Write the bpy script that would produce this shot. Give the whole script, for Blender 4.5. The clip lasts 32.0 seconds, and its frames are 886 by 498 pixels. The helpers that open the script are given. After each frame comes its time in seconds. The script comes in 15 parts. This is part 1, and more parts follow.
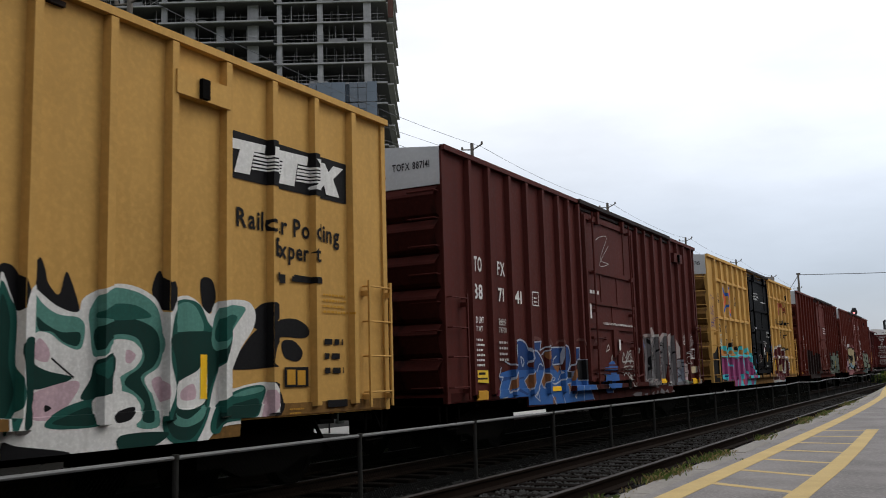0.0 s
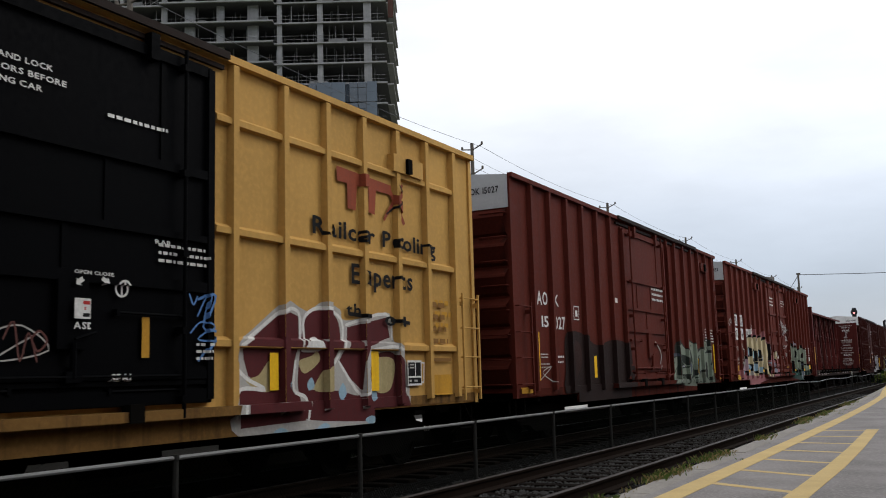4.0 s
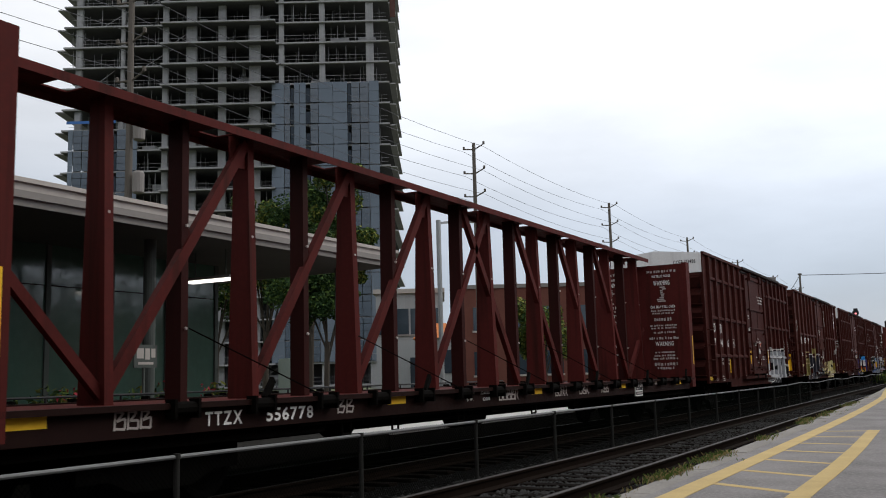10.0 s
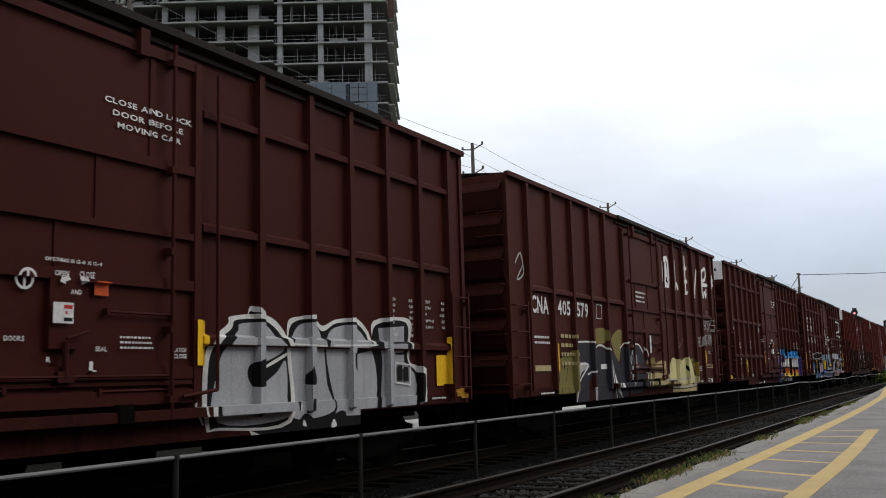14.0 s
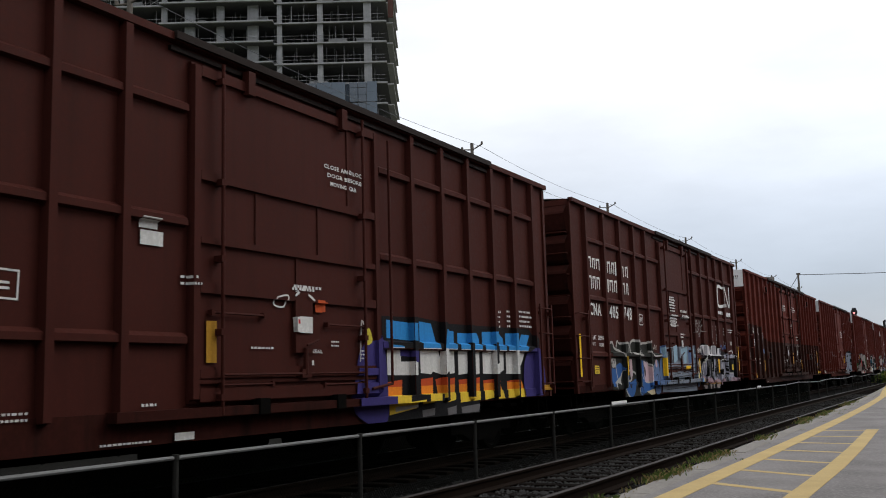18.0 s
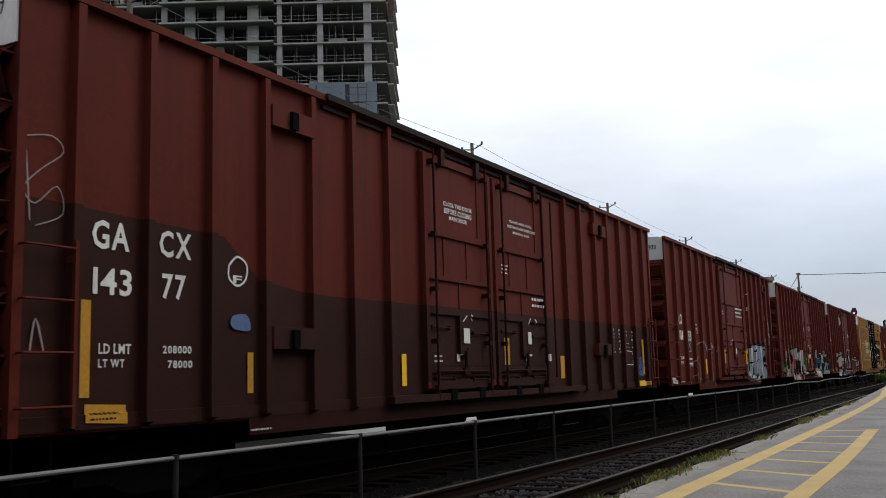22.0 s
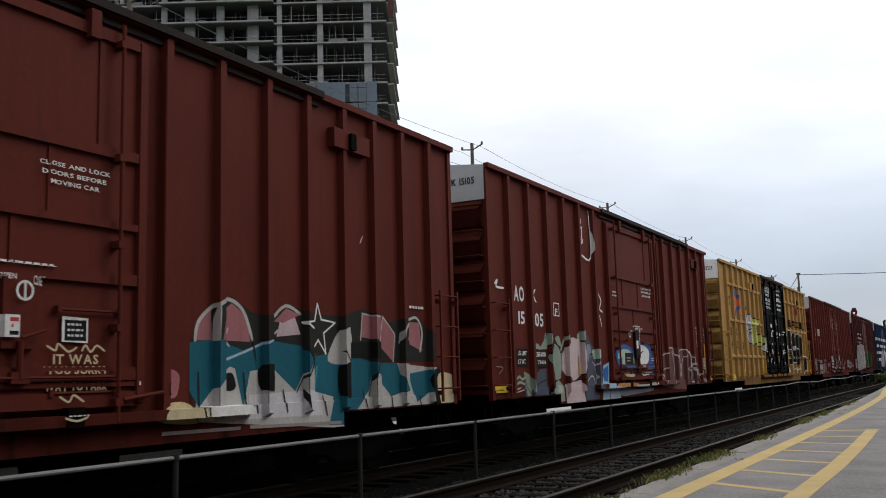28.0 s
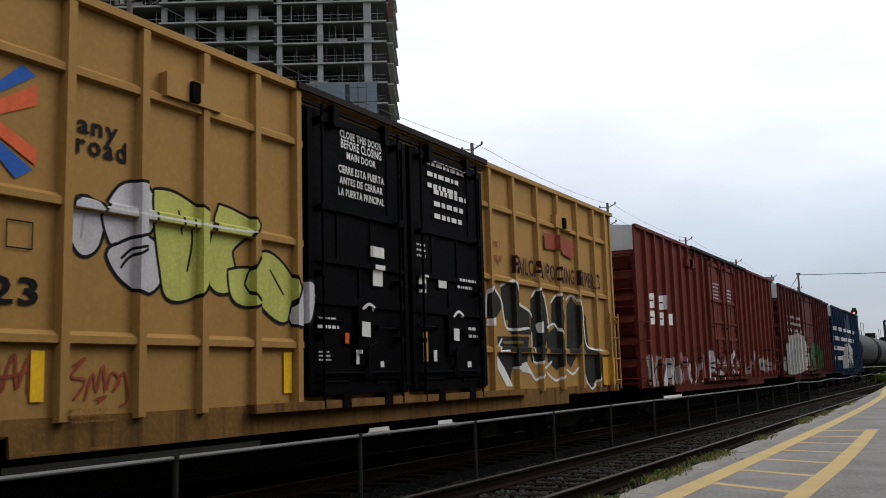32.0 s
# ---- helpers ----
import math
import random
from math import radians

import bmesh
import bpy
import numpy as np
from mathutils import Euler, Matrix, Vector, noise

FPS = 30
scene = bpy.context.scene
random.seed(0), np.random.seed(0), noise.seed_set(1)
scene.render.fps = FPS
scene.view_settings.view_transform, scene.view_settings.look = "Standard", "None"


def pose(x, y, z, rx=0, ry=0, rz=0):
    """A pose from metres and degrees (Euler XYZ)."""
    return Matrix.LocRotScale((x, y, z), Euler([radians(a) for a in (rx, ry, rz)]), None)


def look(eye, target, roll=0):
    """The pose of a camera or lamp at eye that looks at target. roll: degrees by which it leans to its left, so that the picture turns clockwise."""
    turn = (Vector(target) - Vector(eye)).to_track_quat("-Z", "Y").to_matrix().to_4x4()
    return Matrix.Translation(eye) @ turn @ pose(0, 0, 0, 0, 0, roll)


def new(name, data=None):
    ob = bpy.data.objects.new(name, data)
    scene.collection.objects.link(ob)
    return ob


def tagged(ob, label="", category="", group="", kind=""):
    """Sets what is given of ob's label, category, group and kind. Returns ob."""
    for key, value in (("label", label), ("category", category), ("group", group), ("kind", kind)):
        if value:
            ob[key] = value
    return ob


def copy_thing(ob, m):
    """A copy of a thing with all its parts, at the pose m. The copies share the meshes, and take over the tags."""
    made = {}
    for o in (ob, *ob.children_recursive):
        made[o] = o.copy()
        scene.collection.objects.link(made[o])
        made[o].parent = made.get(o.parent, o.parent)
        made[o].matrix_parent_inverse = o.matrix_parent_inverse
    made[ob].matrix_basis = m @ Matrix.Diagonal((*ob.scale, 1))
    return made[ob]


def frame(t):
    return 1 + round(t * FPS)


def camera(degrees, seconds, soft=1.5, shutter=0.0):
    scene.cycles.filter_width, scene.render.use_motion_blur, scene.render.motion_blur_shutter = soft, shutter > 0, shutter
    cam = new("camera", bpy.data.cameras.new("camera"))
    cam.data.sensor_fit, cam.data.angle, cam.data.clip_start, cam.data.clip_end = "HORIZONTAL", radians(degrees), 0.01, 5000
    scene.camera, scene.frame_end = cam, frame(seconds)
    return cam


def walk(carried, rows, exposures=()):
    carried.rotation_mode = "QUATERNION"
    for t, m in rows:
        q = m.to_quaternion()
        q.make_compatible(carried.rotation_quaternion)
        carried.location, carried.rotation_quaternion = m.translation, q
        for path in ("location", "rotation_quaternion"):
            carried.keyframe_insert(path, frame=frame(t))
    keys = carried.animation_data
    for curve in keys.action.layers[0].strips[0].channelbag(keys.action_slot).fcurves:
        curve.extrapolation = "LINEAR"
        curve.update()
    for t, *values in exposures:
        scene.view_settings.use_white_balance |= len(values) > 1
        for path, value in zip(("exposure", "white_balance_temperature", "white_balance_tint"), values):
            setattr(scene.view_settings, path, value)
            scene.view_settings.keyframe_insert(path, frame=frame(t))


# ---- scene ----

# ======== camera ========
cam = camera(50.15, 32.0, soft=1.0, shutter=0.06)
EYE = (0.0, 0.0, 1.311)
A = pose(*EYE, 97.741, 1.628, 28.94)
B = pose(*EYE, 97.72, 1.50, 29.01)
walk(cam, [(0.0, A), (4.5, A), (8.6, A), (9.5, B), (13.2, B), (14.4, A), (27.0, A), (28.0, A), (32.0, A)])

# ======== sky and light ========
world = bpy.data.worlds.new("overcast_sky")
scene.world = world
world.use_nodes = True
nt = world.node_tree
nt.nodes.clear()


def wn(kind, **inputs):
    n = nt.nodes.new(kind)
    for k, v in inputs.items():
        n.inputs[k.replace("_", " ")].default_value = v
    return n


w_out = wn("ShaderNodeOutputWorld")
sky = wn("ShaderNodeTexSky")
sky.sky_type, sky.sun_disc = "NISHITA", False
sky.sun_elevation, sky.sun_rotation = radians(42), radians(44)
bg_sky = wn("ShaderNodeBackground", Strength=0.02)
nt.links.new(sky.outputs[0], bg_sky.inputs[0])
w_tc = wn("ShaderNodeTexCoord")
w_sep = wn("ShaderNodeSeparateXYZ")
nt.links.new(w_tc.outputs["Generated"], w_sep.inputs[0])
# overcast layer: brighter towards the zenith, grey-blue banks near the horizon
w_ramp = wn("ShaderNodeValToRGB")
cr = w_ramp.color_ramp
for p, c in ((0.0, (0.38, 0.42, 0.50, 1)), (0.09, (0.48, 0.535, 0.635, 1)), (0.16, (0.66, 0.71, 0.80, 1)), (0.24, (0.90, 0.93, 0.985, 1)), (0.34, (1.06, 1.07, 1.09, 1)), (0.55, (1.12, 1.12, 1.13, 1))):
    e = cr.elements.new(p)
    e.color = c
cr.elements.remove(cr.elements[0])
cr.elements[len(cr.elements) - 1].position = 1.0
cr.elements[len(cr.elements) - 1].color = (1.25, 1.25, 1.27, 1)
nt.links.new(w_sep.outputs[2], w_ramp.inputs[0])
w_map = wn("ShaderNodeMapping", Scale=(1.0, 1.0, 3.2))
nt.links.new(w_tc.outputs["Generated"], w_map.inputs[0])
w_noise = wn("ShaderNodeTexNoise", Scale=2.6, Detail=6.0, Roughness=0.55)
nt.links.new(w_map.outputs[0], w_noise.inputs[0])
w_rng = wn("ShaderNodeMapRange", From_Min=0.3, From_Max=0.7, To_Min=0.86, To_Max=1.14)
nt.links.new(w_noise.outputs[0], w_rng.inputs[0])
w_mul = wn("ShaderNodeVectorMath")
w_mul.operation = "SCALE"
nt.links.new(w_ramp.outputs[0], w_mul.inputs[0])
nt.links.new(w_rng.outputs[0], w_mul.inputs["Scale"])
# the cloud is brighter towards the hidden sun and duller away from it
SUN_AT = Vector((40, 42, 52)).normalized()
w_dot = wn("ShaderNodeVectorMath")
w_dot.operation = "DOT_PRODUCT"
w_dot.inputs[1].default_value = SUN_AT
nt.links.new(w_tc.outputs["Generated"], w_dot.inputs[0])
w_glow = wn("ShaderNodeMapRange", From_Min=-0.75, From_Max=0.6, To_Min=0.35, To_Max=1.0)
nt.links.new(w_dot.outputs["Value"], w_glow.inputs[0])
w_lit = wn("ShaderNodeVectorMath")
w_lit.operation = "SCALE"
nt.links.new(w_mul.outputs[0], w_lit.inputs[0])
nt.links.new(w_glow.outputs[0], w_lit.inputs["Scale"])
bg_cloud = wn("ShaderNodeBackground", Strength=1.0)
nt.links.new(w_lit.outputs[0], bg_cloud.inputs[0])
w_add = wn("ShaderNodeAddShader")
nt.links.new(bg_sky.outputs[0], w_add.inputs[0])
nt.links.new(bg_cloud.outputs[0], w_add.inputs[1])
nt.links.new(w_add.outputs[0], w_out.inputs[0])

sun = new("sun", bpy.data.lights.new("sun", "SUN"))
sun.data.energy, sun.data.angle, sun.data.color = 1.05, radians(28), (1.0, 0.97, 0.92)
sun.matrix_world = look(SUN_AT * 70, (0, 0, 0))

# ======== materials ========
MATS = {}


def surface(name, color, rough=0.6, metal=0.0, vary=0.25, scale=6.0, streak=0.0, bump=0.15, dirt=None, spec=0.15, random_value=0.0):
    """A weathered surface: base colour with grain at two scales, vertical streaks and fine relief."""
    if name in MATS:
        return MATS[name]
    m = bpy.data.materials.new(name)
    m.use_nodes = True
    t = m.node_tree
    b = t.nodes["Principled BSDF"]
    b.inputs["Roughness"].default_value, b.inputs["Metallic"].default_value = rough, metal
    b.inputs["Specular IOR Level"].default_value = spec
    tc = t.nodes.new("ShaderNodeTexCoord")

    def tex(sc, stretch, detail):
        mp = t.nodes.new("ShaderNodeMapping")
        mp.inputs["Scale"].default_value = stretch
        t.links.new(tc.outputs["Object"], mp.inputs[0])
        nz = t.nodes.new("ShaderNodeTexNoise")
        nz.inputs["Scale"].default_value, nz.inputs["Detail"].default_value, nz.inputs["Roughness"].default_value = sc, detail, 0.6
        t.links.new(mp.outputs[0], nz.inputs[0])
        return nz.outputs[0]

    def ranged(src, lo, hi, a, c):
        r = t.nodes.new("ShaderNodeMapRange")
        for k, v in zip(("From Min", "From Max", "To Min", "To Max"), (lo, hi, a, c)):
            r.inputs[k].default_value = v
        t.links.new(src, r.inputs[0])
        return r.outputs[0]

    def mix(fac, a, c, mode="MIX"):
        x = t.nodes.new("ShaderNodeMix")
        x.data_type, x.blend_type = "RGBA", mode
        for s, v in ((x.inputs[0], fac), (x.inputs[6], a), (x.inputs[7], c)):
            if isinstance(v, bpy.types.NodeSocket):
                t.links.new(v, s)
            elif isinstance(v, (int, float)):
                s.default_value = v
            else:
                s.default_value = (*v, 1)
        return x.outputs[2]

    big, fine = tex(scale * 0.12, (1, 1, 1), 4), tex(scale * 3, (1, 1, 1), 5)
    dark = tuple(c * 0.55 for c in color)
    light = tuple(min(1, c * 1.35 + 0.004 * min(1, c * 10)) for c in color)
    col = mix(ranged(big, 0.35, 0.7, 0, vary), color, dark)
    col = mix(ranged(fine, 0.45, 0.75, 0, vary), col, light)
    if streak:
        st = tex(scale * 0.9, (1, 1, 0.06), 5)
        col = mix(ranged(st, 0.5, 0.72, 0, streak), col, dirt or tuple(c * 0.4 for c in color))
    if random_value:
        oi = t.nodes.new("ShaderNodeObjectInfo")
        col = mix(ranged(oi.outputs["Random"], 0, 1, 0, random_value), col, dark)
    t.links.new(col, b.inputs["Base Color"])
    t.links.new(ranged(fine, 0.3, 0.7, max(0, rough - 0.12), min(1, rough + 0.12)), b.inputs["Roughness"])
    if bump:
        bp = t.nodes.new("ShaderNodeBump")
        bp.inputs["Strength"].default_value, bp.inputs["Distance"].default_value = bump, 0.01
        t.links.new(fine, bp.inputs["Height"])
        t.links.new(bp.outputs[0], b.inputs["Normal"])
    MATS[name] = m
    return m


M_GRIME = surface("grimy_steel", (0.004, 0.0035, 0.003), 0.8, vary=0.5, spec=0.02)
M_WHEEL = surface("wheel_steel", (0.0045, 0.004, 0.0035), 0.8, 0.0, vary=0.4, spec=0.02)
M_RAIL_SIDE = surface("rusty_rail", (0.011, 0.007, 0.005), 0.75, vary=0.5, scale=20, spec=0.02)
M_RAIL_TOP = surface("worn_rail_head", (0.035, 0.030, 0.028), 0.55, 0.4, vary=0.2)
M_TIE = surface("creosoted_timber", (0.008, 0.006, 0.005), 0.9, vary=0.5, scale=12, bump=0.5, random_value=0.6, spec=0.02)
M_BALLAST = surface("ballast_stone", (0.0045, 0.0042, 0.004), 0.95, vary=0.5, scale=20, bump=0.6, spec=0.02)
M_STONE = surface("ballast_lump", (0.05, 0.05, 0.049), 0.9, vary=0.9, scale=30, bump=0.4, spec=0.02)
M_EDGE = surface("weathered_edge_concrete", (0.235, 0.222, 0.205), 0.9, vary=0.7, scale=8, streak=0.3, bump=0.4)
M_ASPH = surface("worn_asphalt", (0.205, 0.195, 0.192), 0.9, vary=0.9, scale=9, bump=0.5)
M_YPAINT = surface("platform_yellow_paint", (0.47, 0.35, 0.155), 0.8, vary=0.4, scale=14, bump=0.2)
M_GALV = surface("galvanised_steel", (0.30, 0.31, 0.31), 0.5, 0.5, vary=0.3, scale=10)
M_GREY_ROOF = surface("galvanised_roof", (0.42, 0.43, 0.44), 0.55, 0.2, vary=0.3)
M_WHITE = surface("white_stencil", (0.74, 0.74, 0.72), 0.7, vary=0.35, scale=12, bump=0.05)
M_INK = surface("black_stencil", (0.015, 0.015, 0.018), 0.7, vary=0.3, bump=0.05)
M_YSTRIPE = surface("yellow_reflector", (0.85, 0.50, 0.03), 0.5, vary=0.25, bump=0.05)
M_WOOD = surface("weathered_pole_timber", (0.13, 0.115, 0.10), 0.9, vary=0.4, streak=0.3)
M_WIRE = surface("cable", (0.10, 0.105, 0.115), 0.7, vary=0.0, bump=0)
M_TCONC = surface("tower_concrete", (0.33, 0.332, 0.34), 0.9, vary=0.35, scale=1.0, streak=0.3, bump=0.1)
# inner slabs, columns and core: interior shade put into the concrete's colour
M_TSHADE = surface("shaded_tower_concrete", (0.125, 0.126, 0.132), 0.95, vary=0.4, scale=1.0, spec=0.02)
M_GRASS = surface("dry_ground", (0.09, 0.10, 0.05), 0.95, vary=0.5, scale=3, bump=0.5)


def glass(name, tint, rough=0.08):
    m = surface(name, tint, rough, vary=0.3, scale=1.5, bump=0.02, spec=0.9)
    return m


# ======== mesh helpers ========
def box(bm, x0, x1, y0, y1, z0, z1, mat=0):
    """A box between two corners, added to bm."""
    v = [bm.verts.new((x, y, z)) for z in (z0, z1) for y in (y0, y1) for x in (x0, x1)]
    for f in ((0, 2, 3, 1), (4, 5, 7, 6), (0, 1, 5, 4), (2, 6, 7, 3), (1, 3, 7, 5), (0, 4, 6, 2)):
        fc = bm.faces.new([v[i] for i in f])
        fc.material_index = mat
    return v


def chamfer_bar(bm, x0, x1, y0, y1, z0, z1, c):
    """A pressed-steel post: a box whose outer (x1) long edges are chamfered by c in y, and whose ends slope."""
    prof = [(x0, y0), (x1, y0 + c), (x1, y1 - c), (x0, y1)]
    lo = [bm.verts.new((x, y, z0 + (0.0 if x == x0 else c * 0.8))) for x, y in prof]
    hi = [bm.verts.new((x, y, z1 - (0.0 if x == x0 else c * 0.8))) for x, y in prof]
    for i in range(4):
        j = (i + 1) % 4
        bm.faces.new((lo[i], lo[j], hi[j], hi[i]))
    bm.faces.new(lo[::-1])
    bm.faces.new(hi)


def tube(bm, p, q, r, n=8):
    """A round bar from p to q."""
    p, q = Vector(p), Vector(q)
    d = (q - p).normalized()
    a = d.orthogonal().normalized()
    b = d.cross(a)
    rings = []
    for c in (p, q):
        rings.append([bm.verts.new(c + r * (math.cos(2 * math.pi * i / n) * a + math.sin(2 * math.pi * i / n) * b)) for i in range(n)])
    for i in range(n):
        j = (i + 1) % n
        bm.faces.new((rings[0][i], rings[0][j], rings[1][j], rings[1][i]))
    bm.faces.new(rings[0][::-1])
    bm.faces.new(rings[1])


def beam(bm, p, q, w, t, up=(0, 0, 1)):
    """A rectangular bar from p to q: w across, t along up."""
    p, q = Vector(p), Vector(q)
    d = (q - p).normalized()
    s = d.cross(Vector(up)).normalized()
    n = s.cross(d)
    v = []
    for c in (p, q):
        v.append([bm.verts.new(c + a * w / 2 * s + b * t / 2 * n) for a, b in ((-1, -1), (1, -1), (1, 1), (-1, 1))])
    for i in range(4):
        j = (i + 1) % 4
        bm.faces.new((v[0][i], v[0][j], v[1][j], v[1][i]))
    bm.faces.new(v[0][::-1])
    bm.faces.new(v[1])


def lathe(bm, prof, axis="x", n=24, c=(0, 0, 0)):
    """Turn (radius, along) pairs round an axis."""
    rings = []
    for r, a in prof:
        ring = []
        for i in range(n):
            u, v = r * math.cos(2 * math.pi * i / n), r * math.sin(2 * math.pi * i / n)
            ring.append(bm.verts.new((c[0] + a, c[1] + u, c[2] + v) if axis == "x" else (c[0] + u, c[1] + a, c[2] + v) if axis == "y" else (c[0] + u, c[1] + v, c[2] + a)))
        rings.append(ring)
    for k in range(len(rings) - 1):
        for i in range(n):
            j = (i + 1) % n
            bm.faces.new((rings[k][i], rings[k][j], rings[k + 1][j], rings[k + 1][i]))
    bm.faces.new(rings[0][::-1])
    bm.faces.new(rings[-1])


def mesh_of(name, bm, *mats):
    bmesh.ops.recalc_face_normals(bm, faces=bm.faces)
    me = bpy.data.meshes.new(name)
    bm.to_mesh(me)
    bm.free()
    for m in mats:
        me.materials.append(m)
    return me


def part(name, bm, material, parent, label=""):
    mats = material if isinstance(material, (list, tuple)) else (material,)
    ob = new(name, bm if isinstance(bm, bpy.types.Mesh) else mesh_of(name, bm, *mats))
    ob.parent = parent
    if label:
        ob["label"] = label
    return ob


def thing(name, label, category, group="", kind="", at=(0, 0, 0)):
    ob = new(name)
    ob.location = at
    return tagged(ob, label, category, group, kind)


def setting(name, bm, mats, label, category):
    mats = mats if isinstance(mats, (list, tuple)) else (mats,)
    return tagged(new(name, mesh_of(name, bm, *mats)), label, category, kind="structure")


def fresh():
    return bmesh.new()

# ======== ground, tracks, platforms ========
XC = -8.68          # centre line of the train's track
XN = -4.92          # centre line of the near track
FAR_Y = 420.0


def sheet(name, x0, x1, z, y0, y1, mat, label, category):
    bm = fresh()
    box(bm, x0, x1, y0, y1, z - 0.3, z)
    return setting(name, bm, mat, label, category)


bm = fresh()
v = [bm.verts.new(p) for p in ((-900, -600, -0.55), (900, -600, -0.55), (900, 1800, -0.55), (-900, 1800, -0.55))]
bm.faces.new(v)
setting("ground", bm, M_GRASS, "flat earth and scrub round the railway line", "ground")

# ballast bed with shoulders
bm = fresh()
prof = [(-11.2, -0.5), (-10.5, -0.22), (-6.9, -0.22), (-6.45, -0.36), (-6.1, -0.205), (-3.6, -0.205), (-3.3, -0.45)]
ys = [-60 + 6 * i for i in range(80)]
rows_ = [[bm.verts.new((x, y, z)) for x, z in prof] for y in ys]
for a, b in zip(rows_, rows_[1:]):
    for i in range(len(prof) - 1):
        bm.faces.new((a[i], a[i + 1], b[i + 1], b[i]))
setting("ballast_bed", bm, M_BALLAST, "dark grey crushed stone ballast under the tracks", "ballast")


def rail(x, parent):
    bm = fresh()
    prof = [(-0.075, -0.17), (0.075, -0.17), (0.075, -0.155), (0.012, -0.13), (0.012, -0.045), (0.036, -0.035), (0.036, -0.006), (0.028, 0), (-0.028, 0), (-0.036, -0.006), (-0.036, -0.035), (-0.012, -0.045), (-0.012, -0.13), (-0.075, -0.155)]
    a = [bm.verts.new((x + px, -60, pz)) for px, pz in prof]
    b = [bm.verts.new((x + px, FAR_Y, pz)) for px, pz in prof]
    for i in range(len(prof)):
        j = (i + 1) % len(prof)
        f = bm.faces.new((a[i], a[j], b[j], b[i]))
        f.material_index = 1 if i in (6, 7, 8) else 0
    bm.faces.new(a[::-1])
    bm.faces.new(b)
    return part("rail", bm, (M_RAIL_SIDE, M_RAIL_TOP), parent)


tracks = {}
for nm, xc, lab in (("near_track", XN, "railway track with rusty rails on dark timber ties"), ("train_track", XC, "railway track under the freight train")):
    tr = thing(nm, lab, "railway track", kind="structure")
    tracks[nm] = tr
    for dx in (-0.7525, 0.7525):
        rail(xc + dx, tr)
bm = fresh()
box(bm, -1.28, 1.28, -0.115, 0.115, -0.35, -0.172)
bmesh.ops.bevel(bm, geom=bm.edges[:], offset=0.012, segments=1, affect="EDGES")
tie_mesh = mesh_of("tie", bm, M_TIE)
for k in range(120):
    t = part("tie", tie_mesh, None, tracks["near_track"])
    t.location, t.rotation_euler = (XN + random.uniform(-0.05, 0.05), 2.0 + 0.54 * k, random.uniform(-0.008, 0.008)), (0, 0, random.uniform(-0.02, 0.02))
for k in range(40):
    t = part("tie", tie_mesh, None, tracks["train_track"])
    t.location = (XC, 6.0 + 0.58 * k, 0)

# platform with its concrete edge, weeds and yellow marks
PZ = 0.15


def edge_x(y):
    return -3.10 - 0.012 * max(0, y - 10) - 0.0004 * max(0, y - 22) ** 2 if y < 60 else -4.28 - 0.073 * (y - 60) * 0.6


bm = fresh()
ys = [-25, 0] + [4 + 3 * i for i in range(30)] + [130, 200]
top = [(bm.verts.new((edge_x(y) + 0.29, y, PZ)), bm.verts.new((9.0, y, PZ + 0.03)), bm.verts.new((9.0, y, -0.5)), bm.verts.new((edge_x(y) + 0.29, y, -0.5))) for y in ys]
for a, b in zip(top, top[1:]):
    for i in range(4):
        j = (i + 1) % 4
        bm.faces.new((a[i], a[j], b[j], b[i]))
bm.faces.new(top[0])
bm.faces.new(top[-1])
platform = setting("platform", bm, M_ASPH, "grey asphalt station platform, worn and patched", "platform")


def ribbon(bm, line, w, z0, z1):
    """A flat strip of width w along a line of (x, y)."""
    pts = [Vector((x, y, 0)) for x, y in line]
    rows = []
    for i, p in enumerate(pts):
        d = (pts[min(i + 1, len(pts) - 1)] - pts[max(i - 1, 0)]).normalized()
        s = Vector((d.y, -d.x, 0)) * w / 2
        rows.append([bm.verts.new(p - s + Vector((0, 0, z0))), bm.verts.new(p + s + Vector((0, 0, z0))), bm.verts.new(p + s + Vector((0, 0, z1))), bm.verts.new(p - s + Vector((0, 0, z1)))])
    for a, b in zip(rows, rows[1:]):
        for i in range(4):
            j = (i + 1) % 4
            bm.faces.new((a[i], a[j], b[j], b[i]))
    bm.faces.new(rows[0][::-1])
    bm.faces.new(rows[-1])


marks = thing("platform_marking", "faded yellow safety line and hatched box painted on the platform", "floor marking", kind="structure")
line = [(-2.55 - 0.004 * max(0, y - 13) - 0.00072 * max(0, y - 18) ** 2, y) for y in [-20, 0, 5, 9, 13, 17, 21, 24, 28, 32, 36, 40]] + [(-3.45, 47), (-4.2, 60)]
bm = fresh()
ribbon(bm, line, 0.24, PZ - 0.01, PZ + 0.006)
part("safety_line", bm, M_YPAINT, marks)
bm = fresh()
ribbon(bm, [(-1.46, 5.2), (-1.475, 9.1), (-1.475, 12.0), (-1.53, 14.9), (-1.66, 19.1)], 0.21, PZ - 0.01, PZ + 0.008)
part("box_line", bm, M_YPAINT, marks)
for i in range(10):
    y = 6.05 + 1.33 * i + 0.009 * i * i
    bm = fresh()
    ribbon(bm, [(-2.45, y), (-1.56 - 0.018 * max(0, i - 3), y - 0.66 + 0.0105 * i * i)], 0.13, PZ - 0.01, PZ + 0.004)
    part("hatch_bar", bm, M_YPAINT, marks)

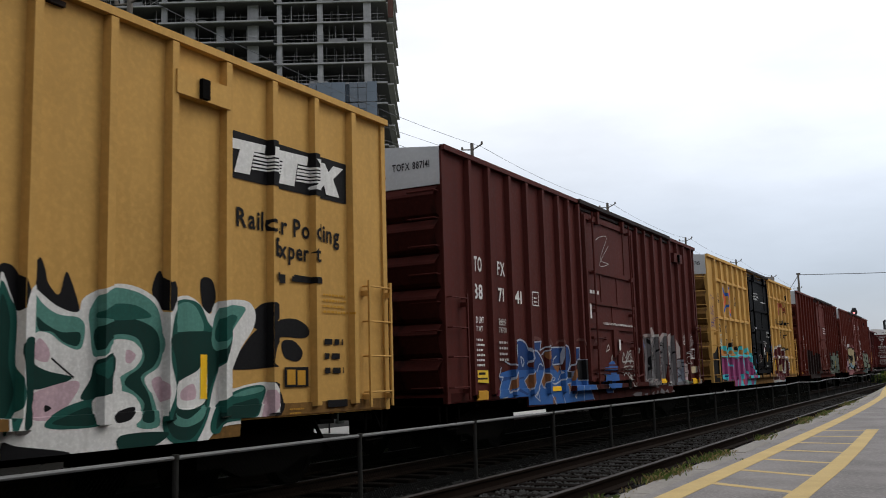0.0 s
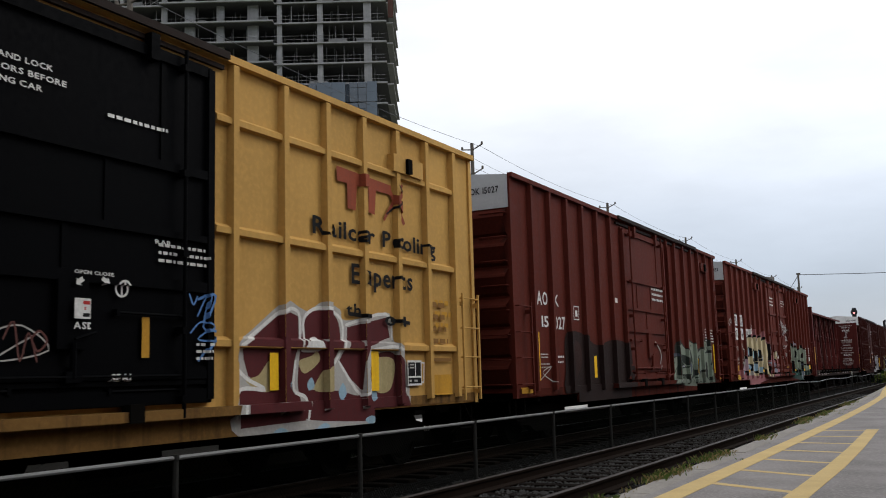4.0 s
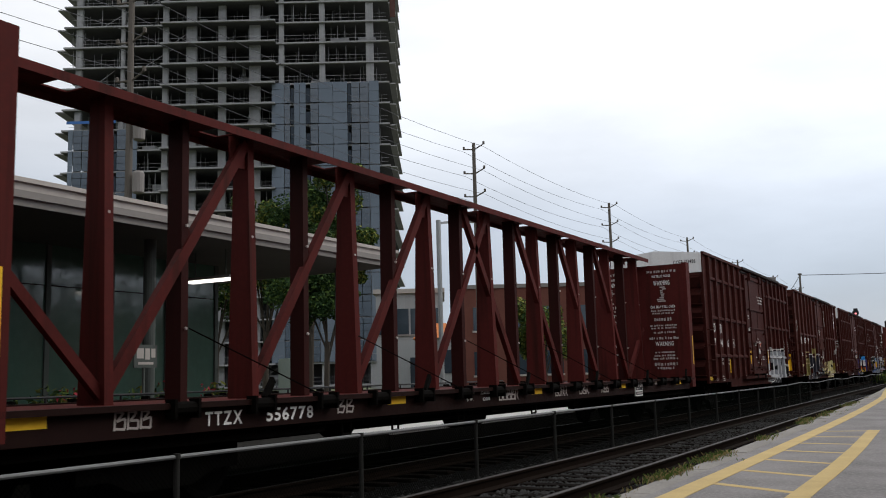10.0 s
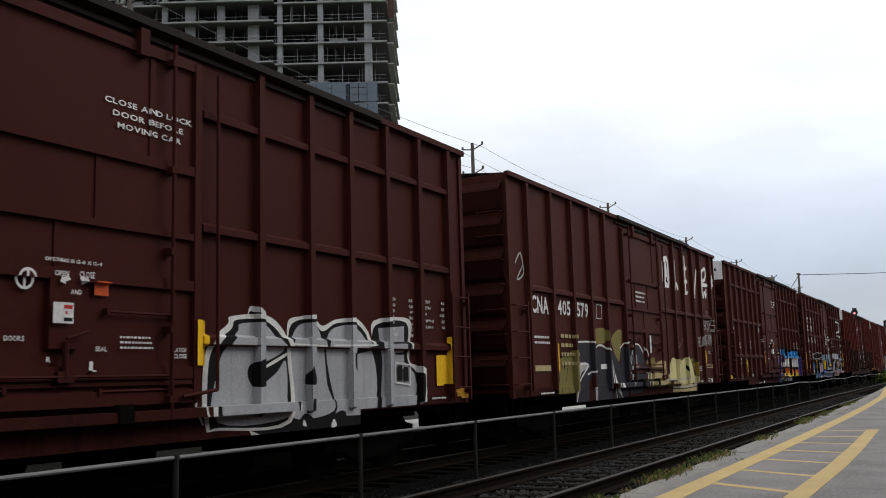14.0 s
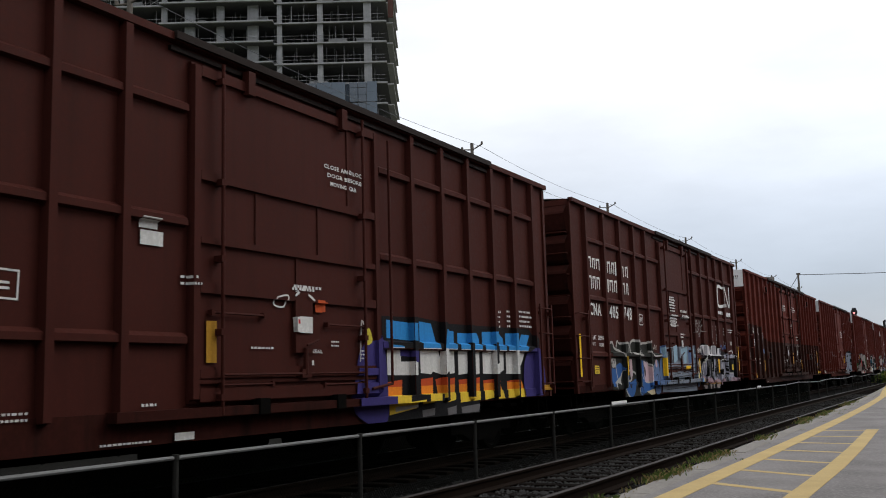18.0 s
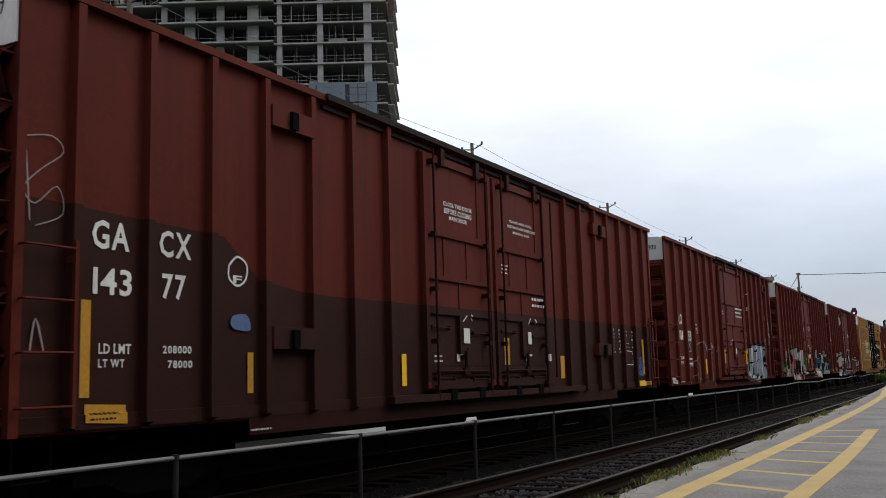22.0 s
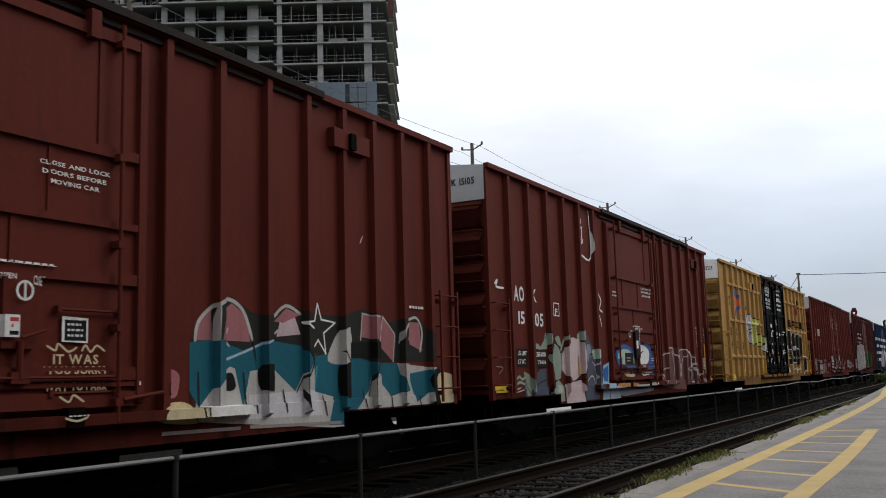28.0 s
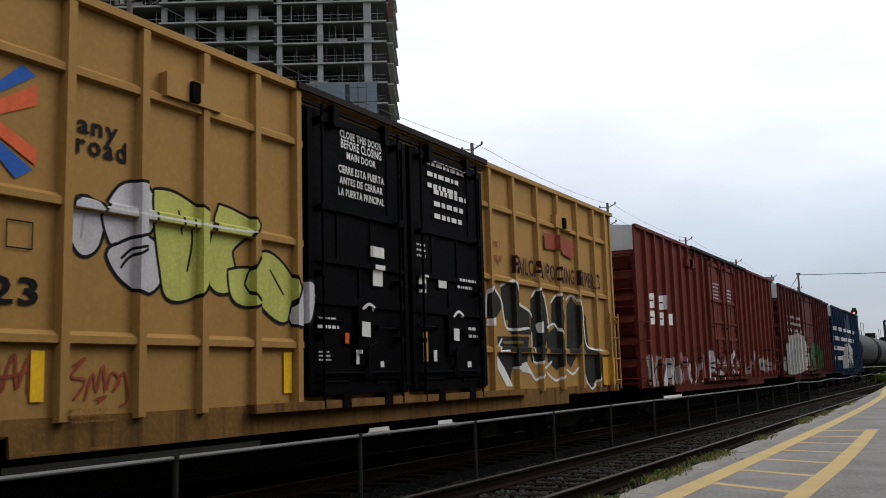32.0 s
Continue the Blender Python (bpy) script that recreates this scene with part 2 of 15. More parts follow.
# concrete edge stones
edge_thing = thing("platform_edge", "row of pale concrete edge slabs along the platform, weedy joints", "platform edge", kind="structure")
y = -22.0
while y < 70:
    bm = fresh()
    v = box(bm, -0.18, 0.10, 0, 2.385, -0.35, 0.0)
    bmesh.ops.bevel(bm, geom=bm.edges[:], offset=0.012, segments=1, affect="EDGES")
    p = part("edge_slab", bm, M_EDGE, edge_thing)
    p.location, p.rotation_euler = (edge_x(y + 1.2) + 0.18, y, PZ + random.uniform(-0.012, 0.0)), (0, 0, math.atan2(-(edge_x(y + 2.4) - edge_x(y)), 2.4))
    y += 2.4

# ======== chain-link fence between the tracks ========
FX, FTOP, F0, FD = -6.53, 0.623, 6.637, 3.05
M_TOPRAIL = surface("dull_galvanised_rail", (0.17, 0.175, 0.175), 0.6, 0.2, vary=0.4, scale=10, spec=0.05)
M_POST = surface("rusting_fence_post", (0.03, 0.03, 0.028), 0.7, vary=0.5, scale=10, spec=0.03)
fence = thing("chain_link_fence", "low galvanised chain-link fence on pipe posts between the tracks", "fence", kind="structure")
bm = fresh()
tube(bm, (0, 0, -1.25), (0, 0, 0.0), 0.03, 10)
tube(bm, (0, 0, 0.0), (0, 0, 0.05), 0.037, 10)
post_mesh = mesh_of("fence_post", bm, M_POST)
for k in range(-4, 34):
    p = part("fence_post", post_mesh, None, fence)
    p.location = (FX, F0 + FD * k, FTOP)
    if k < 33:
        sag = 0.0 if k < 10 else random.uniform(-0.05, 0.05)
        bm = fresh()
        tube(bm, (FX, F0 + FD * k, FTOP + 0.02 + (0 if k < 11 else 0.04 * math.sin(k * 1.7))), (FX, F0 + FD * (k + 1), FTOP + 0.02 + (0 if k < 10 else 0.04 * math.sin((k + 1) * 1.7))), 0.021, 8)
        part("top_rail", bm, M_TOPRAIL, fence)
M_WIREMESH = surface("dull_green_coated_wire", (0.0025, 0.0036, 0.0028), 0.8, vary=0.4, spec=0.01)
# diamond mesh of woven wire, with barbs over the rail
verts, faces = [], []


def wire(p, q, r):
    d = (Vector(q) - Vector(p)).normalized()
    s = Vector((r, 0, 0))
    n = d.cross(Vector((1, 0, 0))) * r
    i = len(verts)
    for c in (Vector(p), Vector(q)):
        verts.extend([tuple(c + s), tuple(c - s * 0.5 + n), tuple(c - s * 0.5 - n)])
    faces.extend([(i, i + 1, i + 4, i + 3), (i + 1, i + 2, i + 5, i + 4), (i + 2, i, i + 3, i + 5)])


y = -4.0
step = 0.055
zb = FTOP - 0.98
while y < 46:
    n = 0.98
    wire((FX - 0.03, y, zb), (FX - 0.03, y + n, FTOP + 0.045), 0.0021)
    wire((FX - 0.034, y + n, zb), (FX - 0.034, y, FTOP + 0.045), 0.0021)
    y += step
me = bpy.data.meshes.new("wire_mesh")
me.from_pydata(verts, [], faces)
me.materials.append(M_WIREMESH)
wm = new("wire_mesh", me)
wm.parent = fence
tagged(wm, kind="stuff")

# ======== tower under construction ========
yaw = radians(28.94)
tower = thing("tower_under_construction", "unfinished concrete apartment tower with bare slabs and some blue glazing", "building")
tower.matrix_world = Matrix.Translation((-math.sin(yaw) * 134, math.cos(yaw) * 134, 0)) @ Matrix.Rotation(yaw, 4, "Z")
# local x runs to the right, y away, z up
FLOOR_H, TOP0 = 3.12, 44.4
T_L, T_R = -53.5, -7.2
M_TGLASS = glass("blue_grey_glazing", (0.050, 0.072, 0.100), 0.2)
M_TWIN = surface("dark_window_glass", (0.028, 0.038, 0.052), 0.3, vary=0.3, scale=2)
M_TPANEL = surface("grey_wall_panel", (0.150, 0.182, 0.225), 0.55, vary=0.2, scale=2)
levels = [TOP0 + FLOOR_H * k for k in range(-14, 12)]
for z in levels:
    for a, b, y0, dz in ((T_L - 1.0, -40.0, -0.6, 0.0), (-40.0, -23.4, -1.7, 0.005), (-23.4, T_R + 0.3, -0.4, 0.0)):
        bm = fresh()
        box(bm, a, b, y0, y0 + 0.4, z - 0.22 + dz, z + dz)
        part("slab_edge", bm, M_TCONC, tower)
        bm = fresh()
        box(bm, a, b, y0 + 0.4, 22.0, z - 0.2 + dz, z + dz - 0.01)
        part("floor_slab", bm, M_TSHADE, tower)
    # balcony slabs jutting at both corners
    for x0, x1 in ((T_R + 0.3, T_R + 1.2), (T_L - 2.4, T_L - 1.0)):
        bm = fresh()
        box(bm, x0, x1, 0.6, 20.0, z - 0.2, z - 0.01)
        part("balcony_slab", bm, M_TCONC, tower)
cols = [(-52.4, 0.9), (-46.0, 0.5), (-39.7, 0.8), (-35.9, 1.5), (-31.4, 1.1), (-26.6, 1.6), (-22.7, 0.7), (-16.7, 0.8), (-9.7, 1.1)]
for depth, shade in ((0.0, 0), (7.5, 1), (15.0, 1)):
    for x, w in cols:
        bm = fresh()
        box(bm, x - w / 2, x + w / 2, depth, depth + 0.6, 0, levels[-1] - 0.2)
        part("column", bm, M_TSHADE if shade else M_TCONC, tower)
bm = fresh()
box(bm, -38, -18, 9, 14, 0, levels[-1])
part("stair_core", bm, M_TSHADE, tower)
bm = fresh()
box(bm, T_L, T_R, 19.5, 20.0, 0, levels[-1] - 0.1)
part("rear_wall", bm, M_TSHADE, tower)
bm = fresh()
box(bm, T_R + 0.6, T_R + 1.4, -0.9, -0.8, 53.9, 57.4)
part("debris_screen", bm, surface("red_brown_netting", (0.09, 0.045, 0.038), 0.8, vary=0.4), tower, "red-brown debris screen")
# shoring props and guard rails on the open floors
random.seed(5)
bm = fresh()
for z in levels:
    for x in [T_L + 1.15 * i for i in range(40)]:
        for _ in range(2):
            d = random.uniform(0.2, 9)
            xx = x + random.uniform(-0.4, 0.4)
            tube(bm, (xx, d, z), (xx, d, z + FLOOR_H - 0.24), 0.05, 4)
    for dz in (0.5, 1.05):
        tube(bm, (T_L, -0.25, z + dz), (T_R, -0.25, z + dz), 0.025, 4)
    # stacked forms and sheeting left on some floors
    for _ in range(3):
        x, w, h = random.uniform(T_L + 1, T_R - 4), random.uniform(0.8, 3.0), random.uniform(0.5, 1.8)
        box(bm, x, x + w, 1.5, 2.5, z, z + h)
    x = random.uniform(T_L + 1, T_R - 6)
    tube(bm, (x, 0.3, z), (x + random.uniform(2.5, 5), 0.3, z + FLOOR_H - 0.3), 0.05, 4)
props = part("shoring", bm, M_TCONC, tower, "steel props and guard rails on the bare floors")
tagged(props, kind="stuff")
# glazing on the lower floors: bays of panel (p), of panes (w) and of a dark open vent (v), as shares of the width
BAYS_R = (("p", 0.12), ("w", 0.06), ("v", 0.035), ("p", 0.055), ("p", 0.06), ("v", 0.04), ("w", 0.08), ("p", 0.14), ("p", 0.14), ("v", 0.035), ("w", 0.085), ("w", 0.085), ("p", 0.10))
BAYS_L = (("p", 0.07), ("w", 0.13), ("w", 0.11), ("v", 0.04), ("p", 0.15), ("p", 0.16), ("v", 0.04), ("w", 0.14), ("p", 0.16))
bay_rnd = random.Random(21)
for x0, x1, z_top, bays in ((-24.0, -8.4, TOP0, BAYS_R), (-53.4, -43.4, 39.6, BAYS_L)):
    for k in range(-13, 0):
        z0 = TOP0 + FLOOR_H * k
        if z0 + 1.5 > z_top:
            continue
        at = x0
        for kind, share in bays:
            w = share * (x1 - x0) / sum(q for _, q in bays)
            front = -0.75 if kind == "p" else -0.70
            bm = fresh()
            if kind == "w":
                for q in (0.1, 1.05, 2.2):
                    box(bm, at + 0.05, at + w - 0.05, front, front + 0.06, z0 + q, min(z0 + q + 1.08, z0 + FLOOR_H - 0.12))
                part("window_pane", bm, M_TGLASS, tower)
            else:
                cut = bay_rnd.choice((1.0, 1.55, 2.1))
                hi = FLOOR_H - 0.06 if kind == "p" else 1.6 + bay_rnd.uniform(0, 1.2)
                box(bm, at + 0.03, at + w - 0.03, front, front + 0.1, z0 + 0.05, z0 + min(cut, hi))
                if hi > cut:
                    box(bm, at + 0.03, at + w - 0.03, front, front + 0.1, z0 + cut + 0.04, z0 + hi)
                part("window_panel", bm, M_TPANEL if kind == "p" else M_TWIN, tower)
            at += w
bm = fresh()
box(bm, -53.6, -46.5, -0.95, -0.8, 38.95, 39.35)
part("sheeting", bm, surface("blue_sheeting", (0.06, 0.16, 0.42), 0.5, vary=0.3), tower, "strip of blue sheeting")

# ======== station building over the far platform ========
FPX = -11.0
# the canopy's shade is put into this paving colour; the platform face shares it
M_PAVE = surface("darkened_paving", (0.016, 0.0145, 0.012), 0.9, vary=0.4, scale=6, bump=0.3)
sheet("far_platform_covered", -26.0, -14.0, 0.155, -60, 60, M_PAVE, "paving under the station canopy, its shade put in the colour", "platform")
sheet("far_platform_edge", -14.0, FPX, 0.155, -60, 17.4, M_PAVE, "covered platform edge paving, the canopy's shade in its colour", "platform")
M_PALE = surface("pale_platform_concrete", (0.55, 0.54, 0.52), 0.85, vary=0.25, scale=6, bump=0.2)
bm = fresh()
box(bm, FPX, FPX + 0.03, 17.4, 150, -0.5, 0.12)
setting("platform_riser", bm, M_PAVE, "dark face of the far platform towards the track", "platform")
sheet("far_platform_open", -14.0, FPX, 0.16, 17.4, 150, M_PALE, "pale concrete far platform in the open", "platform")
FW, RT = Vector((-math.sin(yaw), math.cos(yaw), 0)), Vector((math.cos(yaw), math.sin(yaw), 0))


def facing(lat, dist):
    """A pose with x to the right, y away, on the line of sight's ground plan."""
    p = RT * lat + FW * dist
    return Matrix.Translation(p) @ Matrix.Rotation(yaw, 4, "Z")


# station materials
M_FASCIA = surface("beige_fascia_metal", (0.40, 0.365, 0.335), 0.6, vary=0.2, scale=3, streak=0.2, bump=0.05)
M_FASCIA2 = surface("grey_fascia_metal", (0.215, 0.198, 0.185), 0.6, vary=0.2, scale=3, bump=0.05)
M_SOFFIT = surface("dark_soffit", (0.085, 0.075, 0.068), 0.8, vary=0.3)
M_GGLASS = glass("green_tinted_glass", (0.058, 0.110, 0.086), 0.12)
M_MULL = surface("bronze_mullion", (0.075, 0.085, 0.078), 0.5, vary=0.2)
M_TUBE = bpy.data.materials.new("fluorescent_tube")
M_TUBE.use_nodes = True
M_TUBE.node_tree.nodes["Principled BSDF"].inputs["Emission Color"].default_value = (1, 0.97, 0.88, 1)
M_TUBE.node_tree.nodes["Principled BSDF"].inputs["Emission Strength"].default_value = 1.6
M_RED_LAMP = bpy.data.materials.new("red_signal_lamp")
M_RED_LAMP.use_nodes = True
M_RED_LAMP.node_tree.nodes["Principled BSDF"].inputs["Emission Color"].default_value = (1, 0.04, 0.06, 1)
M_RED_LAMP.node_tree.nodes["Principled BSDF"].inputs["Emission Strength"].default_value = 1.2

station = thing("station_building", "low station building with a flat beige-edged canopy over green glass walls", "building")
CX, CY0, CY1 = -14.0, -26.0, 22.4
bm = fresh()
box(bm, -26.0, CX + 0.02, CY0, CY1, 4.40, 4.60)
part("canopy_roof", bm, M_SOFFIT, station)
for z0, z1, dx, m in ((4.80, 4.88, 0.16, M_FASCIA), (4.66, 4.80, 0.10, M_FASCIA), (4.53, 4.66, 0.13, M_FASCIA2), (4.40, 4.53, 0.06, M_FASCIA2)):
    bm = fresh()
    box(bm, CX, CX + dx, CY0, CY1 + dx, z0, z1)
    box(bm, -26.0, CX, CY1, CY1 + dx, z0, z1)
    part("fascia", bm, m, station)
for k in range(8):
    bm = fresh()
    box(bm, -20.4, -20.0, CY1 - 3.2 - 8 * k, CY1 - 2.9 - 8 * k, 4.85, 5.15 + 0.1 * (k % 2))
    part("roof_vent", bm, M_FASCIA2, station)
bm = fresh()
box(bm, -26.0, -17.4, CY0, 19.0, 0.16, 0.5)
part("plinth", bm, M_FASCIA2, station)
for k in range(26):
    y = 19.0 - 1.75 * k
    bm = fresh()
    box(bm, -17.42, -17.32, y - 0.06, y + 0.06, 0.5, 4.4)
    part("mullion", bm, M_MULL, station)
    bm = fresh()
    box(bm, -17.40, -17.37, y - 1.69, y - 0.06, 0.5, 3.5)
    part("glass_pane", bm, M_GGLASS, station)
    bm = fresh()
    box(bm, -17.40, -17.36, y - 1.69, y - 0.06, 3.52, 4.4)
    part("upper_panel", bm, M_GGLASS, station)
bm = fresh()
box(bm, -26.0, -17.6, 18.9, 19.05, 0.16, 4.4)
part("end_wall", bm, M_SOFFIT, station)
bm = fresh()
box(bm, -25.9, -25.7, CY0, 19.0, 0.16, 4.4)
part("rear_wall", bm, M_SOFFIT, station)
for y in (21.6, 14.6, 7.6, 0.6):
    bm = fresh()
    tube(bm, (-15.2, y, 0.16), (-15.2, y, 4.4), 0.13, 16)
    part("canopy_column", bm, M_MULL, station)
for y in (16.7, 8.7):
    bm = fresh()
    box(bm, -16.05, -14.80, y - 0.07, y + 0.07, 3.66, 3.73)
    part("lamp_tube", bm, M_TUBE, station, "glowing fluorescent tube")
    bm = fresh()
    box(bm, -16.08, -14.77, y - 0.09, y + 0.09, 3.73, 3.79)
    part("lamp_housing", bm, M_FASCIA2, station)
    for x in (-15.9, -14.95):
        bm = fresh()
        tube(bm, (x, y, 3.79), (x, y, 4.42), 0.012, 6)
        part("lamp_hanger", bm, M_MULL, station)

# planters, sign and rail on the far platform
M_LEAF = [surface("leaf_%s" % n, c, 0.7, vary=0.4, scale=4, bump=0.1, random_value=0.3) for n, c in (("mid", (0.085, 0.14, 0.03)), ("yellow_green", (0.20, 0.21, 0.04)), ("deep", (0.03, 0.065, 0.02)))]
M_FLOWER = surface("red_flower", (0.45, 0.04, 0.06), 0.6, vary=0.2)
M_PIPE_BLACK = surface("dark_handrail", (0.02, 0.02, 0.022), 0.5, vary=0.2)


def leaf_cloud(name, centres, n, size, mats, parent, spread=1.0, kind="stuff"):
    """Many small bent leaves scattered over a set of ball-like clumps."""
    vs, fs, ms = [], [], []
    for c, r in centres:
        for _ in range(n):
            d = Vector((random.gauss(0, 1), random.gauss(0, 1), random.gauss(0, 0.8))).normalized() * r * (random.random() ** 0.4)
            p = Vector(c) + d
            a = Vector((random.gauss(0, 1), random.gauss(0, 1), random.gauss(0, 0.7))).normalized() * size * random.uniform(0.6, 1.3)
            b = a.cross(Vector((random.gauss(0, 1), random.gauss(0, 1), random.gauss(0, 1)))).normalized() * size * 0.45
            i = len(vs)
            vs += [tuple(p - a), tuple(p + b + Vector((0, 0, 0.1 * size))), tuple(p + a), tuple(p - b + Vector((0, 0, 0.1 * size)))]
            fs += [(i, i + 1, i + 2), (i, i + 2, i + 3)]
            k = random.randrange(len(mats))
            ms += [k, k]
    me = bpy.data.meshes.new(name)
    me.from_pydata(vs, [], fs)
    for m in mats:
        me.materials.append(m)
    me.polygons.foreach_set("material_index", ms)
    ob = new(name, me)
    if parent:
        ob.parent = parent
    return tagged(ob, kind=kind) if kind else ob


random.seed(11)
for k, y in enumerate((7.0, 9.2, 11.4, 13.6, 15.8, 18.0)):
    pl = thing("planter", "low dark planter with leafy plants and a few red flowers", "planter", "planters along the station wall", at=(-16.4, y, 0.16))
    bm = fresh()
    lathe(bm, [(0.5, 0.0), (0.58, 0.02), (0.62, 0.5), (0.66, 0.52), (0.66, 0.58), (0.56, 0.58), (0.55, 0.5)], "z", 20)
    part("tub", bm, M_MULL, pl)
    leaf_cloud("leaves", [((random.uniform(-0.3, 0.3), random.uniform(-0.35, 0.35), 0.75), 0.42) for _ in range(3)], 90, 0.09, M_LEAF, pl, kind="")
    leaf_cloud("flowers", [((random.uniform(-0.3, 0.3), random.uniform(-0.35, 0.35), 0.95), 0.3) for _ in range(2)], 14, 0.06, [M_FLOWER], pl, kind="")

sign = thing("platform_sign", "small dark platform sign with pale lettering bars on a post", "sign", at=(-14.5, 13.8, 0.16))
bm = fresh()
tube(bm, (0, 0, 0), (0, 0, 1.95), 0.03, 10)
part("post", bm, M_MULL, sign)
bm = fresh()
box(bm, 0.03, 0.06, -0.30, 0.30, 1.50, 1.95)
part("board", bm, M_MULL, sign)
for i, (a, b, z, h) in enumerate(((-0.24, -0.06, 1.68, 0.2), (-0.02, 0.10, 1.66, 0.22), (0.14, 0.25, 1.70, 0.18), (-0.2, 0.2, 1.56, 0.05))):
    bm = fresh()
    box(bm, 0.06, 0.065, a, b, z, z + h)
    part("text_bar", bm, M_FASCIA, sign)

lamp = thing("platform_lamp", "grey lamp post with a flat luminaire on the far platform", "street lamp", at=(-15.0, 27.0, 0.16))
bm = fresh()
tube(bm, (0, 0, 0), (0, 0, 6.3), 0.08, 14)
part("pole", bm, M_GALV, lamp)
bm = fresh()
beam(bm, (0, 0, 6.2), (0.5, 0.9, 6.35), 0.07, 0.07)
part("arm", bm, M_GALV, lamp)
bm = fresh()
beam(bm, (0.45, 0.75, 6.35), (0.75, 1.3, 6.38), 0.3, 0.12)
part("head", bm, M_FASCIA, lamp)
info = thing("information_pillar", "pale green and white information pillar on the far platform", "sign", at=(-14.4, 18.4, 0.16))
bm = fresh()
box(bm, -0.25, 0.25, -0.2, 0.2, 0, 1.7)
bmesh.ops.bevel(bm, geom=bm.edges[:], offset=0.03, segments=2, affect="EDGES")
part("body", bm, surface("pale_green_panel", (0.42, 0.50, 0.44), 0.5, vary=0.2), info)
bm = fresh()
box(bm, 0.25, 0.27, -0.16, 0.16, 0.5, 1.5)
part("panel", bm, M_WHITE, info)
hr = thing("platform_handrail", "dark pipe handrail along the far platform", "railing", at=(-12.6, 0, 0.16))
for k in range(16):
    bm = fresh()
    tube(bm, (0, 4.0 + 1.5 * k, 0), (0, 4.0 + 1.5 * k, 1.0), 0.02, 8)
    part("baluster", bm, M_PIPE_BLACK, hr)
for z in (0.5, 1.0):
    bm = fresh()
    tube(bm, (0, 4, z), (0, 26.5, z), 0.02, 8)
    part("rail_bar", bm, M_PIPE_BLACK, hr)

# ======== trees behind the station ========
M_BARK = surface("bark", (0.06, 0.05, 0.04), 0.9, vary=0.4, streak=0.3)


def tree(pos, height, r, n, seed, mats):
    random.seed(seed)
    t = thing("tree", "leafy broad-leaved tree with a loose yellow-green crown", "tree", "trees behind the station", at=pos)
    bm = fresh()
    tube(bm, (0, 0, -0.6), (0.1, 0, height * 0.35), r * 0.07, 10)
    tips = []
    for k in range(7):
        a = 2 * math.pi * k / 7 + random.uniform(-0.3, 0.3)
        e = Vector((math.cos(a) * r * random.uniform(0.4, 0.75), math.sin(a) * r * random.uniform(0.4, 0.75), height * random.uniform(0.5, 0.9)))
        tube(bm, (0.1, 0, height * random.uniform(0.2, 0.35)), e, r * 0.022, 6)
        tips.append(e)
    part("trunk", bm, M_BARK, t)
    cl = [(tuple(e), r * random.uniform(0.28, 0.5)) for e in tips]
    cl += [((random.uniform(-0.7, 0.7) * r, random.uniform(-0.7, 0.7) * r, height * random.uniform(0.45, 0.97)), r * random.uniform(0.16, 0.34)) for _ in range(16)]
    leaf_cloud("crown", cl, n, 0.115, mats, t, kind="")


for i, (lat, dist, h_, r_) in enumerate(((-4.9, 46, 13.3, 1.5), (-6.6, 47, 11.6, 2.1), (-9.2, 49, 11.0, 2.2), (-12.0, 50, 10.2, 2.2), (-5.2, 42, 8.6, 1.7), (6.5, 62, 6.0, 2.2))):
    p = RT * lat + FW * dist
    tree((p.x, p.y, 0), h_, r_, 620, 40 + i, [M_LEAF[0], M_LEAF[2], M_LEAF[2]] if i in (1, 3, 4) else [M_LEAF[1], M_LEAF[0], M_LEAF[2]])

# ======== pole line with six cables ========
poles = []
PX = -32.0
for k, y in enumerate((-2.0, 29.4, 63.5, 94.8, 126.4, 158.0, 190.0, 222.0)):
    p = thing("utility_pole", "tall weathered timber pole with three pairs of upswept insulator arms", "utility pole", "pole line beside the railway", at=(PX, y, -0.5))
    bm = fresh()
    lathe(bm, [(0.19, 0.0), (0.17, 9.0), (0.13, 19.6)], "z", 12)
    part("pole", bm, M_WOOD, p)
    for z in (19.2, 17.3, 15.5):
        for s in (-1, 1):
            bm = fresh()
            tube(bm, (s * 0.1, 0, z - 0.1), (s * 0.85, 0, z + (0.22 if s > 0 else 0.0)), 0.05, 6)
            lathe(bm, [(0.09, 0.0), (0.09, 0.2), (0.03, 0.24)], "z", 8, (s * 0.85, 0, z + (0.2 if s > 0 else -0.02)))
            part("arm", bm, M_WOOD, p)
    if k == 1:
        for dz in (10.2, 12.6):
            bm = fresh()
            lathe(bm, [(0.2, 0.0), (0.26, 0.05), (0.26, 0.9), (0.2, 1.0)], "z", 14, (0.5, 0.1, dz))
            part("transformer", bm, M_FASCIA2, p)
    poles.append(y)
for z, dx in ((19.0, -0.85), (19.2, 0.85), (17.1, -0.85), (17.3, 0.85), (15.3, -0.85), (15.5, 0.85)):
    cab = thing("overhead_cable", "thin sagging overhead cable strung between poles", "cable", "cables of the pole line")
    bm = fresh()
    for a, b in zip(poles, poles[1:]):
        n = 8
        pts = [(PX + dx, a + (b - a) * i / n, z - 0.5 - 0.5 * 4 * (i / n) * (1 - i / n)) for i in range(n + 1)]
        for p_, q_ in zip(pts, pts[1:]):
            tube(bm, p_, q_, 0.014, 4)
    part("strand", bm, M_WIRE, cab)
cp = thing("utility_pole", "timber pole carrying a cable across the railway", "utility pole", at=(-20.0, 140.0, -0.5))
bm = fresh()
lathe(bm, [(0.18, 0.0), (0.13, 14.9)], "z", 12)
part("pole", bm, M_WOOD, cp)
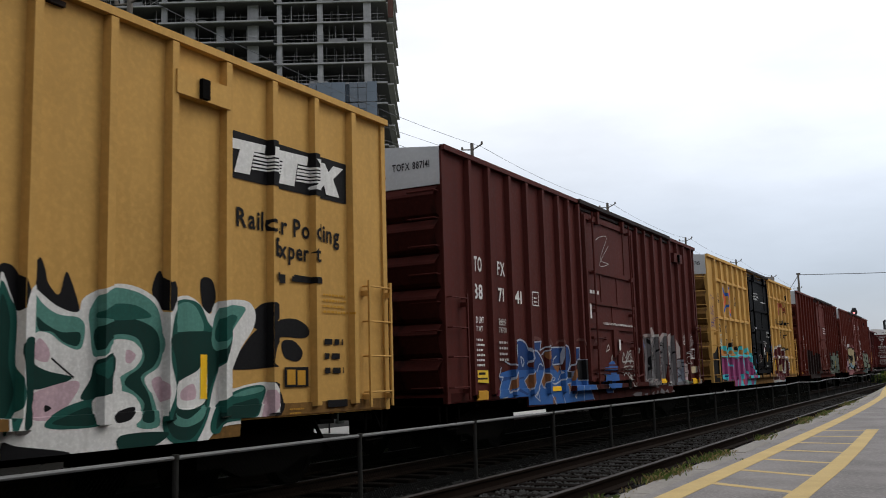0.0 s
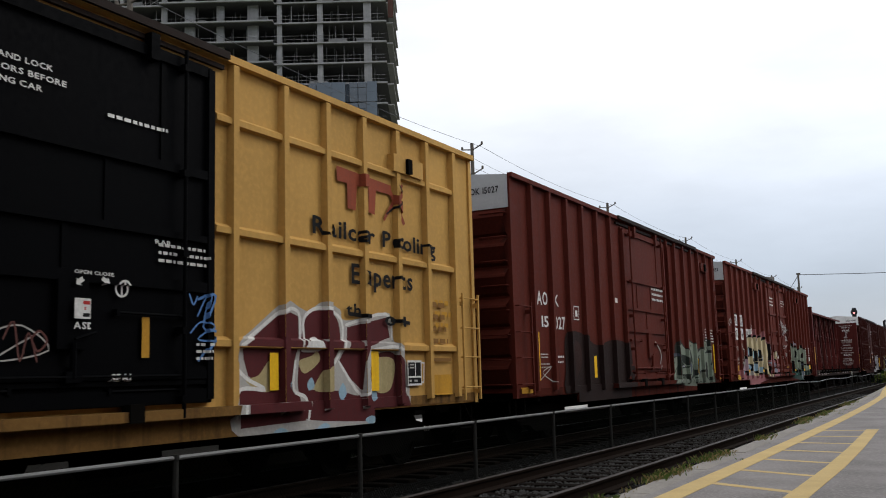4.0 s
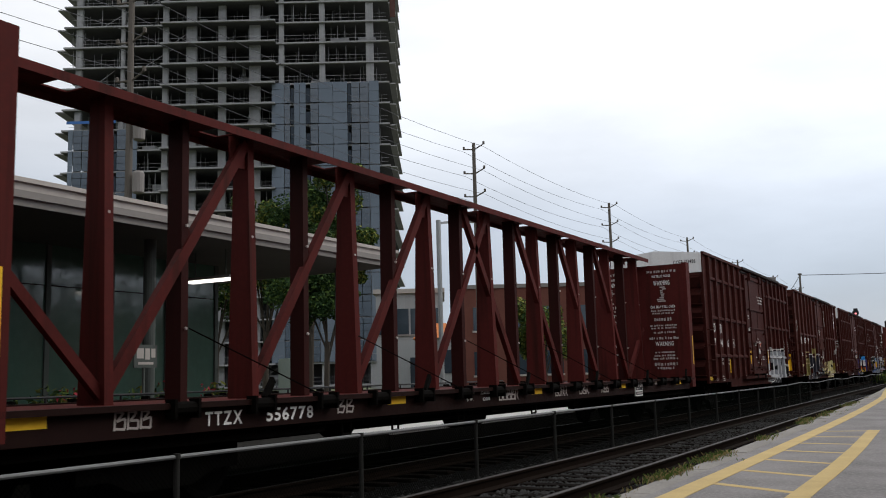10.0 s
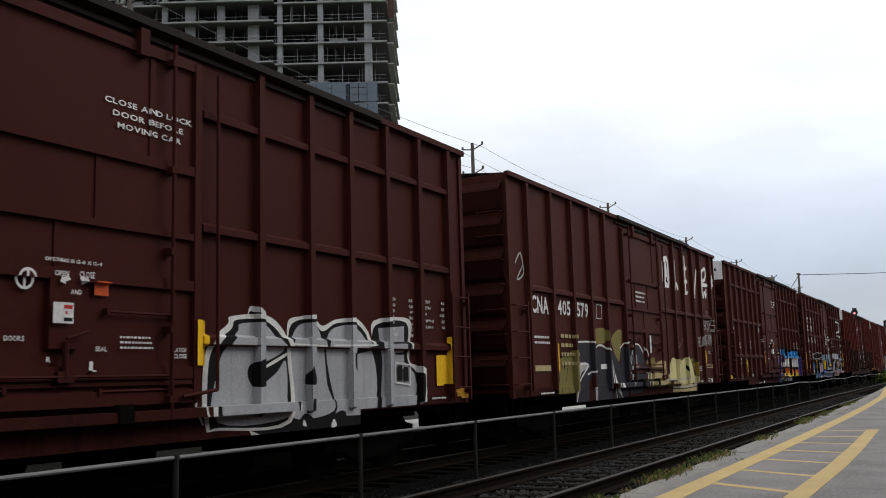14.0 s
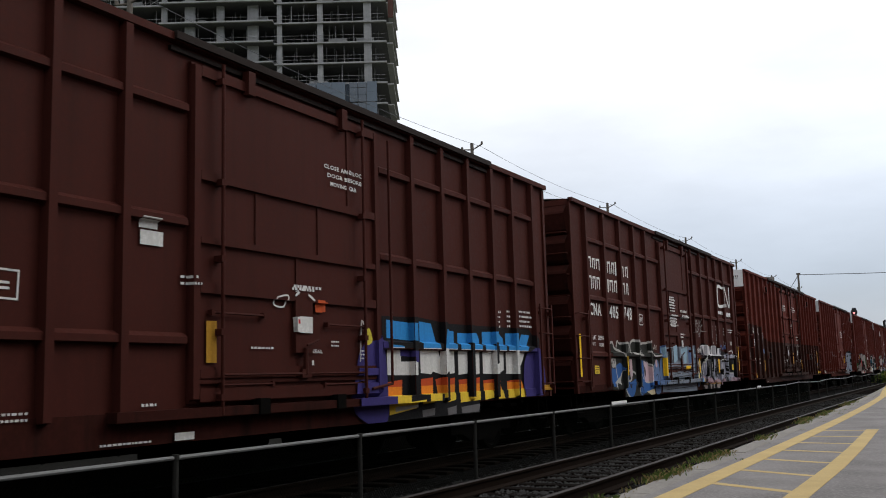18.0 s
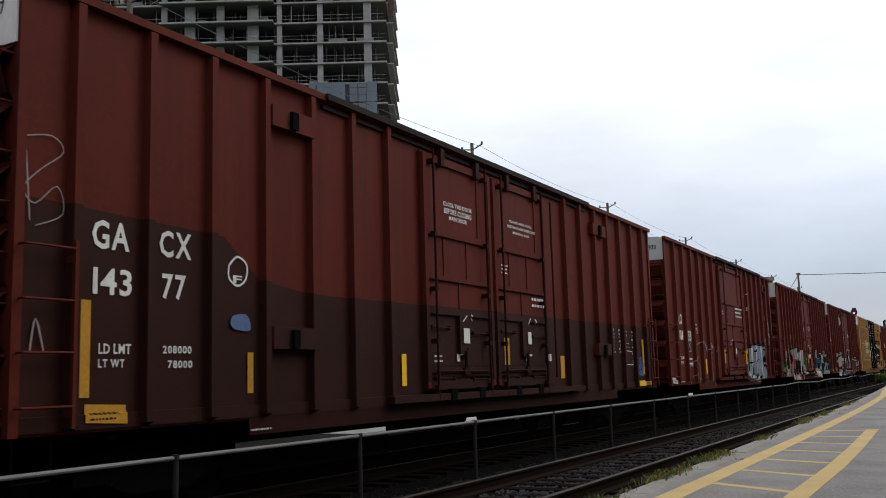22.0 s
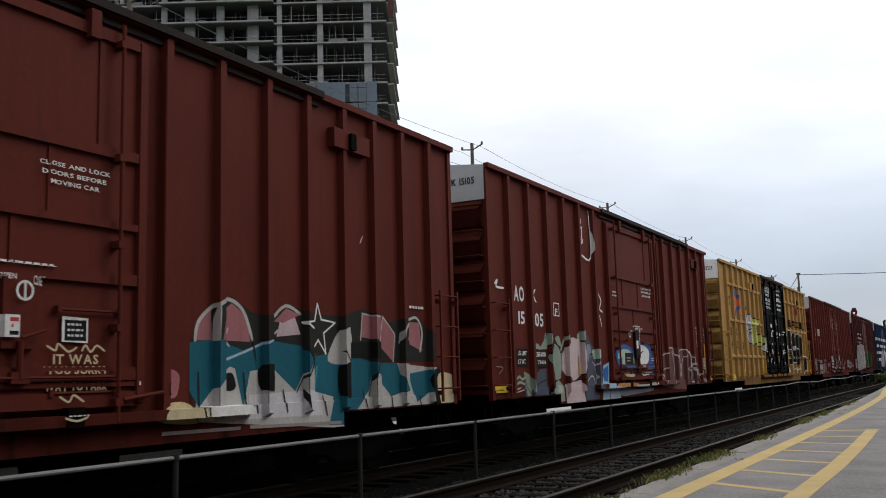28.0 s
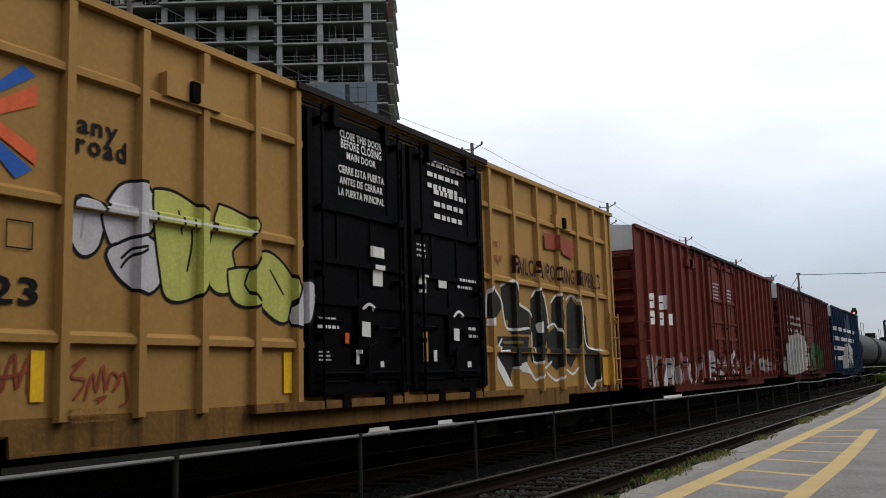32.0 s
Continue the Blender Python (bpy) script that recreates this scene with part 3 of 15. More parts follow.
bm = fresh()
box(bm, -0.25, 0.25, -0.08, 0.08, 14.7, 14.95)
part("cap", bm, M_WOOD, cp)
cc = thing("overhead_cable", "cable slung across the railway between poles", "cable")
for a, b in (((-20.0, 140.0, 14.2), (60, 165, 16.5)), ((-20.0, 140.0, 14.2), (-32, 190, 15.0))):
    bm = fresh()
    n = 10
    pts = [tuple(Vector(a).lerp(Vector(b), i / n) - Vector((0, 0, 1.2 * 4 * (i / n) * (1 - i / n)))) for i in range(n + 1)]
    for p_, q_ in zip(pts, pts[1:]):
        tube(bm, p_, q_, 0.045, 5)
    part("strand", bm, M_WIRE, cc)

# ======== signal and bridge far down the line ========
sg = thing("railway_signal", "black railway signal head glowing red on a tall mast", "railway signal", at=(-11.1, 118.0, -1.9))
bm = fresh()
tube(bm, (0, 0, 0), (0, 0, 9.2), 0.09, 10)
part("mast", bm, M_PIPE_BLACK, sg)
bm = fresh()
lathe(bm, [(0.1, 0.02), (0.36, 0.05), (0.36, 0.12), (0.1, 0.14)], "y", 20, (0, -0.3, 9.3))
box(bm, -0.22, 0.22, -0.2, 0.1, 8.8, 9.8)
part("head", bm, M_PIPE_BLACK, sg)
bm = fresh()
lathe(bm, [(0.02, -0.03), (0.11, -0.02), (0.12, 0.02)], "y", 16, (0, -0.3, 9.2))
part("lamp", bm, M_RED_LAMP, sg)
gb = thing("signal_bridge", "dark steel signal bridge across the tracks in the distance", "signal bridge", at=(0, 190.0, -0.3))
for x in (-13.0, 2.0):
    bm = fresh()
    box(bm, x - 0.2, x + 0.2, -0.3, 0.3, 0, 9.6)
    part("leg", bm, M_PIPE_BLACK, gb)
for z in (8.6, 9.6):
    bm = fresh()
    box(bm, -13.0, 2.0, -0.3, 0.3, z, z + 0.16)
    part("chord", bm, M_PIPE_BLACK, gb)
for k in range(15):
    bm = fresh()
    beam(bm, (-13 + k, 0, 8.6 if k % 2 else 9.7), (-12 + k, 0, 9.7 if k % 2 else 8.6), 0.08, 0.08, (0, 1, 0))
    part("brace", bm, M_PIPE_BLACK, gb)

# ======== buildings beyond the station ========
M_BRICK = surface("dark_red_brick", (0.14, 0.055, 0.042), 0.9, vary=0.35, scale=8, bump=0.3)
M_BWIN = glass("dark_window", (0.03, 0.045, 0.06), 0.1)
bb = thing("brick_building", "long dark red brick building with rows of windows", "building")
bb.matrix_world = facing(1.7, 90)
bm = fresh()
box(bm, 0, 30, 0, 14, -0.5, 9.6)
part("wall", bm, M_BRICK, bb)
bm = fresh()
box(bm, -0.15, 30.15, -0.15, 14.15, 9.6, 9.95)
part("parapet", bm, M_FASCIA2, bb)
for r in range(2):
    for k in range(9):
        bm = fresh()
        box(bm, 1.2 + 3.2 * k, 3.2 + 3.2 * k, -0.08, 0.1, 1.4 + 4.2 * r, 3.6 + 4.2 * r)
        w = part("window", bm, M_BWIN, bb)
        bm = fresh()
        box(bm, 1.1 + 3.2 * k, 3.3 + 3.2 * k, -0.16, -0.0, 1.22 + 4.2 * r, 1.4 + 4.2 * r)
        part("sill", bm, M_FASCIA, w)
M_STUCCO = surface("white_stucco", (0.32, 0.33, 0.335), 0.8, vary=0.2, scale=3, streak=0.2)
flat = thing("house", "grey rendered flat-roofed building with a band of dark windows", "house")
flat.matrix_world = facing(-5.2, 74)
bm = fresh()
box(bm, 0, 5.2, 0, 9, -0.5, 7.9)
part("wall", bm, M_STUCCO, flat)
bm = fresh()
box(bm, -0.2, 5.4, -0.25, 9.2, 7.9, 8.25)
part("parapet", bm, M_FASCIA, flat)
for k in range(4):
    bm = fresh()
    box(bm, 0.2 + 1.25 * k, 1.3 + 1.25 * k, -0.06, 0.1, 4.7, 6.7)
    w = part("window", bm, M_BWIN, flat)
    bm = fresh()
    box(bm, 0.15 + 1.25 * k, 1.35 + 1.25 * k, -0.14, -0.01, 4.58, 4.7)
    part("sill", bm, M_FASCIA2, w)
for k, (a, b) in enumerate(((0.6, 1.5), (2.6, 3.9))):
    bm = fresh()
    box(bm, a, b, -0.05, 0.1, 0.6, 2.9)
    part("door", bm, M_BWIN, flat)
low = thing("house", "low white house with an orange tiled hipped roof", "house")
low.matrix_world = facing(-2.1, 66)
bm = fresh()
box(bm, 0.3, 3.2, 0.3, 6, -0.5, 4.1)
part("wall", bm, M_STUCCO, low)
bm = fresh()
v = [bm.verts.new(p) for p in ((0, 0, 4.05), (3.5, 0, 4.05), (3.5, 6.3, 4.05), (0, 6.3, 4.05), (1.2, 1.8, 5.15), (2.3, 1.8, 5.15), (2.3, 4.5, 5.15), (1.2, 4.5, 5.15))]
for f in ((0, 1, 5, 4), (1, 2, 6, 5), (2, 3, 7, 6), (3, 0, 4, 7), (4, 5, 6, 7), (3, 2, 1, 0)):
    bm.faces.new([v[q] for q in f])
part("roof", bm, surface("orange_roof_tile", (0.5, 0.17, 0.06), 0.8, vary=0.3), low)
for a, b in ((0.6, 1.2), (2.0, 2.9)):
    bm = fresh()
    box(bm, a, b, 0.24, 0.4, 1.6, 3.2)
    part("window", bm, M_BWIN, low)
# hedge line and far woods that close the distance
random.seed(3)
hedge = leaf_cloud("far_woods", [((random.uniform(-90, -40), random.uniform(120, 360), random.uniform(0, 5)), 4.0) for _ in range(60)] + [((random.uniform(-3, 30), random.uniform(200, 360), random.uniform(0, 5)), 4.0) for _ in range(60)] + [((random.uniform(-1.5, 0.5) - 6.4, random.uniform(80, 130), random.uniform(-0.3, 0.2)), 0.5) for _ in range(9)], 110, 0.45, M_LEAF, None)
tagged(hedge, "green trees and bushes along the line in the distance", "woods")
for nm, x0, x1, y0, y1 in (("wall_rear", -60, 60, -62, -61), ):
    bm = fresh()
    box(bm, x0, x1, y0, y1, -0.5, 6)
    setting(nm, bm, M_BRICK, "plain brick wall behind the platform's end", "wall")
# unseen house, canopy and yard wall, added to block sky light from the train's lower side; they close the platform's
# near end
bm = fresh()
box(bm, 3.4, 3.8, -34, 7.0, PZ, 9.6)
box(bm, 3.8, 14.0, -34, -33.6, PZ, 9.6)
box(bm, 3.8, 14.0, 6.6, 7.0, PZ, 9.6)
box(bm, 3.2, 14.4, -34.4, 7.4, 9.6, 9.9)
box(bm, 0.9, 3.4, -34, 7.0, 3.5, 3.75)
box(bm, 4.6, 5.0, 7.0, 120.0, PZ, 5.4)
setting("wall_side", bm, M_BRICK, "unseen brick walls and canopy added to dim the train's lower side", "wall")

# ======== loose stone and weeds ========
random.seed(21)
vs, fs = [], []


def stone(x, y, z, r):
    i = len(vs)
    a = random.random() * 6.28
    for k in range(4):
        t = a + k * math.pi / 2 + random.uniform(-0.4, 0.4)
        q = r * random.uniform(0.7, 1.2)
        vs.append((x + q * math.cos(t), y + q * math.sin(t), z + random.uniform(-0.3, 0.3) * r))
    vs.append((x + random.uniform(-0.3, 0.3) * r, y + random.uniform(-0.3, 0.3) * r, z + r * random.uniform(0.5, 0.9)))
    for k in range(4):
        fs.append((i + k, i + (k + 1) % 4, i + 4))


for _ in range(46000):
    y = 5 + 50 * random.random() ** 1.7
    x = random.uniform(-7.6, -3.45)
    if -5.75 < x < -5.6 or -4.24 < x < -4.1:
        continue
    z = -0.19 if x > -6.1 else -0.34 if x > -6.9 else -0.24
    stone(x, y, z, random.uniform(0.018, 0.040))
for _ in range(15000):
    y = 6 + 60 * random.random() ** 1.5
    stone(random.uniform(-6.95, -5.78), y, -0.29 + random.uniform(-0.03, 0.05), random.uniform(0.030, 0.062))
me = bpy.data.meshes.new("ballast_stones")
me.from_pydata(vs, [], fs)
me.materials.append(M_STONE)
tagged(new("ballast_stones", me), "loose grey ballast stones between the rails", "ballast", kind="stuff")

vs, fs, ms = [], [], []
M_WEED = [surface("weed_green", (0.09, 0.14, 0.03), 0.7, vary=0.4), surface("weed_straw", (0.28, 0.22, 0.10), 0.8, vary=0.4)]


def tuft(x, y, z, h, n, dry):
    for _ in range(n):
        a, l = random.random() * 6.28, h * random.uniform(0.4, 1.1)
        bx, by = x + random.gauss(0, 0.05), y + random.gauss(0, 0.07)
        i = len(vs)
        dx, dy = math.cos(a) * l * 0.5, math.sin(a) * l * 0.5
        w = 0.004
        vs.extend([(bx - w * math.sin(a), by + w * math.cos(a), z), (bx + w * math.sin(a), by - w * math.cos(a), z), (bx + dx * 0.6, by + dy * 0.6, z + l * 0.7), (bx + dx * 1.3, by + dy * 1.3, z + l * 0.8)])
        fs.extend([(i, i + 1, i + 2), (i + 1, i + 3, i + 2)])
        k = 1 if random.random() < dry else 0
        ms.extend([k, k])


for _ in range(50):
    y = 6 + 44 * random.random() ** 1.5
    tuft(edge_x(y) + random.choice((0.37, 0.0, -0.02, 0.02)) + random.gauss(0, 0.015), y, PZ - 0.01, 0.05, 9, 0.5)
for y in (8.2, 10.6, 11.2, 12.9, 13.4, 16.8, 21.5, 23.0, 25.0, 26.5, 31.0, 33.0):
    for _ in range(12):
        tuft(edge_x(y) + random.gauss(0.0, 0.06), y + random.gauss(0, 0.3), PZ - 0.02, 0.09, 14, 0.4)
for _ in range(34):
    y = 7 + 40 * random.random() ** 1.4
    tuft(random.uniform(-6.75, -6.2), y, -0.36, random.uniform(0.08, 0.22), 12, 0.35)
me = bpy.data.meshes.new("weeds")
me.from_pydata(vs, [], fs)
for m in M_WEED:
    me.materials.append(m)
me.polygons.foreach_set("material_index", ms)
tagged(new("weeds", me), "grass tufts and weeds along the platform edge and fence", "weeds", kind="stuff")

# ======== the freight train ========
SIDE = 1.48         # half width over the side sheets
EAVE, SILL = 5.02, 0.90


def travelled(t):
    return 8.33 * t - 0.013 * t * t


def truck(car, y):
    """A three-piece freight truck: side frames, bolster, springs and two wheelsets."""
    tk = new("truck")
    tk.parent = car
    tk.location = (0, y, 0)
    for s in (-1, 1):
        bm = fresh()
        x0 = s * 1.0 - 0.08
        pts = [(-1.15, 0.36), (-1.15, 0.62), (-0.55, 0.74), (0.55, 0.74), (1.15, 0.62), (1.15, 0.36), (0.75, 0.36), (0.42, 0.22), (-0.42, 0.22), (-0.75, 0.36)]
        a = [bm.verts.new((x0, py, pz)) for py, pz in pts]
        b = [bm.verts.new((x0 + 0.16, py, pz)) for py, pz in pts]
        bm.faces.new(a)
        bm.faces.new(b[::-1])
        for i in range(len(pts)):
            j = (i + 1) % len(pts)
            bm.faces.new((a[i], b[i], b[j], a[j]))
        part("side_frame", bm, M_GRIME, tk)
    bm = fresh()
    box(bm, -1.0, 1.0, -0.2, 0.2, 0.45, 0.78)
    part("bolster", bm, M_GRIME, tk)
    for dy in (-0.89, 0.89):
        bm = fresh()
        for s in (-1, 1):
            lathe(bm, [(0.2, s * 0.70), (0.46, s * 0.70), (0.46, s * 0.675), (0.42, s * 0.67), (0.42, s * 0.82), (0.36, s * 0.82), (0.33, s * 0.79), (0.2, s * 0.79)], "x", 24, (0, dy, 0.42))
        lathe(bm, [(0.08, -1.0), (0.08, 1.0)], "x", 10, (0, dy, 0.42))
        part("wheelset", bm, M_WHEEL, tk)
    return tk


def coupler(car, y, s):
    bm = fresh()
    box(bm, -0.12, 0.12, y - 0.1, y + s * 0.55 + 0.1 * s, 0.74, 0.98)
    box(bm, -0.2, 0.2, y + s * 0.45, y + s * 0.80, 0.68, 1.04)
    part("coupler", bm, M_GRIME, car)
    bm = fresh()
    box(bm, -0.42, 0.42, *sorted((y, y - s * 1.5)), 0.5, 0.86)
    part("draft_gear", bm, M_GRIME, car)
    bm = fresh()
    for a, b in (((0.3, 0.15, 0.74), (0.34, 0.35, 0.42)), ((0.34, 0.35, 0.42), (0.3, 0.6, 0.3))):
        tube(bm, (a[0], y + s * a[1], a[2]), (b[0], y + s * b[1], b[2]), 0.03, 6)
    part("air_hose", bm, M_GRIME, car)
    bm = fresh()
    tube(bm, (0.1, y + s * 0.28, 0.86), (1.3, y + s * 0.2, 0.86), 0.016, 6)
    tube(bm, (1.3, y + s * 0.2, 0.86), (1.36, y + s * 0.3, 0.62), 0.016, 6)
    part("cut_lever", bm, M_GRIME, car)


def ladder(car, x, y0, y1, zs, mat, name="grab_iron"):
    """Rungs standing off the side on short feet."""
    for z in zs:
        bm = fresh()
        tube(bm, (x, y0, z), (x, y1, z), 0.013, 6)
        for y in (y0, y1):
            tube(bm, (x - 0.11, y, z), (x, y, z), 0.013, 6)
        part(name, bm, mat, car)


def car_end(car, L, s, paint, cap, capmat, waves=6):
    """A pressed end with horizontal corrugations and a pale top plate. s: -1 leading, 1 trailing."""
    y = 0.0 if s < 0 else L
    bm = fresh()
    n, z0, z1 = waves, SILL + 0.15, EAVE - (0.62 if cap else 0.12)
    prof = [(0, z0)]
    h = (z1 - z0) / n
    for i in range(n):
        b = z0 + i * h
        prof += [(0.0, b + 0.06 * h), (0.05, b + 0.16 * h), (0.13, b + 0.60 * h), (0.15, b + 0.68 * h), (0.13, b + 0.76 * h), (0.0, b + 0.98 * h)]
    prof += [(0, z1)]
    w = SIDE - 0.03
    rows = []
    for d, z in prof:
        taper = 0.02 if d else 0.0
        rows.append([bm.verts.new((sx * (w - (taper if abs(sx) == 1 and d else 0)), y + s * (d + 0.0), z)) for sx in (-1, 1)])
    for a, b in zip(rows, rows[1:]):
        bm.faces.new((a[0], a[1], b[1], b[0]))
    part("end_wall", bm, paint, car)
    if cap:
        bm = fresh()
        prof = [(-SIDE, EAVE - 0.62), (SIDE, EAVE - 0.62), (SIDE, EAVE), (0, EAVE + 0.16), (-SIDE, EAVE)]
        a = [bm.verts.new((x, y + s * 0.02, z)) for x, z in prof]
        b = [bm.verts.new((x, y - s * 0.1, z)) for x, z in prof]
        bm.faces.new(a)
        bm.faces.new(b[::-1])
        for i in range(5):
            j = (i + 1) % 5
            bm.faces.new((a[i], b[i], b[j], a[j]))
        part("end_cap", bm, capmat, car, "pale galvanised upper end plate")


def boxcar(spec):
    """A box car. Local y runs from the leading end (0) to L, x towards the platform, z from the rail head."""
    L, paint, dpaint = spec["L"], spec["paint"], spec.get("dpaint", spec["paint"])
    car = thing("box_car", spec["label"], "box car", "freight train cars")
    rp = spec.get("rib", 0.095)
    belts = spec.get("belts", ())
    regions = []      # (y0, y1, z0, z1, proud)
    d0, d1 = spec["door"]
    # side walls, inner ends and floor
    for s in (-1, 1):
        x0, x1 = sorted((s * SIDE, s * (SIDE - 0.05)))
        bm = fresh()
        box(bm, x0, x1, 0.0, L, SILL, EAVE)
        part("side_wall", bm, paint, car)
    for y0 in (0.0, L - 0.06):
        bm = fresh()
        box(bm, -SIDE + 0.05, SIDE - 0.05, y0, y0 + 0.06, SILL + 0.1, EAVE)
        part("end_frame", bm, paint, car)
    bm = fresh()
    box(bm, -SIDE + 0.05, SIDE - 0.05, 0.06, L - 0.06, SILL + 0.1, SILL + 0.25)
    part("floor", bm, M_GRIME, car)
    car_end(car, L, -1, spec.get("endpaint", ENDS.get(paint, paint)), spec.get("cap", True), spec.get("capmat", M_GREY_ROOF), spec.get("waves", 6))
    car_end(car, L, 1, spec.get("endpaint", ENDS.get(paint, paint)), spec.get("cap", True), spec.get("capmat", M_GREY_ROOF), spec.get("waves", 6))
    # roof with cross seams and eave rail
    bm = fresh()
    n = 14
    for i in range(n):
        a, b = L * i / n, L * (i + 1) / n
        for s in (-1, 1):
            v = [bm.verts.new(p) for p in ((s * (SIDE + 0.03), a, EAVE), (0, a, EAVE + 0.15), (0, b, EAVE + 0.15), (s * (SIDE + 0.03), b, EAVE))]
            bm.faces.new(v)
            beam(bm, (s * (SIDE + 0.03), b, EAVE + 0.015), (0, b, EAVE + 0.165), 0.06, 0.05)
    part("roof", bm, spec.get("roof", M_GREY_ROOF), car)
    for s in (-1, 1):
        bm = fresh()
        box(bm, *sorted((s * (SIDE + 0.0), s * (SIDE + rp))), 0.0, L, EAVE - 0.055, EAVE + 0.03)
        part("eave_rail", bm, spec.get("eave", paint), car)
    # side sill, deeper between the trucks
    for s in (-1, 1):
        bm = fresh()
        xs = sorted((s * (SIDE - 0.02), s * (SIDE + 0.02)))
        yy = [(0.0, 0.0), (3.1, 0.0), (3.12, -0.19), (L - 3.12, -0.19), (L - 3.1, 0.0), (L, 0.0)]
        lo = [[bm.verts.new((x, y, SILL + d + 0.02)) for y, d in yy] for x in xs]
        hi = [[bm.verts.new((x, y, SILL + 0.16)) for y, d in yy] for x in xs]
        for i in range(len(yy) - 1):
            bm.faces.new((lo[1][i], lo[1][i + 1], hi[1][i + 1], hi[1][i]))
            bm.faces.new((lo[0][i], lo[0][i + 1], hi[0][i + 1], hi[0][i]))
            bm.faces.new((lo[0][i], lo[0][i + 1], lo[1][i + 1], lo[1][i]))
            bm.faces.new((hi[0][i], hi[0][i + 1], hi[1][i + 1], hi[1][i]))
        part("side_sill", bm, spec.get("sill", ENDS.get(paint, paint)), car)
    # posts, each a pressed channel
    rw = spec.get("rib_w", 0.13)
    bm = fresh()
    chamfer_bar(bm, -0.005, rp, -rw / 2, rw / 2, SILL + 0.10, EAVE - 0.055, 0.018)
    post = mesh_of("post", bm, paint)
    for y in spec["ribs"]:
        for s in (-1, 1):
            p = part("post", post, None, car)
            p.location = (s * SIDE, y, 0)
            if s < 0:
                p.rotation_euler = (0, 0, math.pi)
        regions.append((y - rw / 2, y + rw / 2, SILL + 0.05, EAVE - 0.05, rp, 0.019, 0.015))
    for y0, y1 in ((0.0, 0.10), (L - 0.10, L)):
        for s in (-1, 1):
            bm = fresh()
            box(bm, *sorted((s * (SIDE - 0.02), s * (SIDE + 0.035))), y0, y1, SILL, EAVE)
            part("corner_post", bm, paint, car)
    # horizontal belts between posts
    for z in belts:
        for a, b in ((spec["ribs"][0], d0), (d1, spec["ribs"][-1])):
            bm = fresh()
            prof = [(SIDE - 0.005, z - 0.07), (SIDE + rp * 0.75, z - 0.05), (SIDE + rp * 0.75, z + 0.02), (SIDE - 0.005, z + 0.07)]
            lo = [bm.verts.new((x, a, zz)) for x, zz in prof]
            hi = [bm.verts.new((x, b, zz)) for x, zz in prof]
            for i in range(4):
                j = (i + 1) % 4
                bm.faces.new((lo[i], lo[j], hi[j], hi[i]))
            bm.faces.new(lo)
            bm.faces.new(hi)
            part("belt_rail", bm, paint, car)
            regions.append((a, b, z - 0.07, z + 0.07, rp * 0.75, 0.004, 0.03))
    # plug doors
    nd = spec.get("leaves", 1)
    for i in range(nd):
        a, b = d0 + (d1 - d0) * i / nd, d0 + (d1 - d0) * (i + 1) / nd
        za, zb = SILL + 0.22, EAVE - 0.2
        bm = fresh()
        box(bm, SIDE + 0.004, SIDE + 0.05, a + 0.05, b - 0.05, za, zb)
        door = part("door", bm, dpaint, car)
        regions.append((a + 0.045, b - 0.045, za - 0.005, zb + 0.005, 0.05, 0.004, 0.004))
        for y in (a + 0.11, b - 0.11):
            bm = fresh()
            chamfer_bar(bm, SIDE + 0.045, SIDE + 0.10, y - 0.06, y + 0.06, za + 0.03, zb - 0.03, 0.012)
            part("door_stile", bm, dpaint, door)
            regions.append((y - 0.065, y + 0.065, za, zb, 0.10, 0.013, 0.02))
        w = b - a
        for z, dz in ((za + 0.08, 0.07), (1.42, 0.045), (2.34, 0.055), (2.86, 0.035), (3.57, 0.05), (zb - 0.08, 0.06)):
            bm = fresh()
            box(bm, SIDE + 0.045, SIDE + 0.095, a + 0.17, b - 0.17, z - dz, z + dz)
            part("door_rail", bm, dpaint, door)
            regions.append((a + 0.17, b - 0.17, z - dz - 0.004, z + dz + 0.004, 0.096, 0.004, 0.004))
        for z in (za + 0.22, za + 0.36):
            bm = fresh()
            box(bm, SIDE + 0.045, SIDE + 0.085, a + 0.17, b - 0.17, z - 0.022, z + 0.022)
            part("kick_rail", bm, spec.get("rodpaint", dpaint), door)
        for y in (a + 0.3 * w, a + 0.7 * w):
            bm = fresh()
            box(bm, SIDE + 0.05, SIDE + 0.18, y - 0.09, y + 0.09, za - 0.16, za + 0.02)
            part("door_roller", bm, M_GRIME, door)
        # stepped panel joints between the rails
        for y, z0, z1 in ((a + 0.80 * w, 3.63, zb - 0.15), (a + 0.62 * w, 2.90, 3.51), (a + 0.30 * w, 2.90, 3.51), (a + 0.5 * w, 2.40, 2.82)):
            bm = fresh()
            box(bm, SIDE + 0.05, SIDE + 0.066, y - 0.035, y + 0.035, z0, z1)
            part("panel_joint", bm, dpaint, door)
            regions.append((y - 0.036, y + 0.036, z0, z1, 0.067, 0.002, 0.004))
        # short lift bars
        for y, z in ((a + 0.22 * w, 2.08), (a + 0.78 * w, 2.02), (a + 0.26 * w, 1.30), (a + 0.76 * w, 1.27)):
            bm = fresh()
            tube(bm, (SIDE + 0.10, y - 0.13 * w, z), (SIDE + 0.10, y + 0.10 * w, z), 0.014, 6)
            box(bm, SIDE + 0.04, SIDE + 0.115, y - 0.13 * w - 0.02, y - 0.13 * w + 0.02, z - 0.03, z + 0.03)
            box(bm, SIDE + 0.04, SIDE + 0.115, y + 0.10 * w - 0.02, y + 0.10 * w + 0.02, z - 0.03, z + 0.03)
            part("lift_bar", bm, spec.get("rodpaint", dpaint), door)
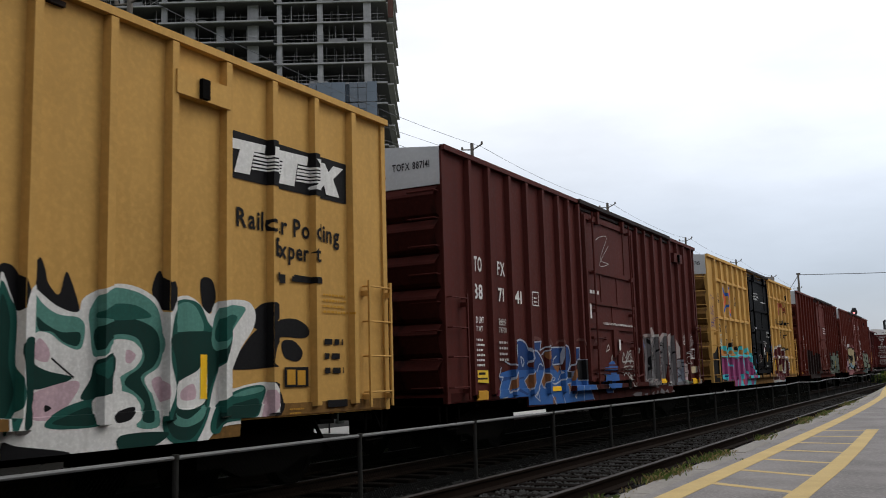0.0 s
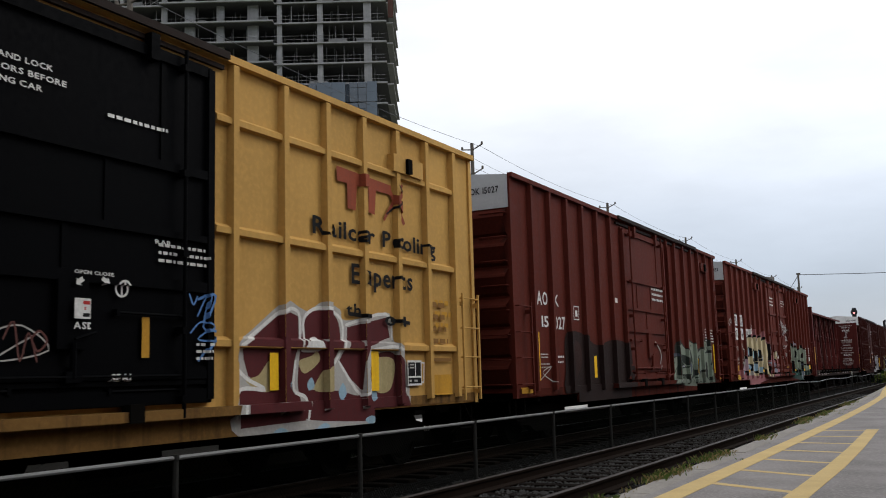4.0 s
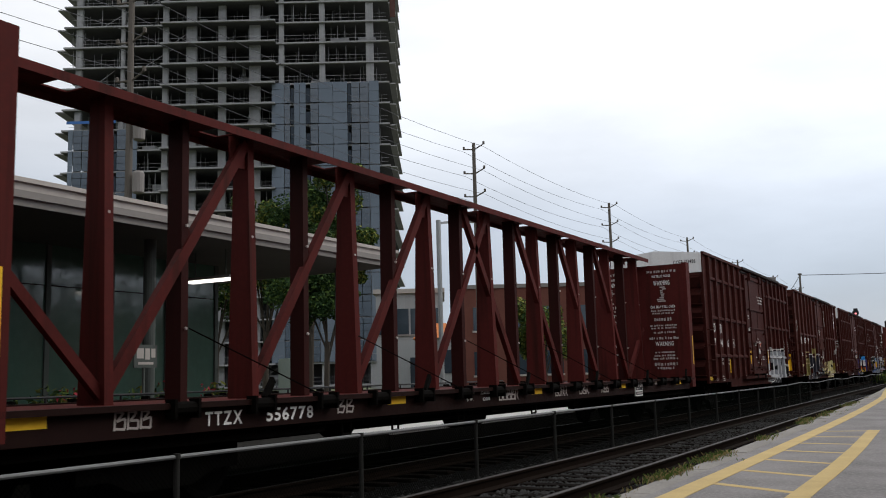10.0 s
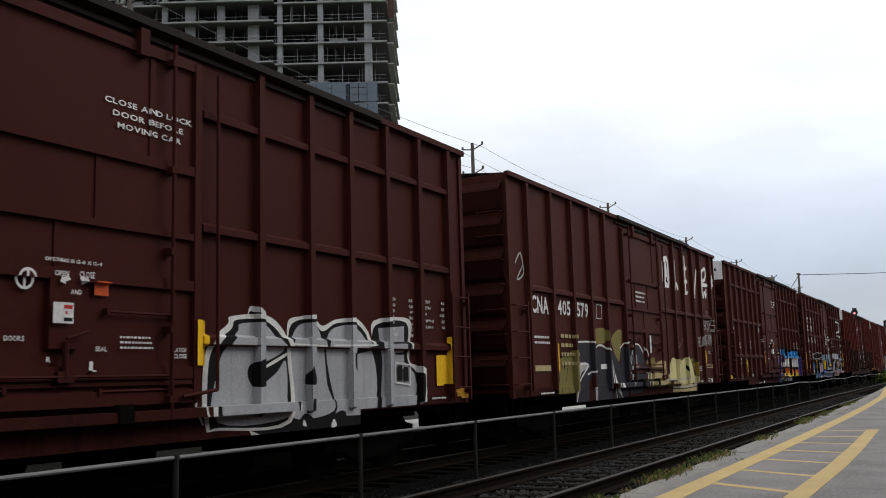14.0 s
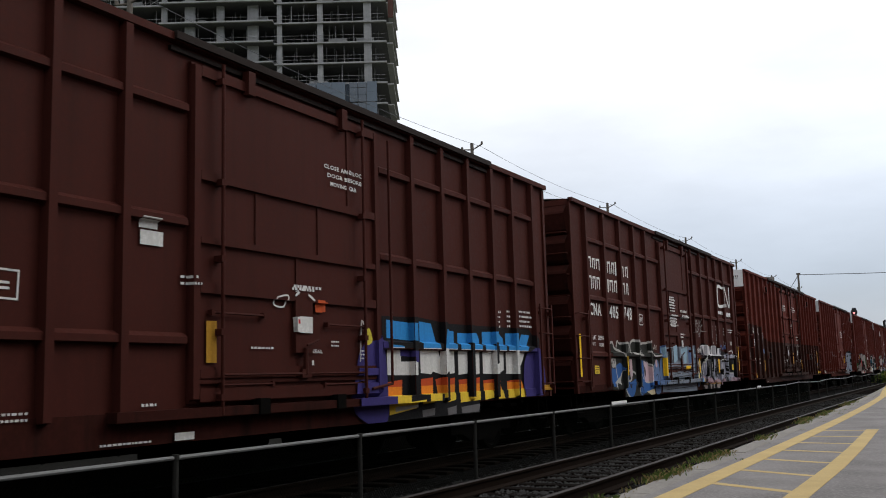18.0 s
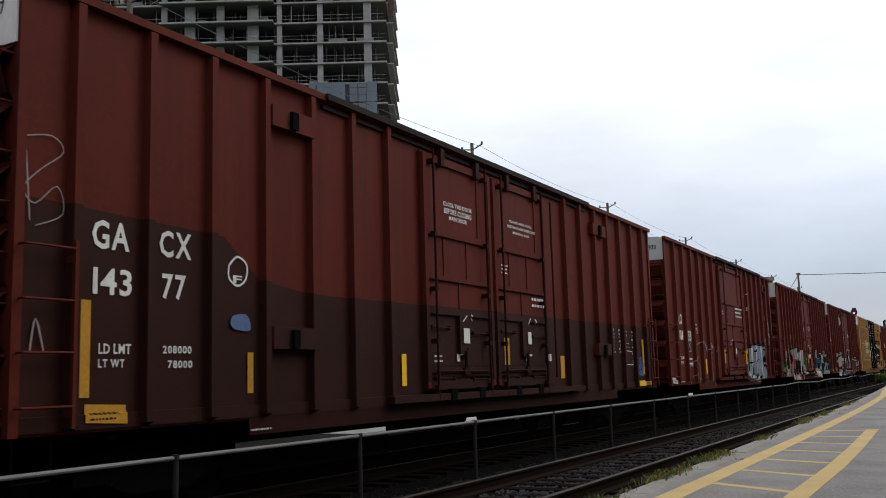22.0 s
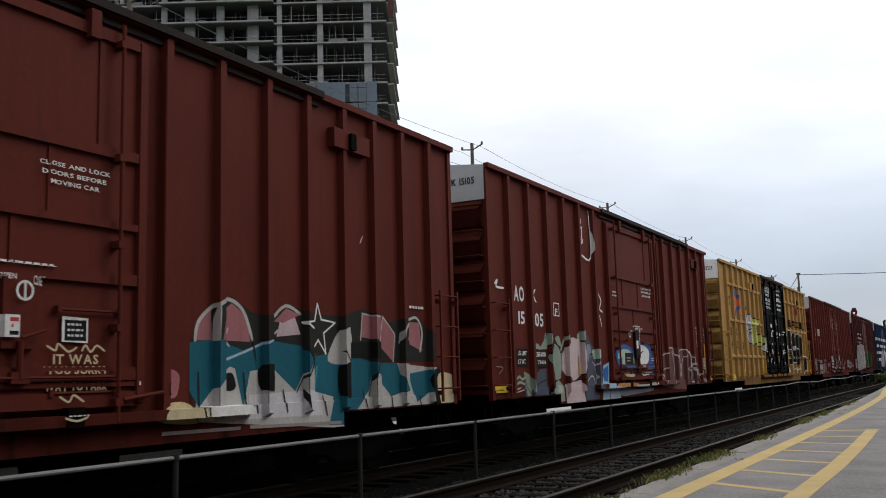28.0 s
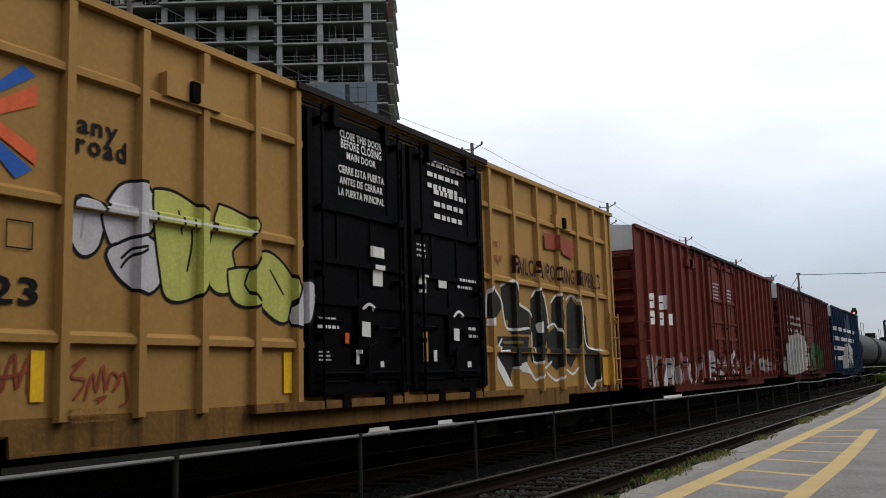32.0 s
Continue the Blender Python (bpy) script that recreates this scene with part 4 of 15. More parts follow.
        # lock rods with their guides, and the latch plate between them
        for y in (a + 0.12 * w, a + 0.86 * w):
            bm = fresh()
            tube(bm, (SIDE + 0.15, y, za - 0.14), (SIDE + 0.15, y, zb + 0.05), 0.021, 8)
            for z in (za + 0.05, za + 0.75, za + 1.55, za + 2.4, zb - 0.15):
                box(bm, SIDE + 0.05, SIDE + 0.17, y - 0.04, y + 0.04, z - 0.035, z + 0.035)
            part("lock_rod", bm, spec.get("rodpaint", dpaint), door)
        y = a + 0.52 * w
        bm = fresh()
        box(bm, SIDE + 0.05, SIDE + 0.105, y - 0.17, y + 0.17, 1.66, 2.30)
        part("latch_plate", bm, dpaint, door)
        regions.append((y - 0.172, y + 0.172, 1.658, 2.302, 0.106, 0.002, 0.002))
        bm = fresh()
        tube(bm, (SIDE + 0.12, y, 1.40), (SIDE + 0.12, y, 1.72), 0.03, 8)
        box(bm, SIDE + 0.05, SIDE + 0.14, y - 0.09, y + 0.09, 1.36, 1.46)
        tube(bm, (SIDE + 0.16, y - 0.02, 1.75), (SIDE + 0.16, y + 0.22, 1.82), 0.014, 6)
        tube(bm, (SIDE + 0.13, a + 0.12 * w, 1.41), (SIDE + 0.13, a + 0.86 * w, 1.41), 0.013, 6)
        part("door_handle", bm, spec.get("rodpaint", dpaint), door)
    # the upper guide pipe beside the doors, bent round the far edge
    bm = fresh()
    tube(bm, (SIDE + 0.13, d1 + 0.16, 1.25), (SIDE + 0.13, d1 + 0.16, EAVE - 0.3), 0.02, 8)
    tube(bm, (SIDE + 0.13, d1 + 0.16, 1.25), (SIDE + 0.13, d1 - 0.35, 1.19), 0.02, 8)
    if dpaint is paint or "rodpaint" in spec:
        part("guide_pipe", bm, spec.get("rodpaint", dpaint), car)
    bm = fresh()
    box(bm, SIDE, SIDE + 0.16, d0 - 1.0, d1 + 1.6, SILL + 0.07, SILL + 0.17)
    part("door_track", bm, spec.get("trackpaint", ENDS.get(paint, paint)), car)
    regions.append((d0 - 1.0, d1 + 1.6, SILL + 0.065, SILL + 0.175, 0.16, 0.004, 0.004))
    t0, t1 = spec.get("top_track", (d0 - 0.25, d1 + (d1 - d0) * 0.95) if nd == 1 else (d0 - 0.5 * (d1 - d0), d1 + 0.5 * (d1 - d0)))
    bm = fresh()
    box(bm, SIDE, SIDE + rp + 0.04, t0, t1, EAVE - 0.045, EAVE + 0.04)
    box(bm, SIDE, SIDE + 0.045, t0, t1, EAVE - 0.15, EAVE - 0.10)
    part("door_track", bm, M_GREASE, car, "greasy black upper door track")
    # hangers from which the doors roll, and the roof edge clips
    for k in range(2 * nd):
        y = d0 + (d1 - d0) * (k + 0.5) / (2 * nd)
        bm = fresh()
        box(bm, SIDE + 0.05, SIDE + 0.15, y - 0.06, y + 0.06, EAVE - 0.38, EAVE - 0.10)
        part("door_hanger", bm, spec.get("rodpaint", dpaint), car)
    regions.append((-0.01, L + 0.01, SILL - 0.25, SILL + 0.17, 0.021, 0.004, 0.004))
    car["length"] = L
    # ladders, tack boards
    lp = spec.get("ladder", paint)
    for y0, y1 in ((0.06, 0.60), (L - 0.60, L - 0.06)):
        ladder(car, SIDE + 0.12, y0, y1, [1.15, 1.63, 2.10, 2.58], lp)
        for y in (y0, y1) if y0 > 1 else (y1,):
            bm = fresh()
            box(bm, SIDE + 0.10, SIDE + 0.13, y - 0.02, y + 0.02, 0.95, 2.66)
            box(bm, SIDE, SIDE + 0.11, y - 0.03, y + 0.03, 2.45, 2.52)
            box(bm, SIDE, SIDE + 0.11, y - 0.03, y + 0.03, 1.05, 1.12)
            part("ladder_stile", bm, lp, car)
    for y0 in (0.02, L - 0.02):
        s = -1 if y0 < 1 else 1
        for z in (1.15, 1.6, 2.05, 2.5, 2.95, 3.4, 3.85, 4.3):
            bm = fresh()
            tube(bm, (SIDE - 0.55, y0 + s * 0.14, z), (SIDE - 0.05, y0 + s * 0.14, z), 0.013, 6)
            tube(bm, (SIDE - 0.55, y0, z), (SIDE - 0.55, y0 + s * 0.14, z), 0.013, 6)
            tube(bm, (SIDE - 0.05, y0, z), (SIDE - 0.05, y0 + s * 0.14, z), 0.013, 6)
            part("end_rung", bm, lp, car)
    for y, z in spec.get("boards", ()):
        bm = fresh()
        box(bm, SIDE, SIDE + rp + 0.02, y - 0.42, y + 0.42, z - 0.13, z + 0.13)
        board = part("tack_board", bm, paint, car)
        bm = fresh()
        box(bm, SIDE + rp + 0.02, SIDE + rp + 0.07, y - 0.09, y + 0.03, z - 0.12, z + 0.1)
        part("latch", bm, M_GRIME, board, "dark latch")
        regions.append((y - 0.42, y + 0.42, z - 0.13, z + 0.13, rp + 0.02, 0.004, 0.004))
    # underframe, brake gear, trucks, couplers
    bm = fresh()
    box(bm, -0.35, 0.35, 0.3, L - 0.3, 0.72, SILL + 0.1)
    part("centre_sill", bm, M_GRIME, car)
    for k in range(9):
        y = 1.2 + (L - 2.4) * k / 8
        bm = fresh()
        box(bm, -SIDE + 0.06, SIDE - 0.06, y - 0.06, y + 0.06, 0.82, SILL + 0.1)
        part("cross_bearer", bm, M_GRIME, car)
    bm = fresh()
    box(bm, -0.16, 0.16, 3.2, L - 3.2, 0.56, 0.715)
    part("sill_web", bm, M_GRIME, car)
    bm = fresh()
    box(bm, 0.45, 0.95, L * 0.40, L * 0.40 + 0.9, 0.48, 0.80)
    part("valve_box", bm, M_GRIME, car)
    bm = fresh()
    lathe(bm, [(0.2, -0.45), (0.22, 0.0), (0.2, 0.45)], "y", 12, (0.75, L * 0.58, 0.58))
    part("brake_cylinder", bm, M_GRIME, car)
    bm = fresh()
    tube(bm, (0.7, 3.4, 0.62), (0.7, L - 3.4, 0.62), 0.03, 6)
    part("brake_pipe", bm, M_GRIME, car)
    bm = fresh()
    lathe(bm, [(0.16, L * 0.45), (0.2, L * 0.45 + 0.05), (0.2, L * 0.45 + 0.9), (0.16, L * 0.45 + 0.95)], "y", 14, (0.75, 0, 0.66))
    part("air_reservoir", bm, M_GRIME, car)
    for y in (2.2, L - 2.2):
        truck(car, y)
    coupler(car, 0.3, -1)
    coupler(car, L - 0.3, 1)
    for y in (0.3, L - 0.3):
        bm = fresh()
        for dy in (-0.2, 0.2):
            tube(bm, (SIDE - 0.05, y + dy, 0.5), (SIDE - 0.05, y + dy, SILL + 0.05), 0.015, 6)
        tube(bm, (SIDE - 0.05, y - 0.2, 0.5), (SIDE - 0.05, y + 0.2, 0.5), 0.015, 6)
        part("sill_step", bm, M_GRIME, car)
    car["u0"] = spec["u0"]
    return car, regions


# ======== lettering ========
PALETTE = dict(
    W=(0.66, 0.66, 0.64), WN=(0.40, 0.39, 0.37), WNO=(0.40, 0.40, 0.40), WNB=(0.34, 0.32, 0.30), WNG=(0.42, 0.46, 0.42), WNT=(0.26, 0.22, 0.21), WNT2=(0.115, 0.048, 0.042), K=(0.006, 0.006, 0.007), Y=(0.85, 0.50, 0.02), YD=(0.48, 0.25, 0.03), YD2=(0.22, 0.11, 0.03), YL=(0.72, 0.50, 0.05), YO=(0.75, 0.36, 0.03),
    G=(0.006, 0.034, 0.027), GM=(0.014, 0.085, 0.068), GL=(0.085, 0.23, 0.19), SG=(0.13, 0.125, 0.13), GN=(0.02, 0.10, 0.035), GT=(0.03, 0.12, 0.10), TE=(0.03, 0.22, 0.28), PK=(0.42, 0.10, 0.16), PK2=(0.36, 0.13, 0.15), RS=(0.33, 0.23, 0.27), PU2=(0.26, 0.055, 0.16), CY=(0.06, 0.46, 0.52), BL=(0.030, 0.105, 0.31), BD=(0.015, 0.05, 0.17), BL2=(0.07, 0.17, 0.42), BL3=(0.10, 0.16, 0.30), CB=(0.03, 0.11, 0.42),
    LB=(0.10, 0.22, 0.48), LB2=(0.28, 0.42, 0.52), LV=(0.34, 0.38, 0.46), LV2=(0.44, 0.42, 0.50), SL=(0.36, 0.37, 0.39), SLO=(0.30, 0.31, 0.33), SLB=(0.20, 0.23, 0.28), SLV=(0.52, 0.51, 0.53), CR=(0.52, 0.44, 0.27), PG=(0.36, 0.44, 0.36), PGO=(0.035, 0.055, 0.05), PGW=(0.42, 0.47, 0.40), DG=(0.20, 0.24, 0.19), DGO=(0.022, 0.028, 0.024),
    MA=(0.085, 0.018, 0.020), OR=(0.60, 0.10, 0.03), OR2=(0.68, 0.13, 0.05), OR3=(0.40, 0.18, 0.05), RB=(0.26, 0.06, 0.03), RD=(0.45, 0.035, 0.035), RD2=(0.30, 0.04, 0.03), BE=(0.40, 0.33, 0.17), BE2=(0.24, 0.18, 0.10), OL=(0.21, 0.15, 0.025), OLO=(0.05, 0.035, 0.015), YG=(0.55, 0.48, 0.05), YG2=(0.55, 0.50, 0.25), YGG=(0.46, 0.47, 0.12), PI=(0.50, 0.36, 0.40), PI2=(0.30, 0.12, 0.13), PI3=(0.48, 0.38, 0.39),
    DK3=(0.026, 0.0075, 0.0045), DK=(0.016, 0.008, 0.007), DK2=(0.03, 0.012, 0.01), PU=(0.045, 0.035, 0.16), SK=(0.03, 0.24, 0.58), RO=(0.48, 0.07, 0.02), OY=(0.70, 0.22, 0.02), YY=(0.80, 0.55, 0.05),
    OB=(0.20, 0.085, 0.035), GP=(0.27, 0.24, 0.245), MG=(0.24, 0.30, 0.25), SB=(0.06, 0.072, 0.10), LG=(0.29, 0.29, 0.35), DO=(0.018, 0.019, 0.016), DG2=(0.125, 0.15, 0.12), PG2=(0.29, 0.34, 0.265), TD=(0.022, 0.052, 0.045), TL=(0.012, 0.10, 0.14), DS=(0.026, 0.026, 0.034), OL2=(0.19, 0.16, 0.05))


def ink(code):
    return surface("paint_" + code.lower(), PALETTE[code], 0.65, vary=0.5, scale=9, streak=0.35, bump=0.05, dirt=tuple(0.5 * c + 0.008 for c in PALETTE[code]), spec=0.1)


GLYPHS = {}


def load_glyphs(chars):
    made = []
    for ch in chars:
        cu = bpy.data.curves.new("glyph", "FONT")
        cu.body, cu.size, cu.resolution_u, cu.offset = ch, 1.0, 2, 0.022
        made.append((ch, new("glyph", cu)))
    bpy.context.view_layer.update()
    dg = bpy.context.evaluated_depsgraph_get()
    for ch, ob in made:
        me = ob.evaluated_get(dg).to_mesh()
        vs = [(v.co.x, v.co.y) for v in me.vertices]
        fs = [tuple(p.vertices) for p in me.polygons]
        x0, x1 = min(v[0] for v in vs), max(v[0] for v in vs)
        GLYPHS[ch] = ([(x - x0, y) for x, y in vs], fs, x1 - x0)
        ob.evaluated_get(dg).to_mesh_clear()
    for ch, ob in made:
        cu = ob.data
        bpy.data.objects.remove(ob)
        bpy.data.curves.remove(cu)


load_glyphs(sorted(set("-.ABCDEFGHIJKLMNOPQRSTUVWXYZ0123456789abcdefghijklmnopqrstuvwxyz")))


def smooth(pts, closed, n=5):
    """A rounded line through the given points."""
    P = [Vector(p) for p in pts]
    m = len(P)
    out = []
    for i in range(m if closed else m - 1):
        a, b, c, d = (P[(i + k) % m] if closed else P[min(max(i + k, 0), m - 1)] for k in (-1, 0, 1, 2))
        for k in range(n):
            t = k / n
            out.append(0.5 * ((2 * b) + (c - a) * t + (2 * a - 5 * b + 4 * c - d) * t * t + (3 * b - a - 3 * c + d) * t ** 3))
    if not closed:
        out.append(P[-1])
    return out


from mathutils.geometry import tessellate_polygon


class Livery:
    """Paint laid on one car's side: it follows posts, belts and doors."""

    def __init__(self, key):
        self.car, self.feats = CARS[key]
        self.bm = bmesh.new()
        self.lay = self.bm.faces.layers.int.new("coat")
        self.grp = self.bm.faces.layers.int.new("piece")
        self.mats, self.n = [], 0
        self.names, self.cur = ["graffiti"], 0
        self.bands = []

    def slot(self, code):
        if code not in self.mats:
            self.mats.append(code)
        return self.mats.index(code)

    def add(self, code, vs, fs):
        self.n += 1
        k = self.slot(code)
        bv = [self.bm.verts.new((SIDE, u, z)) for u, z in vs]
        for f in fs:
            if len(set(f)) < 3:
                continue
            try:
                fc = self.bm.faces.new([bv[i] for i in f])
            except ValueError:
                continue
            fc.material_index = k
            fc[self.lay] = self.n
            fc[self.grp] = self.cur

    def piece(self, name):
        self.names.append(name)
        self.cur = len(self.names) - 1

    def bar(self, code, u0, z0, u1, z1, own=True):
        z1 = max(z1, z0 + (0.03 if own else 0.016))
        if own:
            self.piece("reflector" if code[0] == "Y" else "marking")
        self.add(code, [(u0, z0), (u1, z0), (u1, z1), (u0, z1)], [(0, 1, 2, 3)])
        if own:
            self.cur = 0

    def lines(self, code, n, u0, z0, u1, z1):
        rnd = random.Random(int(u0 * 100) + n)
        self.piece("stencil_block")
        z1 = max(z1, z0 + 0.05 * n)
        h = (z1 - z0) / n
        for i in range(n):
            u, zz = u0, z1 - (i + 0.85) * h
            end = u0 + (u1 - u0) * rnd.uniform(0.75, 1.0)
            while u < end:
                w = min(rnd.uniform(0.6, 1.8) * 0.6 * h, max(end - u, 0.02))
                self.bar(code, u, zz, u + w, zz + 0.40 * h, False)
                u += w + 0.28 * h
        self.cur = 0

    def words(self, code, u0, z0, u1, z1, text):
        z1 = max(z1, z0 + 0.045)
        x, put = 0.0, []
        for ch in text:
            if ch == " ":
                x += 0.32
                continue
            put.append((x, ch))
            x += GLYPHS[ch][2] + 0.09
        x -= 0.09
        cap = 0.74 if len(text) < 7 else 0.95
        large = z1 - z0 > 0.15
        if not large:
            self.piece("stencil_block")
        for off, ch in put:
            gv, gf, w = GLYPHS[ch]
            if large:
                self.piece("letter")
            self.add(code, [(u0 + (u1 - u0) * (off + a) / x, z0 + (z1 - z0) * b / cap) for a, b in gv], gf)
        self.cur = 0

    def table(self, code, u0, u1, z0, z1, h, rows):
        """Stencilled dimensions in two columns: each row is a name and a figure."""
        for i, row in enumerate(rows):
            z = z1 - (z1 - z0) * i / (len(rows) - 1)
            name, figure = row.rsplit(" ", 1)
            self.words(code, u0, z, u0 + 0.62 * h * len(name), z + h, name)
            self.words(code, u1 - 0.55 * h * len(figure), z, u1, z + h, figure)

    def fill(self, code, pts):
        tri = tessellate_polygon([[Vector((p[0], p[1], 0)) for p in pts]])
        self.add(code, [(p[0], p[1]) for p in pts], [tuple(t) for t in tri])

    def patch(self, code, *pts):
        self.fill(code, pts)

    def blob(self, code, *pts):
        self.fill(code, smooth(pts, True))

    def banded(self, *pts):
        self.fill("SK", pts)
        self.bands.append(self.n)

    def strip(self, code, w, P):
        vs, fs = [], []
        m = len(P)
        for i, p in enumerate(P):
            d = (P[min(i + 1, m - 1)] - P[max(i - 1, 0)])
            d = d.normalized() if d.length > 1e-6 else Vector((1, 0))
            s = Vector((-d.y, d.x)) * w / 2
            k = 0.75 if i in (0, m - 1) else 1.0
            q = p + (-d if i == 0 else d if i == m - 1 else Vector((0, 0))) * w * 0.3
            vs += [tuple(q - s * k), tuple(q + s * k)]
            if i:
                fs.append((2 * i - 2, 2 * i, 2 * i + 1, 2 * i - 1))
        self.add(code, vs, fs)

    def stroke(self, code, w, *pts):
        self.strip(code, w, smooth(pts, False, 4))

    def rule(self, code, w, *pts):
        for a, b in zip(pts, pts[1:]):
            self.strip(code, w, [Vector(a), Vector(b)])

    def ring(self, u, z, r):
        """The locked-position mark: a white ring with an upright bar."""
        self.piece("door_mark")
        a = [(math.cos(k * math.pi / 10), math.sin(k * math.pi / 10)) for k in range(20)]
        self.add("W", [(u + r * q * x, z + r * q * y) for q in (0.74, 1.0) for x, y in a], [(k, (k + 1) % 20, 20 + (k + 1) % 20, 20 + k) for k in range(20)])
        self.bar("W", u - 0.13 * r, z - 0.78 * r, u + 0.13 * r, z + 0.78 * r, False)
        self.cur = 0

    def arrow(self, u, z, w, h):
        """A short fat arrow from (u, z) along (w, h)."""
        n = Vector((-h, w)).normalized() * 0.022
        p, q, e = Vector((u, z)), Vector((u + 0.55 * w, z + 0.55 * h)), Vector((u + w, z + h))
        self.add("W", [tuple(v) for v in (p - n, q - n, q + n, p + n, q - 2 * n, e, q + 2 * n)], [(0, 1, 2, 3), (4, 5, 6)])

    def notice(self, u0, z0, u1, z1):
        """A white door notice with red and black fields."""
        w, h = u1 - u0, z1 - z0
        self.bar("W", u0, z0, u1, z1)
        self.bar("RD", u0 + 0.52 * w, z0 + 0.70 * h, u0 + 0.95 * w, z0 + 0.88 * h, False)
        self.bar("K", u0 + 0.52 * w, z0 + 0.10 * h, u0 + 0.95 * w, z0 + 0.28 * h, False)
        self.bar("RD", u0 + 0.60 * w, z0 + 0.44 * h, u0 + 0.70 * w, z0 + 0.58 * h, False)

    def tally(self, u0, z0, u1, z1):
        """The black inspection panel ruled in white."""
        w, h = u1 - u0, z1 - z0
        self.bar("W", u0, z0, u1, z1)
        for a, b, c, e in ((0.06, 0.53, 0.38, 0.92), (0.58, 0.94, 0.38, 0.92), (0.06, 0.94, 0.08, 0.31)):
            self.bar("K", u0 + a * w, z0 + c * h, u0 + b * w, z0 + e * h, False)
        for c in (0.80, 0.68):
            self.bar("WN", u0 + 0.16 * w, z0 + c * h, u0 + 0.44 * w, z0 + (c + 0.06) * h, False)
        for a, b in ((0.12, 0.26), (0.46, 0.68)):
            self.bar("WN", u0 + a * w, z0 + 0.15 * h, u0 + b * w, z0 + 0.23 * h, False)

    def done(self):
        bm = self.bm
        us = [v.co.y for v in bm.verts]
        zs = [v.co.z for v in bm.verts]
        cu, cz = set(), set()
        for y0, y1, z0, z1, p, ry, rz in self.feats:
            cu |= {y0, y0 + ry, y1 - ry, y1}
            if z1 - z0 < 3.2:
                cz |= {z0, z0 + rz, z1 - rz, z1}
        L = self.car["length"]
        cu |= {0.012, 3.11, L - 3.11, L - 0.012}
        cz |= {0.725, 0.925}
        if self.bands:
            cz |= {1.33, 1.76, 1.20, 1.08}
        for cuts, axis, lo, hi in ((cu, 1, min(us), max(us)), (cz, 2, min(zs), max(zs))):
            for c in sorted(cuts):
                if lo < c < hi:
                    no, co = [0, 0, 0], [0, 0, 0]
                    no[axis], co[axis] = 1, c
                    sel = [f for f in bm.faces if min(v.co[axis] for v in f.verts) < c - 1e-5 and max(v.co[axis] for v in f.verts) > c + 1e-5]
                    geom = sel + list({e for f in sel for e in f.edges}) + list({v for f in sel for v in f.verts})
                    if sel:
                        bmesh.ops.bisect_plane(bm, geom=geom, plane_co=co, plane_no=no, dist=1e-6)
        gone = []
        for f in bm.faces:
            y, z = sum(v.co.y for v in f.verts) / len(f.verts), sum(v.co.z for v in f.verts) / len(f.verts)
            if not 0.012 < y < L - 0.012 or z < (0.725 if 3.11 < y < L - 3.11 else 0.925):
                gone.append(f)
        bmesh.ops.delete(bm, geom=gone, context="FACES")
        for f in bm.faces:
            if f[self.lay] in self.bands:
                z = sum(v.co.z for v in f.verts) / len(f.verts)
                f.material_index = self.slot("SK" if z > 1.76 else "W" if z > 1.33 else "RO" if z > 1.20 else "OY" if z > 1.08 else "YY")
        for f in bm.faces:
            k = f[self.lay]
            for v in f.verts:
                y, z = v.co.y, v.co.z
                d = 0.0
                for y0, y1, z0, z1, p, ry, rz in self.feats:
                    if y0 <= y <= y1 and z0 <= z <= z1:
                        a = min(1.0, (y - y0) / ry, (y1 - y) / ry, (z - z0) / rz, (z1 - z) / rz)
                        d = max(d, p * a)
                v.co.x = SIDE + d + 0.004 + 0.00012 * k
        sets = {}
        for f in bm.faces:
            sets.setdefault(f[self.grp], []).append(f)
        for g, faces in sets.items():
            index, vs, fs, ms, slots = {}, [], [], [], []
            for f in faces:
                row = []
                for v in f.verts:
                    if v not in index:
                        index[v] = len(vs)
                        vs.append(tuple(v.co))
                    row.append(index[v])
                fs.append(row)
                if f.material_index not in slots:
                    slots.append(f.material_index)
                ms.append(slots.index(f.material_index))
            me = bpy.data.meshes.new(self.names[g])
            me.from_pydata(vs, [], fs)
            for k in slots:
                me.materials.append(ink(self.mats[k]))
            me.polygons.foreach_set("material_index", ms)
            ob = part(self.names[g], me, None, self.car, "layered spray-painted graffiti" if g == 0 else "")
            if g == 0 or self.names[g] == "stencil_block":
                tagged(ob, kind="stuff")
        bm.free()


def end_words(key, text, u=0.35, w=1.0):
    """Dark lettering on the pale upper plate of a car's leading end."""
    car = CARS[key][0]
    vs, fs, x = [], [], 0.0
    for ch in text:
        if ch == " ":
            x += 0.35
            continue
        gv, gf, gw = GLYPHS[ch]
        o = len(vs)
        vs += [(x + a, b) for a, b in gv]
        fs += [tuple(o + i for i in f) for f in gf]
        x += gw + 0.1
    me = bpy.data.meshes.new("end_lettering")
    me.from_pydata([(u + 0.25 + 0.72 * w * a / x, -0.026, 4.70 + 0.17 * b) for a, b in vs], [], fs)
    me.materials.append(M_INK)
    tagged(part("end_lettering", me, None, car, "black stencilled reporting mark"), kind="stuff")


def car_paint(name, color, streak=0.5, dirt=(0.020, 0.010, 0.007), rough=0.62, vary=0.4):
    return surface(name, color, rough, vary=vary, scale=5, streak=streak, bump=0.12, dirt=dirt, spec=0.05)


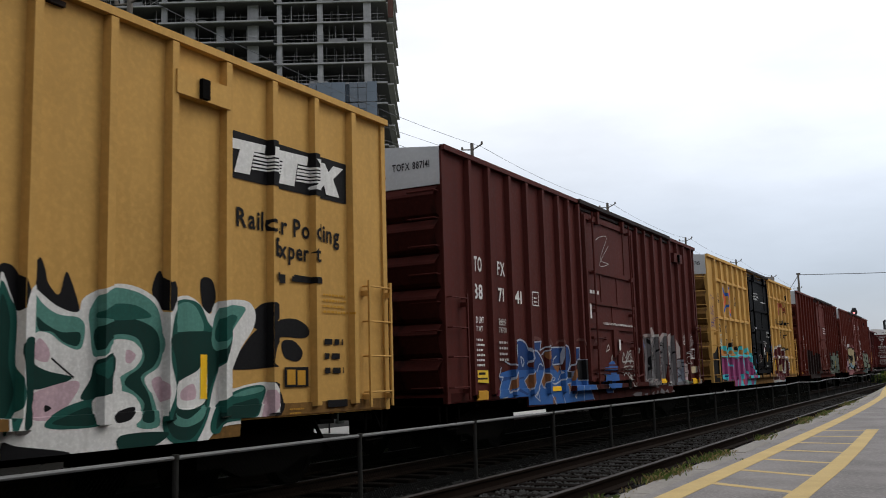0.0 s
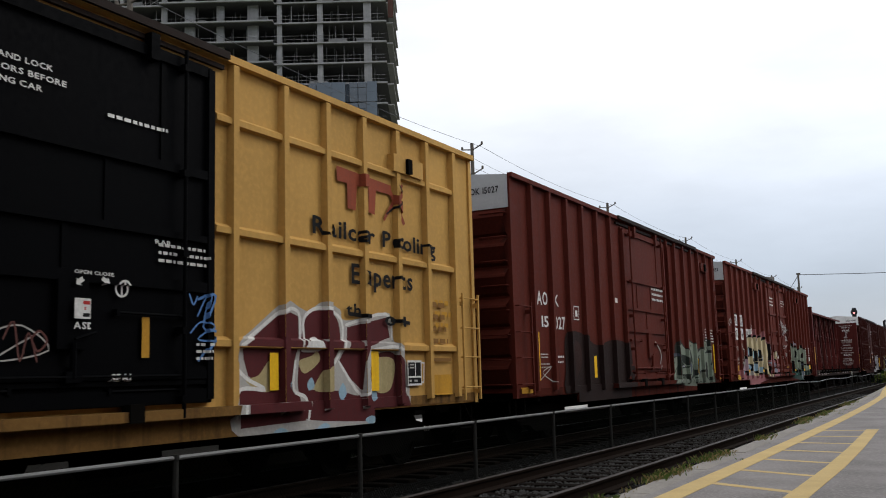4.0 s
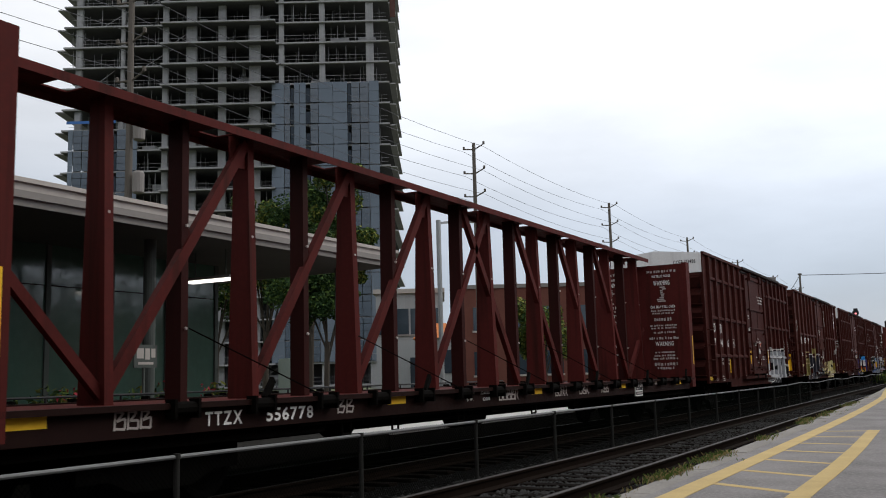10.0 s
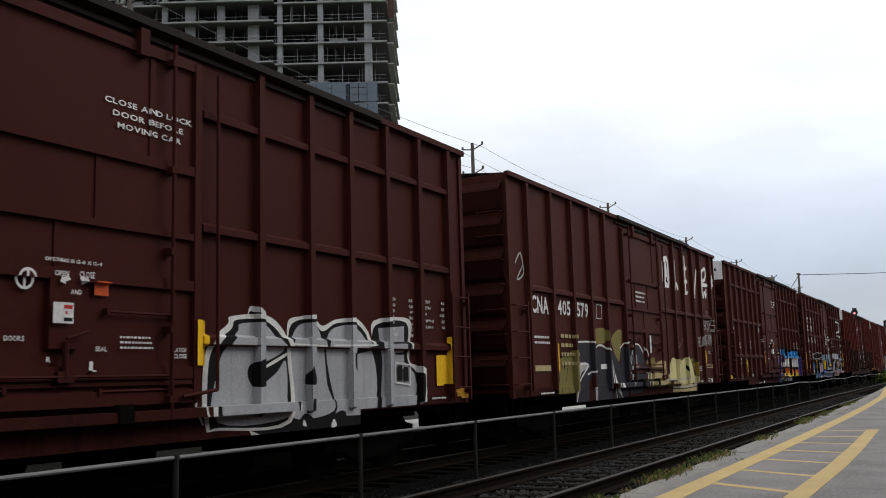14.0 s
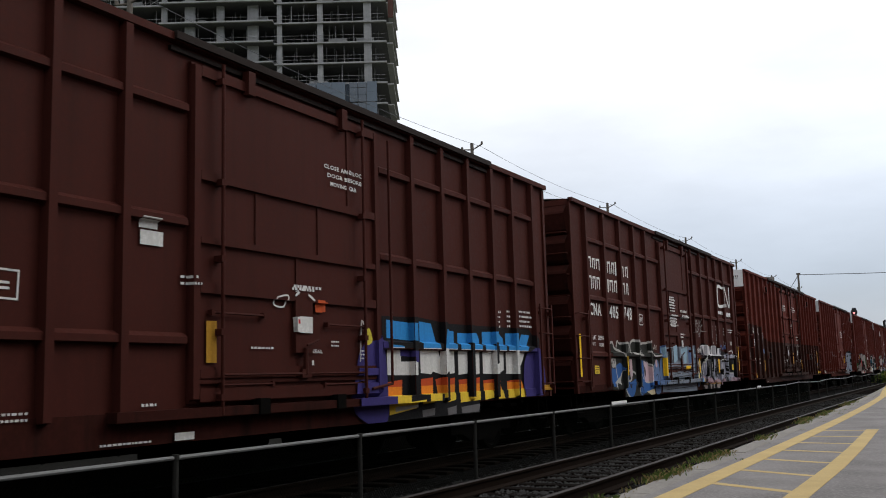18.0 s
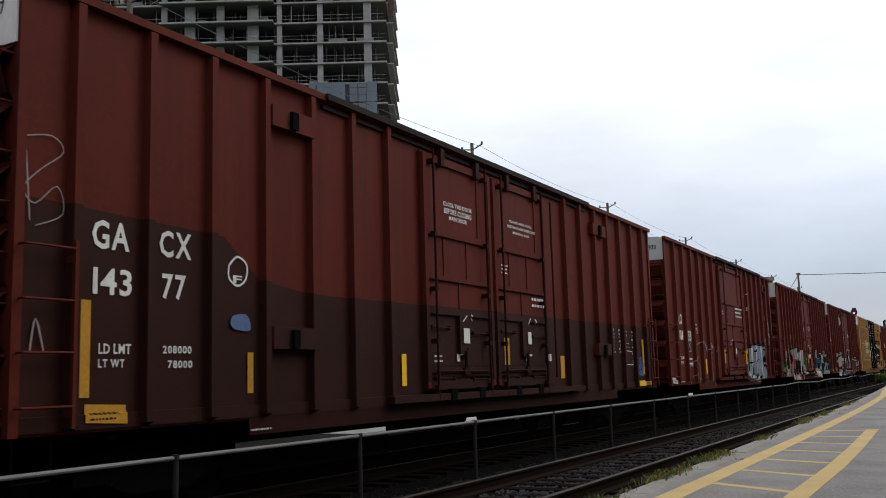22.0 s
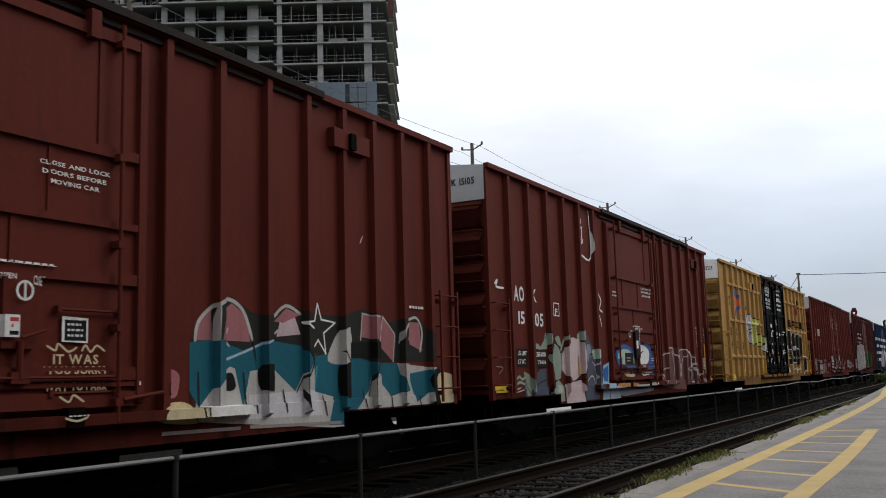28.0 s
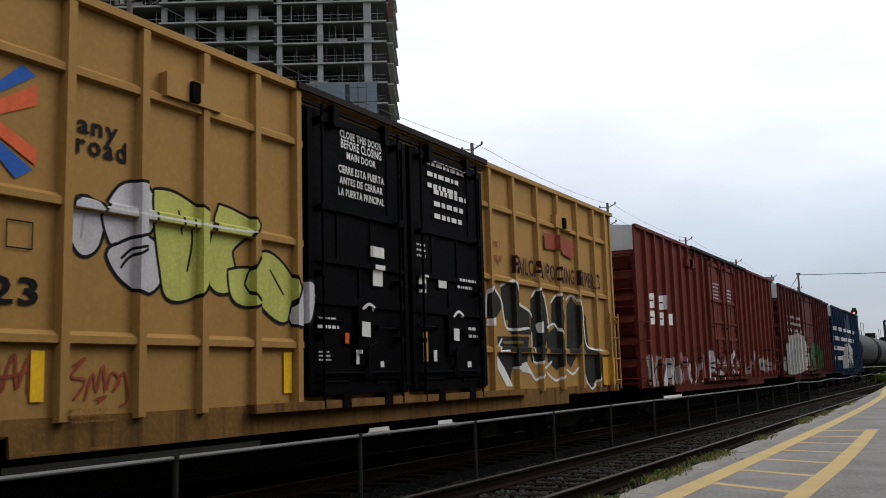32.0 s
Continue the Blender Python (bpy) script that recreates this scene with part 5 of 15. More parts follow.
P_BROWN = car_paint("oxide_brown_paint", (0.072, 0.0185, 0.0155), 0.3)
P_PLUM = car_paint("dark_plum_brown_paint", (0.046, 0.0108, 0.0085), 0.2)
P_RED = car_paint("oxide_red_paint", (0.091, 0.0182, 0.0122), 0.3)
P_RED2 = car_paint("faded_red_paint", (0.112, 0.0240, 0.0165), 0.3)
P_CN = car_paint("railway_brown_paint", (0.054, 0.0145, 0.0108), 0.3)
P_YEL = car_paint("faded_yellow_paint", (0.485, 0.287, 0.085), 0.22, (0.30, 0.17, 0.05), 0.6)
P_YEL2 = car_paint("golden_yellow_paint", (0.335, 0.195, 0.062), 0.22, (0.30, 0.17, 0.05), 0.6)
# yellow car ends: the gap's shade is in the colour, with dust streaks
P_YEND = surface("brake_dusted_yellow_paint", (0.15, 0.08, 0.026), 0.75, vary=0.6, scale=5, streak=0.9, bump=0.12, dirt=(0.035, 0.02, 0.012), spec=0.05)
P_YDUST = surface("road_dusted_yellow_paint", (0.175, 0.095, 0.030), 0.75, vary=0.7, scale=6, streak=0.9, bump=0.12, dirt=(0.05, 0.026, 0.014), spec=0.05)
P_YGOLD = surface("dark_streaked_golden_paint", (0.25, 0.142, 0.045), 0.75, vary=0.6, scale=6, streak=0.8, bump=0.12, dirt=(0.06, 0.032, 0.016), spec=0.05)
P_DOORBLACK = surface("black_door_paint", (0.0011, 0.0013, 0.0019), 0.6, vary=0.4, scale=5, streak=0.2, bump=0.12, dirt=(0.003, 0.003, 0.0027), spec=0.025)
P_BLUE = car_paint("dark_blue_paint", (0.012, 0.028, 0.065), 0.3)
P_TANK = car_paint("black_tank_paint", (0.014, 0.014, 0.015), 0.3, (0.05, 0.045, 0.04), 0.5)
M_GREASE = surface("greasy_black_track", (0.018, 0.012, 0.010), 0.6, vary=0.4, spec=0.05)
P_GRIMED = car_paint("grimed_red_brown_paint", (0.026, 0.0085, 0.006), 0.4)
M_STENCIL_GREY = surface("worn_stencil", (0.42, 0.38, 0.36), 0.7, vary=0.4, scale=14, bump=0.05)
M_WCAP = surface("white_end_plate", (0.80, 0.80, 0.79), 0.6, vary=0.3, streak=0.25, dirt=(0.3, 0.28, 0.26))

# ends: shade of the gap between cars put into the colour, under dust streaks
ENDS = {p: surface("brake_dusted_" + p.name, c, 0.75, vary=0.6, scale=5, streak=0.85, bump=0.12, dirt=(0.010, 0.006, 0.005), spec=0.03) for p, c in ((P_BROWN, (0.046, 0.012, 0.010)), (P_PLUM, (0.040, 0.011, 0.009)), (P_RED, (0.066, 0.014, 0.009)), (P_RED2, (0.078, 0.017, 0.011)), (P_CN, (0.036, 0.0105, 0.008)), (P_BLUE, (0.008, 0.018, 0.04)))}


def spaced(a, b, n):
    return [a + (b - a) * i / (n - 1) for i in range(n)]


R8 = [0.66, 1.55, 2.45, 3.35, 4.25, 5.17]
SPECS = {
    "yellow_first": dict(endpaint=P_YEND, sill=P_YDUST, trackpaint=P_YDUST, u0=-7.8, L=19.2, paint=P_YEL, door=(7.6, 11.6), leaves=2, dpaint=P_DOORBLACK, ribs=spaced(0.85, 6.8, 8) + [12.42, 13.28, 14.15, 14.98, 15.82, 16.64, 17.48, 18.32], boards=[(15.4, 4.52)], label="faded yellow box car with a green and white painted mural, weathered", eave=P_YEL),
    "brown_first": dict(u0=13.1, L=16.0, paint=P_BROWN, door=(6.25, 9.75), ribs=[0.89, 1.63, 2.49, 3.27, 4.06, 4.85, 5.42, 6.03] + [10.12, 10.79, 11.55, 12.33, 13.13, 13.92, 14.63, 15.48], boards=[(13.9, 4.52)], label="oxide brown box car with white stencils and blue graffiti"),
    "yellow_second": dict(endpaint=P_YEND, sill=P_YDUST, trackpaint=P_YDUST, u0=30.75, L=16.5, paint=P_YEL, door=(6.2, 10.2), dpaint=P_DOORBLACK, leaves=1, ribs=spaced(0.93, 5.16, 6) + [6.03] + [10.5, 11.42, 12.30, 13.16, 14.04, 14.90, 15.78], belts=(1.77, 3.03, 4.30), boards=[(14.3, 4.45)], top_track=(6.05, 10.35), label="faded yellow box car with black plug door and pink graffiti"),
    "red_first": dict(u0=48.8, L=16.05, paint=P_RED, door=(6.3, 9.95), ribs=spaced(0.9, 5.5, 6) + [10.22, 11.06, 11.99, 12.88, 13.77, 14.67, 15.58], boards=[(14.4, 4.52)], label="oxide red box car with grey-green graffiti at its trailing end"),
    "red_second": dict(u0=66.4, L=19.3, paint=P_RED2, door=(7.1, 11.9), leaves=2, ribs=spaced(0.82, 6.21, 7) + [12.3, 13.2, 14.09, 15.0, 15.90, 16.80, 17.70, 18.64], boards=[(5.3, 4.52), (15.0, 4.52)], label="faded red long box car with cream and pale green graffiti lettering"),
    "plum": dict(u0=112.0, L=15.85, paint=P_PLUM, door=(5.95, 9.7), ribs=[0.66, 1.55, 2.49, 3.38, 4.27, 5.20] + [10.66, 11.64, 12.53, 13.45, 14.36, 15.29], belts=(1.78, 3.0, 4.27), capmat=M_WCAP, label="dark plum-brown box car with raised grid of posts and silver graffiti"),
    "brown_second": dict(u0=129.6, L=16.1, paint=P_CN, door=(6.4, 9.6), ribs=[0.84, 2.0, 3.12, 4.19, 5.21] + [10.98, 12.0, 13.08, 14.02, 15.34], belts=(2.96,), cap=False, label="railway brown box car with tall white roller letters and beige graffiti"),
    "brown_third": dict(u0=147.15, L=15.9, paint=P_CN, door=(5.98, 9.75), ribs=[0.65, 1.55, 2.47, 3.38, 4.26, 5.12] + [10.66, 11.60, 12.50, 13.41, 14.26, 15.18], belts=(1.79, 3.04, 4.29), capmat=M_WCAP, label="railway brown box car with a blue, white and orange graffiti piece"),
    "brown_fourth": dict(u0=164.45, L=16.05, paint=P_CN, door=(6.35, 9.45), ribs=[0.81, 1.97, 3.12, 4.20, 5.19] + [9.78, 10.89, 11.91, 12.92, 13.98, 15.24], belts=(1.73, 2.97, 4.26), cap=False, label="railway brown box car with white lettering and blue and grey graffiti"),
    "red_dark_base": dict(u0=182.3, rodpaint=P_GRIMED, sill=P_GRIMED, trackpaint=P_GRIMED, L=19.05, paint=P_RED, door=(7.0, 11.9), leaves=2, ribs=spaced(0.63, 6.11, 7) + [12.97, 13.88, 14.78, 15.62, 16.51, 17.40, 18.30], boards=[(3.85, 4.52), (3.85, 1.83), (15.0, 4.52), (15.0, 1.83)], capmat=M_WCAP, label="oxide red long box car, darkened on its lower third"),
    "red_third": dict(u0=202.8, L=15.85, paint=P_RED, door=(6.25, 9.96), ribs=[0.86, 1.79, 2.72, 3.62, 4.53, 5.46] + [10.0, 10.8, 11.72, 12.64, 13.56, 14.5, 15.36], boards=[(14.2, 4.52)], label="oxide red box car with grey scribbled graffiti"),
    "red_fourth": dict(u0=220.3, L=16.15, paint=P_RED, door=(6.5, 9.6), ribs=[0.93, 1.73, 2.54, 3.31, 4.09, 4.88, 5.65, 6.25] + [9.85, 10.67, 11.49, 12.27, 13.06, 13.80, 14.56, 15.36], boards=[(13.2, 4.52)], label="oxide red box car with red, green, teal and white graffiti"),
    "red_fifth": dict(u0=237.75, L=15.8, paint=P_RED, door=(6.1, 9.86), ribs=spaced(0.84, 5.33, 6) + [10.05, 10.82, 11.75, 12.67, 13.60, 14.44, 15.31], boards=[(14.2, 4.52)], label="oxide red box car with pale pink and grey graffiti"),
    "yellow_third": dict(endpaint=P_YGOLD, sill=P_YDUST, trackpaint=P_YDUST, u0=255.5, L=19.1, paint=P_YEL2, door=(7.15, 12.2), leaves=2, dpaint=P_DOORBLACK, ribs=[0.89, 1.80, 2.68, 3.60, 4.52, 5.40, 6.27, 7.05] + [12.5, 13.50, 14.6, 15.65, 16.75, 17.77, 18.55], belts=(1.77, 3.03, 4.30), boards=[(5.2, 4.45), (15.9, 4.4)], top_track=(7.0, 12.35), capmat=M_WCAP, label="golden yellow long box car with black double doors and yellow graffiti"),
    "red_sixth": dict(u0=276.4, L=19.1, paint=P_RED2, door=(7.4, 11.4), leaves=2, ribs=spaced(0.8, 6.8, 8) + spaced(12.2, 18.3, 8), boards=[(5.3, 4.52)], label="faded red long box car with white and grey graffiti"),
    "brown_fifth": dict(u0=297.0, L=17.0, paint=P_BROWN, door=(6.2, 10.2), ribs=R8 + spaced(10.8, 16.2, 7), label="dark brown box car with dull graffiti"),
    "blue": dict(u0=315.6, L=16.0, paint=P_BLUE, door=(6.1, 9.9), ribs=R8 + spaced(10.8, 15.2, 6), label="dark blue box car"),
}
CARS = {}
for key, sp in SPECS.items():
    CARS[key] = boxcar(sp)
MOVERS = [c for c, _ in CARS.values()]


# ======== centre-beam flat car ========
def centre_beam(u0, L):
    car = thing("centre_beam_flat_car", "empty dark red centre-beam lumber flat car with open truss", "flat car", "freight train cars")
    # alternate truss posts: shade put into a darker copy of the red
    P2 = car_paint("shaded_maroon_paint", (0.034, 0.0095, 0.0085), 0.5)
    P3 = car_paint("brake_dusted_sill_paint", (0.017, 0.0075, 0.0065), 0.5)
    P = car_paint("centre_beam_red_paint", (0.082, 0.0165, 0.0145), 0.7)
    bm = fresh()
    box(bm, -1.35, 1.35, 0.1, L - 0.1, 0.98, 1.10)
    part("deck", bm, P, car)
    for s in (-1, 1):
        bm = fresh()
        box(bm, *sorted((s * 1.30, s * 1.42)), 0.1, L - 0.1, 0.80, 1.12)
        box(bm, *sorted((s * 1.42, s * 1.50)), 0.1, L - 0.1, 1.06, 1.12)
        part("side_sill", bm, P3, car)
    bm = fresh()
    box(bm, -0.3, 0.3, 0.3, L - 0.3, 0.55, 0.98)
    part("centre_sill", bm, M_GRIME, car)
    # bulkheads: a plate facing the load, edge posts and stiffening ribs on its outer side
    for y, s in ((0.0, -1), (L, 1)):
        a, b = sorted((y - s * 0.34, y - s * 0.26))
        bm = fresh()
        box(bm, -1.40, 1.40, a, b, 1.0, 4.46)
        part("bulkhead", bm, P, car)
        for sx in (-1, 1):
            bm = fresh()
            box(bm, *sorted((sx * 1.36, sx * 1.5)), *sorted((y, y - s * 0.36)), 0.85, 4.52)
            part("bulkhead_post", bm, P, car)
        for z in (1.5, 2.25, 3.0, 3.7, 4.38):
            bm = fresh()
            box(bm, -1.36, 1.36, *sorted((y - s * 0.26, y - s * 0.04)), z - 0.16, z + 0.12)
            part("bulkhead_rib", bm, P, car)
    # top chord: two edge rails joined by plates with open slots between
    for x0, x1 in ((-0.36, -0.17), (0.17, 0.36)):
        bm = fresh()
        box(bm, x0, x1, 0.36, L - 0.36, 4.68, 4.70)
        box(bm, *((x0 - 0.02, x0) if x0 < 0 else (x1, x1 + 0.02)), 0.36, L - 0.36, 4.59, 4.70)
        part("chord_rail", bm, P, car)
    a = 0.36
    for k in range(10):
        b = min(1.88 + 2.505 * k, L - 0.36)
        bm = fresh()
        box(bm, -0.17, 0.17, a, b, 4.682, 4.698)
        part("chord_plate", bm, P, car)
        a = b + 0.36
    n = 17
    ys = [2.60 + 1.25 * i for i in range(n)]
    for i, y in enumerate(ys):
        bm = fresh()
        w0, hw = (0.13, 0.06) if i % 2 else (0.22, 0.065)
        v = [bm.verts.new((sx * w, y + dy, z)) for z, w in ((1.1, w0), (4.68, 0.12)) for dy in (-hw, hw) for sx in (-1, 1)]
        for f in ((0, 2, 3, 1), (4, 5, 7, 6), (0, 1, 5, 4), (2, 6, 7, 3), (1, 3, 7, 5), (0, 4, 6, 2)):
            bm.faces.new([v[k] for k in f])
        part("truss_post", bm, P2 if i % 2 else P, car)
        for zz in (2.0, 3.3):
            bm = fresh()
            tube(bm, (0.14, y, zz), (0.165, y, zz), 0.02, 8)
            part("cable_eye", bm, M_STENCIL_GREY, car)
        for s in (-1, 1):
            bm = fresh()
            tube(bm, (s * 1.48, y - 0.30, 1.06), (s * 1.48, y + 0.0, 1.06), 0.075, 10)
            box(bm, *sorted((s * 1.42, s * 1.56)), y - 0.34, y - 0.30, 0.96, 1.16)
            box(bm, *sorted((s * 1.42, s * 1.56)), y + 0.0, y + 0.04, 0.96, 1.16)
            part("winch", bm, M_GRIME, car)
        if i % 3 == 1:
            bm = fresh()
            beam(bm, (1.44, y - 0.05, 1.12), (1.40, y + 0.16, 1.34), 0.05, 0.09)
            part("strap_hook", bm, M_GRIME, car)
    # diagonals over two bays, rising towards the middle, crossed there
    runs = [(ys[i], ys[i + 2] - 0.1) for i in (0, 2, 4, 6)] + [(ys[i + 2], ys[i] + 0.1) for i in (7, 9, 11, 13)]
    for lo, hi in runs:
        bm = fresh()
        beam(bm, (0.10, lo, 1.18), (0.10, hi, 4.6), 0.10, 0.14)
        s = 1 if hi > lo else -1
        box(bm, 0.06, 0.09, *sorted((hi - s * 0.28, hi + s * 0.10)), 4.24, 4.66)
        part("diagonal", bm, P, car)
    for lo, hi, top in ((ys[0], 0.5, 3.3), (ys[-2] + 0.1, L - 0.4, 2.6)):
        bm = fresh()
        beam(bm, (0.10, lo, 1.18), (0.10, hi, top), 0.10, 0.12)
        part("diagonal", bm, P, car)
    for i in range(1, n - 1, 3):
        bm = fresh()
        tube(bm, (0.2, ys[i], 2.0), (1.45, ys[i] + 1.1, 1.12), 0.009, 5)
        part("tie_down_cable", bm, M_GRIME, car)
    # white warning text on the inner face of the trailing bulkhead: the words that can be read, the rest as bars
    def line_of(txt, mat, m, wide, tall):
        vs, fs, x = [], [], 0.0
        for ch in txt:
            if ch == " ":
                x += 0.35
                continue
            gv, gf, gw = GLYPHS[ch]
            o = len(vs)
            vs += [(x + a, b) for a, b in gv]
            fs += [tuple(o + k for k in f) for f in gf]
            x += gw + 0.1
        me = bpy.data.meshes.new("lettering")
        me.from_pydata([m(wide * a / x, tall * b) for a, b in vs], [], fs)
        me.materials.append(mat)
        return part("lettering", me, None, car)

    rnd = random.Random(4)
    for cx, half, rows in ((0.74, 0.46, ((4.30, 0.075, 0.95, ""), (4.16, 0.08, 0.62, "INSTRUCTIONS"), (3.96, 0.15, 0.55, "WARNING"), (3.24, 0.09, 0.82, "CAR MAY FALL OVER"), (3.12, 0.05, 0.8, ""), (3.04, 0.05, 0.72, ""), (2.86, 0.10, 0.6, ""), (2.68, 0.05, 0.9, ""), (2.60, 0.05, 0.84, ""), (2.47, 0.06, 0.7, ""), (2.30, 0.07, 1.0, ""), (2.14, 0.14, 0.6, "WARNING"), (1.88, 0.05, 0.66, ""), (1.78, 0.06, 0.72, ""), (1.69, 0.06, 0.8, ""), (1.53, 0.09, 0.74, ""), (1.41, 0.07, 0.56, ""))),
                           (-0.86, 0.34, ((4.28, 0.07, 0.8, ""), (4.14, 0.08, 0.6, ""), (3.98, 0.14, 0.74, "WARNING"), (3.28, 0.09, 0.95, "CAR MAY FALL"), (3.16, 0.05, 0.8, ""), (3.02, 0.10, 0.6, "SAFETY"), (2.84, 0.05, 0.8, ""), (2.74, 0.06, 0.94, ""), (2.57, 0.05, 0.7, ""), (2.30, 0.08, 1.0, ""), (2.12, 0.12, 0.6, ""), (1.84, 0.05, 0.5, ""), (1.55, 0.08, 0.6, "")))):
        for z, hgt, share, txt in rows:
            if txt:
                line_of(txt, M_WHITE, lambda a, b, x=cx - half * share, z=z, h=hgt: (x + a, L - 0.346, z - h / 2 + b), 2 * half * share, hgt * 1.3)
                continue
            x, e = cx - half * share, cx + half * share
            bm = fresh()
            while x < e:
                w = rnd.uniform(0.025, 0.075)
                lo = z - hgt * rnd.uniform(0.35, 0.55)
                box(bm, x, min(x + w, e), L - 0.346, L - 0.339, lo, lo + hgt * rnd.uniform(0.75, 1.0))
                x += w + rnd.choice((0.012, 0.02, 0.05))
            tagged(part("stencil_line", bm, M_STENCIL_GREY, car), kind="stuff")
        # the small sketch of a leaning load
        bm = fresh()
        for q in range(9):
            a = cx - 0.06 + rnd.uniform(-0.05, 0.08) - (0.1 if q > 6 else 0)
            box(bm, a, a + rnd.uniform(0.06, 0.16) + (0.14 if q > 6 else 0), L - 0.346, L - 0.339, 3.80 - 0.052 * q, 3.84 - 0.052 * q)
        part("sketch", bm, M_STENCIL_GREY, car)
    # yellow edge strips on the corner posts
    for y, z0, z1 in ((0.17, 1.45, 2.35), (0.25, 1.45, 2.35), (L - 0.09, 1.5, 2.35)):
        bm = fresh()
        box(bm, 1.5, 1.504, y - 0.025, y + 0.025, z0, z1)
        part("edge_strip", bm, M_YSTRIPE, car)
    # side-sill marks
    for y in (0.34, 6.51, 11.55, 16.6, 21.55):
        bm = fresh()
        box(bm, 1.42, 1.424, y, y + 0.49, 0.95, 1.07)
        part("reflector", bm, M_YSTRIPE, car)
    bm = fresh()
    box(bm, 1.42, 1.45, 17.77, 18.32, 0.73, 1.10)
    part("stencil_panel", bm, M_WHITE, car)
    for a, b, c, d in ((17.80, 18.03, 0.87, 1.07), (18.06, 18.29, 0.87, 1.07), (17.80, 18.29, 0.76, 0.84)):
        bm = fresh()
        box(bm, 1.45, 1.453, a, b, c, d)
        part("panel_field", bm, M_INK, car)
        for q in range(3 if d > 1 and a < 18 else 2 if d > 1 else 1):
            bm = fresh()
            box(bm, 1.453, 1.456, a + 0.05, b - 0.06, d - 0.055 - 0.062 * q, d - 0.025 - 0.062 * q)
            part("text_bar", bm, M_STENCIL_GREY, car)
    for y, wd, zb, zh, txt in ((2.84, 0.62, 0.86, 0.21, "TTZX"), (3.86, 0.93, 0.86, 0.21, "556778"), (8.92, 0.32, 1.02, 0.075, "LD LMT"), (9.42, 0.36, 1.01, 0.075, "224000"), (8.92, 0.24, 0.915, 0.075, "LT WT"), (9.50, 0.28, 0.905, 0.075, "62000")):
        line_of(txt, M_WHITE, lambda a, b, y=y, z=zb: (1.425, y + a, z + b), wd, zh)
    # grey paint-marker scribbles between the winches
    rnd = random.Random(9)
    for y0, y1, n in ((10.14, 10.98, 5), (12.72, 13.38, 4), (14.05, 14.62, 3), (1.6, 2.1, 3), (15.4, 15.9, 3), (5.3, 5.7, 2)):
        bm = fresh()
        for k in range(n):
            a = y0 + (y1 - y0) * k / n
            b = a + 0.8 * (y1 - y0) / n
            pts = [(a, 0.88), (a + 0.01, 1.06), (b - 0.02, 1.05), (a + 0.03, 0.97), (b, rnd.uniform(0.94, 1.0)), (b - rnd.uniform(0, 0.05), 0.89), (a, 0.9)]
            pts = pts if rnd.random() < 0.6 else pts[:3] + [((a + b) / 2, 0.95), (b, 0.88)]
            for (p0, q0), (p1, q1) in zip(pts, pts[1:]):
                beam(bm, (1.423, p0, q0), (1.423, p1, q1), 0.003, 0.024, (0, 0.3, 1))
        tagged(part("scribble", bm, M_STENCIL_GREY, car), kind="stuff")
    for y, w in ((19.0, 0.16), (19.5, 0.2), (20.4, 0.12), (22.4, 0.34)):
        bm = fresh()
        box(bm, 1.42, 1.424, y, y + w, 0.98, 1.06)
        part("decal", bm, M_STENCIL_GREY, car)
    # gear under the sill: brake pipe, hanging brackets, air tank, cylinder and black end boxes in place of shadow
    bm = fresh()
    tube(bm, (1.36, 4.6, 0.775), (1.36, 18.4, 0.775), 0.022, 8)
    part("brake_pipe", bm, M_GRIME, car)
    for y, w, z0 in ((5.5, 0.2, 0.6), (6.75, 0.16, 0.58), (8.73, 0.22, 0.60), (10.0, 0.3, 0.70), (11.7, 0.2, 0.60), (13.9, 0.2, 0.58), (17.1, 0.2, 0.5)):
        bm = fresh()
        for q in (y, y + w):
            tube(bm, (1.34, q, 0.85), (1.34, q, z0), 0.017, 6)
        tube(bm, (1.34, y, z0), (1.34, y + w, z0), 0.017, 6)
        part("hanging_bracket", bm, M_GRIME, car)
    for x, y0, y1, r, z in ((0.95, 9.15, 10.28, 0.21, 0.67), (0.7, 5.95, 6.6, 0.17, 0.68), (-0.6, 12.6, 13.4, 0.2, 0.66)):
        bm = fresh()
        lathe(bm, [(0.02, y0), (r * 0.75, y0 + 0.03), (r, y0 + 0.12), (r, y1 - 0.12), (r * 0.75, y1 - 0.03), (0.02, y1)], "y", 18, (x, 0, z))
        part("air_tank", bm, M_GRIME, car)
    bm = fresh()
    for p, q in (((0.9, 5.0, 0.7), (0.9, 9.2, 0.62)), ((0.8, 10.3, 0.62), (0.8, 18.0, 0.72)), ((1.2, 7.0, 0.66), (1.2, 9.2, 0.66)), ((1.0, 10.3, 0.68), (1.0, 12.4, 0.66))):
        tube(bm, p, q, 0.02, 6)
    part("brake_rod", bm, M_GRIME, car)
    # black boxes added to stand for the shadow round the trucks
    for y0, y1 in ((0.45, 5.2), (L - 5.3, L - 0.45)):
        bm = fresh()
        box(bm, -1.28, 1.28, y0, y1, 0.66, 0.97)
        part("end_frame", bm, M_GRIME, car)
    for y in (2.6, L - 2.6):
        truck(car, y)
    coupler(car, 0.3, -1)
    coupler(car, L - 0.3, 1)
    car["u0"] = u0
    return car


cbeam = centre_beam(86.95, 23.4)
MOVERS.append(cbeam)


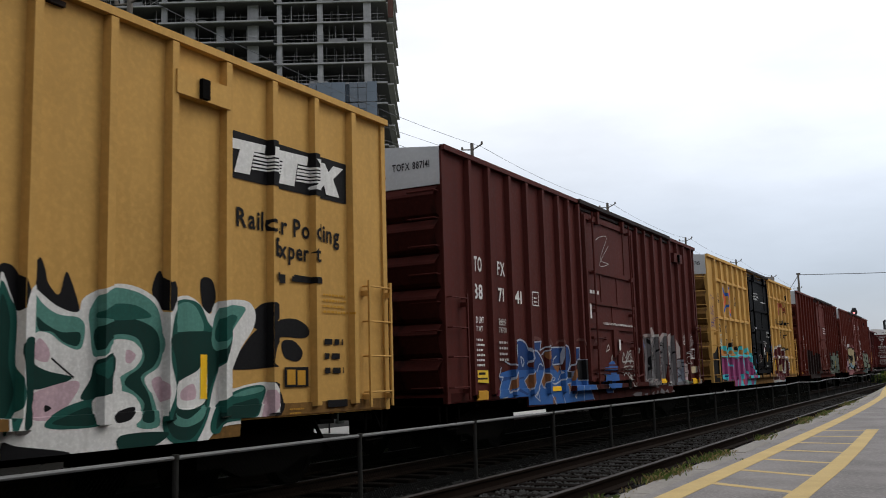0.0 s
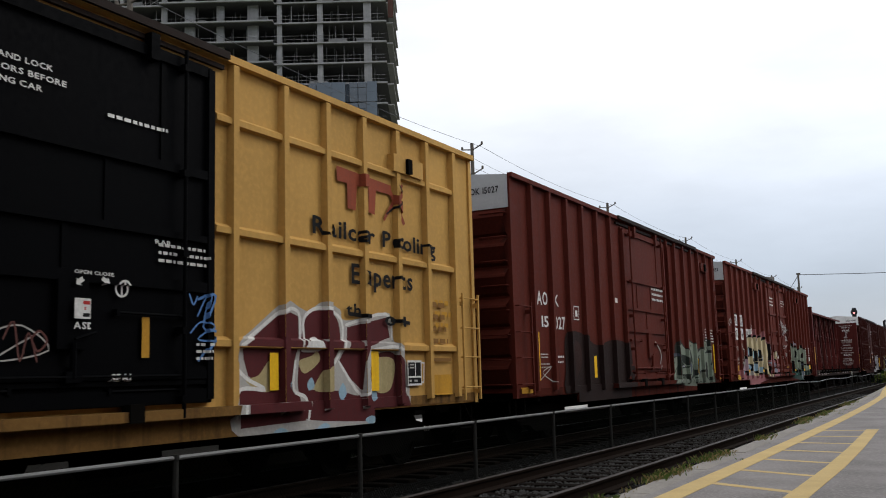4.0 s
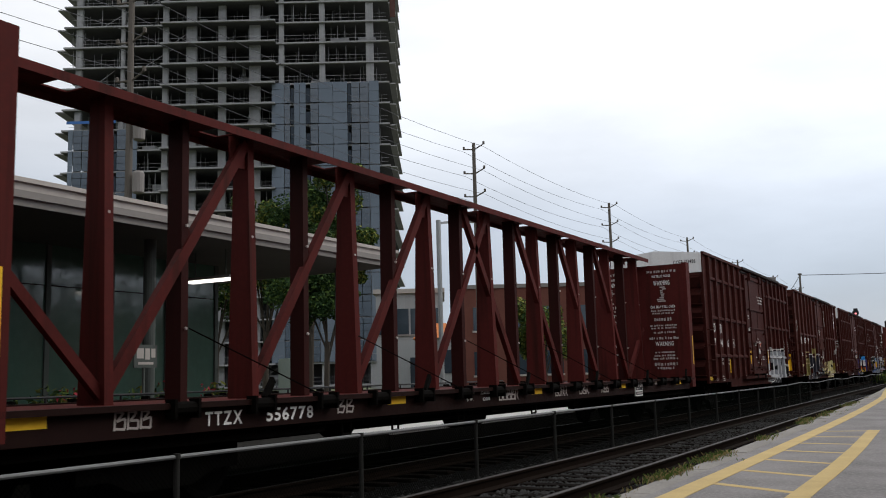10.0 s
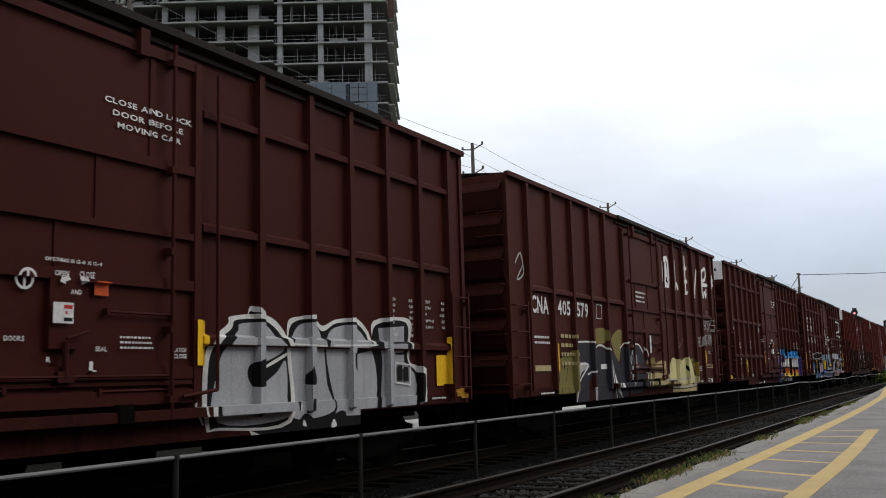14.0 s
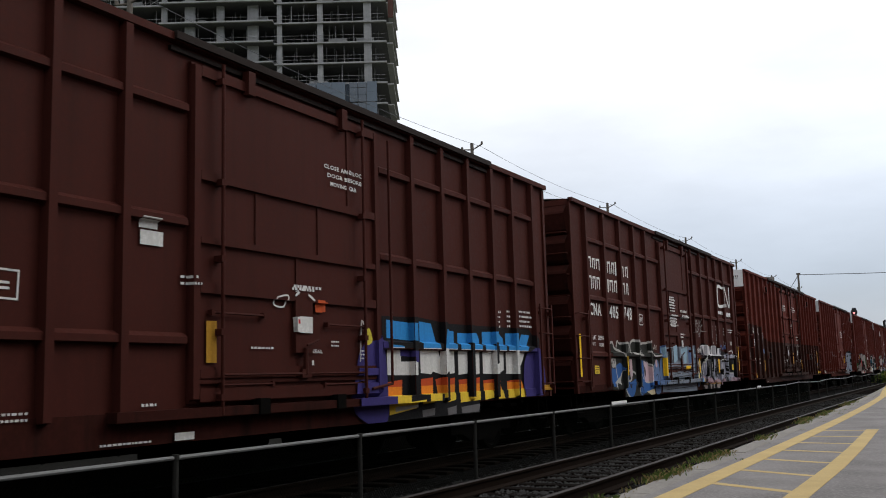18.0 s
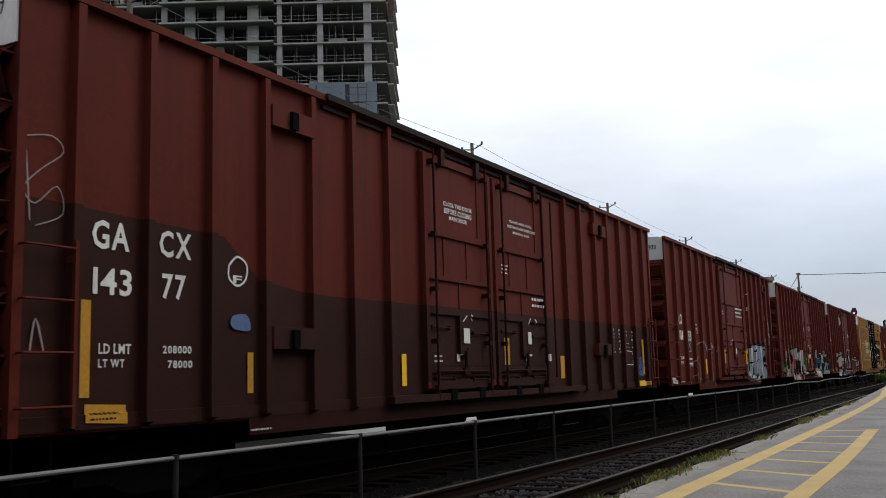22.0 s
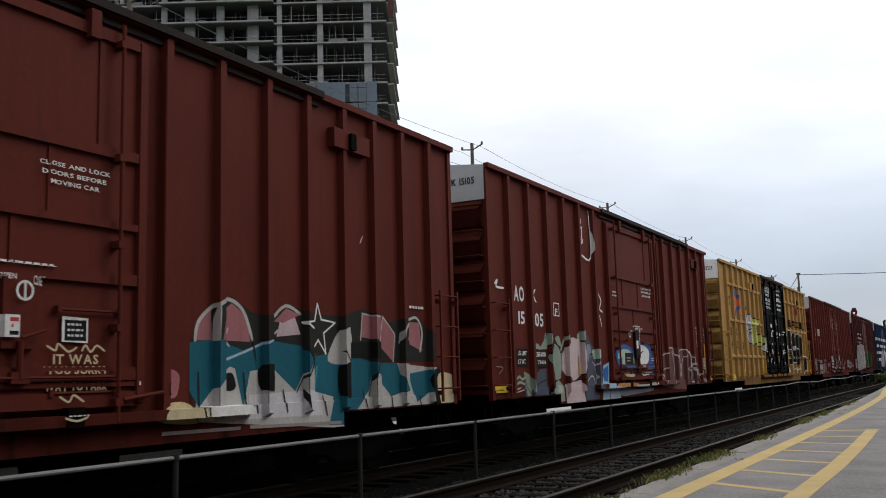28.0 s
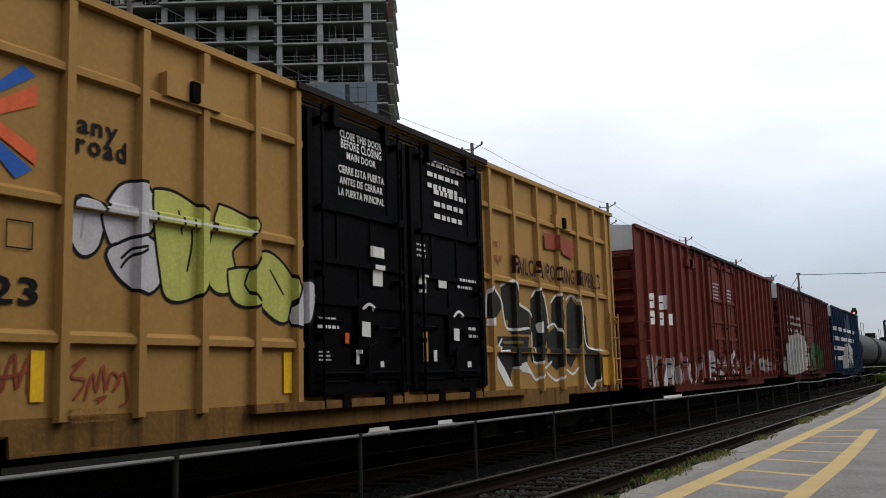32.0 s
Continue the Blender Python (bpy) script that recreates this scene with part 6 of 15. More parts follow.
# ======== tank cars ========
def tank_car(u0, L):
    car = thing("tank_car", "black tank car with rounded ends and a walkway", "tank car", "freight train cars")
    bm = fresh()
    prof = [(0.05, 0.55), (0.8, 0.62), (1.25, 0.85), (1.45, 1.2)]
    prof = prof + [(1.45, L - 1.2), (1.25, L - 0.85), (0.8, L - 0.62), (0.05, L - 0.55)]
    lathe(bm, prof, "y", 32, (0, 0, 2.65))
    part("tank", bm, P_TANK, car)
    bm = fresh()
    lathe(bm, [(0.5, 4.05), (0.5, 4.55), (0.42, 4.6)], "z", 20, (0, L / 2, 0))
    part("dome", bm, P_TANK, car)
    bm = fresh()
    box(bm, -0.3, 0.3, 0.2, L - 0.2, 0.75, 1.05)
    box(bm, -1.4, 1.4, 0.2, 0.9, 1.05, 1.12)
    box(bm, -1.4, 1.4, L - 0.9, L - 0.2, 1.05, 1.12)
    part("frame", bm, M_GRIME, car)
    for z in (4.9,):
        bm = fresh()
        for y in (L / 2 - 1.2, L / 2 + 1.2):
            for x in (-0.9, 0.9):
                tube(bm, (x, y, 3.8), (x, y, z), 0.02, 6)
        for x in (-0.9, 0.9):
            tube(bm, (x, L / 2 - 1.2, z), (x, L / 2 + 1.2, z), 0.02, 6)
        part("platform_rail", bm, P_TANK, car)
    for y in (1.9, L - 1.9):
        truck(car, y)
    coupler(car, 0.3, -1)
    coupler(car, L - 0.3, 1)
    car["u0"] = u0
    return car


first_tank = tank_car(333.2, 16.5)
MOVERS.append(first_tank)
for k in range(1, 5):
    c = copy_thing(first_tank, Matrix.Identity(4))
    c["u0"] = 333.2 + 18.1 * k
    MOVERS.append(c)


# ======== lettering and graffiti, in metres along each car and above the rail ========
d = Livery("yellow_first")
d.blob("K", (13.02, 2.36), (13.13, 2.39), (13.22, 2.3), (13.29, 2.1), (13.24, 1.95), (13.18, 2.02), (13.04, 2.06))
d.blob("K", (13.32, 2.25), (13.42, 2.48), (13.49, 2.37), (13.52, 2.26), (13.64, 2.16), (13.71, 2.37), (13.78, 2.28), (13.87, 2.05), (13.83, 1.97), (13.61, 2.01), (13.37, 2.2))
d.blob("K", (14.77, 2.24), (14.81, 2.42), (14.88, 2.48), (14.94, 2.37), (15.0, 2.37), (15.04, 2.23), (15.0, 2.11), (14.93, 2.07))
d.blob("K", (15.46, 2.41), (15.55, 2.47), (15.66, 2.42), (15.7, 2.24), (15.61, 2.08), (15.5, 2.13))
d.blob("K", (16.24, 2.04), (16.44, 2.21), (16.64, 2.25), (16.72, 2.15), (16.62, 2.0), (16.39, 1.93))
d.blob("K", (16.32, 1.88), (16.59, 2.01), (17.07, 2.08), (17.37, 1.98), (17.31, 1.85), (16.75, 1.83), (16.6, 1.56), (16.64, 1.49), (15.91, 1.48), (16.12, 1.7))
d.blob("K", (16.85, 1.79), (17.07, 1.81), (17.25, 1.68), (17.16, 1.56), (16.9, 1.61))
d.blob("K", (16.54, 1.3), (16.79, 1.23), (16.87, 1.02), (16.66, 0.84), (16.43, 0.88))
d.blob("W", (13.03, 2.23), (13.14, 2.14), (13.22, 1.99), (13.32, 2.22), (13.61, 2.06), (13.85, 2.01), (13.91, 2.14), (14.12, 2.25), (14.33, 2.31), (14.58, 2.29), (14.81, 2.2), (14.94, 2.05), (15.04, 2.19), (15.25, 2.25), (15.41, 2.2), (15.61, 2.07), (15.72, 2.21), (16.19, 2.25), (16.36, 2.13), (16.32, 1.93), (16.09, 1.67), (15.91, 1.28), (16.24, 1.3), (16.56, 1.32), (16.69, 1.23), (16.79, 1.03), (16.53, 0.88), (15.79, 0.85), (15.51, 0.69), (15.18, 0.65), (13.96, 0.66), (13.42, 0.65), (13.09, 0.66))
d.blob("GM", (13.03, 2.18), (13.15, 2.09), (13.21, 1.94), (13.21, 1.55), (13.26, 1.26), (13.19, 1.08), (13.08, 0.99))
d.blob("G", (13.04, 2.08), (13.14, 1.94), (13.14, 1.55), (13.2, 1.27), (13.07, 1.08))
d.blob("GL", (13.34, 2.12), (13.38, 2.16), (13.48, 2.06), (13.64, 1.98), (13.86, 1.96), (13.94, 1.87), (13.89, 1.67), (13.7, 1.71), (13.56, 1.8), (13.44, 1.82), (13.34, 1.8))
d.blob("G", (13.41, 1.95), (13.52, 1.88), (13.68, 1.82), (13.88, 1.82), (13.86, 1.7), (13.7, 1.73), (13.57, 1.82), (13.44, 1.83))
d.blob("G", (13.33, 1.75), (13.39, 1.55), (13.54, 1.47), (13.79, 1.42), (13.74, 1.37), (13.46, 1.31), (13.34, 1.29), (13.33, 1.02), (13.25, 0.98), (13.26, 1.26), (13.23, 1.7))
d.blob("PI", (13.38, 1.6), (13.44, 1.76), (13.55, 1.66), (13.53, 1.55))
d.rule("K", 0.025, (13.58, 1.58), (13.69, 1.5), (13.82, 1.41))
d.blob("PI", (13.36, 1.26), (13.81, 1.38), (13.88, 1.3), (13.64, 1.06), (13.36, 1.06))
d.blob("K", (13.52, 1.17), (13.59, 1.14), (13.52, 1.11))
d.blob("GM", (13.5, 1.0), (13.7, 1.13), (14.01, 1.21), (14.09, 1.18), (14.06, 1.01), (14.07, 0.95), (13.65, 0.95))
d.blob("G", (13.59, 1.0), (13.76, 1.07), (14.02, 1.13), (14.05, 0.97))
d.blob("GL", (13.99, 2.04), (14.19, 2.25), (14.54, 2.25), (14.81, 2.13), (14.9, 1.93), (14.92, 1.67), (14.86, 1.5), (14.68, 1.39), (14.79, 1.22), (14.87, 0.92), (14.57, 0.92), (14.64, 1.1), (14.53, 1.23), (14.36, 1.29), (14.36, 1.4), (14.56, 1.5), (14.64, 1.62), (14.55, 1.74), (14.37, 1.77), (14.2, 1.73), (14.14, 1.63), (14.04, 1.61), (14.0, 1.82))
d.blob("G", (14.05, 1.85), (14.26, 1.95), (14.55, 1.97), (14.82, 1.87), (14.88, 1.67), (14.8, 1.51), (14.63, 1.4), (14.74, 1.22), (14.8, 0.97), (14.64, 0.98), (14.68, 1.14), (14.56, 1.25), (14.43, 1.33), (14.46, 1.41), (14.62, 1.5), (14.67, 1.62), (14.58, 1.78), (14.37, 1.82), (14.19, 1.77), (14.08, 1.66))
d.blob("GM", (14.06, 1.98), (14.23, 2.1), (14.55, 2.11), (14.76, 2.01), (14.55, 1.97), (14.26, 1.95))
d.blob("W", (14.2, 1.73), (14.37, 1.77), (14.59, 1.71), (14.64, 1.61), (14.53, 1.51), (14.43, 1.49), (14.35, 1.56), (14.31, 1.65))
d.blob("PI", (14.45, 1.67), (14.56, 1.62), (14.5, 1.54), (14.43, 1.56))
d.blob("G", (14.05, 1.53), (14.18, 1.63), (14.31, 1.58), (14.25, 1.29), (14.05, 1.21), (13.9, 1.22), (14.01, 1.39))
d.blob("GM", (14.07, 1.5), (14.18, 1.6), (14.25, 1.56), (14.14, 1.39))
d.blob("W", (14.32, 1.49), (14.39, 1.28), (14.25, 1.23), (14.28, 1.38))
d.blob("W", (14.05, 1.2), (14.28, 1.26), (14.53, 1.23), (14.63, 1.1), (14.6, 0.97), (14.39, 0.92), (14.15, 0.94), (14.07, 1.01))
d.blob("K", (14.29, 1.04), (14.39, 1.09), (14.56, 1.11), (14.5, 1.0), (14.33, 0.97))
d.blob("W", (14.68, 1.39), (14.82, 1.47), (14.9, 1.49), (15.06, 1.27), (14.96, 1.05), (14.87, 1.2), (14.75, 1.26))
d.blob("PI", (14.77, 1.35), (14.89, 1.4), (14.95, 1.24), (14.89, 1.15))
d.blob("GM", (14.99, 2.01), (15.08, 2.16), (15.25, 2.21), (15.46, 2.16), (15.59, 1.97), (15.75, 1.85), (15.82, 1.68), (15.65, 1.25), (15.56, 0.96), (15.36, 0.7), (15.1, 0.71), (14.94, 0.82), (14.91, 0.99), (15.02, 1.27), (14.95, 1.56), (14.95, 1.79))
d.blob("GL", (15.02, 1.99), (15.12, 2.14), (15.29, 2.18), (15.43, 2.09), (15.5, 1.88), (15.09, 1.85))
d.blob("G", (14.99, 1.83), (15.77, 1.87), (15.84, 1.71), (15.61, 1.25), (15.51, 0.95), (15.33, 0.76), (15.12, 0.76), (15.01, 0.84), (14.97, 0.97), (15.06, 1.21), (15.01, 1.56))
d.blob("W", (15.13, 1.31), (15.22, 1.38), (15.42, 1.46), (15.54, 1.56), (15.56, 1.18), (15.39, 1.07), (15.14, 1.08))
d.blob("PI", (15.19, 1.26), (15.36, 1.32), (15.39, 1.17), (15.19, 1.16))
d.blob("GL", (15.03, 1.04), (15.26, 0.96), (15.53, 1.1), (15.48, 0.95), (15.26, 0.88), (15.07, 0.92))
d.blob("GL", (15.75, 2.14), (16.18, 2.17), (16.05, 1.99), (15.88, 1.81), (15.73, 1.67), (15.63, 1.79))
d.blob("GM", (15.79, 2.05), (16.05, 2.06), (15.9, 1.87), (15.75, 1.77), (15.68, 1.85))
d.blob("GM", (15.74, 1.12), (16.05, 1.24), (16.44, 1.29), (16.54, 1.22), (16.44, 1.04), (16.33, 0.92), (15.86, 0.89), (15.74, 0.79), (15.62, 0.8), (15.61, 0.92))
d.blob("G", (15.77, 1.04), (16.09, 1.1), (16.41, 1.13), (16.33, 0.94), (15.86, 0.92), (15.69, 0.83))
d.blob("GL", (15.97, 1.18), (16.24, 1.25), (16.5, 1.26), (16.45, 1.21), (16.14, 1.17))
d.blob("PI", (16.58, 1.23), (16.72, 1.08), (16.53, 0.92), (16.45, 0.95))
d.blob("G", (14.37, 0.85), (14.99, 0.84), (14.73, 0.7), (14.38, 0.7))
d.blob("K", (13.08, 0.87), (13.25, 0.83), (13.77, 0.74), (13.63, 0.67), (13.2, 0.67), (13.09, 0.68))
d.patch("K", (15.91, 4.21), (18.24, 4.22), (18.23, 3.67), (15.91, 3.65))
d.words("K", 16.03, 3.1, 18.06, 3.4, "Railcar Pooling")
d.words("K", 16.63, 2.81, 17.65, 3.1, "Experts")
d.rule("K", 0.06, (17.1, 2.6), (17.64, 2.59))
d.bar("Y", 15.46, 1.16, 15.56, 1.63)
d.lines("YD", 4, 17.68, 2.17, 18.3, 2.46)
d.lines("K", 3, 17.7, 1.38, 18.18, 1.93)
d.bar("K", 16.88, 1.25, 17.35, 1.49)
d.bar("YD", 16.93, 1.28, 17.09, 1.46)
d.bar("YD", 17.13, 1.27, 17.29, 1.45)
d.bar("K", 17.72, 0.98, 18.16, 1.07)
d.lines("YD", 2, 16.95, 0.92, 17.23, 1.01)
d.patch("W", (15.90, 4.11), (16.54, 4.14), (16.52, 4.04), (16.33, 4.02), (16.25, 3.73), (15.98, 3.72), (16.08, 4.00), (15.91, 3.99))
d.patch("W", (16.61, 4.13), (17.38, 4.16), (17.36, 4.04), (17.16, 4.03), (17.09, 3.73), (16.79, 3.72), (16.87, 4.03), (16.60, 4.00))
d.patch("W", (16.33, 4.01), (16.89, 4.03), (16.88, 4.01), (16.32, 3.98))
d.patch("W", (17.17, 4.01), (17.65, 4.04), (17.64, 4.01), (17.16, 3.98))
d.patch("W", (16.32, 3.96), (16.87, 3.99), (16.86, 3.96), (16.31, 3.93))
d.patch("W", (17.16, 3.96), (17.64, 3.99), (17.63, 3.97), (17.15, 3.93))
d.patch("W", (16.31, 3.91), (16.86, 3.94), (16.85, 3.92), (16.30, 3.89))
d.patch("W", (17.15, 3.92), (17.62, 3.95), (17.61, 3.92), (17.14, 3.89))
d.patch("W", (16.30, 3.87), (16.84, 3.90), (16.83, 3.88), (16.29, 3.84))
d.patch("W", (17.14, 3.87), (17.60, 3.90), (17.59, 3.88), (17.13, 3.84))
d.patch("W", (16.29, 3.82), (16.83, 3.86), (16.82, 3.84), (16.28, 3.80))
d.patch("W", (17.13, 3.82), (17.59, 3.86), (17.58, 3.83), (17.12, 3.80))
d.patch("W", (17.44, 4.14), (17.74, 4.14), (17.82, 4.04), (17.93, 4.14), (18.16, 4.14), (17.92, 3.96), (18.06, 3.73), (17.76, 3.73), (17.72, 3.85), (17.59, 3.74), (17.36, 3.74), (17.65, 3.95))
d.bar("K", 16.652, 2.515, 16.743, 2.608)
d.bar("K", 16.791, 2.498, 16.903, 2.605)
d.bar("K", 17.029, 2.534, 17.573, 2.597)
d.done()
d = Livery("brown_first")
d.patch("SG", (10.19, 2.13), (11.53, 2.24), (11.56, 0.89), (10.21, 0.98))
d.patch("SG", (11.67, 2.21), (12.31, 2.28), (12.26, 0.96), (11.69, 0.95))
d.patch("SG", (12.47, 2.22), (13.08, 2.29), (13.11, 0.89), (12.46, 0.92))
d.patch("SLB", (13.27, 1.60), (13.90, 1.63), (13.87, 0.81), (13.29, 0.86))
d.patch("DG2", (13.88, 1.08), (14.39, 1.01), (14.35, 0.74), (13.72, 0.76))
d.patch("WN", (11.00, 2.24), (11.18, 2.47), (11.39, 2.26))
d.patch("WN", (10.17, 2.23), (11.53, 2.28), (11.53, 2.22), (10.17, 2.16))
d.patch("WN", (11.67, 2.18), (12.01, 2.24), (12.26, 2.35), (12.32, 2.28), (12.01, 2.10), (11.69, 2.06))
d.patch("WN", (12.47, 2.16), (12.80, 2.28), (13.04, 2.37), (12.92, 2.10), (12.63, 1.96), (12.47, 2.02))
d.patch("WN", (13.30, 2.27), (13.50, 2.12), (13.77, 1.96), (13.86, 1.69), (13.26, 1.62))
d.patch("BL3", (10.29, 2.11), (10.43, 2.15), (10.54, 1.96), (10.39, 1.77))
d.patch("WN", (10.98, 2.12), (11.19, 2.16), (11.15, 2.04), (11.00, 1.91))
d.patch("WN", (10.99, 1.78), (11.14, 1.82), (11.10, 1.68), (11.00, 1.66))
d.patch("WN", (11.69, 1.71), (11.96, 1.74), (11.86, 1.63), (11.69, 1.62))
d.patch("WN", (12.63, 1.90), (12.84, 1.79), (12.75, 1.68), (12.64, 1.75))
d.blob("WN", (12.62, 0.99), (12.70, 1.05), (12.83, 0.99), (12.73, 0.94))
d.stroke("K", 0.034, (10.56, 2.13), (10.54, 1.78), (10.40, 1.33), (10.36, 0.99))
d.stroke("K", 0.034, (10.72, 2.14), (10.81, 1.67), (10.66, 1.21), (10.58, 0.96))
d.stroke("K", 0.034, (10.98, 2.12), (10.94, 1.79), (11.11, 1.32), (11.06, 0.93))
d.stroke("K", 0.034, (11.45, 2.18), (11.31, 1.80), (11.11, 1.50), (11.16, 0.95))
d.stroke("K", 0.034, (11.52, 1.90), (11.31, 1.48), (11.50, 0.93))
d.stroke("K", 0.034, (10.27, 2.00), (10.35, 1.78), (10.23, 1.49))
d.stroke("K", 0.034, (10.28, 1.47), (10.25, 1.23), (10.33, 0.98))
d.stroke("K", 0.034, (10.49, 1.78), (10.44, 1.50), (10.47, 1.22))
d.stroke("K", 0.034, (10.87, 2.03), (10.73, 1.56), (10.88, 1.21), (10.82, 0.95))
d.stroke("K", 0.034, (11.14, 2.01), (11.05, 1.85), (11.15, 1.80))
d.stroke("K", 0.034, (11.40, 2.07), (11.22, 1.86), (11.19, 1.62))
d.stroke("K", 0.034, (11.86, 2.01), (12.17, 1.98), (12.12, 1.82), (11.72, 1.80))
d.stroke("K", 0.034, (11.69, 1.67), (12.06, 1.67))
d.stroke("K", 0.034, (11.96, 1.56), (11.73, 1.23))
d.stroke("K", 0.034, (12.12, 1.56), (12.06, 1.16))
d.stroke("K", 0.034, (12.22, 2.08), (12.12, 1.56), (11.86, 1.18))
d.stroke("K", 0.034, (12.58, 1.90), (12.57, 1.56), (12.91, 1.27), (12.85, 0.93))
d.stroke("K", 0.034, (13.03, 2.12), (12.91, 1.54), (12.74, 1.21))
d.stroke("K", 0.034, (12.46, 1.15), (12.58, 0.94))
d.stroke("K", 0.034, (13.08, 1.84), (12.84, 1.42))
d.stroke("K", 0.034, (13.32, 1.37), (13.88, 1.44))
d.stroke("K", 0.034, (13.36, 1.12), (13.76, 1.18))
d.stroke("K", 0.034, (13.29, 1.49), (13.87, 1.54))
d.stroke("K", 0.034, (13.42, 0.99), (13.72, 0.87))
d.stroke("WN", 0.022, (10.25, 1.28), (10.44, 1.31))
d.stroke("WN", 0.022, (11.67, 1.43), (11.96, 1.46))
d.stroke("WN", 0.022, (12.52, 1.49), (12.79, 1.52))
d.stroke("WN", 0.022, (10.45, 1.03), (10.74, 1.13), (10.71, 1.01))
d.patch("BL", (1.89, 0.96), (2.05, 1.29), (1.92, 1.30), (2.02, 1.37), (2.44, 1.42), (3.76, 1.42), (4.95, 1.39), (5.32, 1.36), (5.59, 1.19), (6.24, 1.16), (6.41, 1.02), (6.60, 0.76), (4.94, 0.74), (3.86, 0.75), (2.94, 0.77), (2.07, 0.77), (1.87, 0.86))
d.blob("BD", (2.51, 1.85), (2.68, 1.92), (2.86, 1.96), (3.06, 1.92), (3.22, 1.77), (3.25, 1.59), (3.15, 1.50), (3.24, 1.42), (2.85, 1.41), (2.48, 1.42), (2.58, 1.50), (2.53, 1.67))
d.patch("BD", (3.33, 1.92), (3.84, 1.95), (3.77, 1.78), (3.36, 1.75))
d.blob("BD", (3.29, 1.61), (3.43, 1.73), (3.62, 1.75), (3.81, 1.59), (3.95, 1.41), (3.57, 1.41), (3.27, 1.41))
d.patch("BD", (4.15, 1.83), (4.28, 1.84), (4.81, 1.84), (4.76, 1.52), (4.45, 1.50), (4.50, 1.40), (3.97, 1.41), (4.15, 1.56), (4.11, 1.70))
d.patch("BD", (4.94, 1.90), (5.27, 1.85), (5.32, 1.56), (5.34, 1.40), (4.81, 1.39), (4.86, 1.70))
d.patch("BD", (5.46, 1.85), (5.88, 1.86), (5.82, 1.62), (5.45, 1.56))
d.patch("BD", (1.92, 1.28), (2.44, 1.30), (2.41, 1.25), (1.99, 1.21))
d.patch("BD", (2.60, 1.26), (2.98, 1.29), (2.97, 1.26), (2.62, 1.22))
d.patch("BD", (2.69, 1.09), (3.11, 0.98), (3.08, 0.94), (2.69, 1.03))
d.stroke("WNT2", 0.06, (3.29, 1.96), (3.57, 2.01), (3.83, 1.98))
d.stroke("WNT2", 0.06, (4.09, 1.88), (4.24, 2.02), (4.41, 1.90))
d.stroke("WNT2", 0.05, (4.59, 1.92), (4.80, 1.98), (4.92, 1.91))
d.stroke("WNT2", 0.05, (5.75, 2.00), (5.96, 2.03), (6.15, 1.85))
d.stroke("WNT2", 0.05, (6.71, 1.96), (6.80, 2.03), (6.92, 1.90))
d.patch("OB", (2.59, 1.44), (2.59, 1.14), (2.30, 1.03), (2.44, 1.26))
d.patch("OB", (2.99, 1.21), (3.29, 1.37), (3.46, 1.48), (3.36, 1.23), (3.18, 1.02))
d.patch("OB", (3.75, 1.19), (3.97, 1.35), (4.13, 1.29), (3.88, 1.05))
d.patch("OB", (4.37, 1.48), (4.75, 1.48), (4.63, 1.34))
d.patch("OB", (5.12, 1.12), (5.31, 1.13), (5.16, 0.93))
d.patch("OB", (2.46, 0.78), (2.77, 0.90), (2.96, 0.77))
d.patch("OB", (3.97, 1.74), (4.15, 1.79), (4.20, 1.64), (4.01, 1.60))
d.patch("OB", (5.32, 1.36), (5.44, 1.41), (5.52, 1.30), (5.36, 1.17))
d.patch("OB", (4.27, 0.89), (4.40, 0.87), (4.44, 0.75), (4.27, 0.75))
d.stroke("LV", 0.035, (2.51, 1.84), (2.68, 1.92), (2.86, 1.96), (3.09, 1.91), (3.23, 1.76), (3.26, 1.61), (3.14, 1.52))
d.stroke("LV", 0.03, (2.51, 1.82), (2.53, 1.67), (2.60, 1.54), (2.62, 1.46), (2.44, 1.27), (2.28, 1.04), (2.40, 1.03), (2.59, 1.14), (2.60, 1.44))
d.stroke("LV", 0.03, (2.18, 1.57), (2.36, 1.52), (2.60, 1.49))
d.rule("LV", 0.03, (1.87, 0.97), (1.96, 1.14), (2.08, 1.29), (1.92, 1.30), (2.02, 1.46))
d.rule("LV", 0.028, (2.99, 1.21), (3.29, 1.37), (3.46, 1.48), (3.36, 1.23), (3.18, 1.02), (2.99, 1.21))
d.rule("LV", 0.026, (3.75, 1.19), (3.97, 1.35), (4.13, 1.29), (3.88, 1.05), (3.75, 1.19))
d.stroke("LV", 0.034, (3.29, 1.61), (3.42, 1.73), (3.59, 1.77), (3.79, 1.66), (3.94, 1.47), (3.87, 1.30), (3.72, 1.14), (3.48, 0.92))
d.rule("LV", 0.028, (3.55, 1.00), (3.40, 0.92), (3.63, 0.82), (3.55, 1.00))
d.stroke("LV", 0.03, (2.86, 1.65), (2.94, 1.62), (2.99, 1.55), (2.92, 1.48), (2.88, 1.56), (2.86, 1.65))
d.rule("LV", 0.034, (3.35, 1.59), (3.36, 1.92), (3.84, 1.95), (3.76, 1.78), (3.97, 1.83), (4.14, 1.89), (4.28, 1.84), (4.81, 1.85), (4.78, 1.52), (4.37, 1.50))
d.stroke("LV", 0.03, (4.37, 1.50), (4.41, 1.60), (4.57, 1.67))
d.rule("LV", 0.026, (4.75, 1.49), (4.79, 1.34), (4.61, 1.20))
d.stroke("LV", 0.03, (4.17, 1.24), (4.28, 1.16), (4.49, 1.13), (4.78, 1.20), (5.02, 1.30), (5.32, 1.47), (5.47, 1.56))
d.stroke("LV", 0.028, (4.99, 1.67), (4.95, 1.42), (5.02, 1.21))
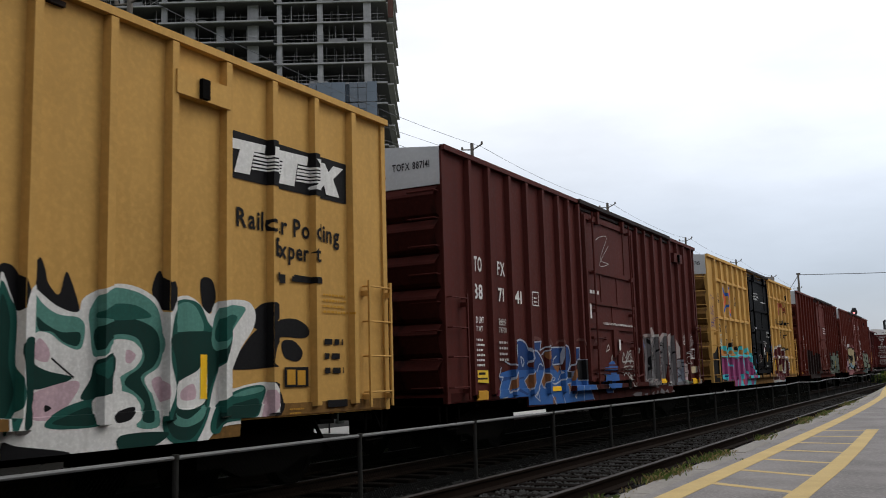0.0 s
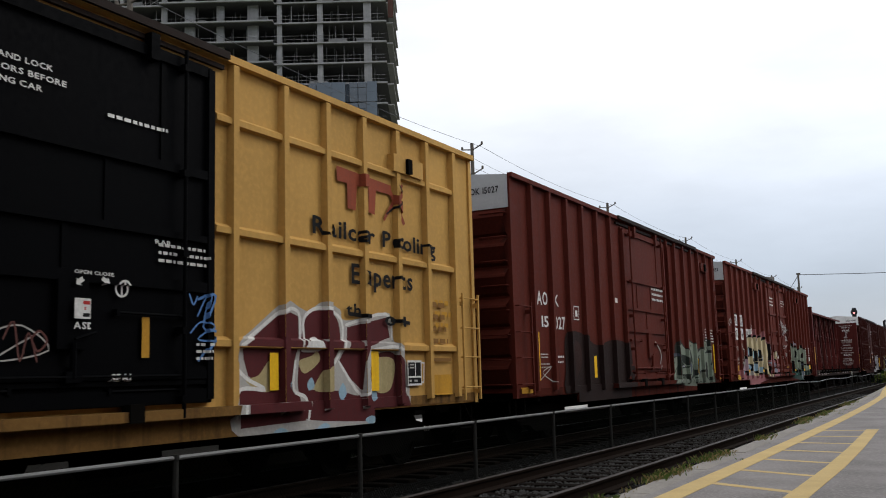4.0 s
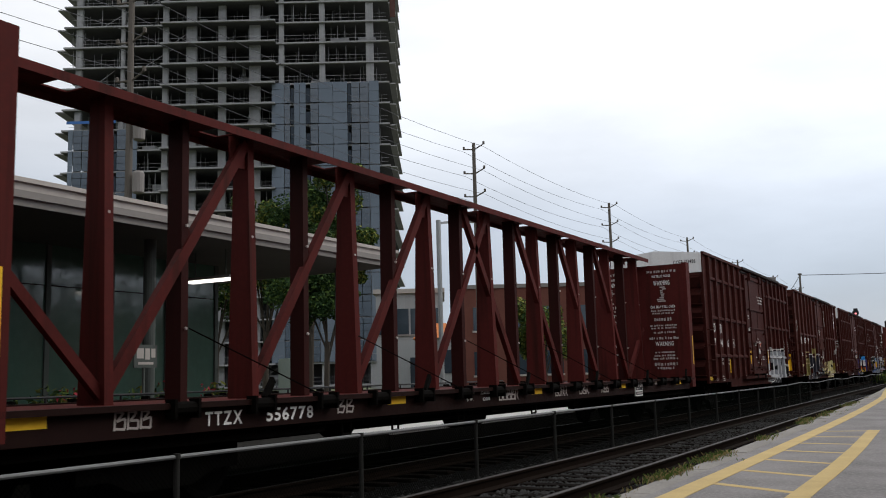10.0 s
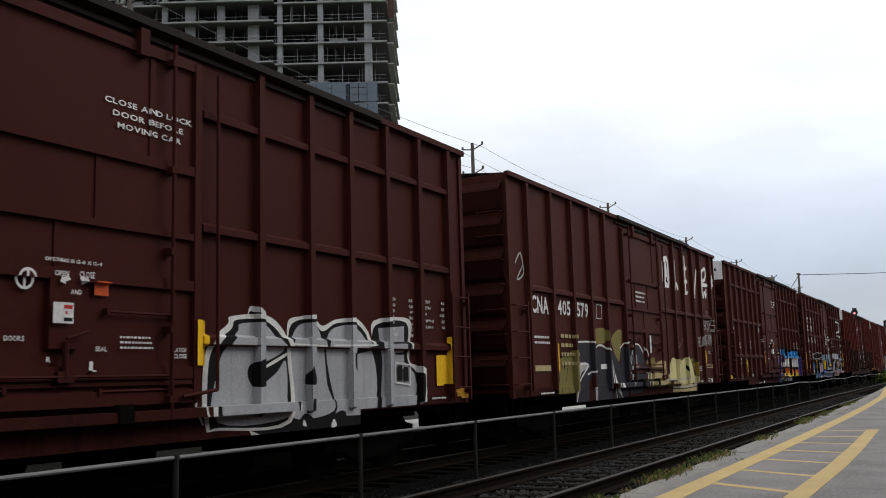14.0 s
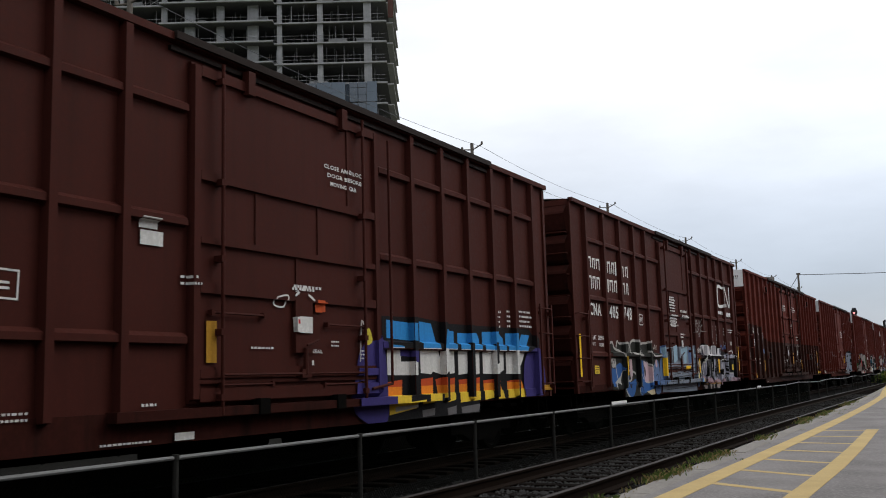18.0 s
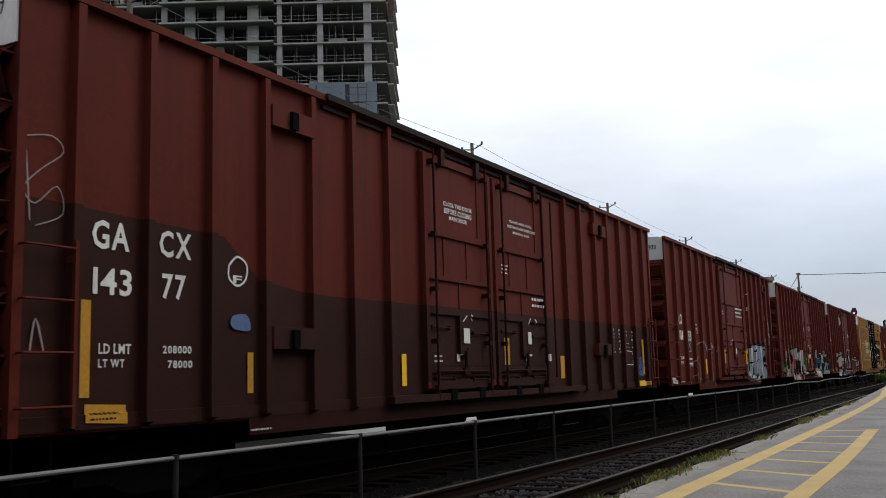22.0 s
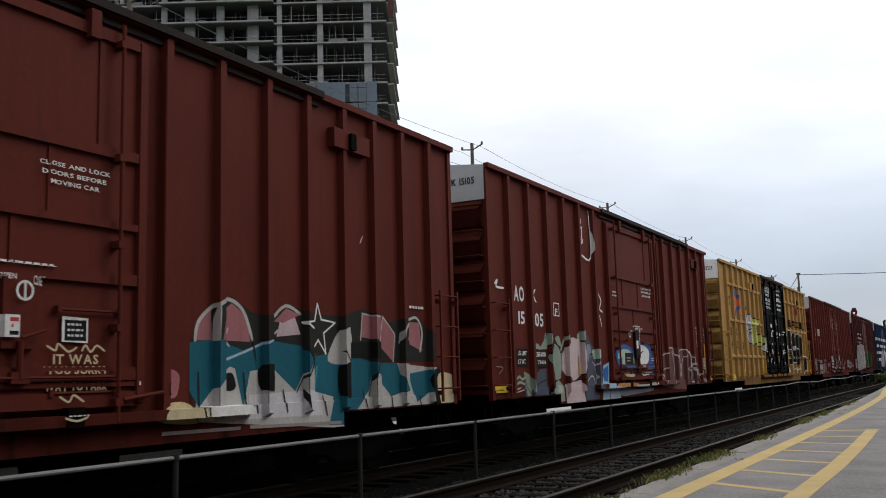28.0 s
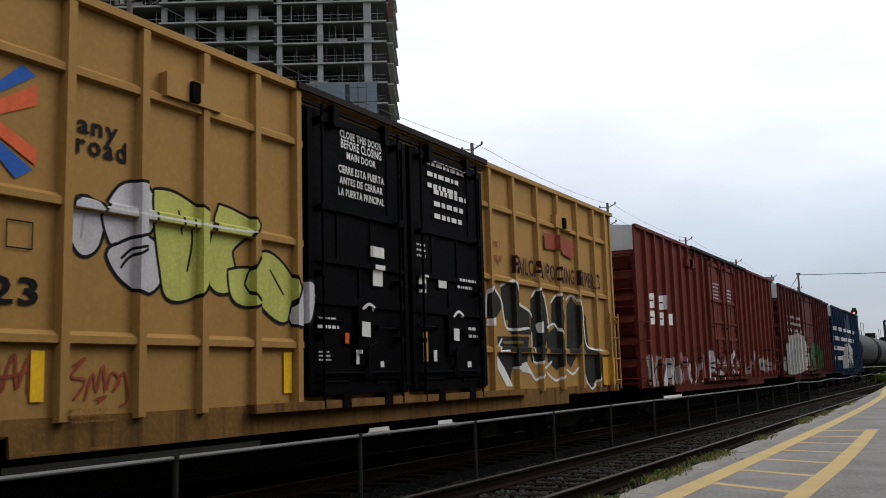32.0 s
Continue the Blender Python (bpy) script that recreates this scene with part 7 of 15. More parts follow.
d.stroke("LV", 0.03, (4.96, 1.90), (5.25, 1.86), (5.32, 1.59), (5.15, 1.36))
d.rule("LV", 0.03, (5.46, 1.84), (5.88, 1.86), (5.84, 1.62), (5.42, 1.57))
d.rule("LV", 0.026, (5.12, 1.12), (5.31, 1.13), (5.16, 0.93), (5.12, 1.12))
d.stroke("LV", 0.028, (2.42, 0.77), (2.59, 0.85), (2.77, 0.90), (2.87, 0.84), (2.97, 0.75))
d.stroke("LV", 0.022, (3.59, 1.38), (3.67, 1.49), (3.78, 1.52), (3.88, 1.47))
d.stroke("LV", 0.026, (4.11, 1.68), (4.22, 1.56), (4.26, 1.41))
d.stroke("LV", 0.026, (3.83, 1.69), (3.97, 1.76), (4.15, 1.81))
d.rule("LV", 0.026, (4.81, 0.88), (4.94, 0.69))
d.rule("LV", 0.026, (4.23, 0.92), (4.44, 0.72))
d.rule("LV", 0.026, (5.67, 1.15), (5.53, 0.81))
d.rule("LV", 0.026, (5.96, 1.02), (5.98, 0.75))
d.rule("LV", 0.026, (6.35, 1.06), (6.57, 0.75))
d.stroke("LV", 0.022, (4.30, 1.22), (4.36, 1.26), (4.45, 1.23), (4.38, 1.19), (4.30, 1.22))
d.stroke("W", 0.02, (5.43, 0.86), (5.51, 0.89), (5.51, 0.82), (5.43, 0.86))
d.patch("K", (5.07, 1.37), (5.36, 1.36), (5.35, 1.23), (5.07, 1.23))
d.rule("SLB", 0.02, (5.07, 1.37), (5.36, 1.36), (5.35, 1.23), (5.07, 1.23), (5.07, 1.37))
d.patch("K", (5.60, 1.60), (6.27, 1.61), (6.26, 1.17), (5.59, 1.18))
d.rule("SLB", 0.026, (5.60, 1.60), (6.27, 1.61), (6.26, 1.17), (5.59, 1.18), (5.60, 1.60))
d.rule("WN", 0.022, (1.97, 0.92), (2.20, 0.94))
d.rule("WN", 0.022, (2.03, 0.87), (2.26, 0.89))
d.rule("WN", 0.022, (2.09, 0.78), (2.33, 0.78))
d.blob("PI", (14.07, 1.48), (14.52, 1.46), (14.51, 1.07), (14.06, 1.12))
d.stroke("K", 0.03, (14.16, 1.34), (14.37, 1.34))
d.stroke("K", 0.03, (14.13, 1.16), (14.43, 1.18))
d.blob("DG", (13.94, 1.06), (14.71, 0.97), (14.34, 0.78), (13.94, 0.73))
d.stroke("WN", 0.025, (14.44, 2.11), (14.35, 2.21), (14.44, 2.28))
d.stroke("W", 0.02, (14.27, 2.27), (14.27, 2.1), (14.38, 2.07), (14.46, 2.18))
d.stroke("W", 0.02, (14.68, 1.91), (14.84, 2.13), (14.9, 1.95))
d.stroke("W", 0.025, (14.55, 1.83), (14.89, 1.56), (14.71, 1.49), (14.6, 1.66), (14.89, 1.81))
d.patch("BL", (7.18, 1.44), (8.03, 1.44), (7.87, 0.87), (7.42, 0.86), (7.18, 1.11))
d.rule("W", 0.03, (7.2, 0.98), (7.18, 1.4), (8.03, 1.44), (7.84, 0.87))
d.rule("W", 0.03, (7.49, 1.43), (7.49, 1.21))
d.blob("OR3", (7.41, 1.21), (7.61, 1.26), (7.59, 1.06), (7.4, 1.09))
d.stroke("WN", 0.025, (7.44, 1.83), (7.56, 1.94), (7.64, 1.85), (7.4, 1.79))
d.stroke("WN", 0.025, (7.69, 1.56), (7.81, 1.71), (7.77, 1.47), (7.99, 1.5), (7.82, 1.56))
d.stroke("WN", 0.025, (8.49, 1.56), (8.63, 1.78), (8.54, 1.56), (8.73, 1.56))
d.stroke("WN", 0.025, (8.63, 1.78), (8.78, 1.65), (8.93, 1.82), (8.73, 1.43))
d.stroke("WN", 0.025, (9.19, 1.83), (8.98, 1.76), (9.03, 1.56), (9.25, 1.63), (9.14, 1.69))
d.stroke("WN", 0.03, (8.44, 1.43), (9.03, 1.46), (9.24, 1.22))
d.stroke("WN", 0.03, (8.44, 1.24), (8.63, 1.4), (8.73, 1.24), (8.83, 1.4), (8.93, 1.23))
d.stroke("WN", 0.03, (8.83, 1.17), (9.03, 1.23), (8.93, 1.04), (9.13, 0.93), (9.19, 1.13))
d.words("W", 1.06, 3.09, 1.36, 3.35, "TO")
d.words("W", 1.98, 3.09, 2.28, 3.34, "FX")
d.words("W", 1.02, 2.62, 1.36, 2.88, "88")
d.words("W", 1.98, 2.63, 2.21, 2.87, "71")
d.words("W", 2.68, 2.63, 2.98, 2.87, "41")
d.rule("W", 0.025, (3.49, 2.88), (3.77, 2.89), (3.77, 2.63), (3.49, 2.63), (3.49, 2.88))
d.lines("W", 2, 3.55, 2.67, 3.71, 2.82)
d.words("W", 1.03, 2.21, 1.37, 2.32, "LD LMT")
d.words("W", 1.03, 2.07, 1.31, 2.16, "LT WT")
d.words("WN", 1.96, 2.23, 2.26, 2.32, "20300")
d.words("WN", 1.96, 2.07, 2.26, 2.17, "74700")
d.lines("W", 6, 1.03, 1.47, 1.36, 1.98)
d.lines("WN", 4, 1.94, 1.56, 2.37, 1.96)
d.lines("WN", 2, 1.96, 2.19, 2.26, 2.3)
d.patch("YL", (0.97, 1.42), (1.45, 1.41), (1.46, 1.2), (0.98, 1.22))
d.bar("K", 1.09, 1.34, 1.35, 1.38)
d.bar("K", 1.02, 1.26, 1.42, 1.28)
d.bar("YD", 0.94, 0.89, 1.4, 1.08)
d.bar("PK", 1.67, 0.98, 1.81, 1.08)
d.bar("Y", 4.22, 0.99, 4.69, 1.08)
d.blob("BL", (7.12, 1.05), (7.42, 1.47), (7.89, 1.56), (8.06, 1.11), (7.85, 0.92))
d.stroke("WN", 0.03, (8.49, 1.56), (9.35, 1.56), (8.68, 1.28), (9.27, 1.08))
d.stroke("WN", 0.03, (8.59, 1.47), (9.15, 1.76), (8.88, 1.09), (9.19, 0.94))
d.words("W", 7.29, 2.39, 9.38, 2.46, "CLOSE AND LOCK DOORS BEFORE MOVING CAR")
d.bar("W", 8.11, 1.84, 8.28, 2.07)
d.bar("W", 6.45, 2.5, 6.55, 2.82)
d.lines("W", 1, 6.49, 3.02, 7.17, 3.21)
d.stroke("WN", 0.015, (7.03, 4.28), (7.31, 4.38), (7.78, 4.41), (7.28, 3.87), (7.84, 3.81), (7.18, 3.72), (7.87, 4.23))
d.bar("Y", 11.77, 1.0, 12.2, 1.12)
d.bar("Y", 14.94, 0.94, 15.47, 1.09)
d.rule("W", 0.03, (15.02, 1.93), (15.4, 1.93), (15.38, 1.67), (15.01, 1.69), (15.02, 1.93))
d.bar("Y", 11.7, 1.01, 12.19, 1.09)
d.bar("Y", 14.98, 0.93, 15.46, 1.08)
d.bar("WN", 14.96, 1.26, 15.45, 1.43)
d.bar("W", 8.13, 1.82, 8.22, 2.01)
d.patch("WNT", (10.94, 2.21), (10.94, 2.33), (11.15, 2.47), (11.35, 2.26))
d.patch("WNT", (10.04, 2.21), (10.70, 2.28), (10.91, 2.25), (10.91, 2.20), (10.20, 2.16))
d.patch("WNT", (11.62, 2.15), (12.06, 2.33), (12.24, 2.35), (12.22, 2.25), (11.87, 2.09), (11.62, 2.05))
d.patch("WNT", (12.38, 2.21), (12.85, 2.35), (12.90, 2.24), (12.72, 1.99), (12.48, 2.01))
d.patch("WNT", (13.22, 2.28), (13.35, 2.22), (13.80, 1.96), (13.76, 1.67), (13.30, 1.65))
d.patch("WNT", (10.93, 2.14), (11.12, 2.17), (11.15, 2.07), (10.96, 1.93))
d.patch("WNT", (10.94, 1.84), (11.10, 1.82), (11.07, 1.75), (10.94, 1.71))
d.patch("WNT", (14.02, 1.49), (14.49, 1.51), (14.48, 1.15), (14.05, 1.11))
d.patch("WNT", (15.54, 1.25), (16.11, 1.11), (16.05, 0.87), (15.47, 0.92))
d.patch("SG", (13.22, 1.61), (13.85, 1.59), (13.83, 1.35), (13.26, 1.43))
d.patch("SG", (13.36, 1.00), (14.17, 1.04), (14.52, 0.91), (13.95, 0.75), (13.29, 0.94))
d.patch("WNT", (9.64, 1.89), (9.87, 1.93), (10.00, 1.78), (9.77, 1.76), (9.64, 1.83))
d.stroke("K", 0.020, (10.94, 1.99), (11.20, 2.11), (11.31, 2.19), (11.20, 1.88), (11.26, 1.81), (10.99, 1.45))
d.stroke("K", 0.020, (11.57, 1.97), (11.93, 2.07), (12.15, 1.97), (11.93, 1.86), (11.60, 1.82))
d.stroke("K", 0.020, (11.87, 1.22), (12.19, 2.20))
d.stroke("K", 0.020, (12.68, 1.62), (13.01, 2.29))
d.stroke("K", 0.020, (12.45, 1.96), (12.68, 1.62), (12.85, 1.19))
d.stroke("K", 0.020, (10.35, 1.65), (10.46, 1.97), (10.65, 2.16))
d.stroke("K", 0.020, (10.94, 1.45), (11.10, 0.98))
d.stroke("K", 0.020, (11.34, 1.62), (11.29, 1.23), (11.35, 0.97))
d.stroke("K", 0.020, (12.25, 1.50), (12.51, 1.20), (12.37, 0.96))
d.stroke("K", 0.020, (13.30, 1.63), (13.81, 1.63), (13.73, 1.45), (13.29, 1.32), (13.76, 1.17))
d.stroke("K", 0.020, (14.01, 1.42), (14.45, 1.42))
d.stroke("K", 0.020, (14.09, 1.25), (14.44, 1.27))
d.stroke("WNT", 0.035, (10.67, 0.96), (10.92, 1.12), (11.08, 1.09), (10.92, 0.99))
d.stroke("WNT", 0.035, (10.22, 1.02), (10.33, 1.10), (10.43, 1.12))
d.stroke("WNT", 0.035, (10.48, 0.99), (10.57, 1.08), (10.67, 1.14))
d.stroke("WNT", 0.035, (11.13, 1.09), (11.46, 1.11))
d.patch("SG", (11.49, 0.77), (11.63, 0.88), (11.90, 0.80), (11.87, 0.72))
d.patch("SG", (11.96, 0.78), (12.18, 0.84), (12.37, 0.73))
d.patch("SG", (12.57, 0.76), (12.78, 0.81), (12.99, 0.74))
d.patch("SG", (10.72, 0.75), (10.97, 0.82), (10.92, 0.73))
d.patch("SG", (9.19, 0.79), (9.49, 0.83), (9.90, 0.82), (9.86, 0.73), (9.34, 0.74))
d.patch("SG", (10.11, 0.77), (10.43, 0.78), (10.39, 0.73), (10.16, 0.74))
d.patch("SG", (11.13, 0.74), (11.29, 0.84), (11.38, 0.76))
d.stroke("WN", 0.025, (14.12, 2.33), (14.12, 2.21), (14.22, 2.14), (14.37, 2.22), (14.34, 2.34))
d.stroke("WN", 0.020, (14.21, 2.36), (14.23, 2.24))
d.stroke("WN", 0.020, (14.46, 1.78), (14.64, 1.88), (14.66, 1.76), (14.45, 1.64), (14.63, 1.51), (14.87, 1.64))
d.stroke("WN", 0.020, (14.93, 2.07), (15.03, 2.25), (15.12, 2.05), (15.23, 2.21), (15.34, 2.08))
d.stroke("WN", 0.020, (14.99, 2.29), (15.15, 2.31))
d.stroke("WN", 0.020, (15.06, 2.38), (15.06, 2.20))
d.stroke("WN", 0.020, (14.65, 2.11), (14.72, 1.94), (14.79, 2.09))
d.rule("W", 0.015, (14.93, 1.94), (15.38, 1.95), (15.36, 1.67), (14.91, 1.66), (14.93, 1.94))
d.rule("W", 0.012, (15.15, 1.95), (15.14, 1.74))
d.rule("W", 0.012, (14.92, 1.73), (15.37, 1.74))
d.bar("CR", 14.887, 1.239, 15.385, 1.428)
d.done()
d = Livery("yellow_second")
d.patch("K", (0.17, 1.80), (0.53, 1.88), (0.88, 2.02), (1.09, 1.84), (0.96, 1.50), (0.98, 1.22), (1.16, 1.06), (1.63, 0.92), (1.64, 0.84), (0.20, 0.91))
d.blob("WN", (10.59, 1.78), (10.8, 1.88), (11.29, 2.19), (11.53, 2.3), (11.77, 2.22), (11.96, 2.19), (12.25, 2.32), (12.62, 2.24), (12.75, 2.1), (13.7, 2.24), (13.88, 2.19), (13.94, 1.87), (14.11, 1.76), (14.32, 1.48), (14.35, 1.07), (14.22, 0.74), (13.36, 0.72), (12.07, 0.69), (10.61, 0.73), (10.55, 1.18), (10.65, 1.42), (10.53, 1.56))
d.patch("MA", (10.7, 1.74), (10.9, 1.84), (11.33, 2.1), (11.53, 2.17), (11.73, 2.11), (11.74, 1.77), (11.65, 1.56), (11.63, 1.22), (11.76, 1.12), (11.85, 0.84), (10.65, 0.81), (10.65, 1.23), (11.1, 1.22), (11.16, 1.24), (10.8, 1.39), (10.72, 1.58))
d.blob("MA", (11.86, 2.1), (12.1, 2.2), (12.42, 2.19), (12.59, 2.05), (12.61, 1.77), (12.45, 1.56), (12.08, 1.28), (11.99, 1.21), (12.57, 1.18), (13.09, 1.11), (13.35, 1.31), (13.81, 1.16), (14.21, 1.16), (14.16, 0.77), (11.94, 0.84), (11.91, 1.06), (11.72, 1.22), (11.74, 1.56))
d.patch("MA", (12.78, 2.01), (13.76, 2.18), (13.84, 1.9), (13.22, 1.76), (13.11, 1.56), (13.1, 1.18), (12.7, 1.41), (12.58, 1.56), (12.77, 1.77))
d.blob("MA", (13.24, 1.56), (13.83, 1.7), (14.16, 1.48), (14.23, 1.07), (13.8, 0.89), (13.37, 1.1), (13.23, 1.18))
d.blob("BE", (10.76, 1.35), (10.98, 1.4), (11.18, 1.56), (11.2, 1.22), (10.92, 1.25))
d.blob("W", (11.79, 1.68), (11.91, 1.82), (12.09, 1.86), (12.19, 1.7))
d.blob("BE", (11.74, 1.56), (12.0, 1.63), (12.11, 1.69), (12.16, 1.56), (11.85, 1.41))
d.blob("BE", (12.04, 1.21), (12.3, 1.49), (12.43, 1.41), (12.45, 1.2))
d.blob("BE", (13.39, 1.56), (13.83, 1.62), (13.97, 1.48), (13.81, 1.16), (13.43, 1.17))
d.stroke("W", 0.045, (10.61, 1.73), (10.85, 1.85), (11.31, 2.12), (11.53, 2.2), (11.75, 2.14), (11.76, 1.77))
d.stroke("W", 0.045, (11.86, 1.77), (11.84, 2.08), (12.1, 2.23), (12.44, 2.21), (12.67, 2.06), (12.63, 1.71), (12.43, 1.49))
d.stroke("W", 0.045, (11.67, 1.56), (11.63, 1.22), (11.85, 1.13), (11.92, 1.0), (11.9, 0.85))
d.stroke("W", 0.045, (12.75, 2.04), (13.76, 2.23), (13.9, 1.88))
d.stroke("W", 0.045, (12.58, 1.56), (13.09, 1.11), (13.35, 1.37))
d.stroke("W", 0.045, (13.22, 1.7), (13.98, 1.76), (14.25, 1.48), (14.27, 1.15))
d.stroke("W", 0.045, (10.63, 1.46), (10.8, 1.35), (11.1, 1.23), (10.66, 1.24), (10.59, 0.93))
d.blob("LB2", (11.45, 1.29), (11.52, 1.36), (11.58, 1.26), (11.5, 1.19))
d.blob("LB2", (11.9, 1.28), (11.99, 1.36), (12.05, 1.26), (11.94, 1.2))
d.blob("LB2", (12.57, 1.16), (12.67, 1.28), (12.75, 1.15), (12.64, 1.06))
d.blob("LB2", (13.31, 1.1), (13.43, 1.19), (13.48, 1.08), (13.37, 1.02))
d.blob("LB2", (11.22, 0.73), (11.35, 0.78), (11.49, 0.73), (11.35, 0.67))
d.blob("LB2", (12.07, 0.73), (12.22, 0.79), (12.34, 0.75), (12.22, 0.7))
d.blob("LB2", (13.15, 0.78), (13.3, 0.83), (13.44, 0.78), (13.3, 0.72))
d.blob("K", (0.13, 1.8), (0.59, 1.88), (0.8, 2.03), (1.09, 2.1), (1.19, 1.96), (1.0, 1.56), (0.97, 1.22), (0.34, 1.24), (0.25, 1.56))
d.blob("K", (1.88, 2.04), (2.14, 1.98), (2.37, 2.06), (2.56, 2.22), (2.72, 2.18), (2.72, 2.07), (2.37, 1.98), (2.2, 1.73), (2.09, 1.67), (1.93, 1.89))
d.blob("K", (3.38, 2.07), (3.63, 2.16), (3.88, 2.06), (3.76, 1.94), (3.51, 1.89))
d.blob("K", (3.92, 2.02), (4.23, 2.14), (4.48, 2.11), (3.98, 1.92))
d.blob("OR3", (0.94, 1.22), (1.15, 0.98), (1.58, 0.84), (1.89, 0.8), (1.85, 0.9), (1.34, 0.96), (1.05, 1.23))
d.blob("K", (0.95, 1.56), (1.05, 1.22), (1.34, 0.95), (1.92, 0.88), (2.19, 0.73), (2.01, 0.95), (1.26, 1.0), (1.09, 1.22))
d.blob("CY", (0.99, 1.75), (1.06, 1.92), (1.33, 2.05), (1.65, 2.11), (1.83, 2.04), (1.93, 1.86), (2.09, 1.64), (2.26, 1.81), (2.37, 1.97), (2.66, 2.1), (2.97, 2.1), (3.29, 1.97), (3.51, 1.9), (3.98, 1.95), (4.1, 2.07), (4.35, 2.13), (4.68, 2.07), (4.88, 1.85), (5.02, 2.02), (5.46, 2.15), (5.83, 2.05), (6.06, 1.77), (6.28, 1.4), (6.73, 1.22), (6.64, 0.74), (4.32, 0.71), (2.19, 0.72), (1.94, 0.95), (1.26, 1.02), (1.05, 1.22), (0.99, 1.5))
d.blob("PU2", (1.09, 1.67), (1.7, 1.7), (1.85, 1.56), (1.97, 1.39), (2.37, 1.44), (2.71, 1.36), (2.78, 1.16), (2.71, 0.74), (2.19, 0.73), (2.08, 0.93), (2.11, 1.19), (1.92, 1.18), (1.66, 1.12), (1.26, 1.13), (1.11, 1.27))
d.blob("OR3", (1.11, 1.76), (1.21, 1.9), (1.57, 1.99), (1.74, 1.92), (1.81, 1.77))
d.blob("PU2", (2.31, 1.7), (3.28, 1.72), (3.5, 1.56), (3.67, 1.21), (3.49, 0.74), (2.88, 0.74), (2.86, 1.17), (2.72, 1.42), (2.37, 1.52))
d.blob("OR3", (2.37, 1.78), (2.56, 1.95), (2.86, 2.01), (3.23, 1.92), (3.39, 1.8))
d.blob("CY", (2.86, 1.56), (2.96, 1.61), (3.12, 1.49), (3.12, 1.28), (2.98, 1.22), (2.88, 1.39))
d.blob("BD", (2.94, 1.49), (3.03, 1.5), (3.06, 1.32), (2.98, 1.29))
d.blob("PU2", (3.65, 1.73), (4.42, 1.74), (4.48, 1.12), (4.2, 1.13), (4.07, 0.76), (3.68, 0.75), (3.77, 1.21), (3.7, 1.56))
d.blob("OR3", (4.05, 1.83), (4.22, 1.99), (4.54, 1.96), (4.61, 1.84))
d.blob("PU2", (4.32, 1.69), (4.81, 1.56), (5.08, 1.18), (5.23, 0.77), (4.53, 0.77), (4.48, 1.1))
d.blob("PU2", (5.01, 1.7), (5.74, 1.74), (6.12, 1.4), (6.45, 1.14), (6.4, 0.76), (5.95, 0.75), (5.63, 1.15), (5.13, 1.19))
d.blob("OR3", (5.08, 1.84), (5.38, 2.03), (5.75, 1.96), (5.9, 1.84))
d.stroke("CY", 0.04, (1.7, 1.74), (1.86, 1.56), (1.97, 1.4), (2.48, 1.49))
d.stroke("CY", 0.05, (2.05, 1.15), (1.75, 1.13), (1.34, 1.11))
d.stroke("CY", 0.04, (4.88, 1.86), (4.95, 1.41), (5.13, 1.18))
d.stroke("CY", 0.04, (5.6, 1.15), (5.95, 0.75))
d.stroke("CY", 0.035, (5.2, 1.56), (5.44, 1.4), (5.36, 1.15))
d.stroke("CY", 0.035, (4.64, 2.01), (4.76, 1.48))
d.stroke("CY", 0.04, (2.78, 1.3), (2.76, 0.76))
d.stroke("CY", 0.04, (3.62, 1.77), (3.75, 1.42), (3.61, 0.77))
d.stroke("CY", 0.04, (4.2, 1.13), (4.15, 0.76))
d.blob("RD", (4.48, 1.05), (4.66, 0.97), (4.68, 0.79), (4.53, 0.79))
d.stroke("K", 0.025, (5.74, 1.56), (6.27, 1.15))
d.stroke("BD", 0.05, (1.62, 1.06), (1.94, 1.15))
d.words("K", 1.05, 3.73, 1.53, 3.92, "next")
d.words("K", 1.09, 3.54, 1.59, 3.72, "load")
d.words("K", 3.66, 3.74, 4.08, 3.94, "any")
d.words("K", 3.63, 3.55, 4.15, 3.74, "road")
d.patch("CB", (1.97, 4.11), (2.1, 4.21), (2.48, 3.95), (2.64, 3.92), (2.73, 3.84), (2.73, 3.58), (2.64, 3.47), (2.46, 3.39), (2.09, 3.13), (1.96, 3.19), (2.42, 3.47), (2.63, 3.55), (2.66, 3.81), (2.46, 3.84))
d.patch("CB", (2.75, 3.94), (3.07, 4.21), (3.24, 4.15), (2.75, 3.84))
d.patch("CB", (2.77, 3.49), (3.24, 3.21), (3.1, 3.11), (2.77, 3.39))
d.patch("OR2", (1.94, 4.07), (2.1, 3.96), (2.56, 3.76), (2.56, 3.59), (1.99, 3.32), (1.93, 3.25), (1.93, 3.46), (2.42, 3.67), (1.93, 3.87))
d.patch("OR2", (2.79, 3.78), (3.29, 4.08), (3.28, 3.91), (2.79, 3.66))
d.patch("OR2", (2.79, 3.63), (3.28, 3.39), (3.28, 3.23), (2.79, 3.53))
d.words("K", 1.03, 2.56, 1.54, 2.85, "FB")
d.words("K", 1.89, 2.54, 2.42, 2.83, "OX")
d.words("K", 1.03, 2.1, 1.55, 2.36, "50")
d.words("K", 1.89, 2.09, 2.41, 2.36, "47")
d.words("K", 2.75, 2.11, 3.28, 2.36, "05")
d.rule("WNG", 0.03, (1.03, 2.45), (1.61, 2.48))
d.rule("WNG", 0.03, (1.05, 2.41), (1.57, 2.43))
d.stroke("WNG", 0.025, (1.03, 2.26), (1.21, 2.3), (1.17, 2.16), (1.03, 2.09), (1.33, 2.2), (1.57, 2.33), (1.49, 2.12), (1.33, 2.14), (1.57, 2.21))
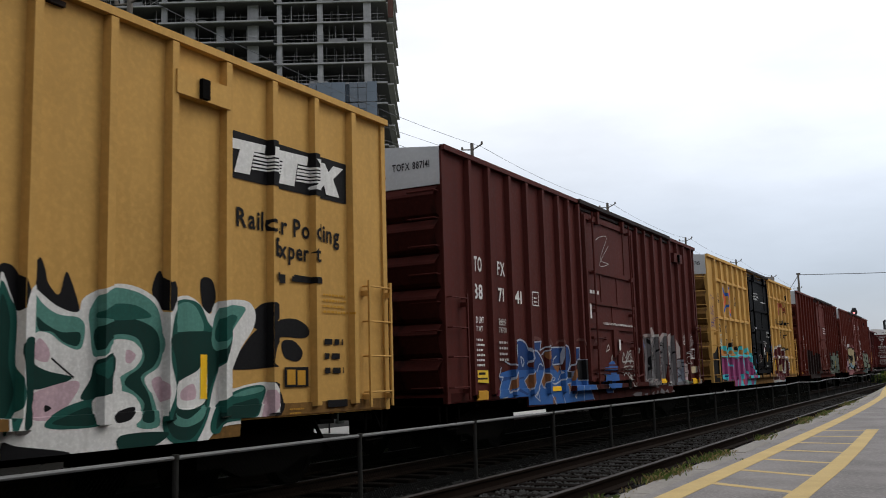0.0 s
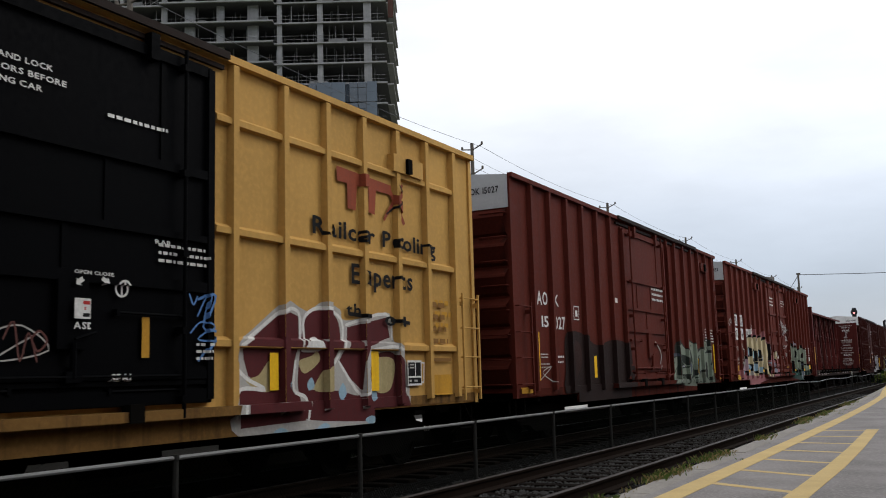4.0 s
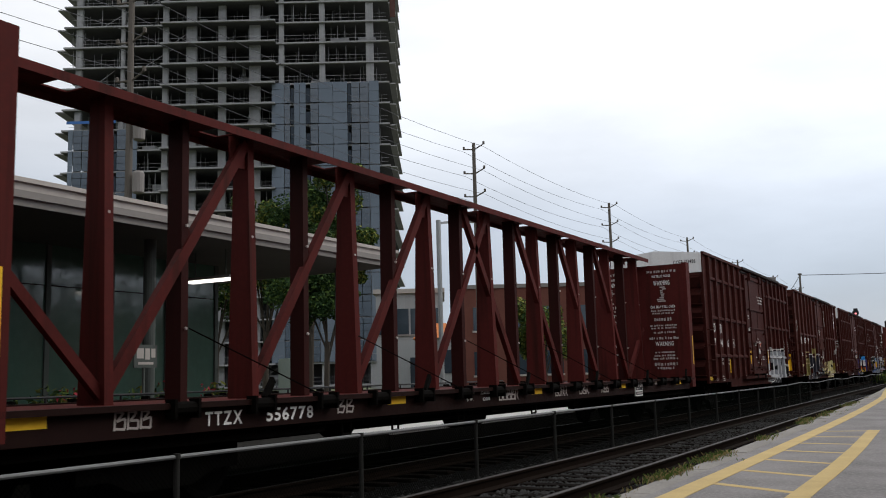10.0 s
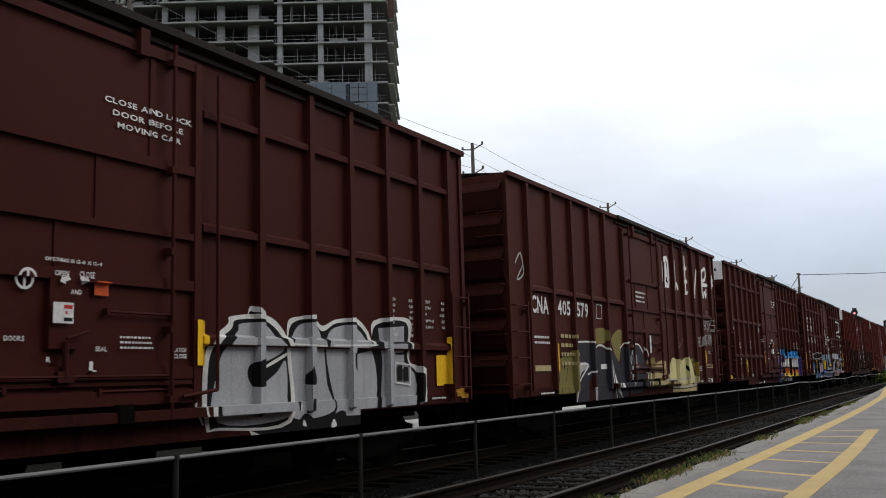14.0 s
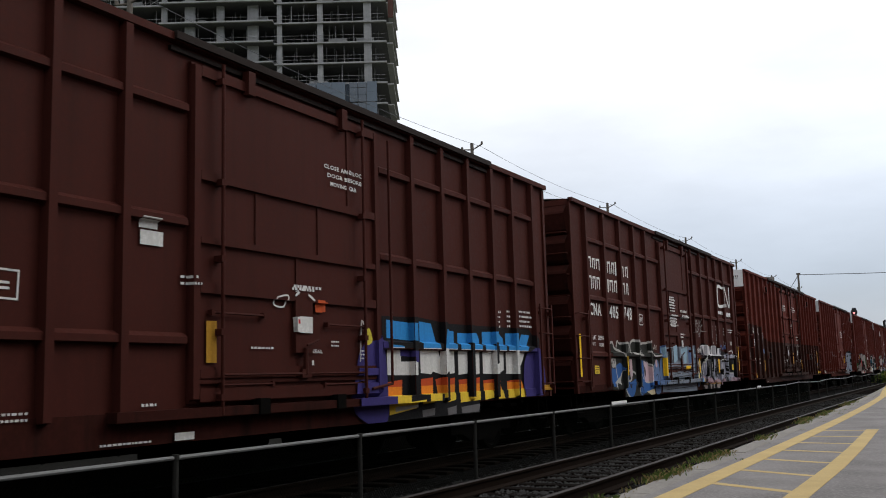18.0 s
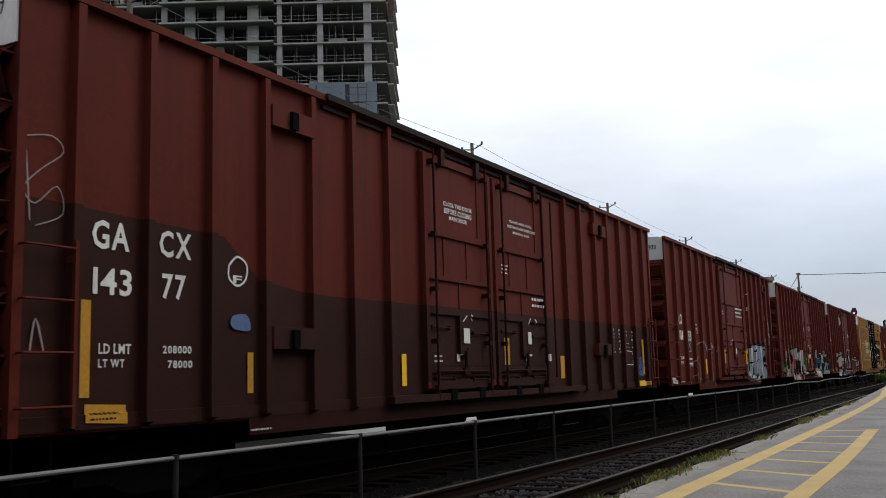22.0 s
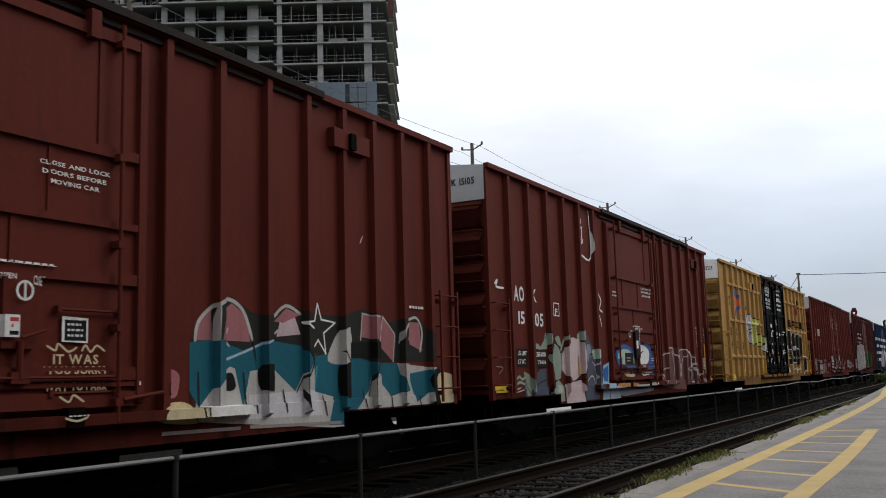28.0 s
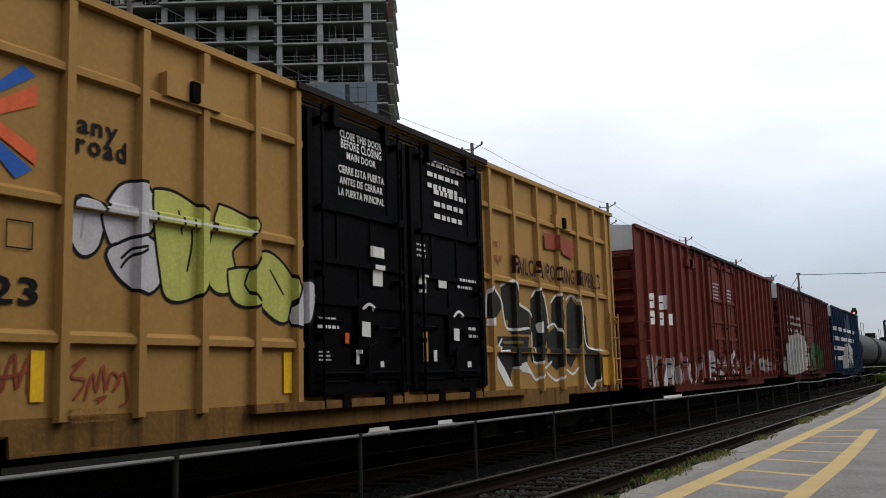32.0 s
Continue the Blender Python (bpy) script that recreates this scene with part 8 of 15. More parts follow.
d.stroke("WNG", 0.025, (1.36, 2.35), (1.42, 2.11), (1.5, 2.34), (1.57, 2.09), (1.29, 2.09))
d.stroke("WNG", 0.02, (1.03, 2.13), (1.21, 2.2), (1.26, 2.1), (1.09, 2.18))
d.rule("K", 0.018, (3.77, 2.62), (4.04, 2.62), (4.03, 2.39), (3.77, 2.4), (3.77, 2.62))
d.bar("K", 3.85, 2.47, 3.95, 2.57)
d.patch("YL", (1.12, 1.4), (1.34, 1.4), (1.34, 1.22), (1.12, 1.23))
d.lines("K", 3, 1.15, 1.25, 1.31, 1.37)
d.stroke("PU", 0.02, (0.16, 3.53), (0.27, 3.66), (0.37, 3.77), (0.39, 3.7), (0.55, 3.71), (0.56, 3.63), (0.69, 3.67), (0.78, 3.56), (0.76, 3.35), (0.64, 3.19), (0.66, 3.02), (0.78, 2.98), (0.88, 3.01))
d.stroke("PU", 0.016, (0.39, 3.71), (0.43, 3.55), (0.43, 3.39))
d.stroke("PU", 0.016, (0.55, 3.65), (0.52, 3.51), (0.51, 3.4))
d.stroke("PU", 0.02, (0.16, 3.44), (0.23, 3.37), (0.38, 3.29), (0.56, 3.19), (0.43, 3.3), (0.59, 3.37), (0.46, 3.13))
d.stroke("PU", 0.02, (0.31, 3.36), (0.23, 3.32), (0.2, 3.2), (0.27, 3.15), (0.34, 3.22), (0.29, 3.34))
d.stroke("PU", 0.02, (0.17, 3.09), (0.23, 3.11), (0.49, 3.11), (0.63, 3.11), (0.63, 3.04))
d.stroke("PU", 0.02, (0.21, 3.05), (0.19, 2.88), (0.28, 2.84), (0.34, 2.98), (0.36, 2.84), (0.46, 2.86), (0.46, 3.08), (0.57, 2.9), (0.63, 2.93))
d.stroke("PU", 0.022, (0.18, 2.85), (0.29, 2.81), (0.39, 2.87), (0.5, 2.83), (0.6, 2.92), (0.71, 2.9), (0.76, 2.95))
d.stroke("PU", 0.022, (0.18, 2.76), (0.22, 2.69), (0.26, 2.78), (0.2, 2.78))
d.stroke("PU", 0.022, (0.28, 2.7), (0.31, 2.79), (0.38, 2.69), (0.42, 2.81), (0.47, 2.69), (0.51, 2.82), (0.6, 2.81), (0.54, 2.75), (0.61, 2.7))
d.stroke("PU", 0.018, (0.6, 2.73), (0.73, 2.71), (0.83, 2.67))
d.words("W", 7.07, 4.197, 8.02, 4.270, "CLOSE AND LOCK")
d.words("W", 6.93, 4.087, 8.17, 4.160, "BOTH DOORS BEFORE")
d.words("W", 7.18, 3.977, 7.91, 4.050, "MOVING CAR")
d.lines("W", 1, 8.66, 3.91, 9.48, 4.0)
d.bar("W", 6.91, 2.77, 7.14, 2.91)
d.lines("W", 1, 6.82, 2.67, 7.17, 2.75)
d.lines("W", 3, 9.34, 2.55, 10.11, 2.79)
d.bar("YD", 9.13, 1.59, 9.23, 1.99)
d.stroke("LB", 0.03, (6.8, 2.06), (7.02, 2.1), (6.98, 1.9), (6.83, 1.92), (7.06, 1.79), (6.87, 1.56), (7.18, 1.5))
d.stroke("LB", 0.03, (9.91, 2.21), (10.13, 2.26), (9.99, 1.92), (10.18, 1.85), (9.92, 1.56))
d.lines("W", 3, 9.89, 1.56, 10.12, 1.78)
d.stroke("WN", 0.015, (7.47, 1.8), (7.77, 1.86), (8.05, 1.65), (7.51, 1.56), (7.95, 1.81))
d.words("K", 12.01, 3.19, 15.2, 3.5, "Railcar Pooling")
d.words("K", 12.87, 2.61, 14.47, 2.97, "Experts")
d.rule("K", 0.07, (12.83, 2.19), (13.19, 2.17))
d.rule("K", 0.07, (13.85, 2.14), (14.35, 2.12))
d.patch("RB", (12.55, 4.16), (13.92, 4.11), (13.89, 3.97), (13.51, 3.97), (13.47, 3.62), (13.31, 3.63), (13.32, 3.97), (13.03, 3.96), (12.99, 3.61), (12.8, 3.62), (12.79, 3.96), (12.56, 3.96))
d.stroke("RB", 0.09, (13.89, 4.02), (14.25, 3.6))
d.stroke("RB", 0.06, (14.23, 4.16), (13.72, 3.59))
d.stroke("K", 0.03, (14.01, 4.12), (14.12, 3.91), (13.78, 3.67))
d.bar("Y", 11.15, 1.22, 11.31, 1.66)
d.bar("Y", 13.28, 1.16, 13.5, 1.7)
d.lines("YD", 3, 15.13, 2.06, 15.66, 2.59)
d.rule("W", 0.03, (14.33, 1.56), (14.75, 1.54), (14.72, 1.25), (14.31, 1.28), (14.33, 1.56))
d.lines("W", 2, 14.38, 1.3, 14.68, 1.51)
d.bar("YD", 15.05, 1.05, 15.6, 1.36)
d.ring(8.860, 2.251, 0.085)
d.words("W", 8.260, 2.355, 8.719, 2.392, "OPEN CLOSE")
d.words("W", 8.256, 1.846, 8.486, 1.911, "ASD")
d.words("W", 8.707, 1.364, 8.985, 1.437, "SEAL")
d.notice(8.261, 1.939, 8.444, 2.127)
d.arrow(8.357, 2.311, -0.087, -0.059)
d.arrow(8.578, 2.328, 0.095, -0.047)
d.words("W", 9.282, 2.742, 9.516, 2.763, "RAIL")
d.stroke("LB", 0.020, (9.77, 2.26), (9.83, 2.15), (9.89, 2.24))
d.stroke("LB", 0.020, (9.89, 2.03), (10.06, 2.28), (9.98, 1.97))
d.stroke("LB", 0.020, (9.79, 1.85), (9.94, 1.97), (10.11, 1.92), (9.90, 1.79), (10.13, 1.77))
d.stroke("WNT2", 0.020, (7.58, 1.74), (7.68, 1.89), (7.75, 1.55), (7.83, 1.80), (7.92, 1.55))
d.stroke("WNT2", 0.020, (7.86, 1.75), (7.94, 1.82), (8.02, 1.73), (7.93, 1.64), (7.87, 1.72))
d.words("K", 12.722, 2.167, 13.065, 2.339, "th")
d.words("K", 13.668, 2.068, 14.245, 2.272, "on")
d.tally(14.255, 1.209, 14.662, 1.576)
d.bar("YD2", 15.025, 1.561, 15.603, 1.612)
d.lines("YD2", 4, 15.024, 1.809, 15.524, 2.554)
d.done()
d = Livery("red_first")
d.patch("DGO", (10.22, 1.66), (10.44, 1.76), (10.75, 1.80), (10.76, 2.03), (11.13, 2.19), (11.26, 2.23), (12.01, 1.93), (12.17, 2.11), (12.25, 2.26), (13.05, 2.09), (13.10, 1.88), (13.76, 2.03), (13.97, 2.23), (14.55, 2.30), (14.86, 2.14), (14.81, 1.85), (15.05, 1.56), (15.30, 1.19), (15.35, 0.85), (14.52, 0.79), (10.15, 0.95), (10.23, 1.26))
d.patch("SB", (10.47, 1.81), (11.00, 1.81), (11.04, 1.72), (10.47, 1.72))
d.patch("DG2", (10.16, 0.97), (10.41, 1.12), (10.64, 1.24), (11.29, 1.15), (11.72, 1.19), (12.03, 0.97), (12.43, 1.07), (13.05, 1.17), (13.86, 1.28), (14.53, 0.98), (15.04, 1.18), (15.32, 0.86), (14.29, 0.83), (13.15, 0.85), (12.03, 0.87))
d.patch("DG", (10.25, 1.64), (10.39, 1.73), (10.49, 1.55), (10.46, 1.31), (10.31, 1.07), (10.24, 1.16))
d.patch("DG", (10.58, 1.67), (10.99, 1.70), (10.95, 1.44), (10.78, 1.24), (10.64, 1.04), (10.41, 0.99), (10.16, 0.98), (10.42, 1.23), (10.58, 1.24))
d.patch("DG", (11.00, 2.02), (11.24, 2.03), (11.20, 1.77), (11.29, 1.50), (11.40, 1.28), (11.29, 1.16), (11.03, 1.44), (11.16, 1.56), (11.04, 1.81))
d.patch("DG", (11.24, 2.15), (11.85, 1.96), (12.01, 1.90), (12.44, 1.88), (12.44, 1.68), (11.95, 1.68), (11.92, 1.75), (11.43, 1.78), (11.49, 1.61), (11.32, 1.63))
d.patch("DG", (11.46, 1.62), (12.02, 1.45), (12.31, 1.37), (12.26, 1.22), (11.99, 1.20), (11.38, 1.22), (11.32, 1.37), (11.96, 1.40), (11.50, 1.56))
d.patch("DG", (12.21, 2.19), (12.94, 2.09), (13.02, 1.75), (12.89, 1.50), (12.83, 1.33), (12.72, 1.36), (12.55, 1.79), (12.39, 1.94))
d.patch("DG", (13.10, 1.77), (13.76, 1.97), (13.88, 1.83), (13.81, 1.34), (13.40, 1.22), (13.55, 1.68), (13.30, 1.73), (13.15, 1.61))
d.patch("DG", (12.01, 1.92), (12.11, 2.03), (12.27, 1.96), (12.19, 1.89))
d.patch("DG", (14.06, 2.19), (14.49, 2.20), (14.56, 2.01), (14.38, 1.87), (14.08, 1.86), (13.99, 2.02))
d.patch("DG", (13.92, 1.82), (14.75, 1.85), (14.67, 1.56), (14.79, 1.20), (14.48, 1.03), (14.42, 1.56), (14.20, 1.56), (14.20, 1.20), (13.91, 1.34))
d.patch("DG", (14.54, 2.04), (14.81, 2.10), (14.79, 1.95), (14.59, 1.93))
d.patch("DG", (12.53, 1.56), (12.62, 1.54), (12.57, 1.20), (12.27, 0.96), (12.03, 0.93), (12.45, 1.20))
d.patch("DG", (13.10, 1.56), (13.25, 1.62), (13.36, 1.25), (13.05, 1.11), (12.43, 0.93), (12.96, 1.25))
d.patch("DG2", (14.89, 1.20), (15.18, 1.32), (15.27, 1.11), (15.06, 1.00))
d.blob("SB", (12.30, 1.47), (12.53, 1.50), (12.50, 1.25), (12.35, 1.26))
d.stroke("LV2", 0.035, (11.54, 1.42), (11.64, 1.46), (11.73, 1.41))
d.stroke("WN", 0.04, (12.02, 0.99), (12.20, 1.03), (12.26, 1.08))
d.stroke("WN", 0.03, (10.78, 1.02), (10.81, 1.10), (10.89, 1.05))
d.stroke("DGO", 0.028, (10.58, 1.67), (10.75, 1.70), (10.69, 1.56), (10.61, 1.51))
d.stroke("DGO", 0.028, (11.00, 2.01), (11.07, 1.77), (11.18, 1.56), (11.03, 1.43))
d.stroke("DGO", 0.028, (11.24, 2.14), (11.32, 1.66), (11.43, 1.23))
d.stroke("DGO", 0.028, (11.43, 1.78), (11.47, 1.60), (12.02, 1.44), (11.32, 1.38))
d.stroke("DGO", 0.028, (11.37, 1.75), (11.42, 1.90), (11.45, 1.96))
d.stroke("DGO", 0.028, (12.22, 2.19), (12.39, 1.94), (12.56, 1.78), (12.76, 1.34))
d.stroke("DGO", 0.028, (12.42, 2.04), (12.58, 2.03))
d.stroke("DGO", 0.028, (12.94, 2.09), (13.03, 1.73), (12.85, 1.32))
d.stroke("DGO", 0.028, (13.10, 1.77), (13.34, 1.73), (13.55, 1.76))
d.stroke("DGO", 0.028, (13.30, 1.73), (13.15, 1.56), (13.36, 1.24))
d.stroke("DGO", 0.028, (13.76, 1.97), (13.88, 1.82), (13.84, 1.34))
d.stroke("DGO", 0.028, (14.06, 2.19), (13.99, 2.01), (14.10, 1.85))
d.stroke("DGO", 0.028, (13.93, 1.82), (14.08, 1.49), (13.92, 1.34))
d.stroke("DGO", 0.028, (14.75, 1.85), (14.63, 1.49), (14.82, 1.13))
d.stroke("DGO", 0.028, (10.42, 1.22), (10.58, 1.25), (10.95, 1.44))
d.stroke("DGO", 0.028, (10.95, 1.44), (10.83, 1.04), (10.67, 0.99))
d.stroke("DGO", 0.028, (11.29, 1.16), (11.72, 1.19), (12.26, 1.22))
d.stroke("DGO", 0.028, (11.57, 1.03), (11.72, 1.22), (11.73, 1.11))
d.stroke("DGO", 0.028, (12.45, 0.93), (13.05, 1.18), (13.86, 1.34))
d.stroke("DGO", 0.028, (13.86, 1.34), (14.30, 1.18), (14.53, 0.98))
d.stroke("DGO", 0.028, (14.48, 1.03), (14.69, 1.02), (14.89, 1.20))
d.stroke("DGO", 0.028, (13.05, 0.90), (13.36, 0.98), (13.54, 0.94))
d.stroke("DGO", 0.028, (10.39, 1.55), (10.47, 1.46))
d.stroke("DGO", 0.028, (12.02, 1.44), (12.35, 1.26), (12.33, 1.08))
d.stroke("DGO", 0.028, (11.95, 0.98), (12.26, 1.13), (12.45, 1.20))
d.stroke("DGO", 0.028, (11.16, 1.00), (11.29, 1.12), (11.64, 1.13))
d.stroke("DGO", 0.028, (14.31, 2.12), (14.45, 1.98))
d.stroke("DGO", 0.028, (10.19, 1.00), (10.52, 1.23))
d.words("W", 1.14, 2.67, 1.67, 2.94, "AO")
d.words("W", 2.0, 2.68, 2.25, 2.92, "K")
d.words("W", 1.33, 2.24, 1.68, 2.46, "15")
d.words("W", 1.99, 2.22, 2.55, 2.48, "027")
d.rule("W", 0.025, (3.08, 2.72), (3.37, 2.72), (3.35, 2.45), (3.06, 2.45), (3.08, 2.72))
d.bar("W", 3.15, 2.51, 3.28, 2.64)
d.bar("Y", 1.01, 1.2, 1.18, 2.13)
d.bar("YD", 0.23, 0.98, 0.73, 1.09)
d.lines("W", 2, 1.21, 1.63, 1.67, 1.74)
d.lines("W", 2, 2.08, 1.52, 2.46, 1.73)
d.lines("WN", 2, 1.22, 1.43, 1.64, 1.56)
d.stroke("WN", 0.02, (1.17, 1.22), (1.73, 1.47), (1.27, 1.35), (1.81, 1.16))
d.blob("DK", (2.57, 2.13), (3.44, 2.17), (4.38, 1.93), (5.45, 2.06), (6.6, 1.91), (6.63, 0.88), (6.15, 0.68), (2.67, 0.77), (2.48, 1.47))
d.blob("DK2", (2.76, 1.94), (3.31, 1.95), (3.39, 1.56), (2.92, 1.18))
d.bar("Y", 4.16, 1.22, 4.33, 1.69)
d.bar("W", 5.68, 2.95, 5.96, 3.06)
d.lines("W", 3, 8.63, 3.14, 9.78, 3.55)
d.stroke("WN", 0.05, (8.73, 2.07), (9.18, 1.76), (8.92, 1.32))
d.bar("Y", 10.45, 1.21, 10.57, 1.67)
d.bar("Y", 12.92, 1.2, 13.04, 1.65)
d.bar("Y", 15.29, 1.22, 15.42, 2.13)
d.lines("W", 6, 13.93, 2.18, 14.14, 2.61)
d.lines("W", 5, 14.31, 2.2, 14.49, 2.63)
d.lines("W", 5, 14.84, 2.18, 15.41, 2.62)
d.bar("K", 14.91, 1.41, 15.03, 1.62)
d.bar("K", 15.06, 1.41, 15.19, 1.6)
d.bar("YD", 15.72, 1.0, 16.21, 1.11)
d.done()
d = Livery("red_second")
d.patch("K", (12.76, 2.41), (13.14, 2.44), (13.18, 2.35), (13.45, 2.47), (13.64, 2.40), (13.74, 2.32), (14.09, 2.31), (14.16, 2.46), (14.61, 2.44), (14.73, 2.18), (14.89, 2.15), (15.11, 2.39), (15.83, 2.41), (15.93, 2.25), (16.65, 2.29), (16.99, 2.10), (17.04, 1.56), (17.21, 1.45), (17.75, 1.49), (18.64, 1.44), (18.86, 1.17), (18.25, 0.79), (17.24, 0.77), (15.78, 0.70), (12.82, 0.84))
d.patch("TD", (12.80, 1.20), (13.37, 1.12), (14.08, 1.11), (14.99, 1.11), (15.78, 1.23), (16.58, 1.14), (17.74, 1.20), (18.57, 1.17), (18.25, 0.77), (16.57, 0.78), (15.78, 0.69), (12.82, 0.84))
d.patch("GT", (13.13, 1.11), (13.94, 1.10), (14.01, 0.92), (13.14, 0.92))
d.patch("SLB", (15.78, 1.11), (16.26, 1.17), (15.97, 0.86), (15.59, 0.76))
d.patch("PG2", (12.76, 2.36), (12.97, 2.40), (13.14, 2.30), (13.18, 1.95), (13.17, 1.64), (12.96, 1.50), (13.01, 1.74), (12.93, 1.87), (12.78, 1.91))
d.patch("PG2", (12.78, 1.78), (12.89, 1.76), (12.88, 1.55), (12.79, 1.51))
d.blob("PG2", (13.21, 2.20), (13.31, 2.39), (13.51, 2.43), (13.63, 2.29), (13.66, 2.15), (13.84, 2.12), (13.81, 1.90), (13.74, 1.74), (13.40, 1.72), (13.39, 1.89), (13.36, 1.99), (13.29, 1.90), (13.28, 1.70), (13.20, 1.75))
d.patch("PG2", (13.21, 1.62), (13.90, 1.72), (13.93, 1.56), (13.84, 1.44), (13.36, 1.34), (13.27, 1.25), (13.24, 1.36))
d.patch("PG2", (13.77, 2.25), (14.08, 2.24), (14.14, 2.00), (14.11, 1.45), (14.05, 1.21), (13.96, 1.28), (13.97, 1.77), (13.88, 1.97))
d.patch("PG2", (14.16, 2.36), (14.30, 2.41), (14.57, 2.37), (14.63, 2.16), (14.83, 1.97), (14.82, 1.73), (14.69, 1.60), (15.11, 1.56), (15.16, 1.39), (14.98, 1.19), (14.71, 1.43), (14.30, 1.45), (14.38, 1.10), (14.27, 0.97), (14.18, 1.28), (14.13, 1.77))
d.patch("K", (14.32, 1.99), (14.42, 2.04), (14.33, 1.77), (14.29, 1.77))
d.blob("PG2", (14.88, 2.02), (15.10, 2.30), (15.40, 2.36), (15.74, 2.36), (15.86, 2.16), (15.74, 1.83), (15.10, 1.80), (15.06, 1.63), (14.94, 1.66))
d.patch("K", (15.30, 1.80), (15.42, 1.99), (15.50, 1.80))
d.patch("PG2", (15.39, 1.73), (15.98, 1.78), (15.98, 1.60), (15.36, 1.60))
d.patch("PG2", (15.30, 1.55), (15.49, 1.55), (15.51, 1.18), (15.34, 1.24))
d.patch("PG2", (14.98, 1.54), (15.17, 1.44), (15.12, 1.20), (15.00, 1.20))
d.patch("PG2", (15.97, 2.16), (16.27, 2.19), (16.59, 2.25), (16.65, 2.10), (16.58, 1.88), (16.31, 1.81), (16.38, 1.74), (16.27, 1.54), (16.33, 1.28), (16.16, 1.03), (15.95, 1.16), (15.97, 1.56), (16.08, 1.74), (15.97, 1.93))
d.patch("PG2", (16.65, 2.20), (16.83, 2.17), (16.98, 1.89), (16.92, 1.54), (16.73, 1.48), (16.58, 1.68), (16.67, 1.90))
d.patch("PG2", (16.45, 1.35), (16.91, 1.46), (17.28, 1.37), (18.00, 1.40), (18.58, 1.31), (18.26, 1.17), (16.79, 1.14), (16.37, 1.22))
d.blob("SB", (14.42, 1.20), (14.48, 1.33), (14.68, 1.41), (14.57, 1.26))
d.blob("SB", (15.55, 1.31), (15.61, 1.46), (15.89, 1.49), (15.72, 1.32))
d.blob("SB", (13.48, 1.30), (13.67, 1.36), (13.74, 1.32), (13.55, 1.26))
d.patch("WN", (16.16, 1.00), (16.47, 1.12), (16.58, 0.85), (16.10, 0.71))
d.blob("LV2", (13.67, 2.50), (13.87, 2.56), (14.01, 2.48), (14.05, 2.36), (13.74, 2.35))
d.blob("LV2", (17.03, 1.68), (17.44, 1.73), (17.50, 1.56), (17.08, 1.49))
d.stroke("K", 0.03, (12.76, 2.24), (12.92, 2.24))
d.stroke("K", 0.03, (13.33, 2.27), (13.45, 2.29))
d.stroke("K", 0.03, (13.19, 1.65), (13.40, 1.67))
d.stroke("K", 0.03, (16.17, 1.82), (16.39, 1.74), (16.58, 1.84))
d.stroke("K", 0.03, (14.29, 1.45), (14.41, 1.28), (14.36, 1.11))
d.stroke("K", 0.03, (15.11, 1.56), (15.24, 1.32), (15.07, 1.18))
d.stroke("K", 0.03, (16.37, 1.56), (16.26, 1.23))
d.stroke("K", 0.03, (16.59, 2.24), (16.65, 2.06))
d.stroke("K", 0.03, (15.87, 1.18), (16.01, 1.05), (15.87, 0.85))
d.stroke("K", 0.03, (17.24, 0.86), (17.61, 0.93), (17.88, 0.81))
d.stroke("K", 0.03, (16.79, 1.14), (16.90, 0.94))
d.stroke("K", 0.03, (15.32, 1.16), (15.59, 1.11), (15.50, 0.92))
d.stroke("K", 0.03, (18.00, 1.19), (18.41, 1.32), (18.77, 1.17))
d.stroke("K", 0.03, (15.15, 1.80), (15.15, 1.60))
d.stroke("K", 0.03, (15.63, 2.31), (15.59, 2.06), (15.68, 1.87))
d.stroke("K", 0.03, (13.92, 2.20), (14.02, 2.10), (14.02, 1.77))
d.stroke("WNG", 0.022, (13.22, 2.19), (13.31, 2.37), (13.51, 2.41))
d.stroke("WNG", 0.022, (14.16, 2.36), (14.30, 2.40), (14.54, 2.36))
d.stroke("WNG", 0.022, (15.10, 2.29), (15.40, 2.34), (15.72, 2.34))
d.stroke("WNG", 0.022, (15.99, 2.15), (16.27, 2.17), (16.56, 2.23))
d.stroke("WNG", 0.022, (15.38, 0.98), (15.50, 1.16), (15.34, 1.10))
d.stroke("WNG", 0.022, (15.78, 0.71), (15.97, 0.92), (16.26, 1.09))
d.blob("PI2", (2.11, 1.26), (2.41, 1.56), (2.59, 1.87), (2.68, 2.44), (3.38, 2.82), (3.64, 2.58), (4.52, 2.85), (4.77, 2.63), (5.88, 2.68), (6.27, 2.81), (6.5, 2.51), (7.17, 2.38), (7.57, 1.56), (8.86, 1.75), (9.01, 1.0), (7.09, 0.88), (3.79, 0.71), (2.59, 0.75), (1.45, 0.82), (1.51, 1.27))
d.patch("K", (1.46, 0.82), (1.99, 1.26), (2.15, 1.26), (2.54, 1.81), (2.82, 1.43), (2.8, 1.17), (2.69, 0.78), (2.56, 0.81), (2.56, 1.18), (2.21, 1.19), (1.75, 0.89))
d.patch("PI", (2.57, 1.68), (2.7, 1.43), (2.59, 1.25), (2.15, 1.26), (2.34, 1.44))
d.patch("LB2", (2.2, 1.25), (2.34, 1.25), (2.34, 1.12), (2.2, 1.12))
d.blob("K", (2.62, 2.15), (2.68, 2.51), (2.87, 2.47), (3.27, 2.55), (3.61, 2.52), (3.74, 2.11), (3.73, 1.14), (2.78, 1.14), (2.7, 1.56), (2.81, 1.8), (2.63, 1.98))
